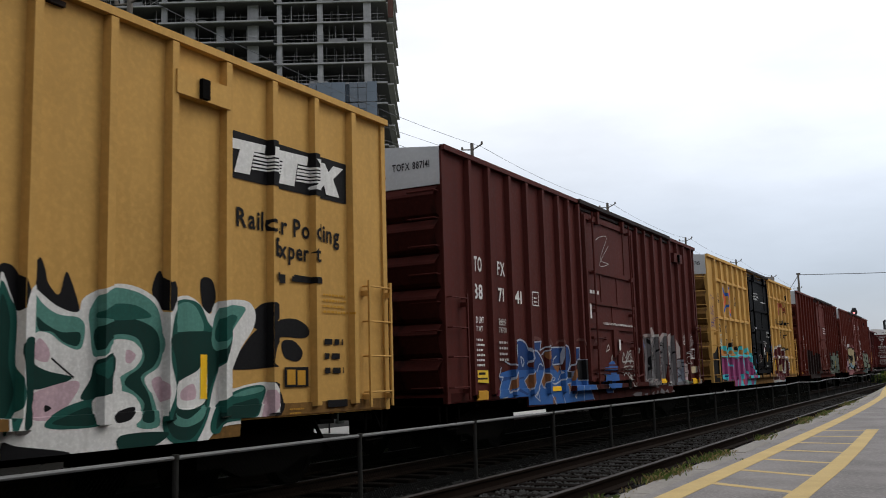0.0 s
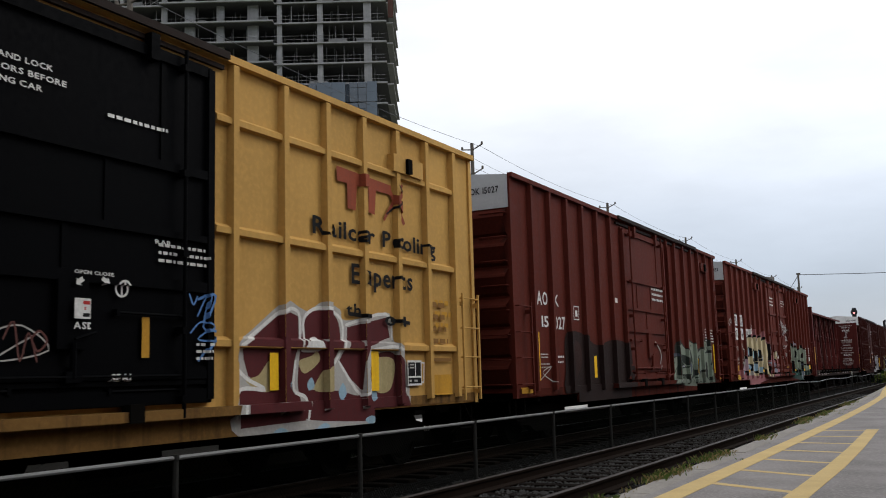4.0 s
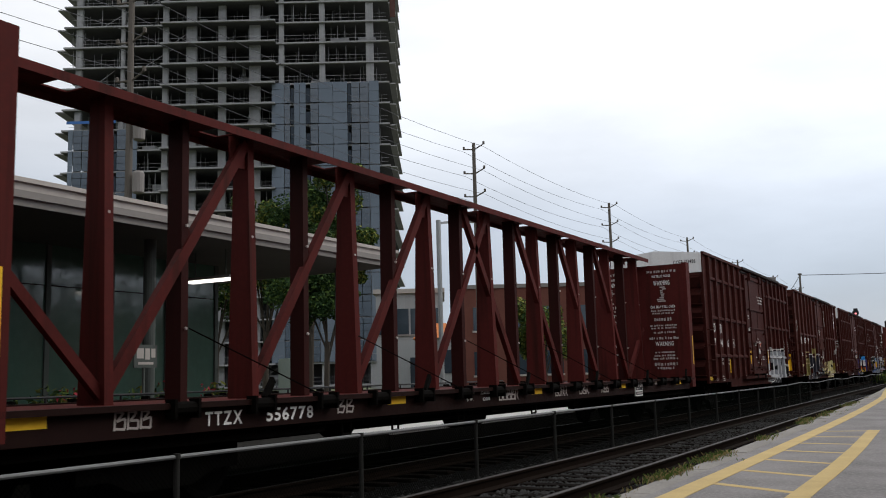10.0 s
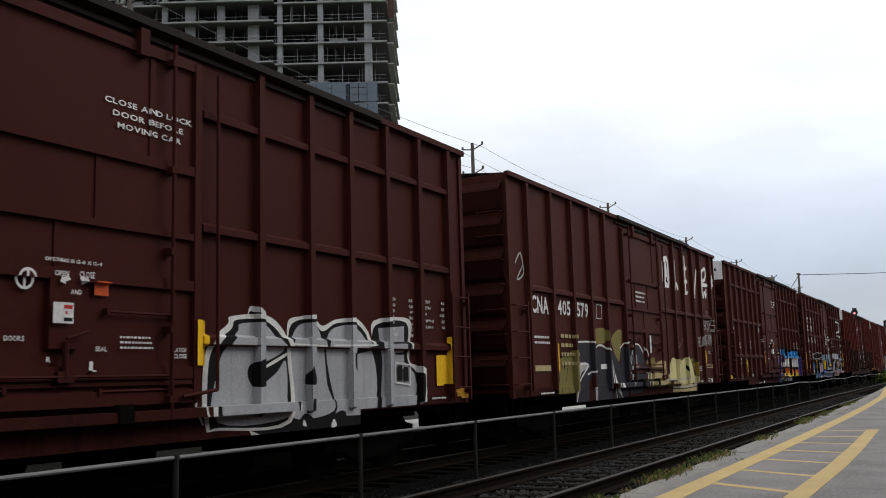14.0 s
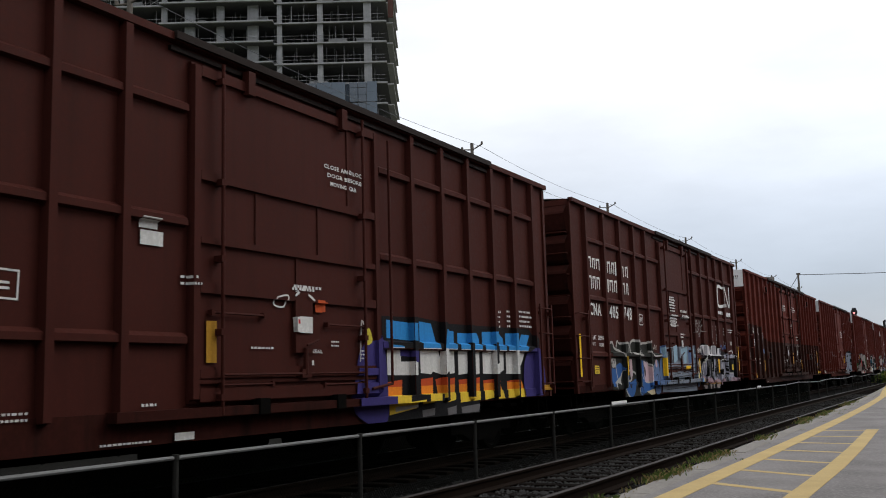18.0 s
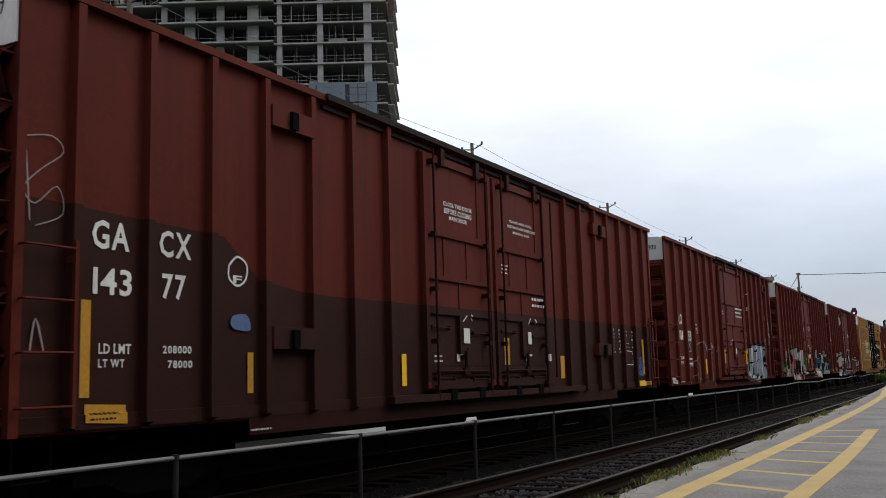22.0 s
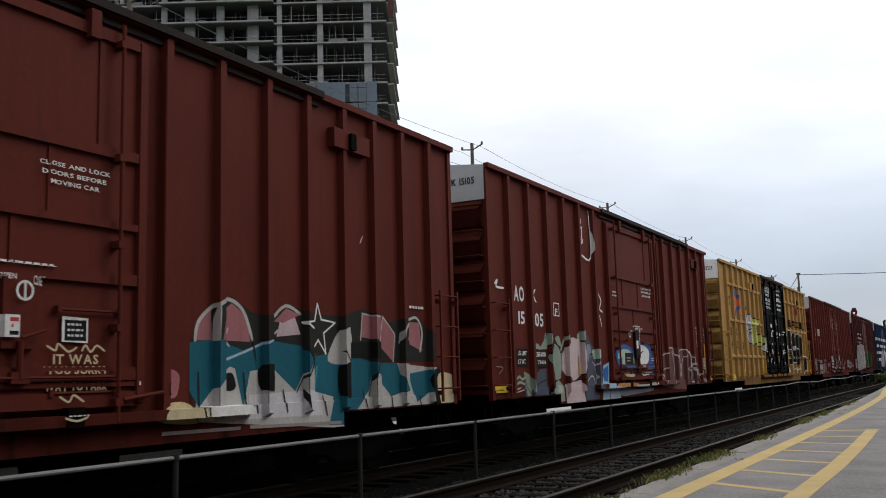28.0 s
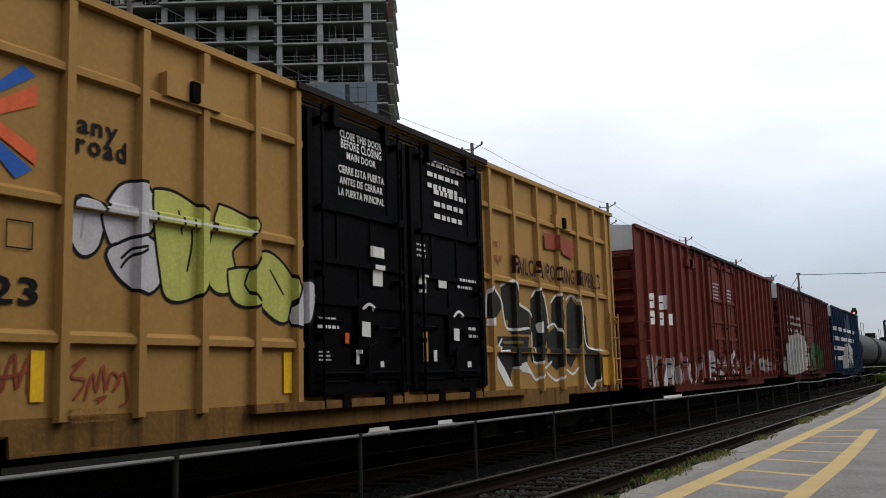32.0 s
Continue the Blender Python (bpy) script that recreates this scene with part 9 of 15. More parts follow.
d.rule("K", 0.13, (2.76, 2.16), (2.82, 2.36), (3.22, 2.48), (3.57, 2.45), (3.64, 2.1), (3.65, 1.14), (3.45, 1.15), (3.45, 1.39), (2.78, 1.46), (2.8, 1.68), (3.48, 1.79), (2.76, 2.16))
d.patch("CR", (2.76, 2.16), (2.82, 2.36), (3.22, 2.48), (3.57, 2.45), (3.64, 2.1), (3.65, 1.14), (3.45, 1.15), (3.45, 1.39), (2.78, 1.46), (2.8, 1.68), (3.48, 1.79))
d.rule("CR", 0.06, (2.76, 2.16), (2.82, 2.36), (3.22, 2.48), (3.57, 2.45), (3.64, 2.1), (3.65, 1.14), (3.45, 1.15), (3.45, 1.39), (2.78, 1.46), (2.8, 1.68), (3.48, 1.79), (2.76, 2.16))
d.blob("K", (3.12, 1.87), (3.19, 2.08), (3.37, 2.14), (3.49, 2.03), (3.49, 1.79), (3.17, 1.75))
d.blob("LB2", (3.22, 1.87), (3.26, 2.02), (3.4, 2.08), (3.4, 1.81))
d.blob("K", (2.85, 1.45), (3.47, 1.49), (3.47, 1.21), (3.27, 1.28), (2.97, 1.29), (2.78, 1.23))
d.blob("LB2", (3.12, 1.43), (3.43, 1.46), (3.43, 1.25), (3.27, 1.32))
d.blob("WN", (2.76, 1.17), (3.07, 1.3), (3.47, 1.23), (3.54, 1.03), (3.16, 0.91), (2.82, 1.02))
d.patch("LB2", (2.66, 2.19), (2.74, 2.25), (2.72, 2.0), (2.65, 2.03))
d.blob("K", (3.69, 1.88), (3.81, 2.32), (4.15, 2.53), (4.59, 2.6), (4.79, 2.37), (4.83, 1.84), (4.77, 1.56), (4.96, 1.19), (4.88, 0.74), (4.01, 0.79), (3.79, 1.14))
d.rule("K", 0.13, (3.85, 1.97), (3.97, 2.29), (4.21, 2.45), (4.52, 2.52), (4.66, 2.29), (4.68, 1.84), (4.75, 1.49), (4.81, 0.78), (4.08, 0.8), (3.91, 1.22), (3.82, 1.61), (4.03, 1.75), (3.85, 1.97))
d.patch("CR", (3.85, 1.97), (3.97, 2.29), (4.21, 2.45), (4.52, 2.52), (4.66, 2.29), (4.68, 1.84), (4.75, 1.49), (4.81, 0.78), (4.08, 0.8), (3.91, 1.22), (3.82, 1.61), (4.03, 1.75))
d.rule("CR", 0.06, (3.85, 1.97), (3.97, 2.29), (4.21, 2.45), (4.52, 2.52), (4.66, 2.29), (4.68, 1.84), (4.75, 1.49), (4.81, 0.78), (4.08, 0.8), (3.91, 1.22), (3.82, 1.61), (4.03, 1.75), (3.85, 1.97))
d.blob("K", (3.83, 1.68), (4.09, 2.02), (4.27, 2.05), (4.53, 1.85), (4.59, 1.73), (4.26, 1.64))
d.blob("LB2", (4.03, 1.8), (4.12, 1.95), (4.24, 1.96), (4.27, 1.76), (4.08, 1.7))
d.patch("K", (3.71, 1.64), (4.62, 1.69), (4.62, 1.6), (3.8, 1.56))
d.blob("K", (3.95, 1.41), (4.26, 1.57), (4.58, 1.49), (4.51, 1.19), (4.25, 1.14), (4.08, 1.2))
d.blob("LB2", (4.01, 1.38), (4.26, 1.51), (4.41, 1.45), (4.36, 1.23), (4.13, 1.23))
d.blob("K", (4.63, 1.84), (4.76, 2.24), (5.1, 2.52), (5.45, 2.64), (5.69, 2.51), (5.73, 1.56), (6.02, 1.48), (6.01, 1.15), (4.86, 1.1), (4.75, 1.47))
d.rule("K", 0.13, (4.76, 1.91), (4.89, 2.23), (5.17, 2.47), (5.47, 2.55), (5.59, 2.34), (5.57, 1.62), (5.48, 1.16), (4.93, 1.18), (4.81, 1.47), (4.76, 1.91))
d.patch("CR", (4.76, 1.91), (4.89, 2.23), (5.17, 2.47), (5.47, 2.55), (5.59, 2.34), (5.57, 1.62), (5.48, 1.16), (4.93, 1.18), (4.81, 1.47))
d.rule("CR", 0.06, (4.76, 1.91), (4.89, 2.23), (5.17, 2.47), (5.47, 2.55), (5.59, 2.34), (5.57, 1.62), (5.48, 1.16), (4.93, 1.18), (4.81, 1.47), (4.76, 1.91))
d.blob("K", (4.99, 1.82), (5.05, 2.02), (5.25, 2.05), (5.28, 1.74), (5.08, 1.69))
d.blob("LB2", (5.05, 1.84), (5.1, 1.98), (5.21, 1.98), (5.2, 1.77))
d.patch("K", (5.08, 1.68), (5.66, 1.72), (5.66, 1.61), (5.07, 1.6))
d.rule("K", 0.13, (5.07, 1.58), (5.99, 1.62), (5.99, 1.4), (5.27, 1.39), (5.07, 1.58))
d.patch("CR", (5.07, 1.58), (5.99, 1.62), (5.99, 1.4), (5.27, 1.39))
d.rule("CR", 0.06, (5.07, 1.58), (5.99, 1.62), (5.99, 1.4), (5.27, 1.39), (5.07, 1.58))
d.patch("LB2", (5.11, 1.36), (5.44, 1.39), (5.43, 1.16), (5.1, 1.16))
d.patch("LB2", (5.68, 1.78), (5.99, 1.82), (5.87, 1.62), (5.67, 1.62))
d.patch("K", (5.64, 2.38), (5.88, 2.49), (6.34, 2.6), (6.82, 2.42), (7.28, 2.26), (7.31, 1.8), (7.07, 1.56), (7.4, 0.94), (7.04, 0.94), (6.77, 1.36), (6.62, 0.97), (6.2, 0.98), (5.98, 1.15), (6.02, 2.35))
d.rule("K", 0.13, (5.75, 2.33), (6.02, 2.4), (6.58, 2.49), (6.99, 2.24), (7.09, 1.89), (6.87, 1.59), (7.2, 0.99), (6.94, 1.0), (6.69, 1.46), (6.56, 1.46), (6.54, 1.01), (6.31, 1.02), (6.05, 1.56), (5.75, 2.33))
d.patch("CR", (5.75, 2.33), (6.02, 2.4), (6.58, 2.49), (6.99, 2.24), (7.09, 1.89), (6.87, 1.59), (7.2, 0.99), (6.94, 1.0), (6.69, 1.46), (6.56, 1.46), (6.54, 1.01), (6.31, 1.02), (6.05, 1.56))
d.rule("CR", 0.06, (5.75, 2.33), (6.02, 2.4), (6.58, 2.49), (6.99, 2.24), (7.09, 1.89), (6.87, 1.59), (7.2, 0.99), (6.94, 1.0), (6.69, 1.46), (6.56, 1.46), (6.54, 1.01), (6.31, 1.02), (6.05, 1.56), (5.75, 2.33))
d.patch("K", (6.44, 1.87), (6.65, 1.91), (6.6, 1.54), (6.44, 1.54))
d.patch("LB2", (7.12, 1.54), (7.39, 1.72), (7.3, 1.37))
d.patch("LB2", (7.22, 2.17), (7.39, 2.22), (7.28, 1.91))
d.stroke("PI", 0.04, (3.65, 2.93), (3.61, 2.58))
d.stroke("PI", 0.04, (4.56, 2.8), (4.65, 2.65))
d.stroke("PI", 0.03, (6.32, 2.79), (6.21, 2.46))
d.blob("PI2", (2.55, 1.05), (4.73, 1.01), (4.88, 0.7), (2.59, 0.75))
d.blob("WNT", (2.87, 1.04), (2.97, 1.08), (3.02, 0.92), (2.89, 0.91))
d.blob("WNT", (4.07, 0.97), (4.15, 1.04), (4.2, 0.86))
d.stroke("WN", 0.03, (7.44, 2.44), (7.59, 1.91), (7.47, 1.48))
d.blob("PI2", (7.68, 1.92), (8.86, 1.85), (8.81, 1.1), (7.45, 1.04))
d.stroke("K", 0.13, (8.16, 1.93), (8.5, 1.98), (8.48, 1.7), (8.14, 1.74), (8.16, 1.93))
d.blob("CR", (8.16, 1.93), (8.5, 1.98), (8.48, 1.7), (8.14, 1.74))
d.stroke("CR", 0.06, (8.16, 1.93), (8.5, 1.98), (8.48, 1.7), (8.14, 1.74), (8.16, 1.93))
d.blob("SLB", (7.84, 1.47), (8.43, 1.52), (8.5, 1.15), (7.91, 1.12))
d.stroke("SLV", 0.035, (10.35, 3.41), (10.39, 3.15), (10.47, 3.33), (10.37, 3.26), (10.44, 3.13))
d.stroke("SLV", 0.03, (10.52, 3.12), (10.49, 3.29), (10.57, 3.32), (10.6, 3.24), (10.52, 3.2), (10.63, 3.1))
d.stroke("SLV", 0.03, (10.68, 3.26), (10.74, 3.2), (10.67, 3.14), (10.77, 3.11), (10.84, 3.16))
d.stroke("SLV", 0.03, (10.87, 3.26), (10.93, 3.19), (10.86, 3.14), (10.94, 3.11), (11.06, 3.17), (11.24, 3.18))
d.stroke("SLV", 0.04, (10.82, 3.01), (10.72, 2.98), (10.64, 2.86), (10.69, 2.73), (10.82, 2.84), (10.72, 2.86))
d.stroke("SLV", 0.04, (10.87, 3.01), (10.89, 2.82), (11.01, 2.86), (10.99, 3.04))
d.stroke("SLV", 0.04, (11.08, 2.87), (11.09, 3.04), (11.18, 3.02), (11.11, 2.95), (11.22, 2.92), (11.08, 2.86))
d.stroke("SLV", 0.04, (11.31, 2.89), (11.4, 3.18), (11.5, 2.96), (11.61, 3.24), (11.71, 3.0), (11.9, 2.95))
d.patch("W", (0.94, 3.25), (1.59, 3.26), (1.6, 2.86), (0.94, 2.86))
d.patch("W", (1.84, 3.26), (2.5, 3.27), (2.5, 2.85), (1.84, 2.85))
d.patch("W", (0.93, 2.78), (1.57, 2.77), (1.57, 2.35), (0.92, 2.38))
d.patch("W", (1.85, 2.78), (2.5, 2.77), (2.51, 2.37), (1.85, 2.38))
d.patch("W", (2.76, 2.78), (3.65, 2.79), (3.65, 2.65), (2.76, 2.37))
d.words("K", 1.09, 2.91, 1.48, 3.2, "TB")
d.words("K", 1.97, 2.9, 2.38, 3.21, "OX")
d.words("K", 1.04, 2.43, 1.47, 2.72, "88")
d.words("K", 1.97, 2.43, 2.4, 2.72, "94")
d.words("K", 2.87, 2.46, 3.31, 2.73, "93")
d.stroke("DK", 0.05, (1.0, 3.15), (1.18, 3.27), (1.56, 3.27))
d.rule("W", 0.025, (3.86, 2.97), (4.15, 2.96), (4.15, 2.7), (3.86, 2.7), (3.86, 2.97))
d.bar("W", 3.93, 2.77, 4.08, 2.87)
d.words("WN", 1.2, 1.63, 1.51, 1.72, "LD LMT")
d.words("WN", 1.2, 1.48, 1.48, 1.56, "LT WT")
d.lines("WN", 1, 1.87, 1.64, 2.25, 1.72)
d.lines("WN", 1, 1.94, 1.5, 2.25, 1.56)
d.stroke("WN", 0.03, (0.92, 2.09), (1.09, 2.16), (0.99, 1.99), (1.28, 2.11), (1.21, 1.94), (1.42, 2.12), (1.5, 1.95))
d.stroke("WN", 0.025, (0.13, 2.87), (0.37, 3.06), (0.29, 2.78), (0.56, 3.11), (0.5, 2.89), (0.7, 3.05))
d.stroke("WN", 0.05, (1.86, 1.94), (2.02, 2.03), (2.1, 2.22), (2.23, 2.04), (2.5, 2.02), (2.37, 1.8), (2.5, 1.5), (2.11, 1.56), (1.82, 1.5), (1.94, 1.79), (1.86, 1.94))
d.bar("YD", 0.92, 1.25, 1.38, 1.44)
d.patch("YL", (0.99, 1.12), (1.44, 1.1), (1.45, 0.93), (1.0, 0.96))
d.lines("K", 2, 1.03, 0.98, 1.41, 1.07)
d.bar("Y", 2.82, 1.18, 3.27, 1.27)
d.bar("Y", 5.65, 1.17, 6.09, 1.27)
d.lines("W", 3, 7.99, 3.9, 8.79, 4.33)
d.stroke("WN", 0.05, (10.25, 3.37), (10.86, 3.21), (10.47, 3.07), (11.67, 3.11), (11.1, 2.9), (11.94, 3.01))
d.stroke("WN", 0.02, (10.14, 2.17), (10.12, 1.97))
d.bar("W", 8.9, 1.71, 9.21, 1.83)
d.bar("W", 8.41, 1.82, 8.62, 1.96)
d.words("W", 10.64, 4.220, 11.37, 4.290, "CLOSE AND LOCK")
d.words("W", 10.55, 4.113, 11.45, 4.183, "BOTH DOORS BEFORE")
d.words("W", 10.73, 4.006, 11.29, 4.077, "MOVING CAR")
d.lines("W", 3, 9.96, 3.06, 10.18, 3.24)
d.lines("W", 4, 11.16, 2.49, 11.68, 2.74)
d.stroke("W", 0.03, (10.48, 2.24), (10.61, 2.27), (10.61, 2.16), (10.49, 2.15), (10.48, 2.24))
d.bar("W", 10.9, 1.83, 11.0, 1.94)
d.bar("YD", 11.13, 1.31, 11.47, 1.4)
d.bar("Y", 13.41, 1.17, 13.9, 1.24)
d.bar("Y", 16.15, 1.15, 16.63, 1.25)
d.bar("Y", 17.95, 1.22, 18.47, 1.41)
d.lines("W", 5, 17.04, 1.73, 17.45, 2.32)
d.lines("W", 5, 17.95, 1.75, 18.54, 2.32)
d.bar("W", 18.02, 1.62, 18.4, 1.8)
d.stroke("WN", 0.03, (11.85, 2.04), (12.07, 1.98), (11.85, 1.8), (12.05, 1.74))
d.bar("WN", 11.86, 1.5, 12.05, 1.65)
d.stroke("W", 0.03, (9.96, 2.21), (10.1, 2.23), (10.12, 2.16), (10.0, 2.13), (10.1, 2.08), (9.96, 2.04))
d.stroke("W", 0.03, (9.96, 1.99), (10.1, 2.02), (10.0, 1.91), (10.13, 1.89), (9.97, 1.83))
d.stroke("W", 0.035, (9.97, 1.77), (10.04, 1.69), (10.14, 1.83), (10.26, 1.73))
d.stroke("W", 0.03, (11.83, 2.07), (11.98, 2.11), (11.9, 1.94), (12.0, 1.82))
d.lines("WN", 3, 11.84, 1.56, 12.05, 1.69)
d.patch("W", (10.88, 1.94), (11.0, 1.99), (11.04, 1.86), (10.92, 1.8))
d.stroke("W", 0.03, (10.85, 2.21), (10.96, 2.3))
d.stroke("W", 0.03, (11.1, 2.31), (11.22, 2.22))
d.lines("W", 3, 11.16, 2.5, 11.57, 2.69)
d.bar("YD", 11.05, 1.31, 11.39, 1.39)
d.done()
d = Livery("plum")
d.blob("W", (10.49, 2.09), (10.77, 2.09), (11.01, 1.96), (11.19, 1.81), (11.24, 2.05), (11.48, 2.11), (11.72, 2.13), (11.93, 2.01), (12.23, 2.1), (12.7, 2.13), (12.96, 1.99), (13.11, 1.81), (13.13, 2.12), (14.08, 2.18), (14.1, 1.82), (14.08, 1.56), (14.31, 1.49), (14.48, 1.35), (14.36, 0.86), (14.2, 0.82), (13.89, 0.68), (12.48, 0.69), (10.54, 0.72))
d.blob("K", (10.49, 2.04), (10.74, 2.04), (10.95, 1.93), (11.13, 1.76), (11.21, 1.75), (11.3, 2.01), (11.68, 2.08), (11.93, 1.94), (12.23, 2.05), (12.67, 2.07), (12.92, 1.94), (13.07, 1.75), (13.18, 2.06), (14.01, 2.12), (14.01, 1.61), (14.25, 1.42), (14.39, 1.32), (14.28, 0.86), (13.79, 0.72), (12.48, 0.72), (10.54, 0.77))
d.patch("SL", (10.5, 1.99), (10.72, 2.0), (10.92, 1.88), (11.05, 1.75), (11.09, 1.3), (11.17, 1.24), (11.17, 0.89), (10.54, 0.86))
d.blob("SL", (11.39, 1.96), (11.65, 2.04), (11.82, 1.99), (11.92, 1.83), (11.97, 1.66), (12.02, 1.28), (12.14, 0.93), (11.29, 0.88), (11.28, 1.3), (11.23, 1.65))
d.blob("SL", (12.05, 1.89), (12.23, 2.0), (12.62, 2.03), (12.93, 1.85), (13.14, 1.56), (13.19, 1.18), (13.12, 0.88), (12.25, 0.87), (12.21, 1.0), (12.09, 1.32), (12.01, 1.66))
d.patch("SL", (13.24, 2.02), (13.94, 2.07), (13.92, 1.56), (14.2, 1.39), (14.28, 1.22), (14.2, 0.87), (13.79, 0.75), (13.25, 0.75), (13.34, 1.56))
d.stroke("K", 0.055, (12.59, 1.66), (12.83, 1.7), (13.18, 1.73), (13.28, 1.5), (13.23, 1.25), (13.16, 0.82))
d.stroke("K", 0.05, (12.56, 1.65), (12.56, 1.5), (12.63, 1.39))
d.blob("K", (11.62, 1.5), (11.68, 1.29), (11.56, 1.29))
d.blob("K", (11.61, 1.08), (11.66, 1.09), (11.65, 0.95), (11.6, 0.97))
d.stroke("K", 0.05, (10.51, 1.55), (10.62, 1.55), (10.74, 1.48), (10.63, 1.36), (10.52, 1.32))
d.stroke("W", 0.04, (10.52, 1.35), (10.79, 1.5), (11.13, 1.65))
d.stroke("K", 0.05, (11.13, 1.63), (11.2, 1.4), (11.23, 1.15), (11.2, 0.92))
d.stroke("W", 0.02, (10.5, 1.78), (10.84, 1.77), (11.39, 1.76), (11.94, 1.75))
d.stroke("W", 0.02, (12.08, 1.76), (12.63, 1.77), (13.12, 1.78))
d.stroke("K", 0.03, (13.5, 1.82), (13.99, 1.82), (13.99, 1.69), (13.69, 1.67))
d.blob("K", (11.39, 0.78), (11.51, 0.92), (11.68, 0.87), (11.65, 0.74))
d.blob("W", (11.48, 0.79), (11.51, 0.85), (11.56, 0.77))
d.blob("K", (11.99, 0.74), (12.21, 0.91), (12.4, 0.9), (12.33, 0.74))
d.blob("W", (12.07, 0.73), (12.13, 0.83), (12.19, 0.74))
d.blob("W", (9.79, 0.87), (9.77, 1.49), (9.89, 1.78), (10.16, 1.97), (10.22, 2.06), (10.85, 2.09), (11.2, 1.86), (11.29, 1.56), (11.25, 0.83), (10.01, 0.81))
d.blob("K", (9.85, 0.88), (9.85, 1.49), (9.96, 1.74), (10.22, 1.92), (10.3, 2.02), (10.8, 2.03), (11.13, 1.83), (11.22, 1.56), (11.18, 0.86), (10.01, 0.84))
d.blob("SL", (9.97, 0.9), (10.01, 1.49), (10.14, 1.72), (10.33, 1.9), (10.37, 1.98), (10.78, 1.99), (11.03, 1.81), (11.15, 1.69), (10.83, 1.56), (10.54, 1.52), (10.5, 1.37), (10.65, 1.26), (11.0, 1.42), (11.18, 1.56), (11.21, 1.13), (11.13, 0.88))
d.stroke("K", 0.05, (10.54, 1.34), (10.52, 1.46), (10.71, 1.56), (10.83, 1.48), (10.63, 1.28))
d.stroke("W", 0.04, (10.83, 1.5), (11.22, 1.65))
d.stroke("W", 0.03, (9.71, 1.24), (9.67, 1.05), (9.75, 0.89))
d.words("W", 0.88, 2.54, 1.34, 2.85, "CO")
d.words("W", 1.86, 2.53, 2.27, 2.84, "ER")
d.words("W", 0.96, 2.1, 1.29, 2.35, "17")
d.words("W", 1.86, 2.09, 2.25, 2.35, "34")
d.words("W", 2.75, 2.08, 3.16, 2.35, "86")
d.rule("W", 0.025, (3.74, 2.34), (4.04, 2.35), (4.03, 2.09), (3.73, 2.09), (3.74, 2.34))
d.words("W", 3.81, 2.13, 3.96, 2.28, "F")
d.words("W", 1.85, 1.62, 2.26, 1.71, "LD LMT")
d.words("W", 1.85, 1.47, 2.18, 1.56, "LT WT")
d.words("W", 2.68, 1.62, 3.12, 1.71, "213300")
d.words("W", 2.75, 1.47, 3.11, 1.55, "72700")
d.bar("Y", 0.8, 1.21, 1.0, 1.66)
d.bar("Y", 3.15, 1.2, 3.27, 1.66)
d.bar("YL", 0.01, 1.0, 0.49, 1.11)
d.lines("K", 1, 0.06, 1.03, 0.44, 1.05)
d.lines("W", 2, 0.82, 0.97, 1.13, 1.07)
d.stroke("W", 0.02, (1.16, 1.03), (1.25, 0.96))
d.lines("W", 3, 1.94, 0.95, 2.16, 1.15)
d.lines("W", 1, 5.48, 1.08, 5.69, 1.15)
d.words("W", 8.33, 4.073, 9.51, 4.150, "CLOSE AND LOCK")
d.words("W", 8.43, 3.956, 9.38, 4.033, "DOOR BEFORE")
d.words("W", 8.49, 3.840, 9.35, 3.917, "MOVING CAR")
d.lines("W", 2, 6.36, 3.16, 6.57, 3.34)
d.bar("W", 6.34, 2.73, 6.63, 2.87)
d.stroke("W", 0.03, (5.4, 2.88), (5.57, 2.81), (5.51, 2.7))
d.bar("Y", 6.38, 1.51, 6.57, 1.99)
d.bar("Y", 9.57, 1.51, 9.78, 1.99)
d.bar("Y", 14.92, 1.21, 15.27, 1.66)
d.bar("YD", 15.6, 0.98, 16.17, 1.14)
d.rule("W", 0.03, (13.66, 1.54), (14.07, 1.51), (14.06, 1.22), (13.66, 1.26), (13.66, 1.54))
d.bar("K", 13.71, 1.29, 13.84, 1.5)
d.bar("K", 13.88, 1.28, 14.01, 1.48)
d.bar("Y", 14.85, 1.19, 15.07, 1.65)
d.bar("YD", 15.47, 1.01, 15.95, 1.12)
d.lines("W", 1, 14.66, 0.98, 15.11, 1.05)
d.bar("Y", 15.2, 1.51, 15.29, 1.94)
d.table("W", 13.60, 14.16, 1.92, 2.43, 0.045, ["EXH 17-0", "EXW 10-8", "EW 9-7", "IL 50-6", "IW 9-6", "IH 13-1", "CU FT 6301"])
d.table("W", 14.54, 15.12, 2.06, 2.44, 0.049, ["EXH W 8-2", "EXW H 8-3", "H 16-10", "EMPTY CG 5-2", "FLOOR H 3-6"])
d.ring(7.482, 2.266, 0.095)
d.words("W", 7.685, 2.447, 8.318, 2.456, "OPENING IS 12-0 X 12-4")
d.words("W", 7.755, 2.314, 7.906, 2.362, "OPEN")
d.words("W", 8.026, 2.316, 8.195, 2.375, "CLOSE")
d.words("W", 7.924, 2.156, 8.042, 2.199, "AND")
d.arrow(7.909, 2.304, -0.106, -0.043)
d.arrow(8.031, 2.309, 0.114, -0.033)
d.bar("OR", 8.234, 2.167, 8.401, 2.298)
d.notice(7.738, 1.886, 7.958, 2.075)
d.words("W", 7.295, 1.724, 7.491, 1.771, "DOORS")
d.words("W", 8.260, 1.645, 8.394, 1.690, "SEAL")
d.words("W", 7.723, 1.543, 7.767, 1.592, "R")
d.lines("W", 3, 8.552, 1.665, 8.989, 1.771)
d.words("W", 9.253, 1.647, 9.430, 1.690, "LATCH")
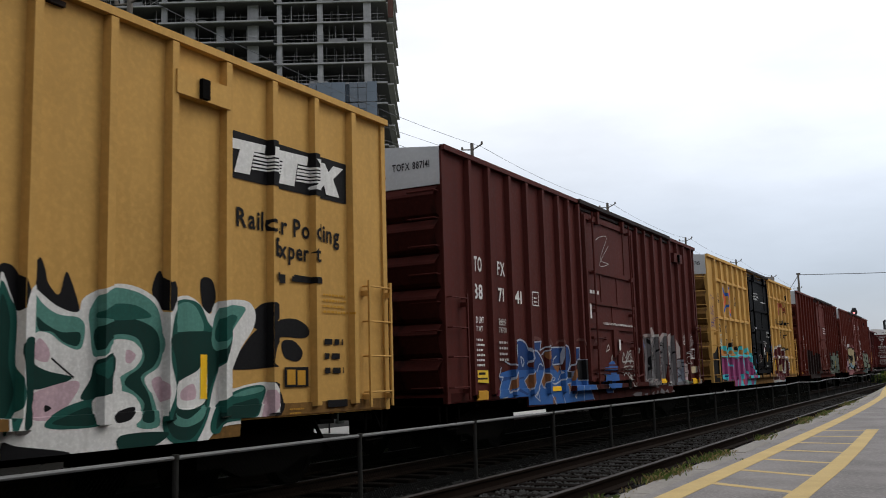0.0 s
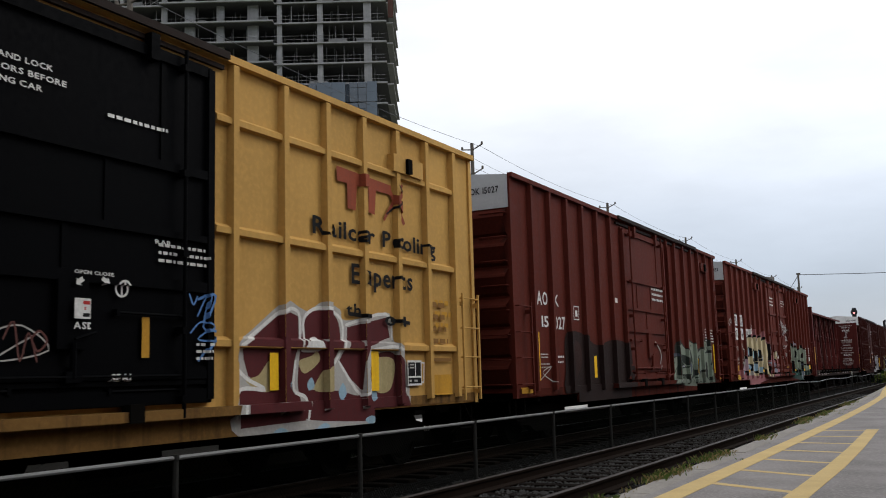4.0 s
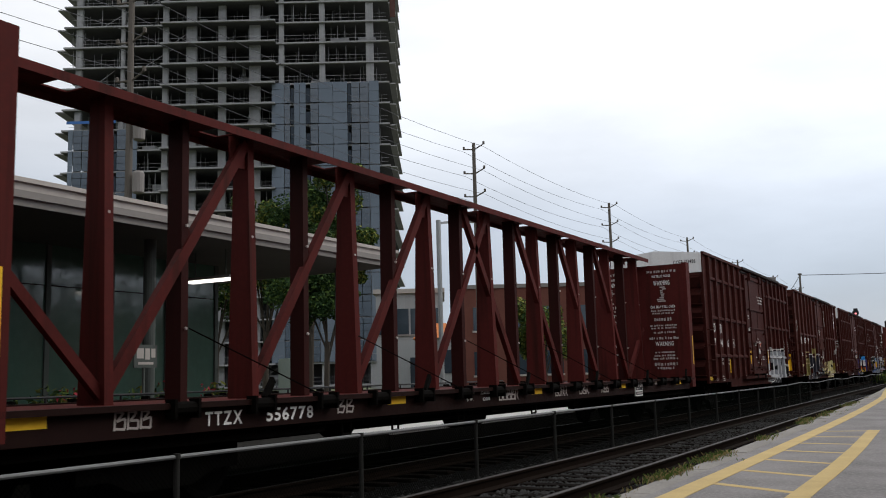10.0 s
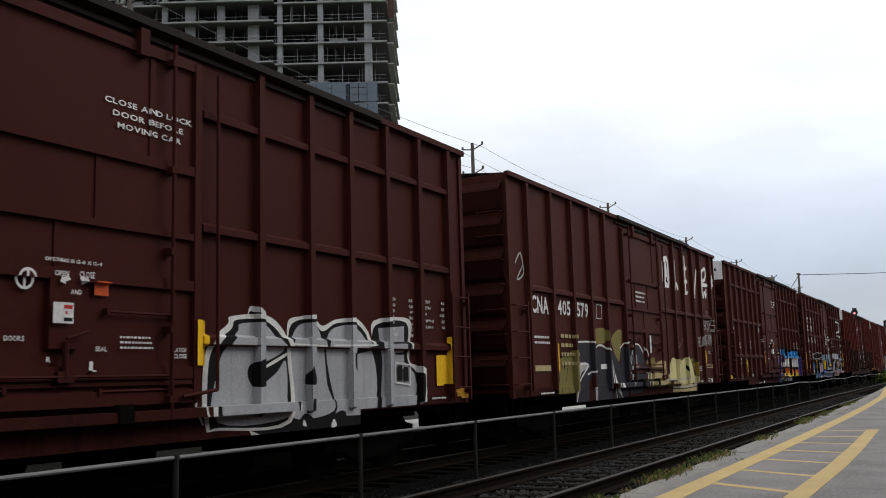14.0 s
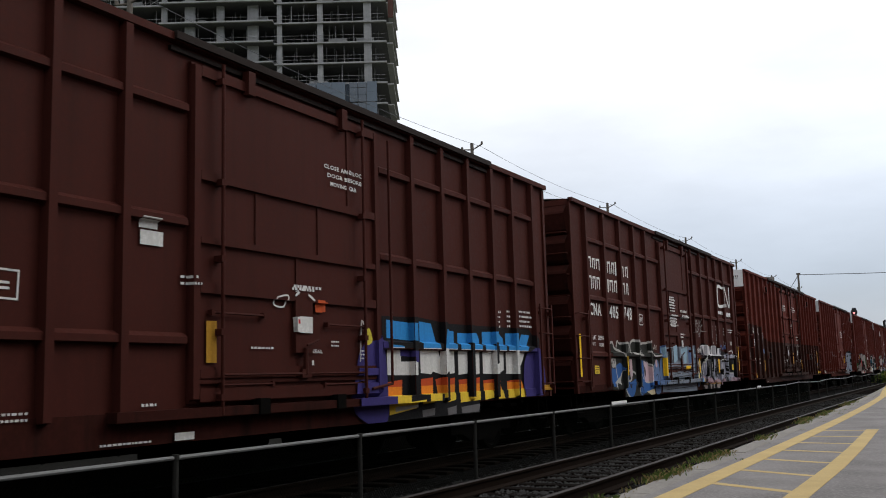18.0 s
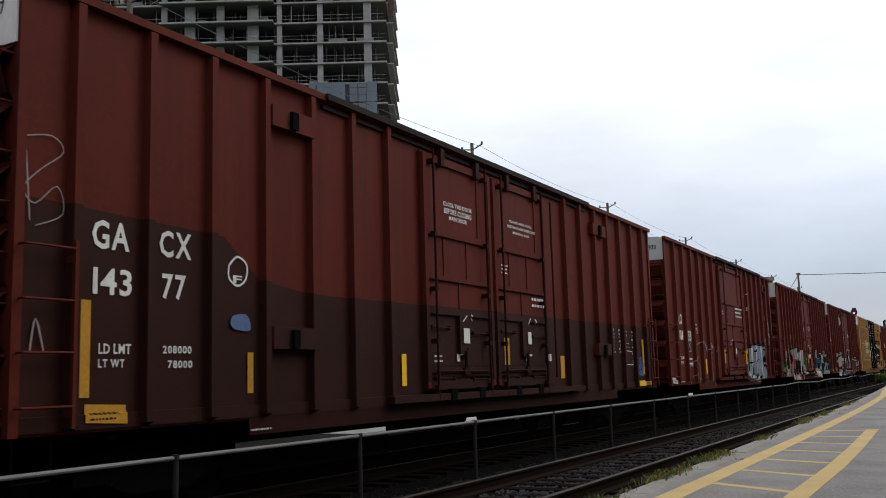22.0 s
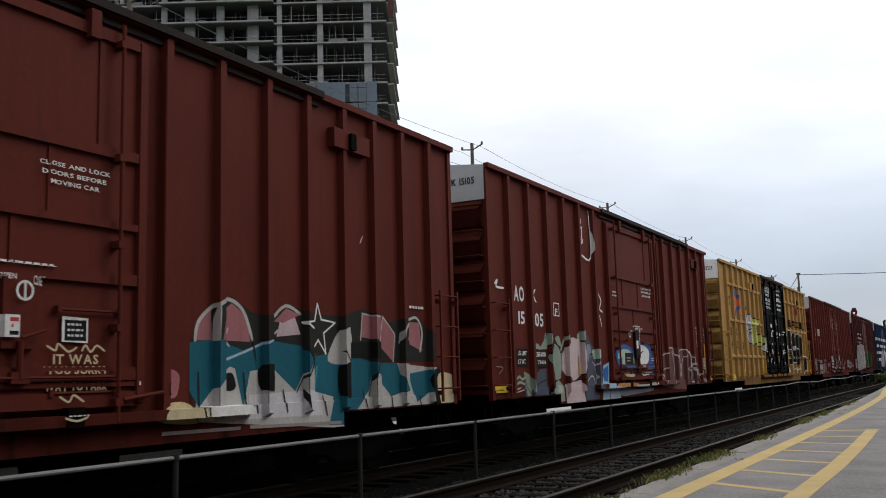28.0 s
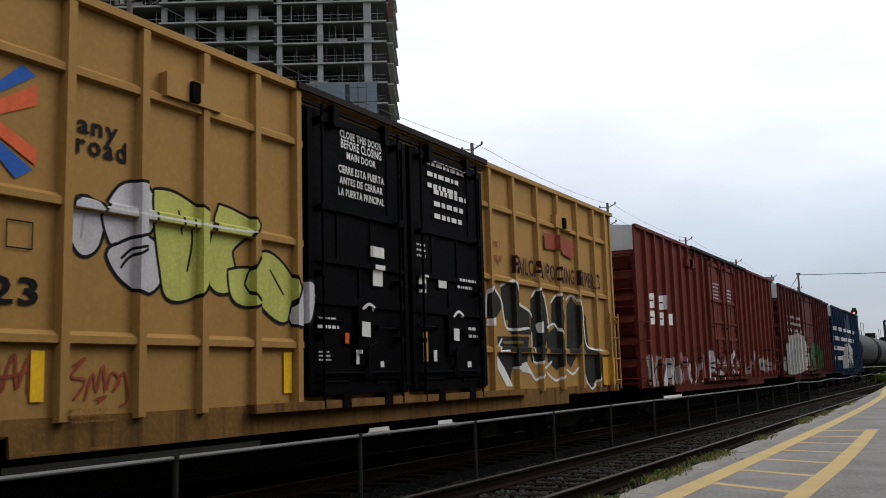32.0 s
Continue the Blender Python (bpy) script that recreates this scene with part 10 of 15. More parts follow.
d.words("W", 9.254, 1.584, 9.439, 1.625, "CLOSE")
d.bar("W", 8.187, 1.454, 8.231, 1.549)
d.done()
d = Livery("brown_fourth")
d.patch("K", (10.54, 2.08), (10.94, 2.15), (11.50, 2.07), (12.82, 2.04), (14.26, 1.84), (15.27, 1.84), (15.67, 1.56), (15.66, 1.16), (14.96, 0.82), (13.80, 0.68), (12.82, 0.62), (10.61, 0.79), (10.35, 1.05))
d.blob("YG2", (10.12, 1.55), (10.26, 1.51), (10.24, 1.31), (10.39, 1.16), (10.28, 0.88), (10.10, 0.98), (10.06, 1.32))
d.blob("LB", (10.03, 1.27), (10.19, 1.19), (10.25, 1.02), (10.15, 0.84), (10.05, 0.85))
d.blob("LG", (10.30, 1.55), (10.46, 1.62), (10.57, 1.56), (10.54, 1.44), (10.35, 1.42))
d.stroke("W", 0.035, (10.30, 1.51), (10.42, 1.61), (10.57, 1.56))
d.stroke("LG", 0.06, (10.38, 1.23), (10.56, 1.43))
d.patch("LG", (10.58, 2.02), (10.92, 2.07), (11.01, 1.76), (10.69, 1.75))
d.patch("LG", (10.93, 1.65), (11.14, 1.65), (10.99, 1.33), (10.86, 1.13), (10.92, 1.00), (10.45, 0.98), (10.51, 1.15), (10.72, 1.44))
d.patch("LG", (11.36, 2.02), (11.58, 1.99), (11.66, 1.75), (11.41, 1.76))
d.patch("LG", (11.41, 1.63), (11.66, 1.63), (11.64, 1.21), (11.70, 0.93), (11.26, 0.93), (11.21, 1.12), (11.08, 1.12), (11.11, 1.34), (11.40, 1.32))
d.patch("LG", (11.87, 2.04), (12.02, 2.05), (12.00, 1.78), (11.87, 1.77))
d.patch("LG", (11.87, 1.69), (11.98, 1.70), (11.99, 0.94), (11.70, 0.93), (11.75, 1.44))
d.patch("LG", (12.17, 1.96), (12.34, 2.05), (12.50, 1.79), (12.19, 1.77))
d.patch("LG", (12.21, 1.66), (12.48, 1.64), (12.41, 1.43), (12.71, 1.25), (12.43, 1.23), (12.43, 1.07), (12.80, 0.97), (12.22, 0.94))
d.patch("LG", (12.67, 1.95), (12.87, 2.00), (12.90, 1.75), (12.67, 1.77))
d.patch("LG", (12.97, 1.54), (13.22, 1.56), (13.12, 1.24), (13.37, 1.16), (13.31, 0.90), (13.12, 0.73), (13.01, 1.04))
d.patch("LG", (13.31, 1.58), (14.05, 1.54), (14.34, 1.13), (14.50, 0.86), (14.24, 0.83), (13.83, 1.21), (13.62, 1.08), (13.56, 1.30))
d.patch("LG", (14.55, 1.19), (15.05, 1.19), (15.11, 0.86), (14.64, 0.86))
d.patch("LG", (13.50, 1.78), (13.79, 1.81), (13.79, 1.67), (13.50, 1.66))
d.patch("LG", (13.88, 1.83), (14.14, 1.90), (14.25, 1.63), (13.92, 1.61))
d.patch("LG", (14.30, 1.75), (14.99, 1.84), (15.14, 1.72), (14.32, 1.68))
d.blob("LG", (15.34, 1.56), (15.51, 1.74), (15.64, 1.56), (15.50, 1.44))
d.blob("LG", (15.31, 1.19), (15.50, 1.33), (15.74, 1.18), (15.49, 1.06))
d.patch("LG", (10.45, 0.98), (10.55, 1.17), (10.73, 1.45), (10.94, 1.66), (11.66, 1.66), (12.55, 1.67), (13.20, 1.58), (14.14, 1.56), (14.48, 1.21), (15.12, 1.19), (15.04, 0.84), (14.02, 0.83), (13.10, 0.74), (12.22, 0.94), (11.24, 0.93))
d.stroke("K", 0.05, (11.13, 1.65), (10.99, 1.32), (10.88, 1.13), (10.95, 0.98))
d.stroke("K", 0.05, (11.32, 1.65), (11.39, 1.34), (11.14, 1.29), (11.05, 1.11), (11.24, 0.96))
d.stroke("K", 0.05, (11.70, 1.67), (11.65, 1.22), (11.73, 0.92))
d.stroke("K", 0.05, (12.06, 1.70), (12.02, 1.27), (12.15, 0.92))
d.stroke("K", 0.05, (12.21, 1.44), (12.48, 1.42), (12.75, 1.25))
d.stroke("K", 0.05, (12.57, 1.67), (12.84, 1.48), (12.57, 1.19), (12.86, 0.93))
d.stroke("K", 0.05, (12.93, 1.56), (13.16, 1.24), (13.01, 0.99), (13.10, 0.74))
d.stroke("K", 0.05, (13.26, 1.58), (13.56, 1.30), (13.64, 1.00))
d.stroke("K", 0.05, (13.66, 0.99), (13.91, 1.19), (14.29, 0.81))
d.stroke("K", 0.05, (14.07, 1.56), (14.39, 1.14), (14.55, 0.85))
d.stroke("K", 0.05, (14.48, 1.21), (14.73, 1.56), (15.02, 1.19))
d.stroke("K", 0.05, (12.30, 1.20), (12.43, 1.06))
d.stroke("K", 0.05, (10.57, 1.15), (10.71, 1.30), (10.67, 1.05))
d.stroke("K", 0.05, (11.48, 1.56), (11.46, 1.14))
d.stroke("K", 0.05, (11.87, 1.67), (11.85, 1.27))
d.stroke("K", 0.05, (13.81, 1.49), (13.98, 1.22))
d.stroke("PI2", 0.07, (10.48, 1.01), (10.91, 1.02))
d.stroke("PI2", 0.07, (11.28, 0.96), (11.64, 0.96))
d.stroke("PI2", 0.07, (11.79, 0.95), (12.06, 0.94))
d.stroke("PI2", 0.07, (12.25, 0.96), (12.77, 0.97))
d.stroke("PI2", 0.07, (13.12, 0.85), (13.59, 0.89))
d.stroke("PI2", 0.07, (13.80, 0.88), (14.47, 0.87))
d.stroke("W", 0.026, (10.94, 1.65), (10.73, 1.44), (10.55, 1.17))
d.stroke("W", 0.026, (11.38, 1.63), (11.42, 1.36))
d.stroke("W", 0.026, (12.21, 1.65), (12.23, 0.96))
d.stroke("W", 0.026, (13.30, 1.56), (13.60, 1.27))
d.stroke("PI2", 0.07, (10.46, 1.00), (10.91, 1.01))
d.stroke("PI2", 0.07, (11.26, 0.96), (11.69, 0.95))
d.stroke("PI2", 0.07, (12.23, 0.96), (12.79, 0.97))
d.stroke("PI2", 0.07, (13.04, 0.86), (13.29, 0.92))
d.stroke("PI2", 0.07, (13.80, 0.85), (14.47, 0.84))
d.stroke("W", 0.028, (10.58, 2.02), (10.75, 2.06), (10.92, 2.07))
d.stroke("W", 0.028, (11.36, 2.02), (11.58, 1.99))
d.stroke("W", 0.028, (11.87, 2.04), (12.02, 2.05))
d.stroke("W", 0.028, (12.17, 1.96), (12.34, 2.05), (12.43, 1.92))
d.stroke("W", 0.028, (12.67, 1.95), (12.87, 2.00))
d.stroke("W", 0.028, (10.93, 1.65), (10.72, 1.44), (10.51, 1.15))
d.stroke("W", 0.028, (11.41, 1.63), (11.40, 1.32))
d.stroke("W", 0.028, (12.21, 1.66), (12.22, 0.95))
d.stroke("W", 0.028, (13.31, 1.58), (13.56, 1.30), (13.62, 1.08))
d.stroke("W", 0.028, (14.49, 1.91), (14.99, 1.94), (15.14, 1.83))
d.stroke("W", 0.028, (15.31, 1.19), (15.64, 1.32))
d.stroke("W", 0.028, (14.55, 1.19), (15.05, 1.19))
d.stroke("K", 0.03, (10.69, 1.97), (10.80, 1.76), (10.77, 1.56))
d.stroke("K", 0.03, (11.48, 1.56), (11.46, 1.23))
d.stroke("K", 0.03, (11.81, 1.56), (11.85, 0.99))
d.stroke("K", 0.03, (12.34, 1.56), (12.31, 1.26))
d.stroke("K", 0.03, (11.09, 1.56), (10.90, 1.24), (10.97, 1.03))
d.stroke("K", 0.03, (11.17, 1.24), (11.31, 1.12))
d.stroke("K", 0.03, (13.10, 1.49), (13.49, 1.23))
d.stroke("K", 0.03, (13.81, 1.56), (14.02, 1.29))
d.stroke("K", 0.03, (14.85, 1.56), (14.97, 1.20))
d.stroke("K", 0.03, (13.20, 1.81), (13.32, 1.62))
d.stroke("K", 0.03, (12.47, 1.20), (12.82, 1.43), (12.73, 1.56))
d.patch("DO", (2.21, 1.99), (2.42, 2.00), (2.54, 1.87), (2.71, 1.86), (2.77, 2.03), (3.63, 2.04), (3.79, 2.08), (4.24, 2.07), (4.41, 1.85), (4.58, 2.03), (5.40, 2.11), (5.70, 1.81), (6.26, 1.75), (6.03, 1.41), (5.82, 0.76), (3.12, 0.73), (2.26, 0.75))
d.patch("BL", (2.23, 1.42), (2.55, 1.40), (2.61, 1.48), (2.85, 1.54), (3.04, 1.49), (3.08, 1.39), (2.92, 1.22), (2.56, 1.10), (2.46, 1.06), (2.49, 0.99), (2.30, 1.00))
d.blob("WN", (2.28, 1.63), (2.51, 1.64), (2.58, 1.55), (2.56, 1.46), (2.34, 1.43), (2.28, 1.54))
d.patch("WN", (2.48, 1.09), (2.87, 1.23), (2.93, 1.30), (3.08, 1.37), (2.90, 1.17), (2.88, 1.02), (2.63, 1.08), (2.57, 1.03), (2.62, 0.92), (2.51, 0.99))
d.stroke("K", 0.025, (2.32, 1.51), (2.40, 1.60), (2.49, 1.58), (2.44, 1.52))
d.blob("BL", (3.16, 1.28), (3.21, 1.35), (3.47, 1.33), (3.51, 1.17), (3.44, 1.12), (3.67, 1.08), (4.04, 1.15), (3.96, 0.98), (3.82, 0.80), (3.59, 0.71), (3.38, 0.73), (3.22, 0.90), (3.16, 1.13))
d.stroke("BD", 0.03, (3.28, 1.13), (3.51, 1.01), (3.73, 1.03))
d.blob("DO", (3.50, 1.01), (3.58, 1.03), (3.63, 0.96), (3.54, 0.93))
d.patch("PI", (3.58, 1.63), (3.79, 1.63), (3.79, 1.27), (3.70, 1.11), (3.61, 1.22))
d.stroke("WN", 0.045, (3.16, 1.13), (3.18, 1.29), (3.31, 1.56), (3.54, 1.66))
d.stroke("WN", 0.05, (3.16, 1.11), (3.23, 0.86), (3.48, 0.71))
d.stroke("WN", 0.04, (3.43, 1.65), (3.47, 1.38), (3.69, 1.36))
d.stroke("WN", 0.045, (3.44, 1.12), (3.65, 1.12), (3.72, 1.28), (3.88, 1.32), (4.14, 1.20), (4.09, 1.01))
d.stroke("WN", 0.035, (2.55, 1.64), (2.56, 1.41), (2.69, 1.11))
d.patch("BL", (4.45, 1.60), (4.68, 1.59), (4.74, 1.06), (5.50, 1.07), (5.46, 0.88), (4.76, 0.80), (4.34, 0.73), (4.32, 1.05), (4.55, 1.07))
d.patch("PI", (4.71, 1.59), (4.99, 1.54), (5.22, 1.39), (5.20, 1.08), (4.76, 1.05))
d.blob("DK2", (4.74, 1.46), (4.85, 1.36), (4.83, 1.20), (4.75, 1.25))
d.stroke("WN", 0.04, (4.41, 1.64), (4.38, 1.21), (4.26, 1.05), (4.28, 0.80))
d.stroke("WN", 0.04, (4.99, 1.56), (5.23, 1.41), (5.21, 1.08), (4.77, 1.05))
d.stroke("WN", 0.03, (4.77, 1.59), (4.72, 1.32), (4.76, 1.06))
d.blob("K", (4.06, 1.60), (4.27, 1.56), (4.30, 1.27), (4.18, 1.04), (4.05, 1.22))
d.stroke("WN", 0.03, (4.41, 1.58), (4.55, 1.26), (4.69, 1.12))
d.patch("CR", (4.81, 0.82), (5.50, 0.88), (5.52, 0.75), (5.21, 0.72))
d.stroke("K", 0.022, (4.36, 0.88), (4.45, 0.96), (4.55, 0.87), (4.49, 0.77), (4.39, 0.81))
d.stroke("K", 0.022, (4.50, 0.97), (4.59, 0.75))
d.blob("BL3", (5.58, 1.40), (5.80, 1.61), (6.01, 1.56), (6.13, 1.15), (6.03, 0.78), (5.65, 0.74), (5.55, 1.03))
d.blob("PI", (5.74, 1.58), (5.87, 1.62), (5.91, 1.45), (5.78, 1.43))
d.stroke("K", 0.02, (5.70, 1.17), (5.90, 1.23), (6.01, 1.02), (5.80, 0.90))
d.stroke("K", 0.02, (5.62, 1.30), (5.76, 1.43))
d.stroke("WN", 0.055, (2.21, 1.99), (2.39, 2.01), (2.48, 1.89), (2.61, 1.85), (2.84, 1.82), (3.03, 1.76), (3.09, 1.69))
d.stroke("WN", 0.05, (2.63, 1.88), (2.69, 2.00), (2.77, 2.04), (2.87, 1.99), (3.10, 2.00), (3.53, 2.02), (3.61, 1.93), (3.57, 1.76))
d.stroke("WN", 0.06, (3.71, 1.80), (3.67, 1.91), (3.72, 2.02), (3.93, 2.08), (4.21, 2.06), (4.29, 1.93), (4.20, 1.77))
d.stroke("WN", 0.05, (3.79, 1.77), (4.17, 1.75), (4.55, 1.72))
d.stroke("WN", 0.055, (4.44, 1.78), (4.54, 2.00), (5.02, 2.04), (5.42, 2.11), (5.52, 2.00), (5.40, 1.81), (5.13, 1.82))
d.stroke("WN", 0.04, (5.40, 1.81), (5.56, 1.71), (6.35, 1.75))
d.stroke("WN", 0.03, (5.60, 1.95), (5.70, 1.89), (5.78, 2.01), (5.87, 1.88), (5.93, 2.00))
d.patch("SLB", (6.22, 0.77), (6.22, 1.02), (6.52, 1.05), (6.55, 1.94), (9.76, 2.05), (9.83, 0.68))
d.patch("BL3", (6.14, 1.48), (6.24, 1.97), (6.46, 2.01), (6.52, 1.05), (6.22, 1.00), (6.12, 1.22))
d.patch("LB2", (6.30, 1.90), (6.46, 1.98), (6.46, 1.68), (6.32, 1.63))
d.patch("LB2", (7.37, 1.99), (7.75, 2.03), (7.74, 1.62), (7.39, 1.52))
d.patch("LB2", (7.94, 1.93), (8.32, 1.94), (8.23, 1.78), (7.94, 1.78))
d.patch("LB2", (8.38, 1.94), (8.85, 2.01), (8.67, 1.54), (8.43, 1.50))
d.patch("LB2", (9.30, 1.93), (9.69, 1.98), (9.72, 1.54), (9.49, 1.54))
d.patch("BL3", (8.88, 1.89), (9.21, 1.98), (9.25, 1.56), (8.92, 1.51))
d.patch("K", (6.79, 1.92), (7.19, 1.94), (7.21, 1.53), (6.78, 1.53))
d.rule("SL", 0.022, (6.74, 1.93), (6.74, 1.50), (7.26, 1.50))
d.patch("K", (7.27, 1.93), (7.35, 1.93), (7.36, 1.52), (7.28, 1.52))
d.rule("K", 0.022, (6.55, 1.41), (9.84, 1.51))
d.rule("K", 0.022, (6.55, 1.31), (9.83, 1.41))
d.rule("K", 0.022, (6.54, 1.21), (9.83, 1.30))
d.rule("K", 0.022, (6.54, 1.13), (9.82, 1.20))
d.rule("K", 0.022, (6.54, 1.03), (9.81, 1.10))
d.rule("K", 0.022, (6.54, 0.93), (9.81, 0.98))
d.rule("K", 0.022, (6.54, 0.82), (9.80, 0.86))
d.rule("K", 0.02, (6.57, 1.40), (6.54, 1.28))
d.rule("K", 0.02, (6.66, 1.44), (6.63, 1.31))
d.rule("K", 0.02, (6.74, 1.11), (6.76, 0.95))
d.rule("K", 0.02, (6.84, 1.41), (6.84, 1.29))
d.rule("K", 0.02, (6.93, 1.43), (6.90, 1.32))
d.rule("K", 0.02, (7.02, 1.10), (7.04, 0.93))
d.rule("K", 0.02, (7.12, 1.15), (7.09, 1.04))
d.rule("K", 0.02, (7.21, 1.23), (7.23, 1.05))
d.rule("K", 0.02, (7.31, 1.11), (7.27, 0.96))
d.rule("K", 0.02, (7.41, 1.20), (7.41, 1.09))
d.rule("K", 0.02, (7.51, 1.29), (7.47, 1.10))
d.rule("K", 0.02, (7.61, 1.11), (7.61, 0.99))
d.rule("K", 0.02, (7.71, 1.09), (7.71, 0.90))
d.rule("K", 0.02, (7.82, 1.11), (7.81, 0.98))
d.rule("K", 0.02, (7.93, 1.22), (7.92, 1.11))
d.rule("K", 0.02, (8.04, 1.36), (8.06, 1.26))
d.rule("K", 0.02, (8.15, 1.48), (8.16, 1.35))
d.rule("K", 0.02, (8.25, 1.25), (8.25, 1.11))
d.rule("K", 0.02, (8.36, 1.03), (8.33, 0.89))
d.rule("K", 0.02, (8.49, 1.40), (8.49, 1.27))
d.rule("K", 0.02, (8.60, 1.33), (8.62, 1.19))
d.rule("K", 0.02, (8.71, 1.23), (8.75, 1.12))
d.rule("K", 0.02, (8.84, 1.47), (8.81, 1.28))
d.rule("K", 0.02, (8.95, 1.19), (8.92, 1.06))
d.rule("K", 0.02, (9.09, 1.41), (9.08, 1.30))
d.rule("K", 0.02, (9.20, 1.15), (9.23, 0.94))
d.rule("K", 0.02, (9.32, 1.12), (9.37, 1.02))
d.rule("K", 0.02, (9.46, 1.35), (9.50, 1.15))
d.rule("K", 0.02, (9.59, 1.28), (9.63, 1.11))
d.rule("K", 0.02, (9.71, 1.07), (9.69, 0.95))
d.rule("SL", 0.022, (6.64, 1.21), (6.75, 1.21))
d.rule("SL", 0.022, (6.85, 1.22), (7.04, 1.23))
d.rule("SL", 0.022, (7.07, 1.24), (7.19, 1.24))
d.rule("SL", 0.022, (7.30, 1.35), (7.44, 1.36))
d.rule("SL", 0.022, (7.53, 1.04), (7.69, 1.05))
d.rule("SL", 0.022, (7.78, 1.24), (7.92, 1.25))
d.rule("SL", 0.022, (8.02, 0.94), (8.20, 0.94))
d.rule("SL", 0.022, (8.30, 1.27), (8.44, 1.27))
d.rule("SL", 0.022, (8.57, 1.33), (8.73, 1.33))
d.rule("SL", 0.022, (8.84, 1.05), (9.00, 1.05))
d.rule("SL", 0.022, (9.14, 1.33), (9.35, 1.33))
d.rule("SL", 0.022, (9.44, 1.23), (9.72, 1.23))
d.lines("K", 3, 14.64, 1.3, 14.81, 1.45)
d.rule("W", 0.065, (0.95, 3.67), (0.95, 3.85), (1.16, 3.87), (1.16, 3.66))
d.rule("W", 0.065, (1.29, 3.67), (1.29, 3.84), (1.42, 3.85), (1.42, 3.65))
d.rule("W", 0.065, (1.54, 3.66), (1.54, 3.85), (1.72, 3.86), (1.72, 3.64))
d.rule("W", 0.065, (1.0, 3.21), (0.99, 3.43), (1.16, 3.44), (1.16, 3.19))
d.rule("W", 0.065, (1.27, 3.21), (1.27, 3.43), (1.41, 3.44), (1.41, 3.19))
d.rule("W", 0.065, (1.53, 3.22), (1.53, 3.43), (1.68, 3.44), (1.68, 3.2))
d.rule("W", 0.065, (2.29, 3.64), (2.29, 3.85), (2.45, 3.87), (2.45, 3.62))
d.rule("W", 0.065, (2.59, 3.64), (2.59, 3.86), (2.74, 3.87), (2.73, 3.63))
d.bar("W", 2.83, 3.59, 2.91, 3.92)
d.bar("W", 2.23, 3.16, 2.32, 3.46)
d.rule("W", 0.065, (2.41, 3.22), (2.41, 3.43), (2.59, 3.44), (2.58, 3.2))
d.rule("W", 0.065, (2.72, 3.22), (2.73, 3.44), (2.87, 3.45), (2.87, 3.2))
d.rule("W", 0.065, (3.33, 3.64), (3.34, 3.84), (3.44, 3.84), (3.44, 3.63))
d.rule("W", 0.065, (3.6, 3.65), (3.61, 3.85), (3.76, 3.86), (3.75, 3.63))
d.rule("W", 0.065, (3.32, 3.22), (3.33, 3.43), (3.47, 3.44), (3.47, 3.2))
d.rule("W", 0.065, (3.63, 3.22), (3.64, 3.44), (3.73, 3.44), (3.73, 3.2))
d.words("W", 0.96, 2.59, 1.7, 2.87, "CNA")
d.words("W", 2.26, 2.58, 2.88, 2.87, "405")
d.words("W", 3.3, 2.58, 3.92, 2.89, "748")
d.rule("W", 0.025, (4.53, 2.75), (4.8, 2.74), (4.79, 2.49), (4.52, 2.49), (4.53, 2.75))
d.words("W", 4.6, 2.55, 4.73, 2.68, "F")
d.words("W", 0.89, 2.05, 1.29, 2.15, "LD LMT")
d.words("W", 0.89, 1.91, 1.21, 1.99, "LT WT")
d.words("W", 1.4, 2.05, 1.75, 2.14, "211500")
d.words("W", 1.46, 1.9, 1.75, 1.98, "74200")
d.bar("Y", 0.22, 1.25, 0.32, 2.15)
d.bar("Y", 3.1, 1.24, 3.24, 1.69)
d.bar("Y", 6.37, 1.19, 6.53, 1.67)
d.patch("YL", (1.09, 1.48), (1.38, 1.47), (1.38, 1.3), (1.09, 1.3))
d.lines("K", 3, 1.12, 1.32, 1.36, 1.45)
d.bar("Y", 8.41, 1.37, 8.88, 1.44)
d.lines("W", 4, 7.09, 2.55, 7.94, 2.89)
d.lines("W", 4, 7.13, 3.02, 7.75, 3.34)
d.lines("W", 2, 8.26, 2.84, 9.03, 3.07)
d.lines("W", 2, 7.97, 2.23, 8.4, 2.39)
d.bar("W", 8.0, 1.98, 8.15, 2.16)
d.bar("Y", 15.63, 1.57, 15.91, 2.13)
d.lines("W", 1, 13.21, 3.13, 13.84, 3.3)
d.lines("W", 1, 14.41, 3.15, 15.06, 3.32)
d.stroke("W", 0.1, (13.92, 4.05), (13.43, 4.09), (13.25, 3.99), (13.22, 3.56), (13.35, 3.41), (13.89, 3.44), (14.19, 3.56), (14.21, 3.96), (14.35, 4.03), (14.73, 3.55), (14.93, 3.51), (14.99, 4.12))
d.lines("W", 1, 13.14, 3.1, 13.9, 3.37)
d.lines("W", 1, 14.36, 3.07, 15.11, 3.33)
d.lines("W", 6, 7.13, 2.94, 7.7, 3.39)
d.lines("W", 5, 7.1, 2.52, 7.8, 2.89)
d.lines("W", 2, 8.17, 2.77, 8.98, 3.11)
d.lines("W", 2, 7.84, 2.22, 8.23, 2.38)
d.lines("W", 2, 14.36, 2.54, 15.07, 2.7)
d.bar("WN", 14.59, 2.13, 14.84, 2.26)
d.bar("Y", 8.28, 1.35, 8.77, 1.45)
d.bar("Y", 10.17, 1.24, 10.29, 1.68)
d.bar("Y", 12.7, 1.23, 12.83, 1.65)
d.bar("Y", 15.63, 1.27, 15.86, 2.13)
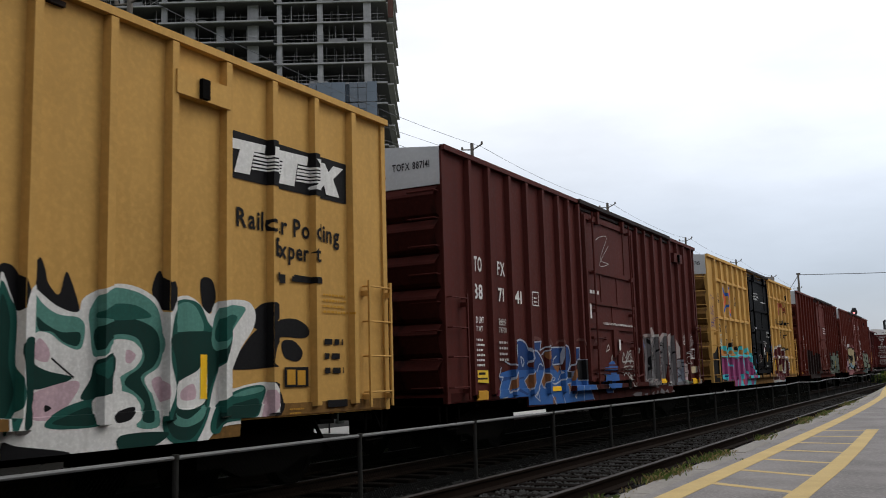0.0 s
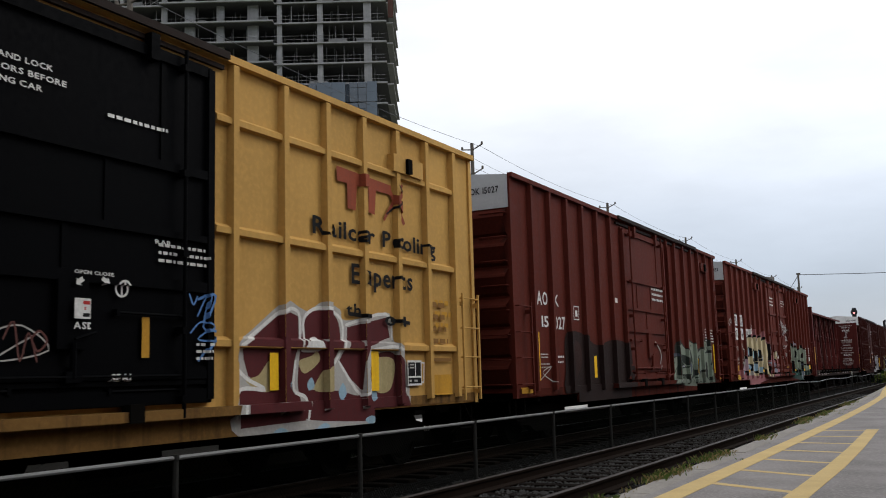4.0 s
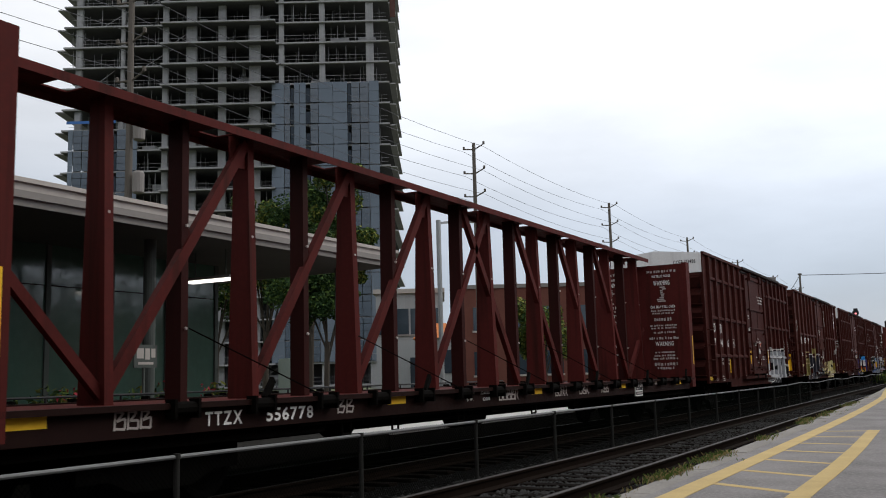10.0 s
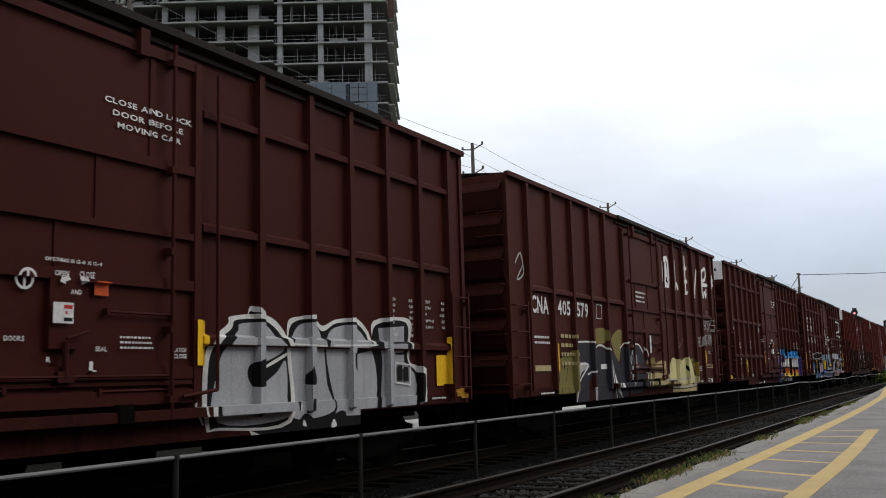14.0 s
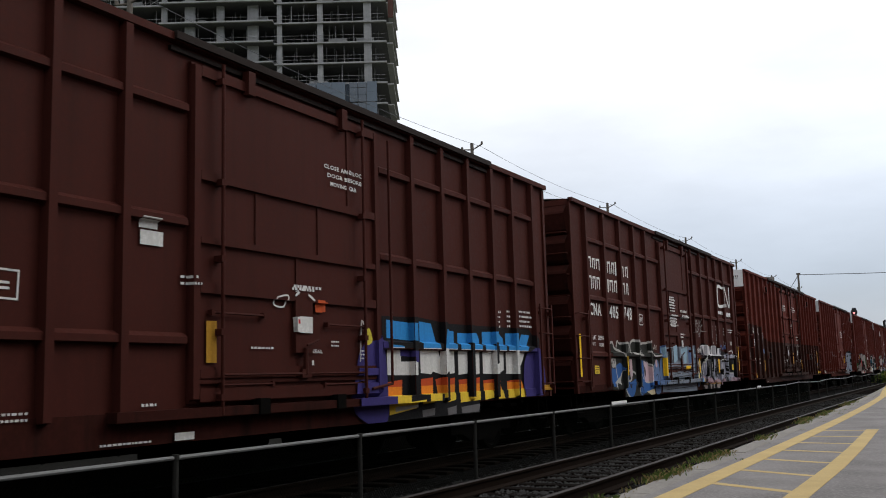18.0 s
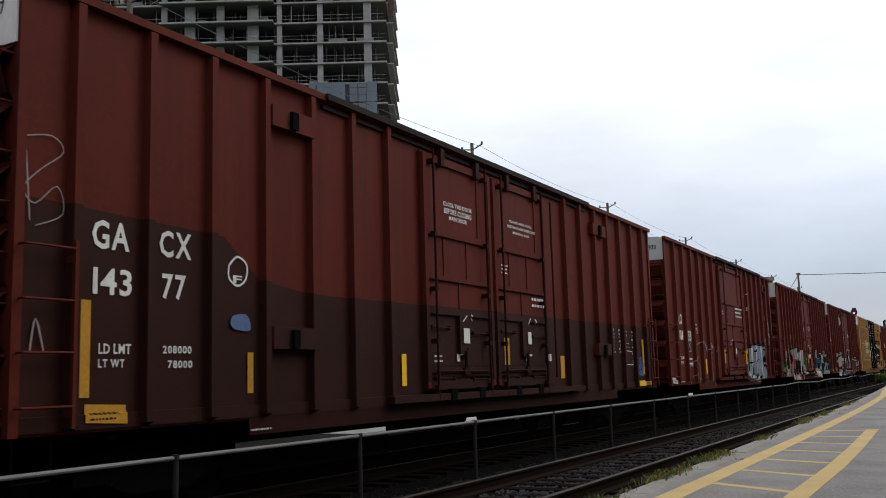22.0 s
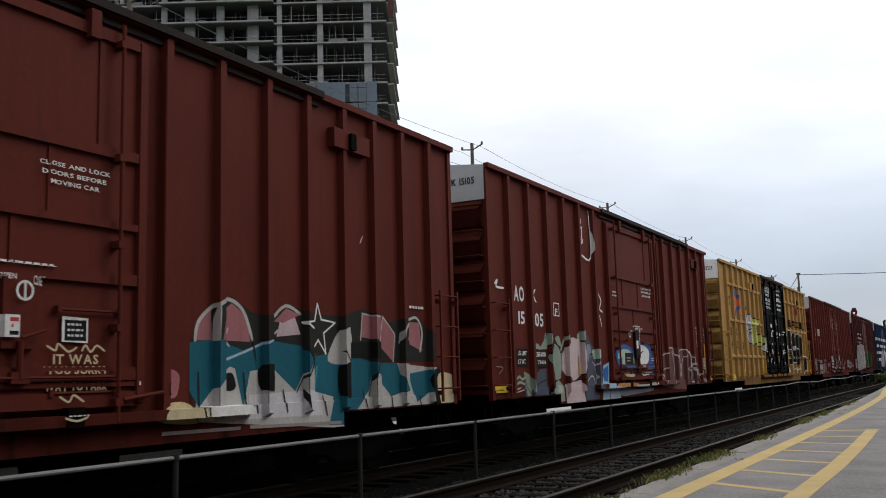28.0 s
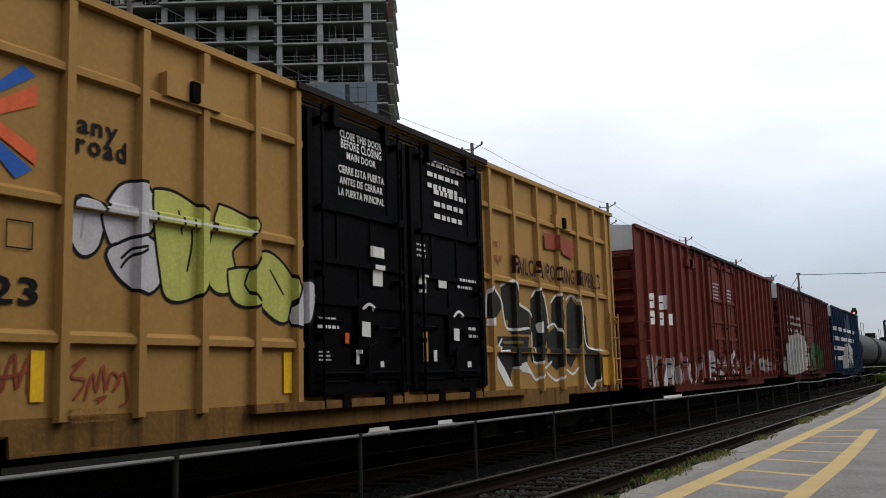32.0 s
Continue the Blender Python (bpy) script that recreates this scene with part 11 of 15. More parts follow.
d.table("W", 12.058, 12.651, 2.147, 2.678, 0.045, ["EXH 17-0", "EXW 10-8", "EW 9-7", "IL 50-6", "IW 9-6", "IH 13-1", "CU FT 6069"])
d.table("W", 13.110, 13.706, 2.458, 2.649, 0.045, ["A 8-2", "B 8-3", "H 16-10"])
d.patch("SLV", (11.31, 1.74), (11.30, 2.01), (11.39, 2.06), (11.51, 2.03), (11.62, 1.77))
d.patch("SLV", (11.65, 1.75), (11.64, 1.93), (11.79, 2.07), (11.95, 2.06), (11.96, 1.75))
d.patch("SLV", (12.07, 1.75), (12.11, 2.00), (12.30, 2.05), (12.42, 1.76))
d.patch("SLV", (12.53, 1.76), (12.61, 1.97), (12.81, 2.01), (12.86, 1.77))
d.patch("SLV", (10.55, 2.04), (10.61, 2.09), (10.93, 2.07), (11.07, 1.79), (10.84, 1.73), (10.70, 1.85))
d.patch("K", (11.07, 1.73), (11.11, 1.95), (11.28, 1.99), (11.30, 1.74))
d.patch("K", (11.97, 1.75), (11.97, 1.96), (12.09, 1.99), (12.07, 1.75))
d.patch("K", (12.43, 1.76), (12.36, 2.00), (12.58, 2.00), (12.52, 1.76))
d.patch("K", (10.98, 2.04), (11.11, 2.00), (11.30, 2.08), (11.15, 1.79), (11.08, 1.81))
d.stroke("W", 0.022, (10.50, 2.05), (10.61, 2.07), (10.93, 2.06))
d.stroke("W", 0.022, (11.30, 2.01), (11.39, 2.03), (11.51, 2.01))
d.stroke("W", 0.022, (11.70, 2.01), (11.82, 2.06), (11.95, 2.05))
d.stroke("W", 0.022, (12.11, 1.99), (12.30, 2.03))
d.stroke("W", 0.022, (11.32, 1.09), (11.34, 1.61))
d.stroke("W", 0.022, (11.75, 1.97), (11.78, 1.08))
d.stroke("W", 0.022, (10.86, 1.74), (10.77, 1.47), (10.49, 1.16))
d.stroke("W", 0.022, (12.93, 1.62), (13.55, 1.66), (13.82, 1.62))
d.stroke("W", 0.022, (14.39, 1.90), (14.70, 1.97), (14.93, 1.79), (15.18, 1.74))
d.patch("K", (11.11, 1.64), (11.31, 1.68), (11.29, 1.44), (11.04, 1.41))
d.patch("K", (11.56, 1.61), (11.68, 1.65), (11.76, 1.08), (11.62, 1.12))
d.patch("K", (12.42, 1.27), (12.58, 1.62), (12.59, 1.31), (12.45, 1.05))
d.patch("K", (12.75, 1.31), (12.99, 1.34), (12.87, 1.23), (12.93, 1.07))
d.patch("K", (11.95, 1.27), (12.31, 1.45), (12.26, 1.09), (12.06, 1.10))
d.patch("K", (10.95, 1.41), (10.89, 1.51), (10.82, 1.12), (10.98, 1.14))
d.patch("K", (13.52, 1.19), (13.95, 0.90), (13.48, 0.88))
d.patch("K", (14.58, 1.61), (14.93, 1.63), (14.88, 1.29), (14.53, 1.32))
d.patch("RS", (10.40, 0.97), (10.56, 1.16), (11.00, 1.04), (11.03, 0.96))
d.patch("RS", (11.17, 0.97), (11.21, 1.06), (11.67, 1.04), (11.72, 0.92))
d.patch("RS", (12.08, 0.95), (12.16, 1.04), (12.64, 1.00), (12.70, 0.92))
d.patch("RS", (12.81, 0.84), (12.87, 1.03), (13.42, 1.01), (13.55, 0.76))
d.patch("RS", (14.09, 0.89), (14.45, 1.05), (15.33, 1.02), (15.07, 0.88))
d.patch("YD2", (10.40, 0.92), (11.03, 0.92), (11.01, 0.87), (10.50, 0.88))
d.patch("YD2", (11.26, 0.90), (12.00, 0.92), (11.97, 0.87), (11.28, 0.88))
d.patch("YD2", (12.16, 0.91), (12.76, 0.91), (12.70, 0.86), (12.21, 0.87))
d.patch("WNT", (10.39, 0.87), (10.93, 0.85), (10.79, 0.74), (10.54, 0.76))
d.patch("WNT", (11.24, 0.87), (11.51, 0.86), (11.42, 0.73), (11.29, 0.74))
d.patch("WNT", (11.67, 0.87), (11.81, 0.87), (11.80, 0.74), (11.71, 0.75))
d.patch("WNT", (12.12, 0.87), (12.58, 0.85), (12.48, 0.73), (12.16, 0.76))
d.stroke("BL2", 0.030, (13.05, 2.04), (13.17, 2.11), (13.30, 1.98), (13.42, 2.08), (13.55, 1.99), (13.69, 2.11), (13.82, 1.99))
d.stroke("WN", 0.015, (13.46, 2.18), (13.62, 2.24), (13.82, 2.14), (13.62, 2.09), (13.49, 2.17))
d.bar("YL", 14.574, 1.288, 14.803, 1.485)
d.words("K", 14.566, 0.971, 14.796, 1.069, "ED")
d.bar("Y", 12.611, 1.222, 12.710, 1.663)
d.stroke("WN", 0.022, (9.72, 2.70), (9.85, 2.69), (9.87, 2.50), (9.70, 2.44))
d.stroke("WN", 0.022, (9.96, 2.49), (9.97, 2.78), (10.11, 2.77), (10.03, 2.66), (10.23, 2.54))
d.stroke("WN", 0.022, (10.28, 2.51), (10.37, 2.76), (10.43, 2.81), (10.54, 2.42))
d.stroke("WN", 0.022, (10.33, 2.63), (10.49, 2.67))
d.stroke("WN", 0.022, (10.80, 2.86), (10.63, 2.82), (10.61, 2.52), (10.84, 2.50))
d.stroke("WN", 0.022, (10.62, 2.66), (10.79, 2.70))
d.stroke("WN", 0.022, (10.22, 2.39), (10.38, 2.43), (10.34, 2.34), (10.25, 2.34))
d.stroke("W", 0.018, (9.96, 1.84), (9.97, 1.96), (10.06, 1.85), (10.07, 1.98))
d.stroke("W", 0.018, (10.10, 1.85), (10.11, 1.98), (10.19, 1.95), (10.12, 1.91), (10.20, 1.87), (10.10, 1.84))
d.stroke("W", 0.018, (10.21, 1.98), (10.24, 1.86), (10.27, 1.94), (10.31, 1.86), (10.33, 1.99))
d.stroke("W", 0.018, (10.34, 1.85), (10.38, 1.98), (10.45, 1.85))
d.stroke("W", 0.018, (10.36, 1.90), (10.43, 1.90))
d.done()
d = Livery("red_fifth")
d.patch("SB", (1.39, 1.03), (1.45, 1.24), (1.76, 1.23), (2.17, 1.42), (2.46, 1.43), (2.50, 0.81), (2.05, 0.78), (1.45, 0.85))
d.patch("DG", (1.40, 1.38), (1.66, 1.32), (1.76, 1.02), (1.49, 0.86))
d.patch("SB", (4.36, 1.54), (4.54, 2.05), (4.73, 2.18), (5.11, 1.90), (5.43, 1.54), (5.35, 0.75), (4.48, 0.75), (4.60, 1.22))
d.blob("SLB", (4.72, 1.89), (4.94, 1.93), (5.00, 1.73), (4.80, 1.56))
d.patch("MG", (2.44, 0.76), (2.62, 1.03), (2.86, 1.13), (3.06, 1.20), (3.29, 1.10), (3.33, 0.78), (2.85, 0.75))
d.blob("MG", (2.58, 1.73), (2.70, 1.89), (2.95, 1.92), (3.20, 1.78), (3.27, 1.49), (3.19, 1.24), (2.76, 1.23), (2.60, 1.49))
d.blob("MG", (2.45, 2.08), (2.59, 2.13), (2.65, 1.99), (2.55, 1.87), (2.43, 1.91))
d.blob("MG", (2.98, 2.03), (3.18, 2.07), (3.28, 1.87), (3.10, 1.91))
d.blob("MG", (1.85, 1.92), (2.13, 1.89), (2.19, 1.81), (1.87, 1.81))
d.patch("MG", (2.13, 1.79), (2.47, 2.02), (2.54, 1.81))
d.stroke("MG", 0.06, (3.23, 1.77), (3.36, 1.93), (3.53, 2.08))
d.patch("PI3", (3.25, 1.69), (3.66, 2.02), (3.97, 2.08), (4.41, 1.96), (4.55, 1.56), (4.38, 1.31), (3.94, 1.16), (3.93, 0.72), (3.41, 0.73), (3.37, 1.10), (3.64, 1.18), (3.27, 1.40))
d.patch("PI3", (3.74, 1.18), (4.35, 1.18), (4.51, 0.70), (3.90, 0.70))
d.blob("PI3", (4.00, 1.97), (4.23, 2.05), (4.38, 1.95), (4.17, 1.84))
d.blob("K", (3.65, 1.64), (3.76, 1.68), (3.83, 1.54), (3.73, 1.44))
d.blob("GP", (3.70, 1.61), (3.77, 1.62), (3.78, 1.52), (3.71, 1.50))
d.blob("MG", (4.18, 2.10), (4.42, 2.22), (4.67, 2.25), (4.66, 2.12), (4.38, 2.01))
d.blob("PG", (5.07, 1.80), (5.37, 1.83), (5.40, 1.66), (5.13, 1.63))
d.patch("K", (2.64, 1.21), (2.86, 1.23), (2.81, 0.88), (2.69, 0.84))
d.patch("MG", (2.71, 1.13), (2.81, 1.15), (2.78, 0.96))
d.blob("PG", (2.95, 0.97), (3.11, 1.11), (3.23, 0.96))
d.stroke("K", 0.025, (2.58, 1.71), (2.70, 1.89), (2.98, 1.92), (3.23, 1.77), (3.27, 1.47), (3.19, 1.22))
d.stroke("K", 0.022, (3.37, 1.10), (3.66, 1.18), (3.97, 1.17), (4.41, 1.31), (4.58, 1.56))
d.stroke("K", 0.022, (3.28, 1.69), (3.66, 2.02), (4.00, 2.08))
d.stroke("K", 0.022, (2.47, 2.01), (2.59, 2.13), (2.66, 1.99), (2.56, 1.86))
d.stroke("K", 0.022, (3.94, 1.16), (4.50, 1.16), (4.54, 0.70))
d.stroke("K", 0.02, (1.78, 1.23), (1.84, 1.03), (2.08, 1.15), (2.46, 1.22))
d.stroke("K", 0.02, (1.43, 1.24), (1.55, 1.04), (1.74, 0.93))
d.stroke("K", 0.022, (4.63, 1.97), (4.70, 1.56), (4.56, 1.08))
d.stroke("K", 0.02, (2.62, 1.21), (2.52, 0.79))
d.stroke("PI", 0.03, (4.56, 1.08), (4.98, 1.26), (5.17, 1.14))
d.stroke("WN", 0.022, (5.15, 1.48), (5.27, 1.23), (5.16, 1.06))
d.stroke("PI", 0.03, (5.06, 1.56), (5.22, 1.48), (5.32, 1.56))
d.patch("LB2", (5.55, 0.69), (5.74, 1.48), (6.14, 1.56), (6.02, 0.69))
d.patch("BL", (5.63, 1.37), (6.07, 1.49), (6.01, 1.12), (5.75, 1.13))
d.patch("LV", (6.06, 0.72), (6.11, 1.02), (6.81, 1.01), (6.79, 0.72))
d.patch("LB2", (5.78, 1.04), (6.12, 1.10), (6.06, 0.86))
d.stroke("MG", 0.05, (1.07, 1.25), (1.18, 1.29), (1.30, 1.24), (1.43, 1.27))
d.stroke("MG", 0.05, (1.05, 1.15), (1.20, 1.19), (1.39, 1.15))
d.stroke("WN", 0.02, (1.00, 1.06), (1.24, 1.09))
d.stroke("WN", 0.02, (1.00, 1.01), (1.34, 1.05))
d.stroke("K", 0.025, (4.86, 1.56), (4.90, 1.71), (5.10, 1.71), (5.09, 1.54))
d.blob("BL", (6.46, 1.76), (6.91, 1.95), (7.42, 1.95), (7.84, 1.79), (7.89, 1.53), (7.66, 1.43), (6.79, 1.46), (6.59, 1.56))
d.blob("PG", (6.66, 1.73), (6.92, 1.84), (7.42, 1.85), (7.75, 1.72), (7.82, 1.51), (6.99, 1.49), (6.96, 1.66), (6.69, 1.63))
d.patch("K", (7.15, 1.77), (7.79, 1.78), (7.79, 1.49), (7.16, 1.5))
d.rule("W", 0.03, (6.99, 1.49), (7.82, 1.49))
d.lines("WN", 2, 7.29, 1.56, 7.58, 1.7)
d.blob("BL", (8.36, 1.96), (8.89, 2.02), (9.31, 1.89), (9.42, 1.54), (9.23, 1.23), (8.89, 1.35))
d.blob("W", (8.38, 1.94), (8.79, 1.95), (9.11, 1.79), (8.95, 1.54), (8.39, 1.46))
d.blob("BL", (7.03, 1.28), (7.14, 1.42), (7.43, 1.43), (7.74, 1.32), (7.67, 1.21), (7.21, 1.21))
d.blob("CR", (7.03, 1.28), (7.28, 1.36), (7.67, 1.27), (7.59, 1.2), (7.04, 1.22))
d.blob("W", (8.33, 1.25), (8.7, 1.38), (9.15, 1.4), (9.29, 1.29), (8.51, 1.22))
d.blob("OR3", (6.35, 1.07), (7.67, 1.05), (7.59, 0.98), (6.36, 1.0))
d.blob("WN", (7.67, 1.01), (8.51, 1.01), (9.18, 1.04), (9.18, 0.94), (7.83, 0.96))
d.blob("SLB", (6.8, 0.95), (8.33, 0.9), (9.29, 0.92), (9.29, 0.83), (7.67, 0.78), (6.87, 0.78))
d.blob("DK", (6.74, 1.44), (7.07, 1.45), (7.06, 1.29), (6.74, 1.29))
d.patch("DK", (7.89, 2.39), (8.28, 2.42), (8.33, 2.05), (8.29, 1.25), (7.83, 1.27), (7.86, 1.79))
d.patch("W", (7.91, 2.07), (8.08, 2.08), (8.07, 1.89), (7.92, 1.88))
d.blob("WNT2", (10.27, 1.69), (11.0, 1.86), (11.78, 1.96), (12.72, 1.9), (13.59, 1.78), (13.76, 1.52), (13.63, 0.84), (10.28, 0.95))
d.stroke("SLV", 0.03, (10.27, 1.69), (10.93, 1.82))
d.stroke("SLV", 0.03, (10.27, 1.69), (10.29, 1.36), (10.79, 1.4))
d.stroke("SLV", 0.03, (10.29, 1.2), (10.56, 1.2), (10.26, 0.97), (10.98, 0.95))
d.stroke("SLV", 0.035, (10.96, 1.93), (11.46, 1.95), (11.51, 1.86))
d.stroke("SLV", 0.03, (11.11, 1.85), (11.11, 1.54), (10.97, 1.4), (11.13, 1.11), (11.12, 0.94))
d.stroke("SLV", 0.035, (11.41, 1.85), (11.58, 1.47), (11.46, 1.1), (11.6, 0.97))
d.stroke("SLV", 0.035, (11.51, 1.86), (11.91, 1.56), (11.98, 1.07))
d.stroke("SLV", 0.035, (11.81, 1.96), (12.11, 1.92), (12.29, 1.14))
d.stroke("SLV", 0.03, (12.0, 1.56), (12.17, 1.87), (12.75, 1.9), (13.08, 1.72))
d.stroke("SLV", 0.03, (12.14, 1.14), (12.41, 1.56), (12.74, 1.71), (12.81, 1.04))
d.stroke("SLV", 0.03, (12.81, 1.8), (13.03, 1.9), (13.58, 1.68), (13.46, 1.46), (12.86, 1.33))
d.stroke("SLV", 0.03, (12.96, 1.38), (13.59, 1.19), (13.65, 0.84))
d.stroke("SLV", 0.03, (13.76, 1.54), (13.98, 1.36), (13.74, 1.1))
d.stroke("SLV", 0.03, (13.75, 1.28), (14.02, 0.83))
d.stroke("WN", 0.025, (13.94, 1.38), (14.33, 1.29), (14.03, 1.2), (14.53, 1.21))
d.words("W", 1.06, 2.68, 1.51, 2.97, "AO")
d.words("W", 1.88, 2.7, 2.1, 2.96, "K")
d.words("W", 1.22, 2.26, 1.51, 2.5, "15")
d.words("W", 1.89, 2.24, 2.39, 2.5, "105")
d.rule("W", 0.025, (2.94, 2.73), (3.22, 2.73), (3.22, 2.48), (2.94, 2.48), (2.94, 2.73))
d.words("W", 3.01, 2.5, 3.14, 2.63, "F")
d.bar("DK", 1.09, 1.47, 1.58, 1.8)
d.bar("DK", 1.83, 1.46, 2.48, 1.79)
d.words("W", 1.14, 1.68, 1.52, 1.76, "LD LMT")
d.words("W", 1.14, 1.52, 1.46, 1.61, "LT WT")
d.words("W", 1.97, 1.66, 2.43, 1.75, "215600")
d.words("W", 2.04, 1.52, 2.42, 1.59, "70400")
d.bar("YD", 0.96, 1.24, 1.05, 2.15)
d.bar("YL", 0.13, 1.02, 0.62, 1.14)
d.lines("K", 1, 0.17, 1.05, 0.57, 1.07)
d.stroke("W", 0.045, (5.2, 4.91), (5.23, 3.86), (4.62, 3.88))
d.stroke("W", 0.045, (4.56, 4.79), (4.69, 4.64), (4.59, 4.38), (4.75, 4.49), (4.68, 4.13), (4.79, 4.22))
d.stroke("W", 0.04, (0.25, 2.93), (0.37, 3.0), (0.31, 2.88), (0.61, 2.87))
d.stroke("WNT", 0.02, (0.2, 1.48), (0.48, 1.45), (0.3, 1.35))
d.stroke("W", 0.04, (5.62, 3.07), (5.77, 2.92), (5.64, 2.75), (5.83, 2.68))
d.stroke("W", 0.04, (5.63, 2.59), (5.74, 2.36))
d.bar("YD", 4.19, 1.28, 4.27, 1.69)
d.lines("W", 2, 6.43, 3.07, 6.74, 3.24)
d.lines("W", 1, 7.88, 2.4, 8.49, 2.48)
d.stroke("W", 0.02, (8.13, 1.93), (8.19, 2.35), (8.38, 2.12))
d.words("W", 8.66, 3.388, 9.57, 3.450, "CLOSE AND LOCK")
d.words("W", 8.67, 3.295, 9.68, 3.357, "BOTH DOORS BEFORE")
d.words("W", 8.72, 3.202, 9.43, 3.263, "MOVING CAR")
d.bar("YD", 11.96, 1.24, 12.1, 1.67)
d.bar("YL", 15.55, 1.0, 16.02, 1.14)
d.bar("YD", 9.59, 1.54, 9.67, 2.0)
d.lines("W", 2, 9.22, 1.58, 9.49, 1.67)
d.bar("W", 9.31, 0.99, 9.38, 1.04)
d.table("W", 13.69, 14.22, 2.03, 2.56, 0.045, ["EXH 17-0", "EXW 10-8", "EW 9-7", "IL 50-6", "IW 9-6", "IH 13-1", "CU FT 6301"])
d.table("W", 14.55, 15.14, 2.20, 2.56, 0.048, ["EXH W 8-2", "EXW H 8-3", "H 16-10", "EMPTY CG 5-2", "FLOOR H 3-6"])
d.tally(14.469, 1.351, 14.950, 1.676)
d.bar("YD", 14.989, 1.210, 15.106, 2.121)
d.words("W", 14.675, 1.019, 14.941, 1.079, "LIFT AND")
d.words("W", 14.662, 0.951, 14.994, 1.016, "JACK HERE")
d.bar("WN", 14.559, 1.235, 14.792, 1.295)
d.patch("WNT2", (13.20, 1.80), (13.37, 1.64), (13.30, 1.42), (13.51, 1.48), (13.64, 1.19), (13.79, 0.87), (13.71, 0.74), (13.30, 0.77), (13.24, 0.90))
d.stroke("SLV", 0.035, (13.15, 1.87), (13.29, 1.76), (13.38, 1.63), (13.34, 1.50), (13.28, 1.43), (13.38, 1.43), (13.51, 1.48), (13.63, 1.51), (13.73, 1.40), (13.78, 1.28))
d.stroke("SLV", 0.045, (13.53, 1.40), (13.64, 1.16), (13.79, 0.89), (13.71, 0.75))
d.stroke("SLV", 0.030, (13.78, 1.28), (13.89, 1.08), (14.00, 0.85))
d.stroke("SLV", 0.035, (13.14, 1.34), (13.29, 1.32), (13.35, 1.20), (13.23, 1.06))
d.stroke("SLV", 0.030, (13.18, 0.98), (13.34, 0.99), (13.52, 0.97))
d.stroke("WN", 0.022, (13.75, 1.22), (13.82, 1.31), (14.08, 1.32), (13.78, 1.25), (13.99, 1.27), (13.96, 1.17), (13.83, 1.16))
d.stroke("WN", 0.022, (13.88, 1.56), (13.91, 1.40), (13.99, 1.27))
d.stroke("GL", 0.025, (14.03, 1.31), (14.01, 1.24), (14.08, 1.22), (14.08, 1.31), (14.16, 1.37), (14.14, 1.27))
d.stroke("WN", 0.020, (14.14, 1.29), (14.20, 1.17), (14.22, 1.01))
d.stroke("WN", 0.020, (14.21, 1.18), (14.29, 1.16), (14.38, 1.19))
d.bar("W", 14.453, 0.881, 14.541, 0.928)
d.ring(7.517, 2.231, 0.09)
d.words("W", 7.787, 2.335, 8.372, 2.405, "OPEN CLOSE")
d.done()
d = Livery("brown_second")
d.stroke("W", 0.14, (10.19, 4.36), (10.44, 4.43), (10.62, 4.42), (10.69, 4.15), (10.67, 3.72), (10.39, 3.70), (10.26, 3.69), (10.14, 3.92), (10.17, 4.31))
d.stroke("W", 0.115, (10.33, 3.76), (10.39, 4.03), (10.43, 4.32), (10.52, 4.06), (10.61, 3.82))
d.stroke("W", 0.115, (10.35, 3.96), (10.56, 3.98))
d.stroke("W", 0.115, (11.36, 4.44), (11.35, 4.03), (11.35, 3.64))
d.stroke("W", 0.115, (11.36, 3.65), (11.49, 3.80), (11.61, 3.66))
d.stroke("W", 0.115, (12.50, 4.66), (12.49, 3.58))
d.stroke("W", 0.115, (12.28, 4.29), (12.69, 4.35))
d.stroke("W", 0.115, (12.29, 3.58), (12.67, 3.62))
d.stroke("W", 0.115, (12.34, 3.93), (12.69, 3.95))
d.stroke("W", 0.115, (13.28, 4.38), (13.39, 3.91), (13.47, 3.51), (13.61, 3.88), (13.85, 4.37))
d.stroke("W", 0.115, (14.53, 4.40), (14.96, 4.53), (15.05, 4.36), (14.87, 4.17), (14.44, 4.10))
d.stroke("W", 0.115, (14.58, 4.42), (14.48, 3.76))
d.stroke("W", 0.115, (14.40, 3.98), (15.18, 4.01))
d.stroke("W", 0.115, (14.51, 3.76), (14.59, 3.60), (14.77, 3.76), (14.93, 3.61), (14.99, 3.85))
d.stroke("W", 0.115, (15.59, 4.13), (15.97, 4.06))
d.stroke("W", 0.115, (15.89, 4.37), (15.69, 3.81))
d.stroke("W", 0.115, (15.54, 3.92), (15.98, 4.24))
d.patch("OL2", (1.98, 1.01), (2.13, 1.56), (3.24, 1.84), (3.30, 0.97), (3.10, 0.67), (2.08, 0.73))
d.blob("OL2", (4.30, 2.16), (4.59, 2.30), (5.14, 2.29), (5.11, 2.00), (4.33, 1.98))
d.blob("OL2", (5.53, 2.09), (5.95, 2.29), (6.30, 2.25), (5.99, 1.55), (5.62, 1.87))
d.patch("OL2", (7.92, 1.55), (8.66, 1.69), (9.05, 1.29), (9.79, 1.02), (9.53, 0.91), (8.01, 0.93))
d.patch("OL2", (9.98, 0.90), (10.21, 1.55), (10.87, 1.41), (10.91, 0.88))
d.patch("OL2", (11.13, 0.90), (11.52, 1.55), (12.29, 1.57), (12.45, 0.90))
d.patch("OL2", (12.66, 0.94), (12.86, 1.43), (13.16, 1.40), (13.16, 0.93))
d.patch("DS", (3.27, 1.97), (4.26, 1.95), (4.36, 1.44), (3.88, 1.05), (3.85, 0.70), (3.17, 0.69), (3.19, 1.45))
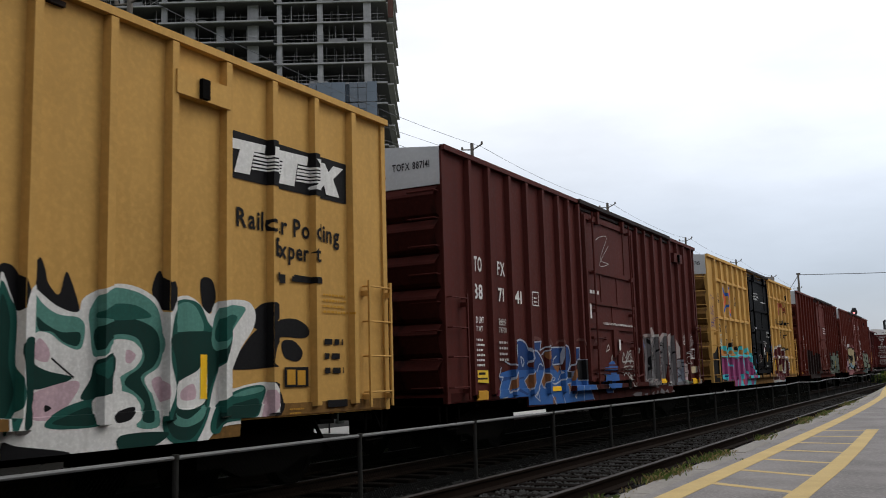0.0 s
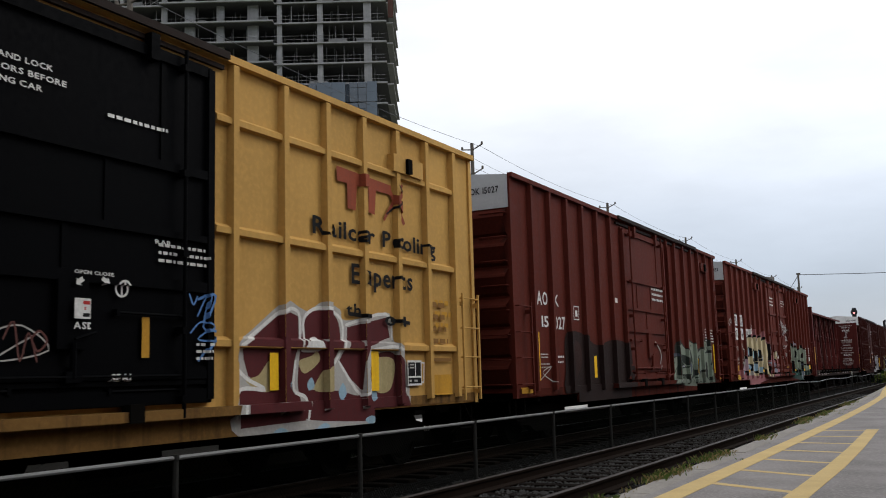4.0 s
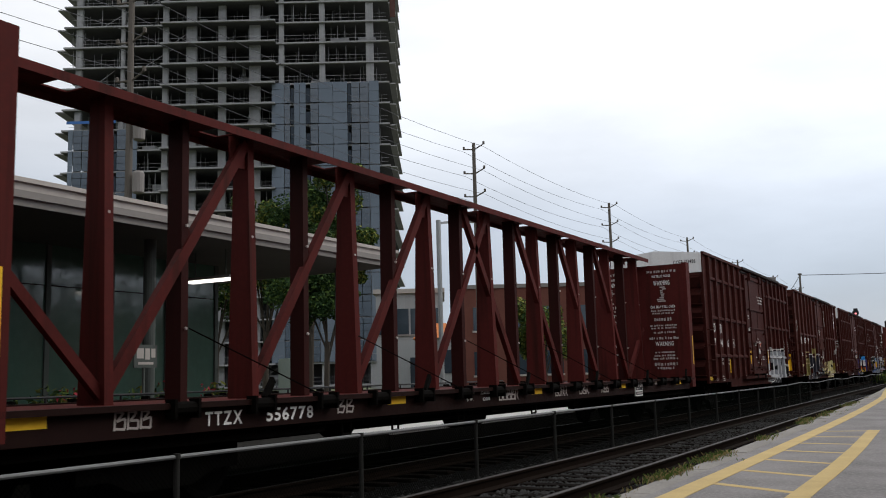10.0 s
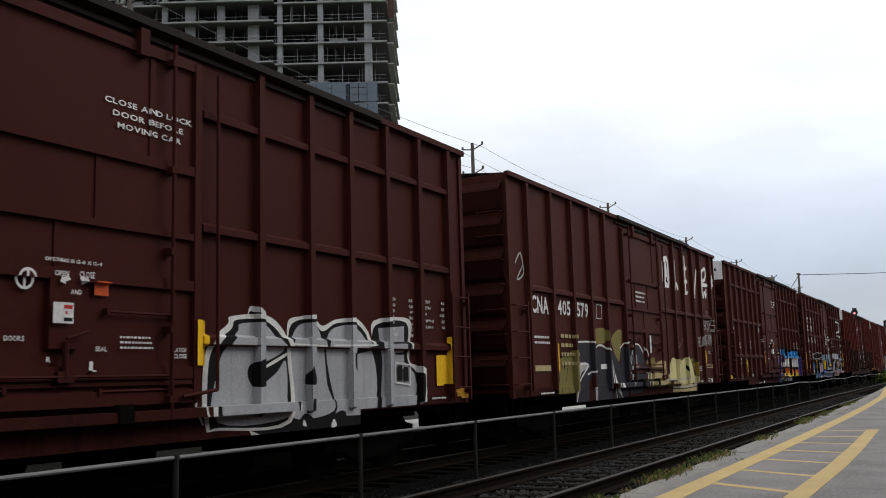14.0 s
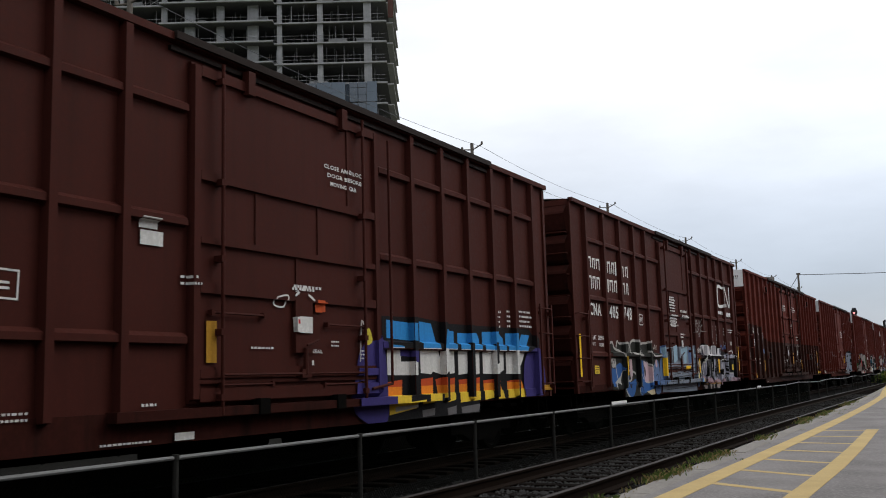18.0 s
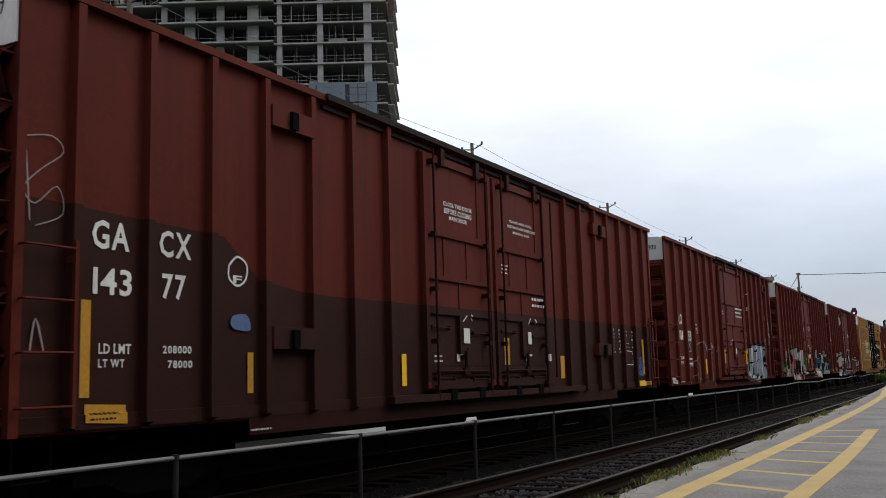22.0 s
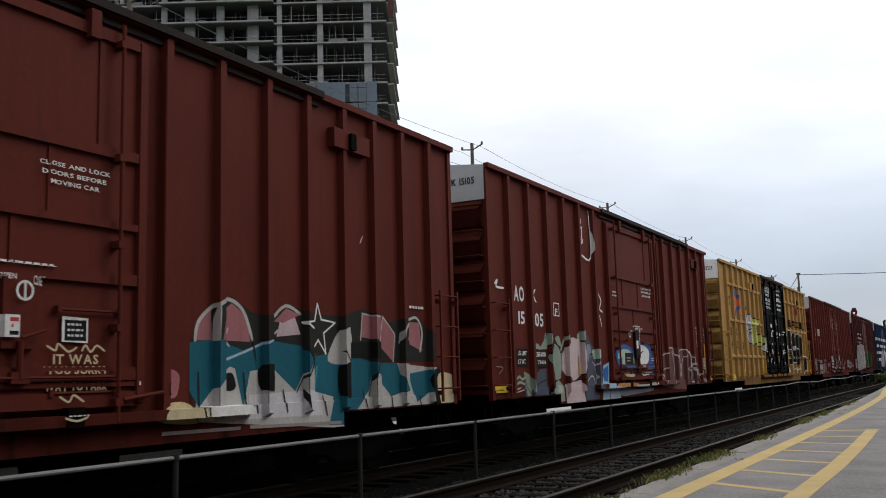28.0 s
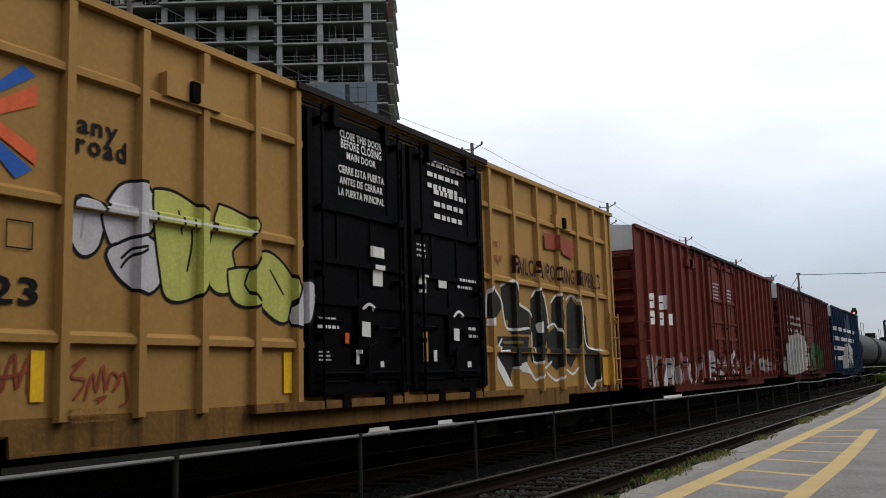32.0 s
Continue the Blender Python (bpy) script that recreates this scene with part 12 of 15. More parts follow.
d.patch("WN", (3.20, 1.06), (3.54, 1.35), (4.04, 1.46), (3.79, 1.55), (3.30, 1.54))
d.patch("DS", (4.39, 1.75), (4.81, 1.91), (5.35, 1.72), (5.38, 0.69), (4.33, 0.68))
d.patch("W", (4.74, 1.51), (5.14, 1.51), (5.13, 1.40), (4.73, 1.40))
d.patch("DS", (5.51, 1.87), (6.18, 1.43), (6.09, 0.73), (5.49, 0.69))
d.patch("W", (5.56, 1.55), (5.77, 0.89), (6.12, 0.72), (5.67, 1.31))
d.patch("DS", (6.17, 1.88), (6.70, 1.97), (6.75, 1.09), (6.46, 0.75), (6.04, 0.76))
d.patch("DS", (6.77, 1.78), (7.14, 1.98), (7.67, 1.92), (7.87, 1.42), (7.69, 0.83), (6.68, 0.78))
d.blob("GP", (7.01, 1.68), (7.21, 1.73), (7.24, 1.45), (7.01, 1.39))
d.stroke("W", 0.04, (3.29, 1.95), (3.22, 1.54), (3.95, 1.50), (3.41, 1.16), (3.10, 0.70))
d.stroke("W", 0.04, (3.29, 1.97), (4.33, 1.96), (4.37, 1.54))
d.stroke("W", 0.04, (4.28, 0.68), (4.39, 1.75), (4.81, 1.93), (5.36, 1.76), (5.46, 1.44))
d.stroke("W", 0.04, (5.46, 1.95), (5.56, 1.33), (5.69, 0.74))
d.stroke("W", 0.04, (6.11, 1.88), (6.67, 1.98), (6.67, 0.98))
d.stroke("W", 0.04, (6.67, 0.98), (6.91, 1.86), (7.38, 1.99), (7.75, 1.79))
d.stroke("W", 0.04, (3.88, 1.29), (4.37, 1.32), (4.36, 0.71))
d.stroke("W", 0.04, (8.05, 0.94), (9.70, 0.94))
d.stroke("W", 0.04, (9.94, 0.94), (13.17, 0.96))
d.stroke("W", 0.04, (10.36, 1.44), (10.19, 0.96))
d.stroke("W", 0.04, (11.69, 1.43), (11.50, 0.93))
d.stroke("W", 0.04, (8.26, 1.45), (8.12, 0.96))
d.stroke("W", 0.04, (7.84, 1.93), (8.07, 1.57), (7.84, 0.97))
d.rule("K", 0.022, (2.58, 1.52), (2.53, 1.38))
d.rule("K", 0.022, (2.07, 1.38), (2.15, 1.32))
d.rule("K", 0.022, (2.67, 1.25), (2.60, 1.16))
d.rule("K", 0.022, (2.85, 1.43), (2.91, 1.36))
d.rule("K", 0.022, (2.35, 1.81), (2.36, 1.67))
d.rule("K", 0.022, (2.69, 1.07), (2.69, 0.94))
d.rule("K", 0.022, (2.19, 1.61), (2.23, 1.49))
d.rule("K", 0.022, (2.56, 1.84), (2.53, 1.76))
d.rule("K", 0.022, (2.34, 1.04), (2.31, 0.91))
d.rule("K", 0.022, (3.10, 1.89), (3.09, 1.78))
d.rule("K", 0.022, (2.09, 1.46), (2.17, 1.40))
d.rule("K", 0.022, (2.76, 1.80), (2.78, 1.66))
d.rule("K", 0.022, (2.32, 1.92), (2.26, 1.82))
d.rule("K", 0.022, (2.11, 1.83), (2.12, 1.70))
d.rule("K", 0.022, (2.53, 1.49), (2.57, 1.43))
d.rule("K", 0.022, (2.73, 1.75), (2.76, 1.60))
d.rule("K", 0.022, (2.12, 1.32), (2.15, 1.25))
d.rule("K", 0.022, (2.32, 0.84), (2.41, 0.77))
d.rule("K", 0.022, (2.81, 0.87), (2.78, 0.76))
d.rule("K", 0.022, (2.12, 1.53), (2.16, 1.42))
d.rule("K", 0.022, (2.97, 1.85), (2.95, 1.71))
d.rule("K", 0.022, (2.71, 1.43), (2.71, 1.28))
d.rule("K", 0.022, (2.74, 1.92), (2.80, 1.83))
d.rule("K", 0.022, (2.56, 1.70), (2.57, 1.61))
d.rule("K", 0.022, (2.15, 1.24), (2.10, 1.12))
d.rule("K", 0.022, (2.07, 1.08), (2.13, 0.98))
d.rule("K", 0.02, (9.15, 1.44), (9.40, 1.41))
d.rule("K", 0.02, (8.30, 1.10), (8.47, 1.07))
d.rule("K", 0.02, (9.40, 1.38), (9.65, 1.38))
d.rule("K", 0.02, (9.38, 1.44), (9.49, 1.34))
d.rule("K", 0.02, (8.21, 1.11), (8.48, 1.05))
d.rule("K", 0.02, (8.01, 1.54), (8.15, 1.52))
d.rule("K", 0.02, (8.92, 1.08), (9.11, 1.09))
d.rule("K", 0.02, (8.90, 1.50), (9.03, 1.46))
d.rule("K", 0.02, (9.14, 1.54), (9.33, 1.47))
d.rule("K", 0.02, (9.23, 1.38), (9.52, 1.38))
d.patch("OLO", (10.37, 1.54), (10.45, 1.68), (10.92, 1.64), (11.0, 1.55), (11.23, 1.66), (11.57, 1.68), (12.15, 1.65), (12.23, 1.56), (12.47, 1.68), (12.91, 1.68), (13.18, 1.56), (13.18, 1.17), (13.36, 0.87), (13.46, 0.7), (10.38, 0.73))
d.patch("OL", (10.41, 1.62), (10.69, 1.57), (10.95, 1.55), (11.0, 1.45), (10.87, 1.3), (10.93, 1.24), (10.47, 1.25))
d.patch("OL", (11.08, 1.44), (11.3, 1.63), (11.57, 1.63), (11.47, 1.34), (11.61, 1.21), (10.99, 1.23), (11.11, 1.35))
d.patch("OL", (11.6, 1.63), (12.11, 1.62), (12.08, 1.27), (11.86, 1.2), (11.78, 1.34), (11.74, 1.56))
d.patch("OL", (12.19, 1.43), (12.47, 1.66), (12.84, 1.64), (12.63, 1.53), (12.68, 1.32), (12.81, 1.17), (12.2, 1.19))
d.patch("OL", (12.67, 1.49), (13.16, 1.58), (13.14, 1.25), (13.02, 1.17), (12.93, 1.44))
d.patch("BE", (10.37, 1.21), (13.07, 1.16), (13.12, 0.94), (13.4, 0.85), (13.35, 0.7), (10.38, 0.75))
d.blob("WN", (10.69, 1.55), (10.77, 1.55), (10.78, 1.26), (10.76, 1.1), (10.71, 1.31))
d.blob("WN", (11.04, 1.29), (11.21, 1.41), (11.24, 1.32), (11.12, 1.24))
d.blob("WN", (11.93, 1.44), (12.02, 1.5), (12.05, 1.22), (11.97, 1.13))
d.blob("WN", (12.39, 1.44), (12.51, 1.47), (12.55, 1.26), (12.47, 1.2))
d.blob("WN", (10.41, 1.55), (10.46, 1.61), (10.47, 1.52))
d.blob("WN", (12.21, 1.5), (12.31, 1.56), (12.31, 1.47))
d.blob("WN", (10.88, 1.05), (11.01, 1.14), (11.01, 1.02))
d.blob("WN", (11.31, 1.14), (11.54, 1.15), (11.51, 1.0), (11.32, 0.98))
d.blob("WN", (13.07, 0.86), (13.3, 0.86), (13.39, 0.74), (13.11, 0.75))
d.stroke("K", 0.04, (10.91, 1.3), (10.8, 1.06), (10.77, 0.91))
d.stroke("K", 0.04, (11.06, 1.24), (10.88, 1.03), (11.04, 1.02))
d.patch("K", (11.15, 1.22), (11.26, 0.9), (11.07, 0.91))
d.stroke("K", 0.04, (11.61, 1.21), (11.72, 0.98), (11.84, 0.92))
d.patch("K", (11.83, 1.02), (12.1, 1.06), (11.91, 0.98))
d.patch("K", (12.39, 1.09), (12.72, 0.93), (12.82, 0.89), (12.39, 0.94))
d.stroke("K", 0.045, (10.71, 1.25), (10.53, 1.3), (10.57, 0.92))
d.stroke("K", 0.04, (12.77, 1.17), (12.9, 0.94), (12.95, 0.73))
d.stroke("K", 0.03, (11.74, 1.56), (11.83, 1.28), (11.9, 1.22))
d.stroke("K", 0.03, (11.24, 1.56), (11.18, 1.35), (11.06, 1.25))
d.stroke("K", 0.03, (11.01, 0.85), (11.13, 0.71))
d.stroke("K", 0.03, (11.45, 0.84), (11.39, 0.72))
d.rule("WN", 0.04, (10.38, 0.87), (11.59, 0.86), (13.16, 0.9))
d.rule("OLO", 0.03, (10.38, 0.84), (11.59, 0.81), (13.16, 0.86))
d.stroke("WNT", 0.015, (11.16, 1.87), (11.22, 2.08), (11.39, 2.06), (11.32, 1.95), (11.23, 1.92), (11.7, 2.16), (11.77, 2.22))
d.blob("BE", (8.56, 1.43), (9.51, 1.58), (9.45, 1.01), (8.57, 0.95))
d.blob("YG2", (10.26, 1.07), (10.52, 1.66), (11.3, 1.58), (12.31, 1.71), (12.8, 1.24), (12.52, 0.95))
d.stroke("K", 0.03, (10.99, 1.58), (11.23, 1.06))
d.stroke("K", 0.03, (11.92, 1.5), (12.01, 1.08))
d.stroke("WN", 0.035, (0.32, 3.38), (0.56, 3.58), (0.68, 3.21), (0.37, 3.07), (0.64, 3.34))
d.words("W", 0.99, 2.5, 1.82, 2.84, "CNA")
d.words("W", 2.31, 2.52, 3.0, 2.82, "405")
d.words("W", 3.39, 2.52, 4.05, 2.83, "579")
d.rule("W", 0.02, (4.61, 2.83), (4.94, 2.83), (4.9, 2.52), (4.57, 2.52), (4.61, 2.83))
d.lines("W", 2, 0.99, 1.89, 1.87, 2.1)
d.bar("BE", 0.99, 1.38, 1.82, 1.49)
d.lines("W", 1, 1.23, 0.93, 1.9, 1.01)
d.bar("Y", 2.06, 1.37, 2.28, 1.92)
d.lines("BE", 4, 2.4, 1.46, 3.23, 2.2)
d.lines("W", 3, 7.32, 3.03, 8.26, 3.36)
d.bar("W", 8.13, 1.77, 8.45, 2.23)
d.bar("WN", 9.8, 1.07, 12.94, 0.99)
d.bar("Y", 11.05, 1.48, 11.14, 1.87)
d.bar("Y", 14.33, 1.52, 14.43, 1.92)
d.patch("BE", (14.33, 1.49), (15.16, 1.48), (15.15, 1.38), (14.33, 1.39))
d.bar("DK", 14.39, 1.41, 15.1, 1.46)
d.lines("W", 3, 13.14, 1.29, 13.86, 1.45)
d.lines("W", 3, 14.32, 0.93, 14.61, 1.08)
d.bar("WN", 13.46, 0.95, 13.7, 1.02)
d.lines("W", 2, 14.66, 1.82, 14.9, 1.94)
d.bar("W", 14.74, 0.93, 14.9, 1.05)
d.stroke("WN", 0.03, (14.34, 2.57), (14.33, 2.83), (14.46, 2.81), (14.44, 2.72), (14.34, 2.70))
d.stroke("WN", 0.03, (14.34, 2.70), (14.48, 2.68), (14.46, 2.58), (14.34, 2.57))
d.stroke("WN", 0.03, (14.54, 2.57), (14.53, 2.84))
d.stroke("WN", 0.03, (14.68, 2.85), (14.54, 2.69), (14.69, 2.57))
d.stroke("WN", 0.03, (14.90, 2.83), (14.78, 2.85), (14.76, 2.74), (14.90, 2.69), (14.86, 2.58), (14.75, 2.60))
d.stroke("WN", 0.03, (14.96, 2.86), (15.04, 2.72), (15.12, 2.87))
d.stroke("WN", 0.03, (15.04, 2.72), (15.02, 2.58))
d.stroke("WN", 0.03, (15.35, 2.85), (15.22, 2.88), (15.20, 2.76), (15.35, 2.70), (15.31, 2.58), (15.19, 2.61))
d.stroke("WN", 0.03, (13.50, 2.04), (13.49, 2.29), (13.60, 2.28), (13.59, 2.19), (13.49, 2.17))
d.stroke("WN", 0.03, (13.49, 2.17), (13.62, 2.15), (13.61, 2.06), (13.50, 2.04))
d.stroke("WN", 0.03, (13.80, 2.32), (13.67, 2.28), (13.67, 2.05), (13.80, 2.06))
d.stroke("WN", 0.03, (13.67, 2.18), (13.77, 2.19))
d.stroke("WN", 0.03, (13.97, 2.33), (13.96, 2.09), (13.89, 2.06), (13.85, 2.14))
d.stroke("WN", 0.03, (14.05, 2.07), (14.04, 2.34), (14.16, 2.32), (14.15, 2.23), (14.04, 2.21))
d.stroke("WN", 0.03, (14.04, 2.21), (14.19, 2.19), (14.17, 2.09), (14.05, 2.07))
d.stroke("WN", 0.03, (14.48, 2.36), (14.39, 2.39), (14.38, 2.28), (14.48, 2.23), (14.46, 2.11), (14.37, 2.14))
d.stroke("WN", 0.03, (14.52, 2.40), (14.66, 2.39))
d.stroke("WN", 0.03, (14.59, 2.40), (14.59, 2.12))
d.stroke("WN", 0.03, (14.75, 2.41), (14.69, 2.26), (14.75, 2.12), (14.81, 2.26), (14.75, 2.41))
d.stroke("WN", 0.03, (14.86, 2.12), (14.86, 2.41), (14.97, 2.36), (14.86, 2.27), (14.99, 2.13))
d.stroke("WN", 0.03, (15.04, 2.13), (15.05, 2.42), (15.10, 2.25), (15.14, 2.43), (15.17, 2.13))
d.stroke("WN", 0.022, (14.63, 3.02), (14.70, 3.15), (14.81, 3.11), (14.74, 3.02), (14.63, 3.02))
d.stroke("WN", 0.022, (15.16, 2.52), (15.17, 2.09), (15.24, 1.84))
d.stroke("WN", 0.022, (15.07, 2.52), (15.19, 2.57), (15.30, 2.52))
d.stroke("WN", 0.022, (14.68, 2.56), (14.82, 2.57))
d.stroke("WN", 0.022, (14.69, 2.50), (14.80, 2.51))
d.stroke("WN", 0.022, (14.76, 2.06), (14.85, 2.08))
d.done()
d = Livery("red_fourth")
d.patch("DO", (10.28, 1.79), (10.55, 2.17), (10.91, 2.28), (11.22, 2.13), (11.50, 2.09), (11.93, 2.26), (12.32, 2.15), (12.99, 2.15), (13.53, 2.27), (14.25, 2.12), (14.97, 2.27), (15.46, 1.94), (15.53, 1.56), (10.34, 1.56))
d.patch("WN", (10.34, 0.92), (10.38, 1.49), (10.82, 1.54), (12.49, 1.54), (13.24, 1.47), (14.38, 1.54), (15.56, 1.46), (15.87, 1.11), (15.67, 0.81), (14.05, 0.74), (12.96, 0.71))
d.patch("SLV", (11.20, 1.18), (12.48, 1.21), (12.59, 0.89), (11.20, 0.91))
d.patch("W", (10.38, 1.08), (11.10, 1.08), (11.20, 0.91), (10.38, 0.92))
d.patch("TL", (10.25, 1.25), (10.25, 1.76), (10.66, 1.80), (11.22, 1.65), (10.84, 1.48), (10.40, 1.07))
d.patch("TL", (10.73, 1.54), (11.50, 1.81), (12.17, 1.75), (12.32, 1.56), (12.05, 1.20), (11.62, 1.48), (11.22, 1.45), (11.10, 1.04), (10.96, 1.48))
d.patch("TL", (12.32, 1.61), (13.01, 1.69), (13.81, 1.54), (13.66, 1.16), (13.11, 0.74), (12.71, 0.76), (12.84, 1.11), (12.43, 1.19))
d.patch("TL", (13.13, 1.54), (14.41, 1.54), (14.61, 1.14), (14.24, 1.07), (13.81, 1.39))
d.patch("TL", (14.71, 1.38), (15.53, 1.46), (15.37, 1.12), (14.92, 0.97))
d.stroke("LB2", 0.03, (10.75, 1.56), (11.20, 1.69), (11.52, 1.80))
d.stroke("TE", 0.04, (12.49, 1.49), (12.43, 1.21))
d.patch("PI2", (10.67, 1.79), (10.73, 2.10), (10.91, 2.21), (11.16, 2.07), (11.22, 1.78))
d.patch("PI2", (10.34, 1.78), (10.39, 1.97), (10.57, 2.12), (10.59, 1.79))
d.stroke("WN", 0.045, (10.33, 1.78), (10.38, 1.98), (10.60, 2.16), (10.84, 2.25), (11.10, 2.13), (11.26, 1.80))
d.stroke("WN", 0.035, (10.63, 2.14), (10.61, 1.79))
d.stroke("WN", 0.03, (10.78, 1.79), (10.84, 1.93), (10.78, 1.81), (10.86, 1.73))
d.patch("PI", (11.69, 1.85), (11.77, 2.06), (12.04, 2.11), (12.16, 1.89))
d.patch("PI2", (11.64, 2.03), (11.88, 2.20), (12.15, 2.13), (11.82, 2.02))
d.stroke("WN", 0.04, (11.60, 2.05), (11.87, 2.23), (12.16, 2.14))
d.stroke("WN", 0.03, (11.66, 1.89), (11.81, 1.96), (11.94, 1.89), (12.10, 1.99))
d.rule("W", 0.03, (12.51, 2.29), (12.59, 2.09), (12.89, 2.06), (12.64, 1.92), (12.68, 1.66), (12.52, 1.83), (12.31, 1.61), (12.41, 1.91), (12.19, 2.04), (12.45, 2.07), (12.51, 2.29))
d.blob("WN", (12.73, 1.56), (12.86, 1.84), (13.07, 2.00), (13.26, 1.92), (13.21, 1.56))
d.patch("PI2", (13.48, 1.89), (13.53, 2.20), (13.88, 2.17), (13.81, 1.86))
d.rule("WN", 0.03, (13.48, 1.85), (13.53, 2.21), (13.91, 2.17), (13.82, 1.84))
d.patch("PI2", (13.94, 1.78), (14.04, 2.19), (14.35, 1.95), (14.29, 1.56))
d.rule("WN", 0.03, (13.94, 1.76), (14.04, 2.19), (14.36, 1.95), (14.30, 1.56))
d.patch("PI2", (14.56, 1.87), (14.75, 2.14), (15.05, 2.14), (15.13, 1.71))
d.stroke("WN", 0.04, (14.47, 1.83), (14.59, 2.09), (14.97, 2.21), (15.14, 1.99), (15.06, 1.71))
d.blob("K", (11.35, 1.45), (11.50, 1.53), (11.66, 1.39), (11.59, 1.22), (11.39, 1.25))
d.blob("K", (10.77, 1.39), (10.91, 1.43), (10.97, 1.27), (10.82, 1.24))
d.blob("K", (12.96, 1.47), (13.13, 1.52), (13.11, 1.10), (12.95, 1.18))
d.patch("K", (13.14, 1.81), (13.85, 1.83), (13.85, 1.61), (13.13, 1.60))
d.blob("K", (15.31, 1.37), (15.62, 1.48), (15.79, 1.02), (15.41, 0.91))
d.blob("CR", (9.80, 0.95), (9.86, 1.10), (10.13, 1.14), (10.35, 1.05), (10.35, 0.91))
d.blob("PK2", (9.89, 1.32), (9.97, 1.47), (10.10, 1.41), (10.06, 1.20), (9.91, 1.20))
d.blob("CR", (15.61, 1.37), (16.18, 1.29), (16.21, 0.83), (15.67, 0.90))
d.rule("WNT", 0.05, (9.86, 0.83), (11.01, 0.82))
d.rule("WNT", 0.05, (11.20, 0.82), (12.96, 0.78))
d.stroke("DO", 0.022, (10.38, 1.44), (10.40, 0.96))
d.stroke("DO", 0.022, (11.10, 1.43), (11.16, 0.96))
d.stroke("DO", 0.022, (11.81, 1.22), (11.87, 0.96))
d.stroke("DO", 0.022, (12.20, 1.21), (12.25, 0.94))
d.stroke("DO", 0.022, (12.60, 1.13), (12.67, 0.88))
d.stroke("DO", 0.022, (13.50, 1.18), (13.62, 0.88))
d.stroke("DO", 0.022, (14.21, 1.09), (14.26, 0.81))
d.stroke("DO", 0.022, (14.99, 1.06), (15.05, 0.83))
d.stroke("DO", 0.022, (10.25, 1.24), (10.35, 0.94))
d.stroke("DO", 0.022, (11.26, 1.80), (11.32, 1.56))
d.stroke("DO", 0.022, (12.17, 1.75), (12.32, 1.56), (12.07, 1.19))
d.stroke("DO", 0.022, (13.01, 1.69), (13.13, 1.52))
d.stroke("DO", 0.022, (13.81, 1.54), (13.66, 1.10))
d.blob("GN", (0.42, 1.32), (0.57, 1.42), (0.73, 1.50), (0.92, 1.50), (1.04, 1.56), (0.98, 1.25), (0.76, 1.15), (0.65, 0.85), (0.43, 0.85))
d.blob("GN", (1.48, 1.64), (1.65, 1.77), (1.77, 1.56), (1.82, 1.36), (1.58, 1.41), (1.45, 1.48))
d.patch("DO", (1.65, 1.72), (1.76, 2.00), (1.89, 2.09), (2.05, 2.31), (2.34, 2.31), (2.59, 2.15), (3.39, 2.24), (3.68, 2.35), (4.20, 2.22), (4.88, 2.14), (5.98, 2.16), (6.50, 1.88), (6.81, 1.24), (6.58, 0.76), (5.87, 0.72), (2.37, 0.77), (1.66, 1.23))
d.patch("WNB", (0.75, 1.09), (0.77, 1.31), (1.05, 1.31), (1.07, 1.54), (1.17, 1.56), (1.35, 1.34), (1.51, 1.43), (1.66, 1.28), (1.81, 1.17), (1.98, 0.99), (2.33, 0.96), (2.26, 0.79), (1.63, 0.89), (0.99, 0.87))
d.blob("WNT", (1.08, 1.47), (1.18, 1.44), (1.14, 1.33), (1.07, 1.37))
d.blob("WNT", (1.29, 1.30), (1.37, 1.24), (1.33, 1.16))
d.blob("WNT", (1.53, 1.29), (1.61, 1.23), (1.57, 1.15), (1.50, 1.21))
d.blob("WNT", (0.92, 1.23), (0.99, 1.15), (0.94, 1.06))
d.blob("WNT", (1.72, 1.14), (1.81, 1.08), (1.77, 1.00))
d.blob("W", (1.17, 1.14), (1.36, 1.16), (1.56, 1.05), (1.30, 1.01))
d.rule("K", 0.03, (0.74, 1.31), (1.05, 1.31), (1.07, 1.53))
d.rule("K", 0.028, (1.35, 1.34), (1.29, 1.23), (1.22, 1.18))
d.rule("K", 0.03, (1.66, 1.28), (1.56, 1.00), (2.28, 0.95))
d.rule("K", 0.025, (0.76, 1.01), (1.60, 0.99))
d.stroke("K", 0.022, (0.96, 0.90), (1.23, 0.95), (1.50, 0.88), (1.84, 0.92))
d.stroke("GN", 0.16, (2.25, 2.30), (2.25, 2.10), (2.29, 1.93))
d.stroke("GN", 0.14, (2.81, 2.16), (2.99, 2.22), (3.15, 2.21))
d.stroke("GN", 0.12, (3.76, 2.35), (3.74, 2.08), (3.84, 1.82))
d.stroke("GN", 0.1, (5.03, 2.28), (5.12, 1.92))
d.stroke("GN", 0.14, (6.61, 1.48), (6.53, 1.15))
d.patch("GP", (1.76, 1.83), (1.83, 1.94), (2.10, 2.09), (2.24, 1.89), (2.45, 1.67), (2.53, 1.50), (2.50, 1.27), (2.34, 1.21), (2.25, 0.99), (2.07, 0.99), (1.98, 1.20), (1.80, 1.28))
d.blob("RD", (1.86, 1.92), (2.04, 2.00), (2.16, 1.81), (2.42, 1.64), (2.45, 1.35), (2.28, 1.28), (2.18, 1.06), (2.09, 1.06), (2.02, 1.28), (1.83, 1.39), (1.82, 1.75))
d.patch("GP", (2.57, 2.10), (3.04, 2.04), (3.01, 1.67), (2.82, 1.26), (2.72, 0.94), (2.54, 0.93), (2.60, 1.44), (2.48, 1.56))
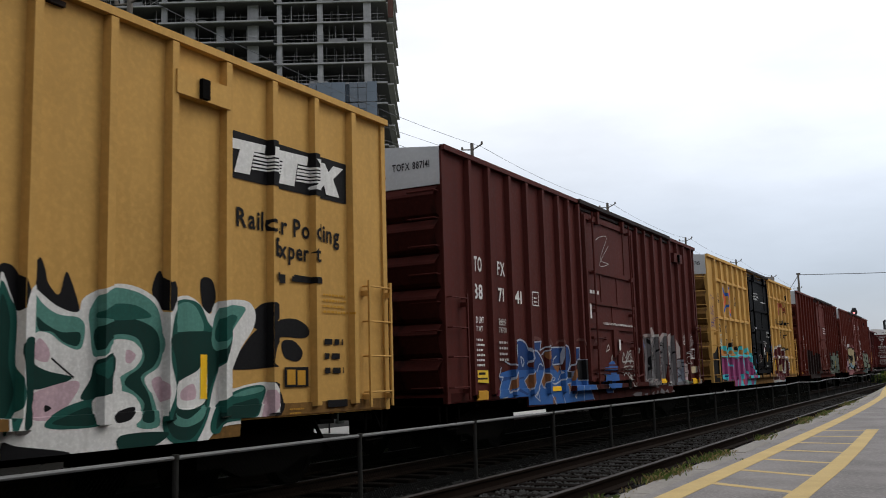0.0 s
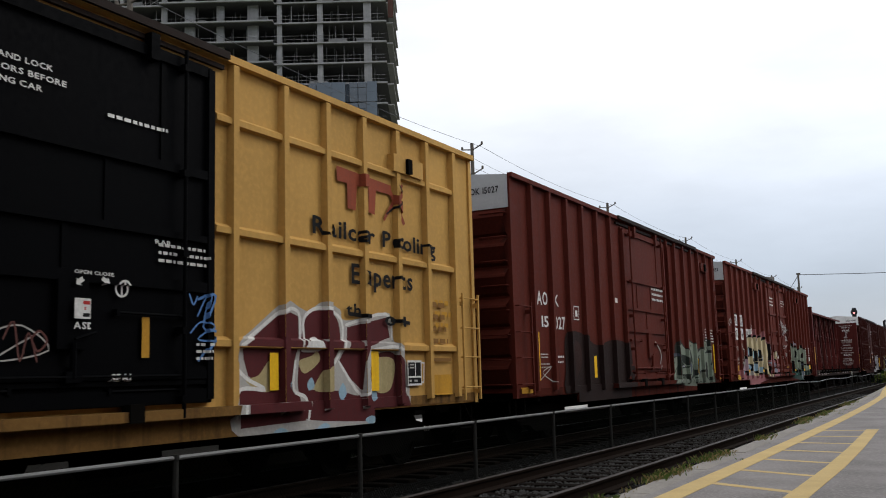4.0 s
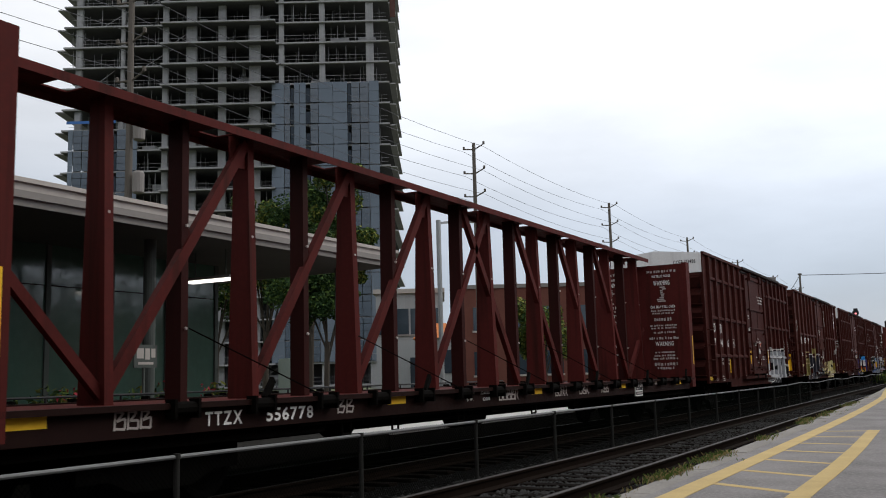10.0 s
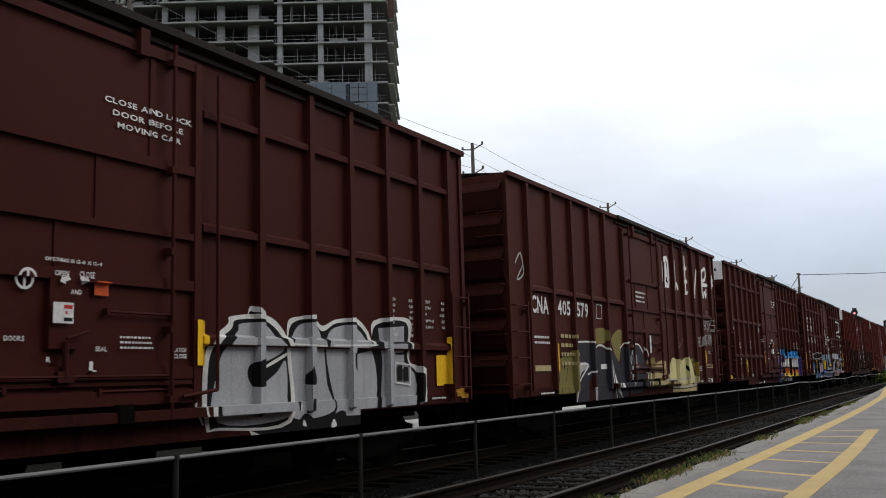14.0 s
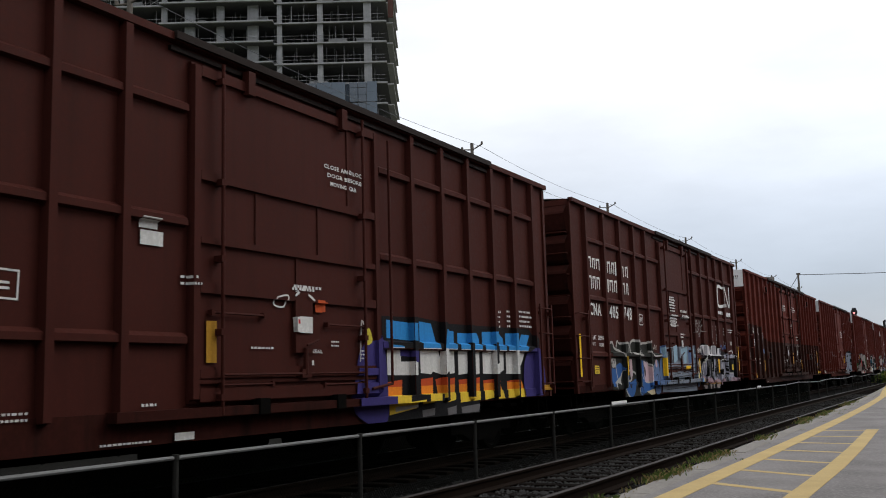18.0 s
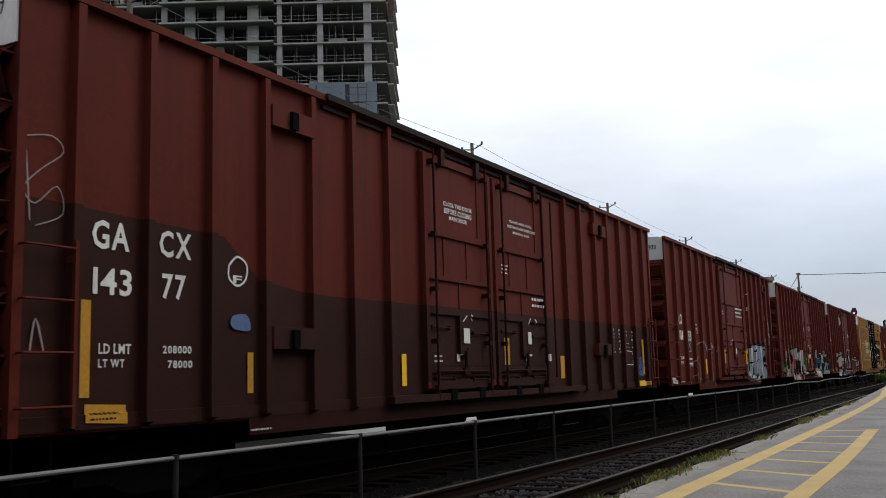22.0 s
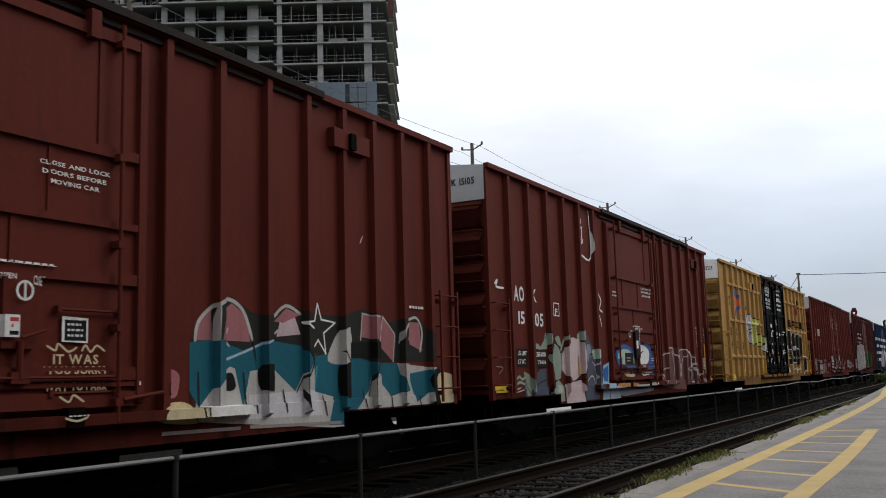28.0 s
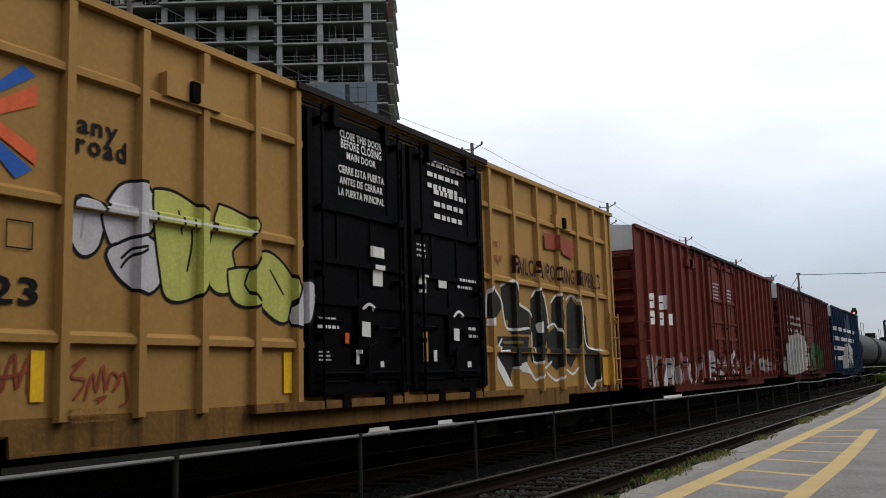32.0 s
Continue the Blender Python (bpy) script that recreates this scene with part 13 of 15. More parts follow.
d.patch("RD", (2.64, 1.96), (2.95, 2.00), (2.90, 1.67), (2.77, 1.32), (2.67, 0.92), (2.59, 0.97), (2.63, 1.44))
d.patch("GP", (2.25, 1.13), (2.36, 1.21), (2.69, 0.92), (2.91, 1.06), (3.06, 1.18), (3.24, 0.93), (3.60, 1.24), (3.62, 0.89), (3.24, 0.69), (2.94, 0.88), (2.74, 0.71), (2.43, 0.75))
d.patch("GP", (3.06, 2.10), (3.60, 2.24), (3.68, 2.08), (3.49, 1.93), (3.62, 1.56), (3.22, 1.41), (3.06, 1.68))
d.blob("RD", (3.24, 1.67), (3.45, 2.07), (3.64, 1.87), (3.68, 1.67), (3.49, 1.30), (3.32, 1.23), (3.15, 1.43))
d.patch("WN", (3.84, 1.69), (3.95, 2.09), (4.05, 2.23), (4.22, 2.09), (4.22, 1.61))
d.patch("RD", (4.26, 1.95), (4.55, 2.05), (4.71, 1.90), (4.44, 1.70), (4.48, 1.48), (4.19, 1.41))
d.patch("WN", (4.59, 1.56), (4.67, 1.89), (4.96, 2.15), (5.02, 1.69))
d.patch("WN", (5.16, 1.56), (5.27, 1.85), (5.51, 2.13), (5.81, 2.15), (5.77, 1.56))
d.patch("GP", (3.58, 1.05), (3.66, 1.42), (3.90, 1.48), (4.00, 1.03), (4.19, 0.94), (4.52, 1.15), (4.70, 1.14), (4.89, 0.93), (5.05, 0.71), (4.63, 0.86), (4.38, 0.80), (4.12, 0.66), (3.78, 0.71))
d.stroke("RD", 0.13, (3.74, 1.39), (3.82, 1.17), (3.90, 0.89))
d.stroke("RD", 0.13, (4.57, 1.41), (4.63, 1.03))
d.blob("RD", (4.94, 1.49), (5.36, 1.46), (5.43, 1.18), (5.25, 0.92), (5.63, 0.75), (5.12, 0.72), (4.91, 0.98))
d.patch("WN", (5.84, 1.47), (6.17, 1.56), (6.33, 1.25), (6.75, 1.37), (6.58, 0.90), (6.17, 0.73), (5.87, 0.94))
d.patch("K", (6.04, 1.91), (6.50, 1.93), (6.49, 1.56), (6.03, 1.56))
d.rule("WN", 0.025, (5.78, 1.47), (6.23, 1.61), (6.49, 1.48))
d.blob("WN", (1.77, 2.12), (1.88, 2.31), (2.05, 2.35), (2.11, 2.26), (1.93, 2.08))
d.stroke("K", 0.03, (2.10, 2.08), (2.27, 1.89), (2.53, 1.67), (2.60, 1.44))
d.stroke("K", 0.03, (1.83, 1.36), (1.99, 1.28), (2.06, 1.03))
d.stroke("K", 0.03, (2.57, 2.10), (2.48, 1.56), (2.57, 1.38), (2.36, 1.22))
d.stroke("K", 0.03, (3.04, 2.04), (3.01, 1.67), (2.78, 1.20))
d.stroke("K", 0.03, (2.36, 1.21), (2.70, 0.92), (3.06, 1.19), (3.24, 0.93), (3.64, 1.24))
d.stroke("K", 0.03, (3.06, 2.10), (3.06, 1.68), (3.22, 1.41))
d.stroke("K", 0.032, (3.68, 2.08), (3.54, 1.93), (3.78, 1.69), (3.66, 1.40))
d.stroke("K", 0.03, (3.84, 1.69), (4.24, 1.60), (4.02, 1.23), (4.52, 1.48))
d.stroke("K", 0.028, (4.59, 1.56), (5.02, 1.69), (4.96, 2.15))
d.stroke("K", 0.03, (5.16, 1.56), (5.81, 1.56), (5.83, 2.15))
d.stroke("K", 0.03, (3.66, 1.42), (4.02, 1.03), (4.52, 1.15), (5.05, 0.71))
d.stroke("K", 0.03, (4.94, 1.49), (5.26, 1.20), (4.93, 0.98))
d.stroke("K", 0.03, (5.84, 1.47), (6.02, 1.10), (5.87, 0.94))
d.stroke("K", 0.03, (6.33, 1.25), (6.60, 1.40), (6.82, 1.38))
d.stroke("K", 0.025, (6.17, 1.56), (5.96, 1.18), (6.31, 0.72))
d.stroke("K", 0.03, (3.21, 1.11), (3.58, 0.89))
d.stroke("K", 0.025, (3.35, 0.98), (3.49, 1.05), (3.56, 0.97))
d.stroke("PI", 0.03, (1.41, 1.77), (1.48, 1.98), (1.45, 1.72), (1.53, 1.60))
d.stroke("PI", 0.028, (1.05, 1.70), (1.21, 1.73), (1.42, 1.67))
d.rule("K", 0.025, (5.17, 1.69), (5.50, 1.69), (5.49, 1.56), (5.16, 1.56), (5.17, 1.69))
d.blob("GN", (5.89, 1.86), (6.46, 1.88), (6.79, 1.46), (6.46, 1.23))
d.stroke("K", 0.03, (6.14, 1.1), (6.59, 1.4))
d.stroke("WN", 0.02, (6.99, 1.89), (7.15, 1.68), (7.32, 1.9), (7.47, 1.65), (7.65, 1.86))
d.stroke("W", 0.02, (7.29, 1.89), (7.34, 1.83), (7.39, 1.92), (7.5, 1.95), (7.49, 1.8))
d.words("W", 1.2, 2.6, 1.5, 2.9, "YK")
d.words("W", 2.12, 2.62, 2.27, 2.86, "R")
d.bar("YO", 1.74, 1.21, 1.83, 2.11)
d.bar("YO", 3.45, 1.25, 3.53, 1.63)
d.stroke("W", 0.03, (6.81, 1.86), (7.61, 1.92))
d.bar("YD", 7.68, 1.52, 7.84, 1.95)
d.lines("W", 2, 6.8, 3.12, 7.05, 3.26)
d.words("W", 8.29, 3.325, 9.09, 3.380, "CLOSE AND LOCK")
d.words("W", 8.32, 3.242, 9.04, 3.297, "DOORS BEFORE")
d.words("W", 8.4, 3.158, 8.96, 3.213, "MOVING CAR")
d.lines("W", 3, 6.81, 3.09, 7.04, 3.27)
d.patch("W", (8.57, 1.96), (8.86, 1.95), (8.86, 1.72), (8.57, 1.73))
d.bar("K", 8.6, 1.74, 8.84, 1.93)
d.lines("W", 4, 8.63, 1.77, 8.8, 1.92)
d.lines("W", 1, 7.92, 2.38, 8.49, 2.45)
d.lines("W", 1, 8.58, 1.05, 8.82, 1.11)
d.bar("YD", 7.61, 1.48, 7.69, 1.93)
d.lines("W", 1, 9.26, 1.31, 9.47, 1.4)
d.lines("W", 1, 14.74, 2.33, 15.27, 2.42)
d.stroke("W", 0.015, (13.47, 3.17), (13.53, 3.27))
d.words("CR", 8.48, 1.53, 8.98, 1.62, "IT WAS")
d.words("CR", 8.38, 1.44, 9.06, 1.53, "YOU SORRY")
d.words("CR", 8.40, 1.29, 9.09, 1.39, "WAY TO PARK")
d.stroke("CR", 0.02, (8.41, 1.69), (8.50, 1.65), (8.53, 1.71), (8.64, 1.64), (8.73, 1.68))
d.stroke("CR", 0.02, (8.79, 1.65), (8.83, 1.70), (8.89, 1.64), (8.96, 1.70), (9.05, 1.65))
d.stroke("CR", 0.02, (8.52, 1.24), (8.62, 1.19), (8.67, 1.25), (8.78, 1.19))
d.stroke("CR", 0.02, (8.54, 1.05), (8.66, 1.02), (8.78, 1.05))
d.ring(8.129, 2.158, 0.09)
d.words("W", 8.210, 2.216, 8.340, 2.299, "CLOSE")
d.words("W", 7.867, 2.252, 8.041, 2.302, "OPEN")
d.notice(7.881, 1.755, 8.087, 1.946)
d.words("WNT", 2.613, 2.619, 3.087, 2.838, "200")
d.words("WNT", 3.481, 2.612, 3.803, 2.831, "00")
d.words("WNT", 1.143, 2.457, 1.447, 2.504, "LD LMT")
d.words("WNT", 1.143, 2.306, 1.391, 2.366, "LT WT")
d.words("WNT", 2.038, 2.297, 2.327, 2.351, "78800")
d.words("WNT2", 2.000, 2.447, 2.325, 2.506, "220200")
d.lines("WNT", 4, 1.038, 1.960, 1.555, 2.189)
d.rule("WNT", 0.016, (2.74, 2.51), (3.01, 2.53), (3.01, 2.28), (2.74, 2.27), (2.74, 2.51))
d.words("WNT", 2.830, 2.329, 2.914, 2.406, "F")
d.stroke("PI", 0.045, (0.96, 1.92), (1.09, 1.95), (1.07, 1.82), (0.97, 1.78), (1.07, 1.77))
d.stroke("PI", 0.045, (1.13, 1.78), (1.15, 2.01), (1.30, 2.02), (1.23, 1.91), (1.33, 1.89), (1.18, 1.80))
d.stroke("PI", 0.045, (1.19, 1.99), (1.32, 2.04), (1.28, 1.96))
d.stroke("PI", 0.045, (1.37, 1.81), (1.40, 1.93), (1.48, 2.01), (1.46, 1.86), (1.44, 1.61))
d.stroke("PI", 0.045, (1.01, 1.85), (1.15, 1.85))
d.stroke("PI", 0.045, (1.12, 1.71), (1.27, 1.68), (1.44, 1.69))
d.patch("WN", (0.71, 1.34), (0.94, 1.37), (1.10, 1.57), (1.32, 1.33), (1.45, 1.43), (1.59, 1.25), (1.62, 1.04), (1.29, 0.98), (1.16, 0.88), (0.87, 0.90), (0.75, 1.00))
d.patch("WNT", (0.78, 1.27), (0.98, 1.30), (1.03, 1.13), (0.83, 1.04))
d.patch("WNT", (1.37, 1.19), (1.59, 1.23), (1.60, 1.04), (1.39, 1.05))
d.stroke("K", 0.020, (1.10, 1.57), (1.32, 1.33), (1.23, 1.26))
d.stroke("K", 0.020, (0.71, 1.34), (0.97, 1.34))
d.stroke("K", 0.015, (1.05, 1.00), (1.10, 0.89), (1.16, 0.99), (1.25, 0.90))
d.stroke("K", 0.018, (0.87, 0.91), (1.03, 0.93), (1.29, 0.87))
d.patch("WNT", (1.91, 2.03), (2.08, 2.08), (2.27, 1.73), (2.43, 1.64), (2.38, 1.42), (2.17, 1.33), (2.07, 1.50), (1.99, 1.88))
d.patch("RD", (1.82, 1.91), (2.02, 1.97), (2.17, 1.73), (2.41, 1.66), (2.35, 1.46), (2.13, 1.54), (2.08, 1.09), (2.02, 1.07), (1.92, 1.43), (1.80, 1.47))
d.patch("WNT", (2.47, 2.11), (2.97, 2.03), (2.85, 1.50), (2.77, 1.34), (2.61, 0.87), (2.44, 0.88), (2.50, 1.70))
d.patch("RD", (2.57, 1.98), (2.89, 1.95), (2.77, 1.46), (2.63, 1.07), (2.58, 0.91), (2.54, 1.54))
d.stroke("K", 0.025, (2.43, 2.15), (2.49, 1.70), (2.44, 1.31), (2.50, 0.88))
d.stroke("K", 0.025, (2.07, 1.50), (2.20, 1.16), (2.29, 0.76))
d.stroke("K", 0.025, (2.94, 2.03), (2.85, 1.54), (2.61, 0.87), (2.94, 1.17), (3.19, 0.98))
d.stroke("K", 0.025, (3.53, 2.21), (3.60, 1.93), (3.76, 1.67))
d.stroke("K", 0.025, (4.12, 2.22), (4.15, 1.72), (3.93, 0.99))
d.stroke("K", 0.025, (3.76, 1.50), (4.15, 1.36), (4.55, 1.17))
d.patch("WN", (2.58, 0.82), (2.94, 1.15), (3.25, 0.92), (3.43, 0.82), (3.07, 0.72))
d.patch("WN", (3.76, 0.76), (4.32, 1.00), (4.85, 0.83), (4.85, 0.74))
d.patch("WN", (5.42, 2.08), (5.69, 2.15), (5.63, 1.54), (5.48, 0.95), (5.31, 1.00))
d.done()
d = Livery("yellow_third")
d.patch("DO", (12.41, 2.73), (12.64, 2.86), (12.93, 2.71), (12.98, 2.50), (12.61, 2.22), (12.38, 2.33))
d.patch("DO", (12.97, 2.92), (13.48, 3.00), (13.62, 2.70), (13.41, 2.26), (13.10, 2.31), (12.97, 2.66))
d.patch("DO", (13.41, 2.52), (13.66, 2.60), (14.19, 2.51), (14.23, 2.07), (13.37, 2.05), (13.18, 2.16))
d.patch("DO", (12.77, 2.00), (14.14, 2.03), (14.02, 1.56), (13.34, 1.45), (13.19, 1.16), (12.85, 1.55), (12.78, 1.80))
d.patch("DO", (14.27, 2.73), (14.56, 2.94), (15.04, 2.77), (15.11, 2.10), (14.63, 1.54), (14.20, 1.56))
d.patch("DO", (15.31, 2.79), (15.77, 2.92), (16.00, 2.49), (15.84, 2.00), (15.26, 2.34))
d.patch("DO", (16.12, 2.72), (16.40, 2.92), (16.80, 2.69), (16.68, 1.78), (16.21, 1.43), (16.01, 1.56))
d.patch("DO", (15.00, 2.09), (15.55, 2.30), (15.74, 1.90), (15.88, 1.56), (15.44, 1.39), (14.99, 1.56))
d.patch("DO", (16.97, 2.70), (17.22, 2.53), (17.31, 1.92), (17.92, 1.68), (17.74, 1.19), (17.32, 1.01), (16.98, 1.32), (16.91, 2.04))
d.stroke("W", 0.05, (12.35, 2.33), (12.41, 2.73), (12.62, 2.86), (12.97, 2.66), (13.06, 2.36), (13.25, 2.14), (14.16, 2.19))
d.stroke("W", 0.05, (12.96, 2.90), (13.45, 3.02), (13.62, 2.70), (13.79, 2.61), (14.19, 2.51), (14.31, 2.40))
d.stroke("W", 0.05, (12.37, 2.20), (12.63, 2.20))
d.stroke("W", 0.05, (12.95, 1.96), (12.75, 1.75), (13.12, 1.75))
d.stroke("W", 0.05, (14.16, 1.36), (14.43, 1.22), (14.90, 1.45), (15.20, 1.56))
d.stroke("W", 0.05, (14.33, 2.79), (14.62, 2.96), (14.96, 2.82), (15.13, 2.21))
d.stroke("W", 0.05, (15.27, 2.73), (15.62, 2.91), (15.98, 2.85))
d.stroke("W", 0.05, (16.10, 2.83), (16.40, 2.95), (16.75, 2.81), (16.86, 2.39), (16.91, 2.02))
d.stroke("W", 0.05, (17.07, 2.71), (17.12, 2.04), (17.37, 1.86), (18.01, 1.81))
d.stroke("W", 0.05, (14.94, 1.35), (15.42, 1.19), (15.92, 1.39))
d.stroke("W", 0.05, (16.98, 1.32), (17.35, 0.98), (17.89, 1.26))
d.stroke("W", 0.05, (15.04, 2.23), (15.40, 2.31), (15.68, 2.13))
d.stroke("W", 0.05, (14.26, 2.10), (14.31, 1.57), (14.74, 1.57))
d.stroke("W", 0.05, (15.99, 1.40), (16.32, 1.31), (16.67, 1.45))
d.patch("W", (12.72, 1.66), (13.00, 1.46), (13.35, 1.12), (13.07, 1.13), (12.73, 1.45))
d.patch("W", (13.31, 1.45), (13.97, 1.56), (14.36, 1.26), (14.08, 1.35), (13.58, 1.40))
d.blob("W", (14.46, 2.25), (14.69, 2.34), (14.70, 2.16), (14.53, 2.11))
d.patch("W", (12.37, 2.28), (12.67, 2.35), (12.61, 2.17), (12.39, 2.18))
d.stroke("K", 0.03, (14.29, 2.42), (14.57, 2.00), (14.37, 1.67))
d.stroke("K", 0.03, (16.35, 2.51), (16.35, 2.04))
d.stroke("OL2", 0.05, (13.00, 1.90), (13.88, 1.92))
d.patch("K", (15.23, 1.83), (15.52, 1.86), (15.50, 1.68), (15.21, 1.66))
d.stroke("K", 0.13, (3.72, 3.02), (3.87, 3.07), (4.04, 2.95), (3.99, 2.67), (3.84, 2.58), (3.73, 2.72), (3.72, 3.02))
d.blob("SLV", (3.72, 3.02), (3.87, 3.07), (4.04, 2.95), (3.99, 2.67), (3.84, 2.58), (3.73, 2.72))
d.stroke("SLV", 0.06, (3.72, 3.02), (3.87, 3.07), (4.04, 2.95), (3.99, 2.67), (3.84, 2.58), (3.73, 2.72), (3.72, 3.02))
d.stroke("K", 0.13, (4.09, 2.97), (4.28, 3.24), (4.49, 3.31), (4.67, 3.25), (4.69, 2.94), (4.48, 2.81), (4.24, 2.69), (4.14, 2.81), (4.09, 2.97))
d.blob("SLV", (4.09, 2.97), (4.28, 3.24), (4.49, 3.31), (4.67, 3.25), (4.69, 2.94), (4.48, 2.81), (4.24, 2.69), (4.14, 2.81))
d.stroke("SLV", 0.06, (4.09, 2.97), (4.28, 3.24), (4.49, 3.31), (4.67, 3.25), (4.69, 2.94), (4.48, 2.81), (4.24, 2.69), (4.14, 2.81), (4.09, 2.97))
d.stroke("K", 0.13, (4.26, 2.66), (4.64, 2.78), (4.83, 2.58), (4.76, 2.34), (4.57, 2.27), (4.31, 2.39), (4.16, 2.58), (4.26, 2.66))
d.blob("SLV", (4.26, 2.66), (4.64, 2.78), (4.83, 2.58), (4.76, 2.34), (4.57, 2.27), (4.31, 2.39), (4.16, 2.58))
d.stroke("SLV", 0.06, (4.26, 2.66), (4.64, 2.78), (4.83, 2.58), (4.76, 2.34), (4.57, 2.27), (4.31, 2.39), (4.16, 2.58), (4.26, 2.66))
d.stroke("K", 0.13, (4.75, 3.29), (5.01, 3.29), (5.37, 3.17), (5.49, 3.08), (5.44, 2.77), (5.4, 2.38), (5.19, 2.24), (4.93, 2.24), (4.85, 2.49), (4.78, 2.87), (4.75, 3.29))
d.blob("YGG", (4.75, 3.29), (5.01, 3.29), (5.37, 3.17), (5.49, 3.08), (5.44, 2.77), (5.4, 2.38), (5.19, 2.24), (4.93, 2.24), (4.85, 2.49), (4.78, 2.87))
d.stroke("YGG", 0.06, (4.75, 3.29), (5.01, 3.29), (5.37, 3.17), (5.49, 3.08), (5.44, 2.77), (5.4, 2.38), (5.19, 2.24), (4.93, 2.24), (4.85, 2.49), (4.78, 2.87), (4.75, 3.29))
d.stroke("K", 0.13, (5.71, 3.27), (6.23, 3.16), (6.15, 3.03), (5.88, 2.82), (5.92, 2.57), (5.86, 2.37), (5.64, 2.36), (5.51, 2.53), (5.57, 2.79), (5.71, 3.27))
d.blob("YGG", (5.71, 3.27), (6.23, 3.16), (6.15, 3.03), (5.88, 2.82), (5.92, 2.57), (5.86, 2.37), (5.64, 2.36), (5.51, 2.53), (5.57, 2.79))
d.stroke("YGG", 0.06, (5.71, 3.27), (6.23, 3.16), (6.15, 3.03), (5.88, 2.82), (5.92, 2.57), (5.86, 2.37), (5.64, 2.36), (5.51, 2.53), (5.57, 2.79), (5.71, 3.27))
d.stroke("K", 0.13, (5.87, 2.55), (6.26, 2.58), (6.39, 2.34), (6.2, 2.22), (5.94, 2.28), (5.87, 2.55))
d.blob("YGG", (5.87, 2.55), (6.26, 2.58), (6.39, 2.34), (6.2, 2.22), (5.94, 2.28))
d.stroke("YGG", 0.06, (5.87, 2.55), (6.26, 2.58), (6.39, 2.34), (6.2, 2.22), (5.94, 2.28), (5.87, 2.55))
d.stroke("K", 0.03, (4.3, 2.56), (4.44, 2.67), (4.61, 2.7), (4.39, 2.57), (4.3, 2.47))
d.stroke("K", 0.03, (5.25, 3.07), (5.27, 2.83), (5.2, 2.51))
d.stroke("K", 0.03, (5.07, 3.14), (5.12, 2.9))
d.stroke("W", 0.025, (4.07, 3.03), (5.67, 3.03), (6.24, 3.05))
d.stroke("SL", 0.03, (3.84, 2.93), (3.81, 2.71))
d.stroke("K", 0.13, (6.16, 2.44), (6.41, 2.79), (6.72, 2.75), (7.02, 2.46), (6.89, 2.08), (6.58, 2.13), (6.16, 2.44))
d.blob("YGG", (6.16, 2.44), (6.41, 2.79), (6.72, 2.75), (7.02, 2.46), (6.89, 2.08), (6.58, 2.13))
d.stroke("YGG", 0.06, (6.16, 2.44), (6.41, 2.79), (6.72, 2.75), (7.02, 2.46), (6.89, 2.08), (6.58, 2.13), (6.16, 2.44))
d.stroke("K", 0.13, (6.96, 2.08), (7.16, 2.48), (7.3, 2.45), (7.22, 2.09), (7.05, 2.02), (6.96, 2.08))
d.blob("SLV", (6.96, 2.08), (7.16, 2.48), (7.3, 2.45), (7.22, 2.09), (7.05, 2.02))
d.stroke("SLV", 0.06, (6.96, 2.08), (7.16, 2.48), (7.3, 2.45), (7.22, 2.09), (7.05, 2.02), (6.96, 2.08))
d.stroke("K", 0.03, (6.57, 2.64), (6.82, 2.36))
d.stroke("RB", 0.028, (2.78, 1.56), (2.84, 1.62), (2.88, 1.36), (2.81, 1.26), (2.92, 1.49), (2.98, 1.56), (3.02, 1.29), (3.09, 1.52), (3.15, 1.61), (3.17, 1.32), (3.24, 1.49), (3.31, 1.61), (3.28, 1.29))
d.stroke("RB", 0.028, (2.79, 1.46), (3.05, 1.42), (3.31, 1.49))
d.stroke("RB", 0.026, (3.77, 1.52), (3.9, 1.59), (3.74, 1.42), (3.9, 1.38), (3.78, 1.21))
d.stroke("RB", 0.026, (3.9, 1.2), (3.99, 1.45), (4.03, 1.27), (4.11, 1.52), (4.14, 1.28), (4.21, 1.45), (4.31, 1.38), (4.23, 1.27), (4.36, 1.45), (4.41, 1.19), (4.31, 1.13))
d.stroke("RB", 0.024, (4.02, 1.2), (4.15, 1.23), (4.05, 1.17))
d.words("K", 1.03, 3.76, 1.59, 3.94, "next")
d.words("K", 1.03, 3.56, 1.56, 3.73, "load")
d.words("K", 3.74, 3.72, 4.23, 3.91, "any")
d.words("K", 3.73, 3.52, 4.34, 3.73, "road")
d.patch("CB", (2.09, 4.09), (2.24, 4.2), (2.62, 3.98), (2.8, 3.96), (2.85, 3.87), (2.83, 3.62), (2.72, 3.5), (2.54, 3.42), (2.28, 3.14), (2.09, 3.26), (2.54, 3.51), (2.72, 3.6), (2.74, 3.81), (2.56, 3.88))
d.patch("CB", (2.89, 3.98), (3.13, 4.2), (3.27, 4.13), (2.87, 3.86))
d.patch("CB", (2.87, 3.49), (3.26, 3.26), (3.09, 3.15), (2.87, 3.35))
d.patch("OR2", (2.07, 4.07), (2.2, 3.96), (2.66, 3.77), (2.66, 3.63), (2.16, 3.38), (2.07, 3.31), (2.07, 3.52), (2.49, 3.7), (2.07, 3.89))
d.patch("OR2", (2.87, 3.8), (3.29, 4.06), (3.29, 3.86), (2.89, 3.68))
d.patch("OR2", (2.87, 3.65), (3.3, 3.45), (3.3, 3.3), (2.87, 3.52))
d.words("K", 1.01, 2.49, 1.54, 2.79, "TB")
d.words("K", 1.92, 2.49, 2.45, 2.78, "OX")
d.words("K", 1.03, 2.05, 1.53, 2.31, "64")
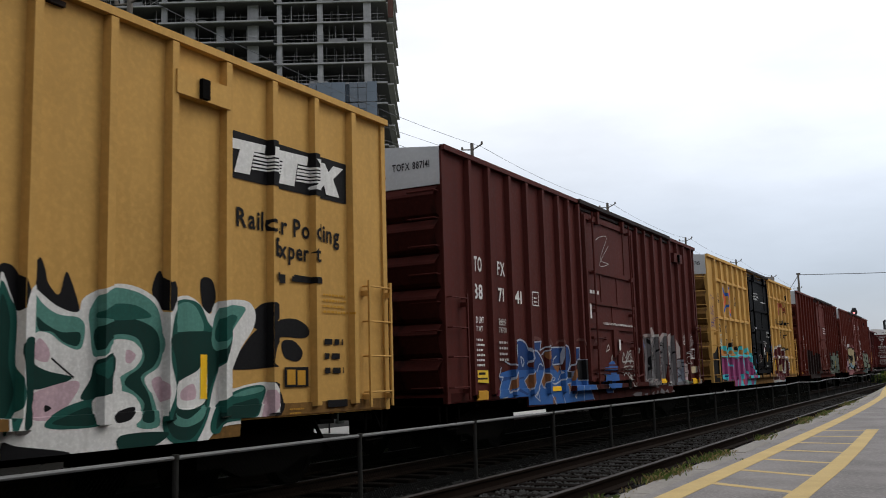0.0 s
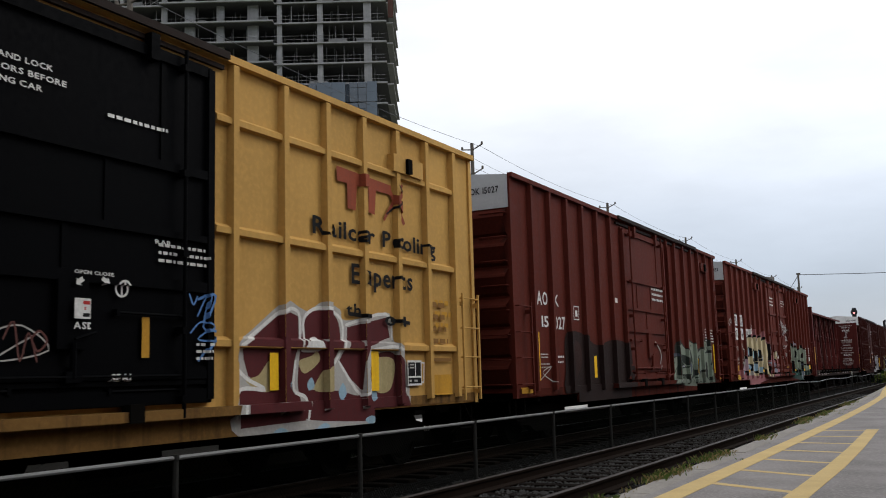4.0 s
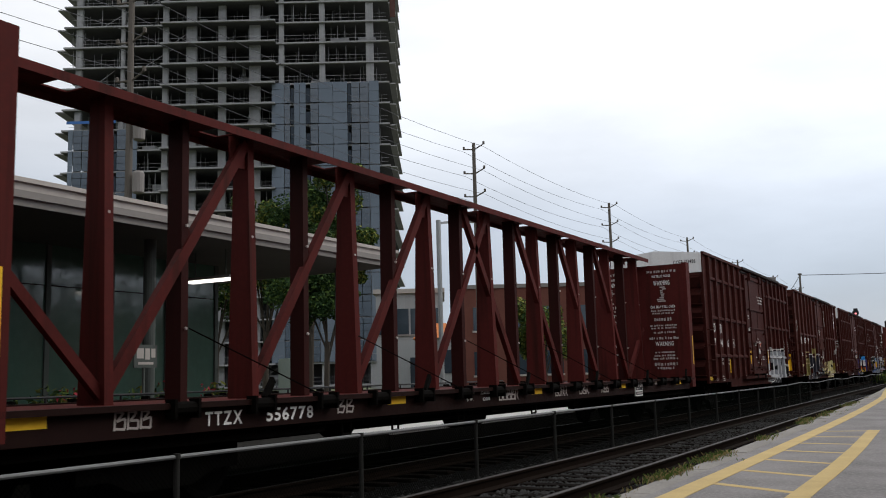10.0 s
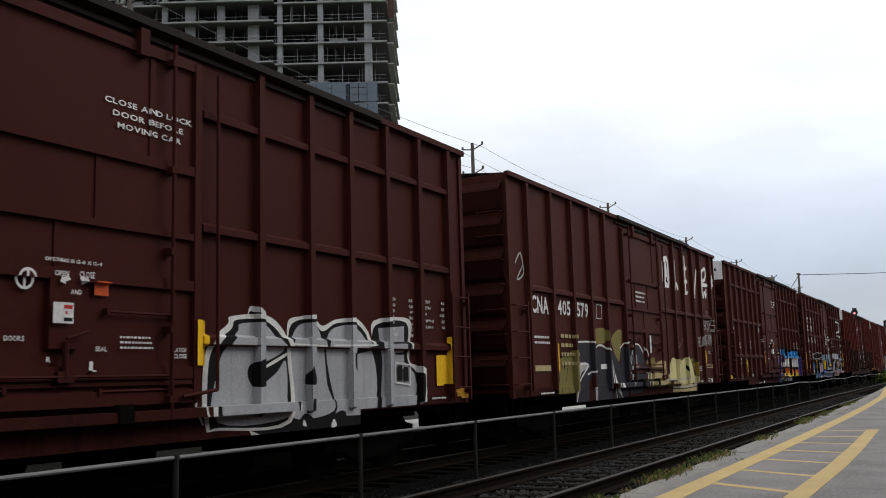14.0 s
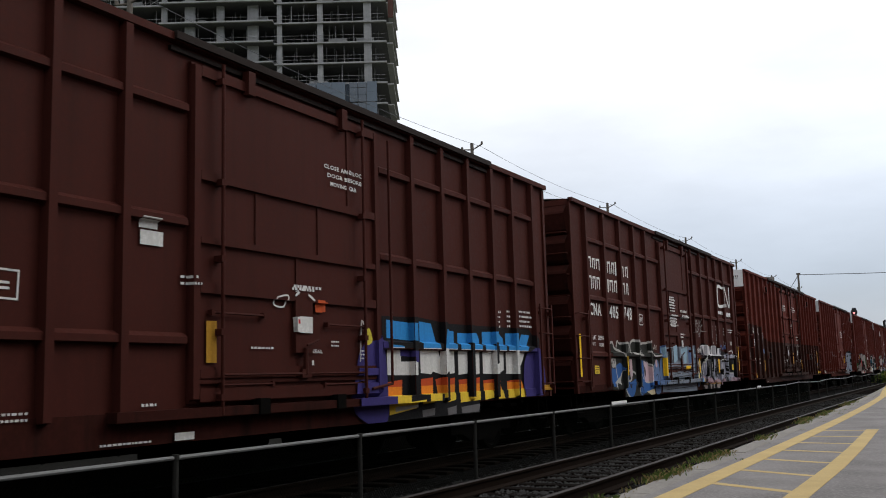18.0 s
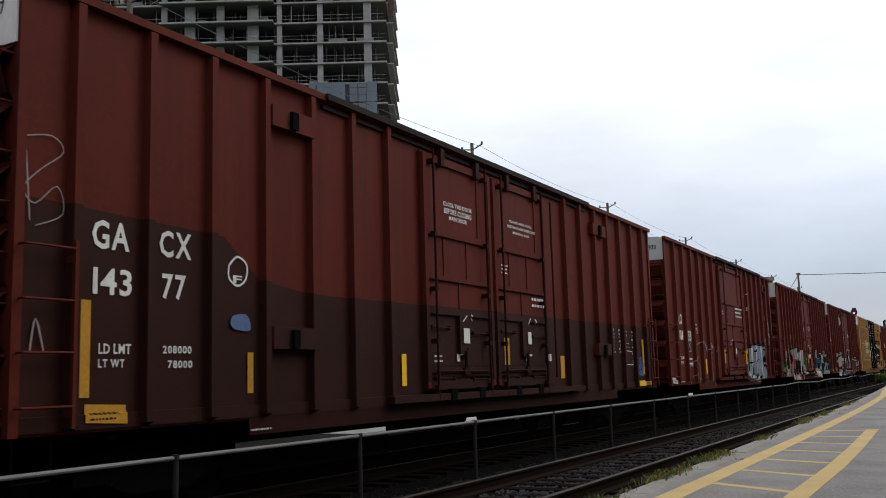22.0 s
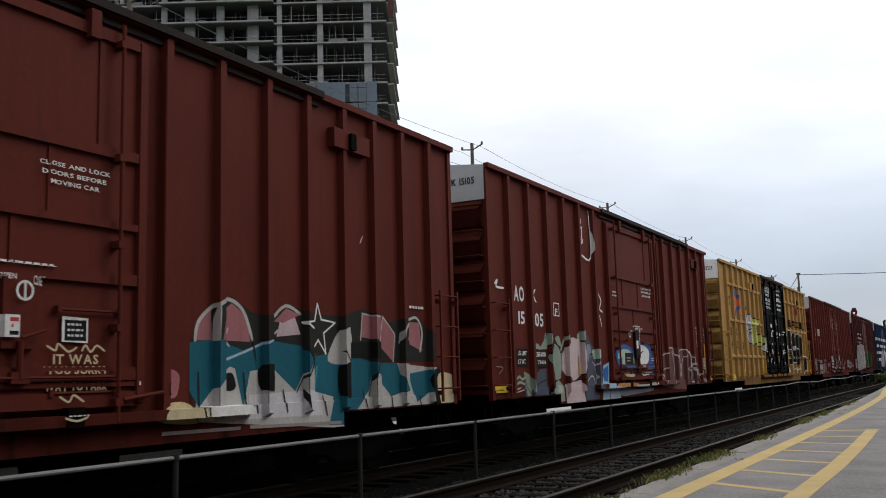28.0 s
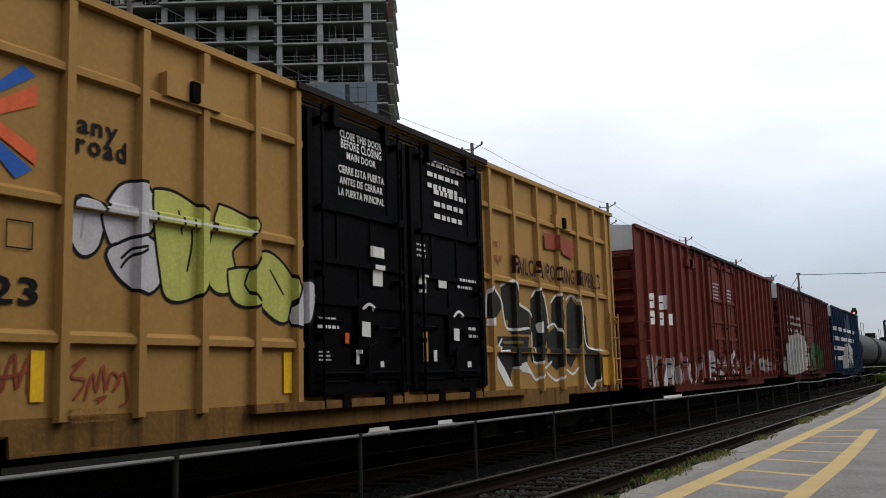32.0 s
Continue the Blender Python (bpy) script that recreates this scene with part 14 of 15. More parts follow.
d.words("K", 1.92, 2.06, 2.44, 2.31, "22")
d.words("K", 2.86, 2.05, 3.36, 2.3, "23")
d.rule("K", 0.018, (3.02, 2.78), (3.28, 2.78), (3.28, 2.54), (3.02, 2.54), (3.02, 2.78))
d.bar("Y", 0.94, 1.21, 1.16, 1.67)
d.words("K", 1.16, 1.63, 1.56, 1.67, "LD LMT")
d.words("K", 1.16, 1.47, 1.52, 1.52, "LT WT")
d.words("K", 1.99, 1.48, 2.38, 1.52, "81000")
d.patch("YL", (1.07, 1.15), (1.57, 1.13), (1.57, 0.92), (1.07, 0.95))
d.lines("K", 2, 1.11, 0.97, 1.52, 1.1)
d.bar("Y", 3.3, 1.2, 3.44, 1.65)
d.bar("Y", 6.81, 1.18, 6.97, 1.67)
d.words("W", 7.97, 4.56, 9.0, 4.7, "CLOSE THIS DOOR")
d.words("W", 7.99, 4.42, 8.99, 4.58, "BEFORE CLOSING")
d.words("W", 8.12, 4.28, 8.84, 4.41, "MAIN DOOR")
d.words("W", 7.92, 4.07, 9.04, 4.21, "CIERRE ESTA PUERTA")
d.words("W", 7.94, 3.92, 9.0, 4.05, "ANTES DE CERRAR")
d.words("W", 7.91, 3.76, 9.03, 3.89, "LA PUERTA PRINCIPAL")
d.lines("W", 3, 10.3, 4.23, 11.56, 4.77)
d.lines("W", 3, 10.49, 3.76, 11.59, 4.34)
d.bar("W", 8.65, 3.0, 9.0, 3.15)
d.patch("W", (8.7, 2.89), (8.95, 2.89), (8.94, 2.6), (8.69, 2.6))
d.patch("W", (9.96, 2.86), (10.18, 2.86), (10.17, 2.59), (9.95, 2.59))
d.bar("W", 10.56, 2.7, 10.82, 2.82)
d.lines("W", 2, 11.19, 2.72, 11.81, 2.94)
d.lines("W", 3, 9.91, 3.12, 10.17, 3.37)
d.lines("W", 2, 7.4, 1.96, 7.88, 2.16)
d.lines("W", 3, 7.42, 1.56, 7.69, 1.7)
d.patch("W", (8.32, 2.09), (8.52, 2.08), (8.52, 1.88), (8.31, 1.89))
d.bar("OR", 8.0, 1.79, 8.09, 1.93)
d.patch("W", (10.91, 2.08), (11.09, 2.07), (11.08, 1.88), (10.9, 1.89))
d.bar("YD", 10.03, 1.56, 10.17, 2.0)
d.stroke("W", 0.04, (8.35, 2.26), (8.52, 2.33), (8.68, 2.26))
d.stroke("W", 0.04, (10.92, 2.26), (11.11, 2.35), (11.3, 2.27))
d.lines("W", 2, 11.51, 1.93, 11.85, 2.17)
d.bar("W", 8.84, 1.48, 8.93, 1.56)
d.bar("W", 10.34, 1.56, 10.44, 1.73)
d.bar("W", 11.44, 1.47, 11.57, 1.56)
d.bar("W", 8.25, 1.52, 8.32, 1.71)
d.words("DK2", 13.4, 3.18, 18.14, 3.6, "RAILCAR POOLING EXPERTS")
d.patch("RB", (14.99, 4.11), (15.74, 4.13), (15.7, 3.81), (15.02, 3.79))
d.lines("RB", 2, 12.63, 3.29, 13.02, 3.79)
d.patch("RB", (15.89, 4.12), (16.59, 4.1), (16.54, 3.71), (15.91, 3.77))
d.bar("YD", 18.05, 1.05, 18.61, 1.67)
d.words("YD2", 3.64, 1.09, 4.13, 1.13, "EMPTY LOAD")
d.lines("YD2", 2, 3.65, 0.99, 4.23, 1.02)
d.lines("YD2", 1, 3.23, 0.75, 3.61, 0.75)
d.lines("YD2", 1, 3.92, 0.74, 4.24, 0.76)
d.lines("YD2", 1, 6.54, 1.07, 6.71, 1.13)
d.done()
d = Livery("red_third")
d.patch("LV", (10.09, 2.01), (10.51, 2.13), (11.23, 2.11), (11.71, 2.26), (12.69, 2.31), (13.96, 2.18), (13.96, 0.94), (13.24, 0.8), (10.37, 0.83), (9.99, 1.02))
d.patch("W", (10.32, 1.87), (10.64, 2.0), (10.76, 1.0), (10.38, 0.9))
d.patch("W", (11.22, 1.99), (11.54, 2.14), (11.65, 1.57), (11.25, 0.99))
d.patch("W", (11.99, 2.01), (12.34, 2.16), (12.47, 0.96), (12.02, 0.97))
d.patch("W", (12.99, 2.03), (13.36, 2.12), (13.4, 0.93), (12.91, 0.94))
d.patch("LB2", (10.85, 1.57), (11.13, 1.46), (11.02, 1.01), (10.84, 1.02))
d.patch("LB2", (12.65, 2.05), (12.86, 2.03), (12.79, 1.57), (12.59, 1.57))
d.stroke("K", 0.05, (10.22, 1.99), (10.2, 1.01), (10.55, 0.9))
d.stroke("K", 0.05, (11.05, 2.07), (10.85, 1.57), (11.03, 0.88))
d.stroke("K", 0.05, (11.82, 2.15), (11.9, 1.57), (11.63, 0.86))
d.stroke("K", 0.05, (12.81, 2.17), (12.78, 1.45), (12.52, 0.84))
d.stroke("K", 0.05, (13.84, 2.14), (13.66, 1.45), (13.81, 0.92))
d.stroke("K", 0.04, (11.17, 1.54), (11.65, 1.57))
d.stroke("K", 0.04, (12.09, 1.54), (12.57, 1.66))
d.stroke("K", 0.03, (10.31, 1.54), (10.69, 1.65))
d.stroke("K", 0.03, (13.12, 1.69), (13.48, 1.45))
d.stroke("SLV", 0.03, (10.6, 4.0), (10.9, 4.13), (10.99, 3.82), (10.6, 3.44), (10.9, 3.58))
d.stroke("SLV", 0.025, (10.52, 2.66), (10.69, 2.45), (10.42, 2.27))
d.stroke("SLV", 0.03, (14.96, 3.29), (15.1, 2.9), (14.83, 2.49))
d.stroke("WNT", 0.03, (1.85, 1.41), (2.51, 1.49), (2.81, 1.76), (2.97, 2.03), (3.64, 2.18))
d.stroke("WNT", 0.03, (1.85, 1.41), (2.09, 1.0), (2.42, 0.71), (2.81, 0.83))
d.stroke("WNT", 0.025, (2.8, 1.47), (3.27, 1.52), (3.34, 1.19), (2.94, 0.82))
d.stroke("WNT", 0.025, (2.93, 1.62), (3.22, 1.71), (3.23, 1.93))
d.stroke("WNT", 0.03, (3.68, 2.14), (3.82, 1.56), (3.66, 0.93))
d.stroke("WNT", 0.02, (3.76, 1.56), (4.2, 1.56))
d.stroke("WNT", 0.025, (4.55, 0.9), (4.67, 1.56), (5.08, 1.88))
d.stroke("WNT", 0.02, (4.96, 1.56), (5.04, 1.04), (5.26, 0.8))
d.stroke("WNT", 0.03, (4.34, 1.88), (4.91, 2.15), (5.33, 1.99))
d.stroke("WNT", 0.03, (5.41, 1.91), (5.88, 2.14), (5.9, 1.92))
d.stroke("WNT", 0.02, (3.17, 0.95), (3.45, 1.18), (3.35, 1.48))
d.stroke("WNT", 0.02, (2.43, 1.14), (2.73, 1.2), (2.93, 1.49))
d.stroke("WNT", 0.02, (4.15, 0.91), (4.32, 1.48))
d.stroke("LB2", 0.05, (3.64, 2.18), (3.78, 2.03), (3.93, 2.1))
d.stroke("LB2", 0.05, (4.2, 2.11), (4.34, 1.96), (4.44, 2.09))
d.stroke("LB2", 0.05, (4.91, 2.13), (5.07, 2.02), (5.19, 2.07))
d.stroke("LB2", 0.04, (2.46, 1.56), (2.51, 1.42))
d.stroke("K", 0.06, (10.09, 1.99), (10.51, 2.11), (11.23, 2.08), (11.7, 2.23), (12.69, 2.29), (13.95, 2.15), (13.92, 0.94), (12.49, 0.86), (10.38, 0.86), (10.02, 1.04), (10.09, 1.99))
d.stroke("K", 0.05, (10.55, 1.94), (10.62, 1.02))
d.stroke("K", 0.04, (11.37, 2.0), (11.46, 1.0))
d.stroke("K", 0.05, (12.38, 2.02), (12.31, 0.98))
d.stroke("K", 0.04, (13.26, 1.91), (13.19, 0.96))
d.blob("K", (11.12, 1.4), (11.59, 1.34), (11.49, 1.0), (11.1, 1.01))
d.blob("K", (11.91, 1.39), (12.13, 1.57), (12.18, 0.99), (11.92, 0.97))
d.blob("K", (10.3, 1.46), (10.5, 1.51), (10.51, 1.03), (10.29, 1.03))
d.blob("K", (13.55, 1.94), (13.77, 1.92), (13.72, 1.57), (13.5, 1.57))
d.words("W", 1.08, 2.65, 1.57, 2.96, "AO")
d.words("W", 1.92, 2.67, 2.16, 2.94, "K")
d.words("W", 1.17, 2.21, 1.58, 2.48, "111")
d.words("W", 1.92, 2.2, 2.5, 2.49, "933")
d.rule("W", 0.025, (2.99, 2.7), (3.28, 2.69), (3.27, 2.44), (2.99, 2.44), (2.99, 2.7))
d.words("W", 3.06, 2.47, 3.2, 2.6, "F")
d.words("W", 1.15, 1.64, 1.58, 1.73, "LD LMT")
d.words("W", 1.15, 1.5, 1.52, 1.58, "LT WT")
d.lines("W", 2, 1.92, 1.47, 2.51, 1.73)
d.bar("Y", 0.96, 1.22, 1.07, 2.12)
d.patch("W", (0.15, 1.14), (0.64, 1.12), (0.65, 0.95), (0.16, 0.98))
d.lines("K", 2, 0.2, 1.0, 0.6, 1.09)
d.bar("Y", 4.09, 1.2, 4.24, 1.66)
d.bar("Y", 6.5, 1.51, 6.67, 1.97)
d.bar("Y", 9.72, 1.48, 9.95, 1.97)
d.stroke("LB2", 0.02, (1.87, 2.17), (2.43, 2.16), (1.92, 1.88), (2.48, 1.89))
d.stroke("LB2", 0.02, (1.97, 2.01), (2.12, 2.18), (2.38, 1.86))
d.lines("W", 3, 8.58, 3.12, 9.8, 3.54)
d.lines("W", 2, 6.52, 3.15, 6.75, 3.3)
d.lines("W", 1, 5.61, 3.03, 5.84, 3.12)
d.stroke("W", 0.02, (7.51, 2.26), (7.68, 2.32), (7.67, 2.18), (7.51, 2.18))
d.bar("W", 8.07, 1.85, 8.22, 2.03)
d.lines("W", 1, 5.63, 1.09, 5.83, 1.14)
d.lines("W", 1, 1.02, 0.98, 1.37, 1.05)
d.table("W", 13.85, 14.28, 1.99, 2.50, 0.044, ["EXH 17-0", "EXW 10-8", "EW 9-7", "IL 50-6", "IW 9-6", "IH 13-1", "CU FT 6301"])
d.table("W", 14.62, 15.19, 2.16, 2.52, 0.047, ["EXH W 8-2", "EXW H 8-3", "H 16-10", "EMPTY CG 5-2", "FLOOR H 3-6"])
d.stroke("WN", 0.03, (14.55, 3.13), (14.59, 2.76), (14.60, 3.03), (14.64, 2.76), (14.65, 3.15))
d.stroke("WN", 0.03, (14.70, 2.77), (14.74, 3.16), (14.80, 2.79))
d.stroke("WN", 0.03, (14.71, 2.93), (14.78, 2.92))
d.stroke("WN", 0.03, (14.93, 3.15), (14.85, 3.18), (14.84, 3.02), (14.94, 2.96), (14.92, 2.80), (14.84, 2.83))
d.stroke("WN", 0.03, (14.98, 2.81), (14.97, 3.20), (15.08, 3.14), (14.98, 3.00))
d.stroke("WN", 0.03, (15.52, 3.73), (15.52, 3.95))
d.stroke("WN", 0.03, (15.64, 3.98), (15.52, 3.83), (15.64, 3.75))
d.stroke("WN", 0.03, (15.81, 3.99), (15.72, 3.99), (15.70, 3.90), (15.81, 3.88), (15.78, 3.78), (15.69, 3.78))
d.stroke("WN", 0.03, (15.86, 3.80), (15.86, 4.02), (15.97, 4.00), (15.86, 3.91), (15.99, 3.82))
d.stroke("WN", 0.03, (15.54, 3.68), (15.57, 3.43), (15.59, 3.62), (15.62, 3.44), (15.64, 3.70))
d.stroke("WN", 0.03, (15.72, 3.72), (15.68, 3.58), (15.73, 3.46), (15.78, 3.60), (15.72, 3.72))
d.stroke("WN", 0.03, (15.82, 3.47), (15.92, 3.76))
d.stroke("WN", 0.03, (15.81, 3.74), (15.92, 3.49))
d.stroke("WN", 0.03, (15.96, 3.50), (15.96, 3.77))
d.stroke("WN", 0.03, (16.06, 3.79), (15.96, 3.62), (16.07, 3.52))
d.stroke("WN", 0.03, (15.58, 3.29), (15.66, 3.42), (15.74, 3.31))
d.stroke("WN", 0.03, (15.60, 3.34), (15.72, 3.35))
d.stroke("WN", 0.03, (15.80, 3.32), (15.87, 3.45), (15.96, 3.35))
d.stroke("WN", 0.03, (15.82, 3.37), (15.94, 3.39))
d.stroke("WN", 0.03, (14.29, 3.49), (14.34, 3.34), (14.41, 3.25))
d.stroke("WN", 0.03, (14.65, 3.23), (14.78, 3.32), (14.93, 3.29), (14.92, 3.21))
d.stroke("WN", 0.03, (14.55, 2.72), (14.74, 2.72), (14.93, 2.68))
d.stroke("WN", 0.03, (14.93, 2.67), (15.24, 2.56), (15.03, 2.73), (14.93, 2.67))
d.stroke("WN", 0.03, (14.48, 3.11), (14.55, 2.94), (14.60, 2.81))
d.stroke("K", 0.06, (10.59, 2.09), (10.43, 1.57), (10.50, 1.06))
d.stroke("K", 0.06, (11.15, 2.10), (10.97, 1.51), (11.04, 0.92))
d.stroke("K", 0.06, (10.49, 1.51), (11.06, 1.57))
d.stroke("K", 0.06, (11.63, 1.97), (11.37, 1.44), (11.64, 1.04), (12.05, 1.44), (11.89, 2.01), (11.62, 1.95))
d.stroke("K", 0.06, (12.43, 2.04), (12.27, 1.16), (12.70, 1.02), (13.08, 2.06))
d.stroke("K", 0.06, (13.46, 2.06), (13.15, 0.95))
d.stroke("K", 0.06, (13.46, 2.06), (14.02, 1.87), (13.42, 1.57), (14.04, 0.93))
d.stroke("K", 0.06, (10.28, 2.13), (11.50, 2.24), (14.60, 2.17))
d.done()
d = Livery("brown_third")
d.patch("K", (9.85, 2.2), (10.94, 2.22), (11.78, 2.16), (12.87, 2.16), (14.96, 2.17), (15.33, 1.91), (15.09, 0.7), (13.78, 0.63), (11.99, 0.65), (10.75, 0.63), (9.87, 0.62))
d.banded((9.97, 2.15), (10.83, 2.12), (10.79, 1.86), (9.97, 1.89))
d.banded((9.97, 1.8), (10.35, 1.78), (10.35, 1.56), (10.68, 1.56), (10.68, 1.36), (9.98, 1.37))
d.banded((9.98, 1.27), (10.37, 1.3), (10.36, 0.98), (10.8, 1.0), (10.75, 0.88), (9.98, 0.81))
d.banded((10.89, 2.16), (11.25, 2.14), (11.51, 1.63), (11.61, 2.06), (11.98, 2.04), (11.98, 1.38), (11.69, 1.36), (11.62, 1.41), (11.55, 1.36), (11.27, 1.41), (11.23, 1.37), (10.91, 1.39))
d.banded((10.91, 1.3), (11.27, 1.32), (11.27, 0.94), (10.92, 0.93))
d.banded((11.35, 1.29), (11.58, 1.32), (11.57, 1.01), (11.44, 0.98))
d.banded((11.67, 1.28), (11.98, 1.31), (11.96, 0.96), (11.69, 0.93))
d.banded((12.1, 2.02), (12.44, 2.02), (12.43, 1.37), (12.11, 1.35))
d.banded((12.43, 2.02), (12.78, 2.04), (12.88, 1.93), (12.86, 1.36), (12.58, 1.34), (12.57, 1.86), (12.43, 1.87))
d.banded((12.11, 1.27), (12.4, 1.28), (12.39, 0.99), (12.53, 0.99), (12.55, 1.28), (12.86, 1.3), (12.83, 0.93), (12.12, 0.91))
d.banded((12.99, 2.06), (13.6, 2.08), (13.82, 1.96), (13.81, 1.42), (13.6, 1.35), (13.53, 1.35), (13.54, 1.89), (13.37, 1.89), (13.37, 1.35), (12.99, 1.36))
d.banded((13.37, 1.51), (13.54, 1.56), (13.53, 1.35), (13.37, 1.35))
d.banded((12.99, 1.25), (13.35, 1.26), (13.35, 0.95), (13.0, 0.92))
d.banded((13.45, 1.24), (13.6, 1.28), (13.86, 0.78), (13.58, 0.74))
d.banded((13.91, 2.06), (14.3, 2.07), (14.3, 1.82), (14.45, 1.83), (14.61, 2.06), (14.97, 2.05), (14.61, 1.56), (14.44, 1.41), (14.35, 1.34), (13.91, 1.35))
d.banded((13.93, 1.22), (14.24, 1.24), (14.23, 0.87), (13.92, 0.85))
d.banded((14.3, 1.21), (14.52, 1.24), (14.83, 0.87), (14.53, 0.82))
d.patch("WN", (10.14, 0.92), (10.78, 0.94), (10.78, 0.89), (10.14, 0.85))
d.patch("SG", (10.89, 0.84), (11.28, 0.86), (11.26, 0.75), (10.9, 0.74))
d.patch("SG", (11.67, 0.84), (11.97, 0.87), (11.96, 0.74), (11.69, 0.73))
d.patch("SG", (12.13, 0.84), (12.82, 0.87), (12.75, 0.74), (12.16, 0.74))
d.patch("SG", (13.0, 0.83), (13.3, 0.85), (13.28, 0.75), (13.01, 0.74))
d.patch("PU", (10.33, 1.73), (10.8, 1.71), (10.81, 1.55), (10.63, 1.55), (10.62, 1.63), (10.33, 1.64))
d.words("W", 0.9, 2.53, 1.22, 2.81, "IC")
d.words("W", 0.86, 2.07, 1.18, 2.32, "21")
d.words("W", 1.81, 2.08, 2.14, 2.32, "12")
d.words("W", 2.66, 2.08, 2.87, 2.32, "6")
d.rule("W", 0.025, (3.68, 2.35), (3.99, 2.34), (3.98, 2.09), (3.68, 2.1), (3.68, 2.35))
d.words("W", 3.75, 2.12, 3.9, 2.25, "F")
d.words("W", 1.78, 1.63, 2.21, 1.71, "LD LMT")
d.words("W", 1.78, 1.48, 2.14, 1.56, "LT WT")
d.words("W", 2.61, 1.64, 3.06, 1.71, "213900")
d.words("W", 2.7, 1.49, 3.06, 1.56, "72100")
d.bar("Y", 0.73, 1.21, 0.93, 1.66)
d.bar("Y", 3.09, 1.21, 3.21, 1.65)
d.bar("YL", -0.06, 1.0, 0.42, 1.12)
d.lines("K", 1, -0.02, 1.02, 0.38, 1.05)
d.lines("W", 2, 0.76, 0.98, 1.07, 1.07)
d.lines("W", 3, 1.9, 0.95, 2.14, 1.14)
d.lines("W", 2, 3.49, 1.03, 4.14, 1.14)
d.lines("W", 1, 2.29, 0.75, 2.69, 0.77)
d.lines("W", 1, 4.89, 0.75, 5.53, 0.79)
d.bar("W", 5.36, 2.73, 5.67, 2.88)
d.bar("W", 5.34, 2.9, 5.59, 3.01)
d.lines("W", 1, 5.41, 1.1, 5.62, 1.17)
d.bar("W", 7.82, 1.9, 8.08, 2.1)
d.lines("W", 1, 7.78, 2.44, 8.41, 2.53)
d.stroke("W", 0.02, (7.41, 2.31), (7.61, 2.34), (7.58, 2.21), (7.4, 2.22), (7.41, 2.31))
d.lines("W", 1, 6.99, 1.69, 7.49, 1.75)
d.bar("OR", 8.26, 2.18, 8.42, 2.3)
d.bar("YD", 6.26, 1.54, 6.42, 1.99)
d.bar("W", 5.84, 0.75, 6.12, 0.83)
d.lines("W", 2, 5.92, 2.35, 6.15, 2.49)
d.blob("PU", (9.12, 1.5), (9.29, 1.78), (9.56, 1.84), (9.87, 1.85), (9.9, 0.74), (9.1, 0.88))
d.blob("PU", (9.33, 1.72), (9.64, 1.79), (9.72, 1.56), (9.41, 1.56))
d.blob("PU", (14.68, 1.56), (15.11, 1.82), (15.54, 1.56), (15.6, 1.04), (15.06, 0.84), (14.65, 0.94))
d.blob("YG", (9.29, 1.89), (9.42, 2.01), (9.5, 1.84), (9.37, 1.78))
d.stroke("WN", 0.03, (9.2, 1.56), (9.25, 2.11), (9.37, 1.84))
d.words("W", 8.43, 4.067, 9.38, 4.140, "CLOSE AND LOCK")
d.words("W", 8.5, 3.957, 9.29, 4.030, "DOOR BEFORE")
d.words("W", 8.56, 3.847, 9.16, 3.920, "MOVING CAR")
d.lines("W", 1, 7.74, 2.41, 8.25, 2.49)
d.stroke("W", 0.03, (7.75, 2.35), (7.84, 2.41))
d.stroke("W", 0.03, (8.01, 2.37), (8.13, 2.31))
d.bar("OR", 8.2, 2.17, 8.35, 2.32)
d.patch("W", (7.75, 2.09), (7.88, 2.09), (7.89, 1.9), (7.76, 1.91))
d.bar("RD", 7.78, 2.01, 7.82, 2.06)
d.words("W", 8.13, 1.66, 8.34, 1.7, "SEAL")
d.bar("W", 8.12, 1.51, 8.16, 1.57)
d.lines("W", 2, 8.53, 1.74, 8.69, 1.83)
d.lines("W", 4, 13.53, 2.14, 13.71, 2.48)
d.lines("W", 4, 13.96, 2.16, 14.11, 2.51)
d.lines("W", 4, 14.49, 2.18, 15.08, 2.53)
d.lines("W", 3, 9.18, 1.58, 9.33, 1.7)
d.bar("W", 15.26, 1.91, 15.35, 2.26)
d.bar("YD", 15.37, 1.02, 15.87, 1.12)
d.done()
d = Livery("red_dark_base")
d.patch("DK3", (0.1, 0.93), (18.95, 0.93), (18.95, 2.44), (9.5, 2.42), (4.3, 2.40), (3.3, 2.5), (2.7, 2.95), (0.1, 3.02))
d.words("W", 7.76, 4.05, 8.76, 4.14, "CLOSE THIS DOOR")
d.words("W", 7.78, 3.93, 8.73, 4.04, "BEFORE CLOSING")
d.words("W", 7.94, 3.83, 8.55, 3.92, "MAIN DOOR")
d.words("W", 10.25, 4.094, 11.27, 4.160, "CLOSE AND LOCK")
d.words("W", 10.17, 3.994, 11.38, 4.060, "BOTH DOORS BEFORE")
d.words("W", 10.38, 3.894, 11.13, 3.960, "MOVING CAR")
d.words("W", 0.86, 2.64, 1.32, 2.92, "GA")
d.words("W", 1.72, 2.64, 2.18, 2.92, "CX")
d.words("W", 0.88, 2.2, 1.36, 2.46, "143")
d.words("W", 1.76, 2.21, 2.1, 2.47, "77")
d.stroke("W", 0.025, (2.77, 2.63), (2.91, 2.74), (3.07, 2.66), (3.05, 2.49), (2.91, 2.41), (2.77, 2.49), (2.77, 2.63))
d.words("W", 2.84, 2.44, 2.99, 2.53, "F")
d.words("W", 0.96, 1.63, 1.36, 1.73, "LD LMT")
d.words("W", 0.96, 1.5, 1.28, 1.58, "LT WT")
d.words("W", 1.78, 1.64, 2.19, 1.72, "208000")
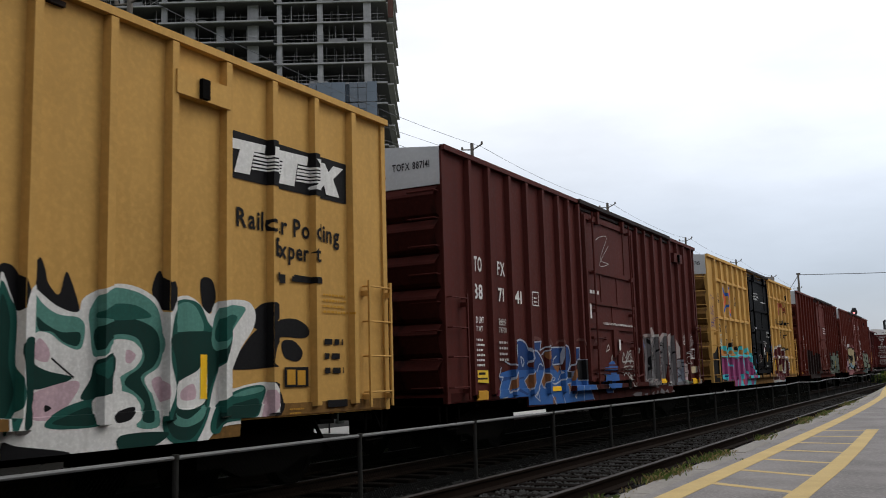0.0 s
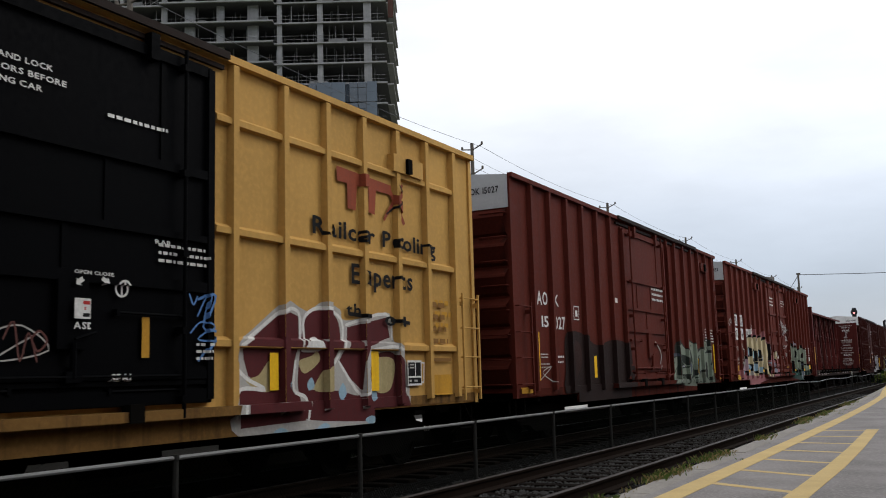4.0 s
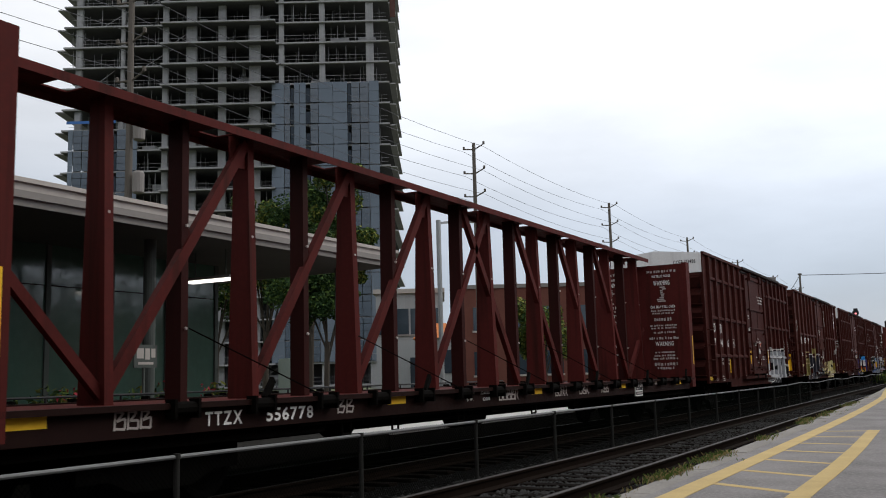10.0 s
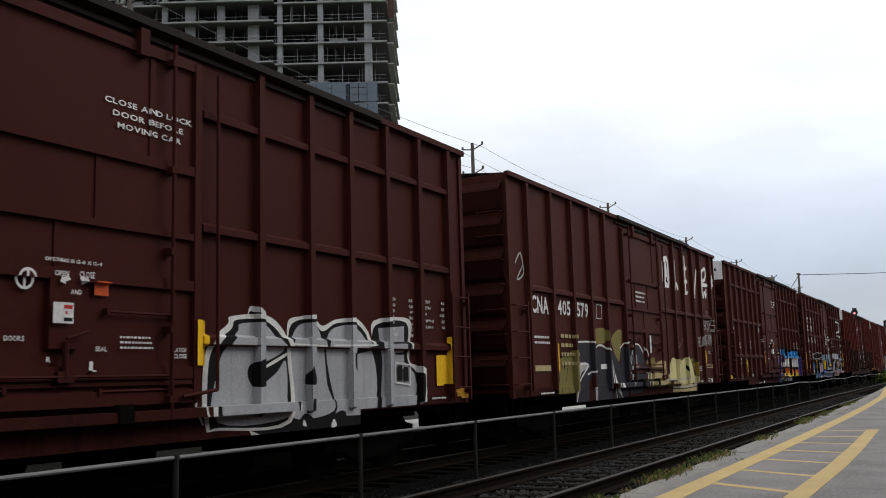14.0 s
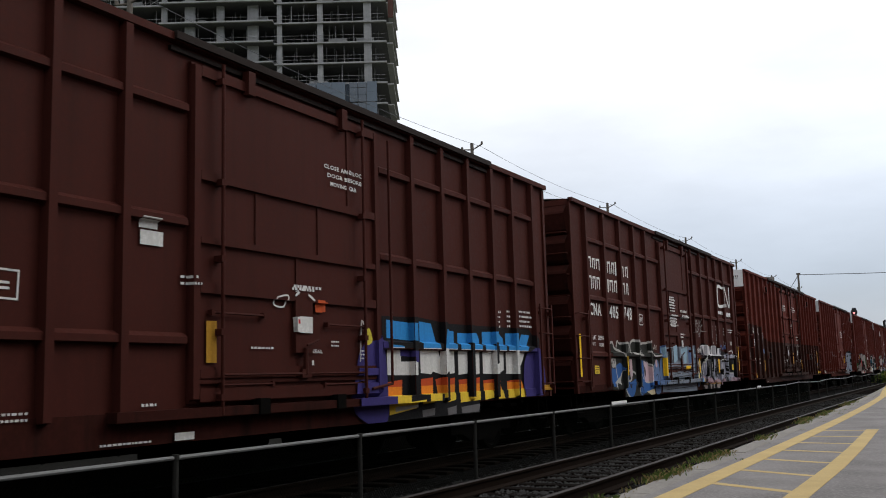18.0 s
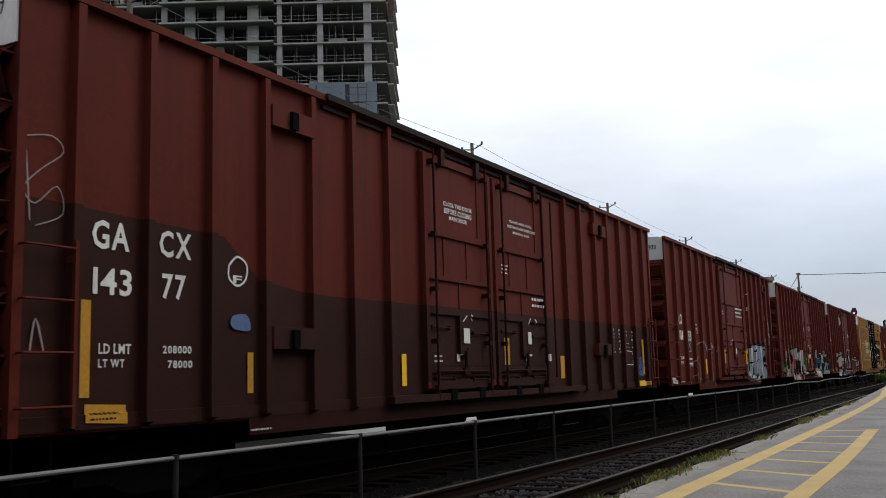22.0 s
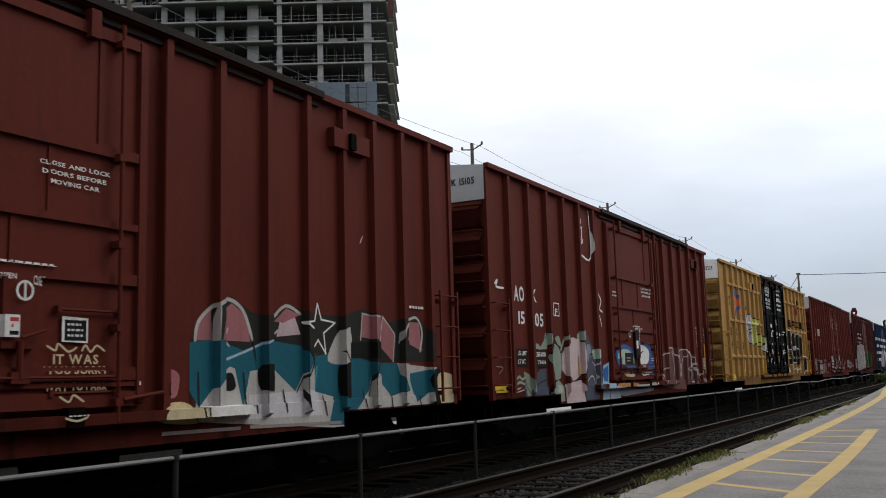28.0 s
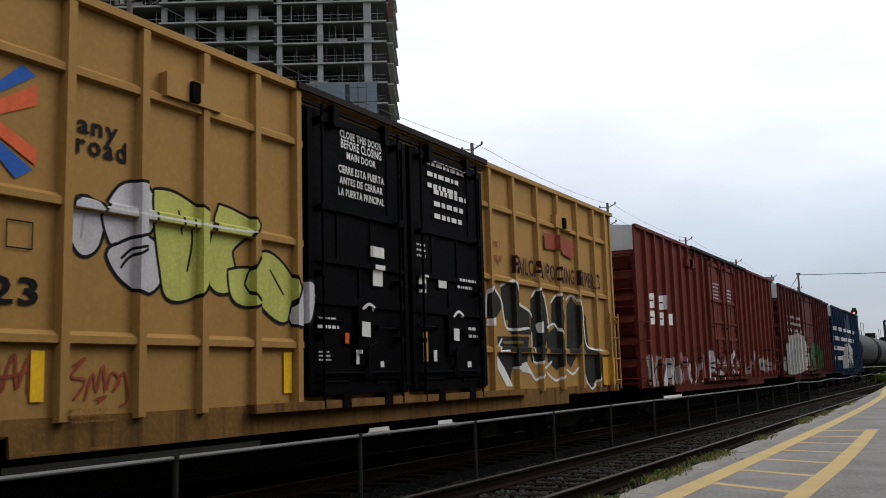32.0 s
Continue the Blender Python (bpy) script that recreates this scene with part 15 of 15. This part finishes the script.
d.words("W", 1.85, 1.49, 2.2, 1.57, "78000")
d.bar("YD", 0.74, 1.22, 0.86, 2.13)
d.bar("YD", 3.08, 1.2, 3.18, 1.66)
d.patch("YD", (0.81, 1.16), (1.3, 1.14), (1.31, 0.96), (0.81, 0.99))
d.lines("K", 2, 0.86, 1.0, 1.26, 1.1)
d.bar("Y", 6.44, 1.21, 6.57, 1.67)
d.bar("YD", 9.83, 1.47, 10.04, 1.98)
d.bar("YD", 12.55, 1.23, 12.76, 1.68)
d.lines("W", 1, 2.82, 0.77, 3.52, 0.78)
d.lines("W", 3, 9.81, 3.11, 10.09, 3.31)
d.lines("W", 2, 11.1, 2.57, 11.77, 2.81)
d.bar("W", 8.19, 1.85, 8.4, 2.09)
d.bar("W", 10.74, 1.88, 10.94, 2.1)
d.stroke("W", 0.025, (8.18, 2.2), (8.32, 2.29))
d.stroke("W", 0.025, (8.5, 2.32), (8.61, 2.23))
d.stroke("W", 0.025, (10.78, 2.25), (10.92, 2.36))
d.stroke("W", 0.025, (11.1, 2.35), (11.22, 2.27))
d.lines("W", 2, 7.31, 1.54, 7.58, 1.69)
d.bar("W", 8.04, 1.56, 8.14, 1.67)
d.bar("W", 10.74, 1.57, 10.88, 1.69)
d.bar("W", 11.7, 1.57, 11.82, 1.7)
d.stroke("WNT", 0.012, (0.07, 3.55), (0.37, 3.61), (0.5, 3.48), (0.26, 3.28), (0.09, 3.09), (0.21, 2.96), (0.44, 3.15), (0.51, 2.9), (0.22, 2.76))
d.stroke("WNT", 0.015, (0.1, 3.46), (0.16, 2.8))
d.blob("BL3", (2.82, 2.06), (3.06, 2.08), (3.11, 1.91), (2.82, 1.93))
d.stroke("WNT", 0.02, (0.2, 1.65), (0.25, 1.93), (0.34, 1.65))
d.bar("YD", 17.97, 0.98, 18.37, 1.08)
d.bar("YD", 15.77, 1.22, 15.85, 1.67)
d.bar("YD", 18.01, 1.25, 18.15, 2.12)
d.rule("W", 0.02, (16.65, 1.83), (17.22, 1.81), (17.23, 1.49), (16.66, 1.5), (16.65, 1.83))
d.bar("YL", 17.54, 0.97, 18.13, 1.1)
d.table("W", 15.84, 16.33, 1.76, 2.28, 0.045, ["EXH 17-0", "EXW 10-8", "EW 9-7", "IL 60-9", "IW 9-6", "IH 13-1", "CU FT 7577"])
d.table("W", 16.69, 17.27, 1.89, 2.26, 0.047, ["EXH W 8-2", "EXW H 8-3", "H 16-10", "EMPTY CG 5-2", "FLOOR H 3-6"])
d.stroke("BL2", 0.03, (17.56, 1.56), (17.56, 1.66))
d.stroke("BL2", 0.03, (17.69, 1.66), (17.56, 1.60), (17.69, 1.56))
d.stroke("BL2", 0.03, (17.88, 1.67), (17.75, 1.65), (17.75, 1.56), (17.88, 1.56))
d.stroke("BL2", 0.03, (17.75, 1.61), (17.85, 1.61))
d.stroke("BL2", 0.03, (17.60, 1.39), (17.60, 1.52), (17.69, 1.47), (17.67, 1.40), (17.60, 1.39))
d.stroke("BL2", 0.03, (17.78, 1.52), (17.73, 1.46), (17.78, 1.39), (17.83, 1.45), (17.78, 1.52))
d.stroke("BL2", 0.03, (17.92, 1.52), (17.87, 1.45), (17.92, 1.39), (17.97, 1.45), (17.92, 1.52))
d.stroke("BL2", 0.03, (18.01, 1.39), (18.01, 1.52), (18.11, 1.49), (18.01, 1.45))
d.stroke("BL2", 0.03, (17.57, 1.24), (17.62, 1.36), (17.67, 1.24))
d.stroke("BL2", 0.03, (17.58, 1.29), (17.66, 1.28))
d.stroke("BL2", 0.03, (17.82, 1.34), (17.74, 1.35), (17.73, 1.31), (17.82, 1.28), (17.80, 1.23), (17.72, 1.25))
d.stroke("BL2", 0.03, (17.98, 1.35), (17.87, 1.34), (17.87, 1.23), (17.98, 1.23))
d.stroke("BL2", 0.03, (17.87, 1.29), (17.95, 1.29))
d.done()
d = Livery("red_sixth")
d.patch("W", (1.02, 3.33), (1.59, 3.38), (1.57, 2.99), (1.00, 2.95))
d.patch("W", (1.84, 3.32), (2.50, 3.38), (2.47, 2.99), (1.82, 2.94))
d.patch("W", (0.99, 2.89), (1.55, 2.91), (1.53, 2.55), (0.97, 2.53))
d.patch("W", (1.81, 2.88), (2.40, 2.91), (2.38, 2.55), (1.79, 2.53))
d.patch("W", (2.73, 2.88), (3.30, 2.90), (3.29, 2.59), (2.72, 2.57))
d.rule("DK2", 0.06, (1.14, 3.16), (1.45, 3.18))
d.rule("DK2", 0.06, (1.97, 3.15), (2.35, 3.17))
d.rule("DK2", 0.06, (1.10, 2.72), (1.41, 2.73))
d.rule("DK2", 0.06, (1.93, 2.71), (2.25, 2.72))
d.stroke("WN", 0.258907, (0.77, 1.04), (0.83, 1.33), (0.69, 1.64))
d.stroke("WNT", 0.215191, (1.08, 0.95), (1.18, 1.14), (0.95, 1.32))
d.stroke("GP", 0.160033, (1.42, 0.93), (1.37, 1.37), (1.55, 1.68))
d.stroke("PI2", 0.189891, (1.77, 0.96), (1.83, 1.31), (2.13, 1.58))
d.stroke("SLV", 0.289432, (2.11, 0.95), (2.41, 1.30), (2.46, 1.57))
d.stroke("WNB", 0.214229, (2.49, 1.03), (2.74, 1.31), (2.37, 1.58))
d.stroke("WN", 0.217587, (2.86, 1.00), (3.04, 1.35), (3.12, 1.63))
d.stroke("WNT", 0.245914, (3.24, 1.03), (3.28, 1.20), (3.40, 1.38))
d.stroke("GP", 0.228525, (3.63, 1.03), (3.85, 1.19), (3.55, 1.36))
d.stroke("PI2", 0.251326, (4.04, 1.08), (4.31, 1.42), (3.91, 1.74))
d.stroke("SLV", 0.230389, (4.46, 1.09), (4.47, 1.36), (4.32, 1.63))
d.stroke("WNB", 0.229461, (4.86, 1.02), (4.69, 1.25), (4.87, 1.44))
d.stroke("WN", 0.216402, (5.29, 1.01), (5.52, 1.34), (5.32, 1.59))
d.stroke("WNT", 0.121543, (5.77, 1.17), (5.89, 1.43), (6.25, 1.74))
d.stroke("GP", 0.269901, (6.20, 1.04), (6.23, 1.50), (6.22, 1.85))
d.stroke("PI2", 0.154589, (6.67, 1.07), (6.55, 1.45), (6.59, 1.75))
d.stroke("SLV", 0.295715, (7.17, 1.10), (7.42, 1.50), (7.35, 1.84))
d.stroke("WNB", 0.186508, (7.68, 1.16), (7.58, 1.39), (7.63, 1.65))
d.stroke("WN", 0.155524, (8.19, 1.14), (8.54, 1.40), (7.96, 1.65))
d.stroke("WNT", 0.263995, (8.70, 1.08), (8.60, 1.29), (9.10, 1.46))
d.stroke("GP", 0.159726, (9.24, 1.09), (9.20, 1.44), (9.26, 1.71))
d.stroke("PI2", 0.2956, (9.85, 1.24), (10.21, 1.50), (10.40, 1.81))
d.stroke("SLV", 0.285595, (10.44, 1.29), (10.23, 1.54), (10.46, 1.85))
d.stroke("WNB", 0.228751, (11.01, 1.21), (10.95, 1.37), (11.44, 1.57))
d.stroke("WN", 0.157608, (11.62, 1.18), (11.67, 1.42), (11.88, 1.65))
d.stroke("WNT", 0.199188, (12.25, 1.17), (12.28, 1.48), (12.27, 1.74))
d.stroke("GP", 0.217899, (12.91, 1.19), (13.15, 1.38), (13.21, 1.56))
d.stroke("PI2", 0.232567, (13.61, 1.23), (13.62, 1.38), (13.84, 1.56))
d.stroke("SLV", 0.279043, (14.35, 1.33), (14.19, 1.57), (14.59, 1.86))
d.stroke("WNB", 0.123442, (15.07, 1.31), (15.10, 1.46), (15.63, 1.67))
d.stroke("WN", 0.270043, (15.83, 1.32), (15.52, 1.47), (16.22, 1.68))
d.stroke("WNT", 0.21603, (16.58, 1.23), (16.21, 1.47), (17.27, 1.67))
d.stroke("GP", 0.14684, (17.40, 1.27), (17.06, 1.42), (17.94, 1.58))
d.stroke("PI2", 0.236853, (18.28, 1.34), (18.83, 1.69), (18.57, 2.02))
d.stroke("K", 0.05, (0.87, 1.01), (1.03, 1.28), (0.85, 1.49))
d.stroke("K", 0.05, (1.38, 1.05), (1.24, 1.33), (1.80, 1.55))
d.stroke("K", 0.05, (1.89, 1.02), (2.06, 1.26), (2.06, 1.62))
d.stroke("K", 0.05, (2.46, 1.11), (2.79, 1.39), (2.42, 1.51))
d.stroke("K", 0.05, (3.02, 1.10), (3.19, 1.33), (3.06, 1.65))
d.stroke("K", 0.05, (3.60, 1.10), (3.74, 1.39), (4.13, 1.53))
d.stroke("K", 0.05, (4.21, 1.09), (4.50, 1.43), (4.04, 1.58))
d.stroke("K", 0.05, (4.84, 1.11), (4.97, 1.49), (4.78, 1.61))
d.stroke("K", 0.05, (5.52, 1.19), (5.54, 1.51), (6.23, 1.79))
d.stroke("K", 0.05, (6.21, 1.21), (6.26, 1.39), (6.73, 1.71))
d.stroke("K", 0.05, (6.92, 1.19), (7.15, 1.57), (7.24, 1.85))
d.stroke("K", 0.05, (7.70, 1.28), (7.38, 1.49), (8.36, 1.85))
d.stroke("K", 0.05, (8.49, 1.30), (8.26, 1.55), (9.22, 1.83))
d.stroke("K", 0.05, (9.30, 1.27), (9.85, 1.51), (9.06, 1.93))
d.stroke("K", 0.05, (10.16, 1.28), (9.96, 1.66), (10.14, 1.80))
d.stroke("K", 0.05, (11.05, 1.26), (10.65, 1.60), (11.72, 1.92))
d.stroke("K", 0.05, (12.03, 1.39), (11.58, 1.59), (11.85, 1.97))
d.stroke("K", 0.05, (12.99, 1.28), (13.34, 1.69), (13.49, 2.09))
d.stroke("K", 0.05, (14.08, 1.41), (14.71, 1.65), (14.27, 2.16))
d.stroke("K", 0.05, (15.16, 1.37), (15.02, 1.75), (15.07, 2.17))
d.stroke("K", 0.05, (16.35, 1.44), (15.95, 1.89), (16.75, 2.07))
d.stroke("K", 0.05, (17.58, 1.46), (18.41, 1.80), (17.11, 2.09))
d.lines("WN", 5, 8.1, 3.6, 9.0, 4.2)
d.lines("WN", 4, 10.0, 3.6, 10.9, 4.1)
d.done()
d = Livery("brown_fifth")
d.blob("WN", (0.58, 1.1), (2.04, 2.63), (6.37, 2.86), (7.43, 1.32))
d.stroke("K", 0.08, (3.53, 2.39), (3.44, 1.2))
d.blob("GN", (7.82, 1.32), (9.05, 2.48), (12.19, 2.38), (12.68, 1.3))
d.lines("WN", 4, 2.04, 2.63, 6.89, 3.87)
d.done()
d = Livery("blue")
d.lines("W", 4, 0.11, 1.61, 12.39, 4.07)
d.blob("WN", (3.37, 1.26), (6.05, 2.74), (9.36, 2.6), (9.52, 1.43))
d.done()
for key, text in (("brown_first", "TOFX 887141"), ("yellow_second", "FBOX 504705"), ("red_first", "AOK 15027"), ("red_second", "TBOX 889493"), ("plum", "COER 173486"), ("brown_third", "IC 21126"), ("red_dark_base", "GACX 14377"), ("red_third", "AOK 111933"), ("red_fifth", "AOK 15105"), ("yellow_third", "TBOX 642223")):
    end_words(key, text)


# ======== movement ========
def motions():
    for car in MOVERS:
        u0 = car["u0"]
        del car["u0"]
        if "length" in car:
            del car["length"]
        walk(car, [(t, pose(XC, u0 - travelled(t), 0)) for t in (0, 2, 4, 6, 8, 10, 12, 14, 16, 18, 20, 22, 24, 26, 28, 30, 32)])


motions()
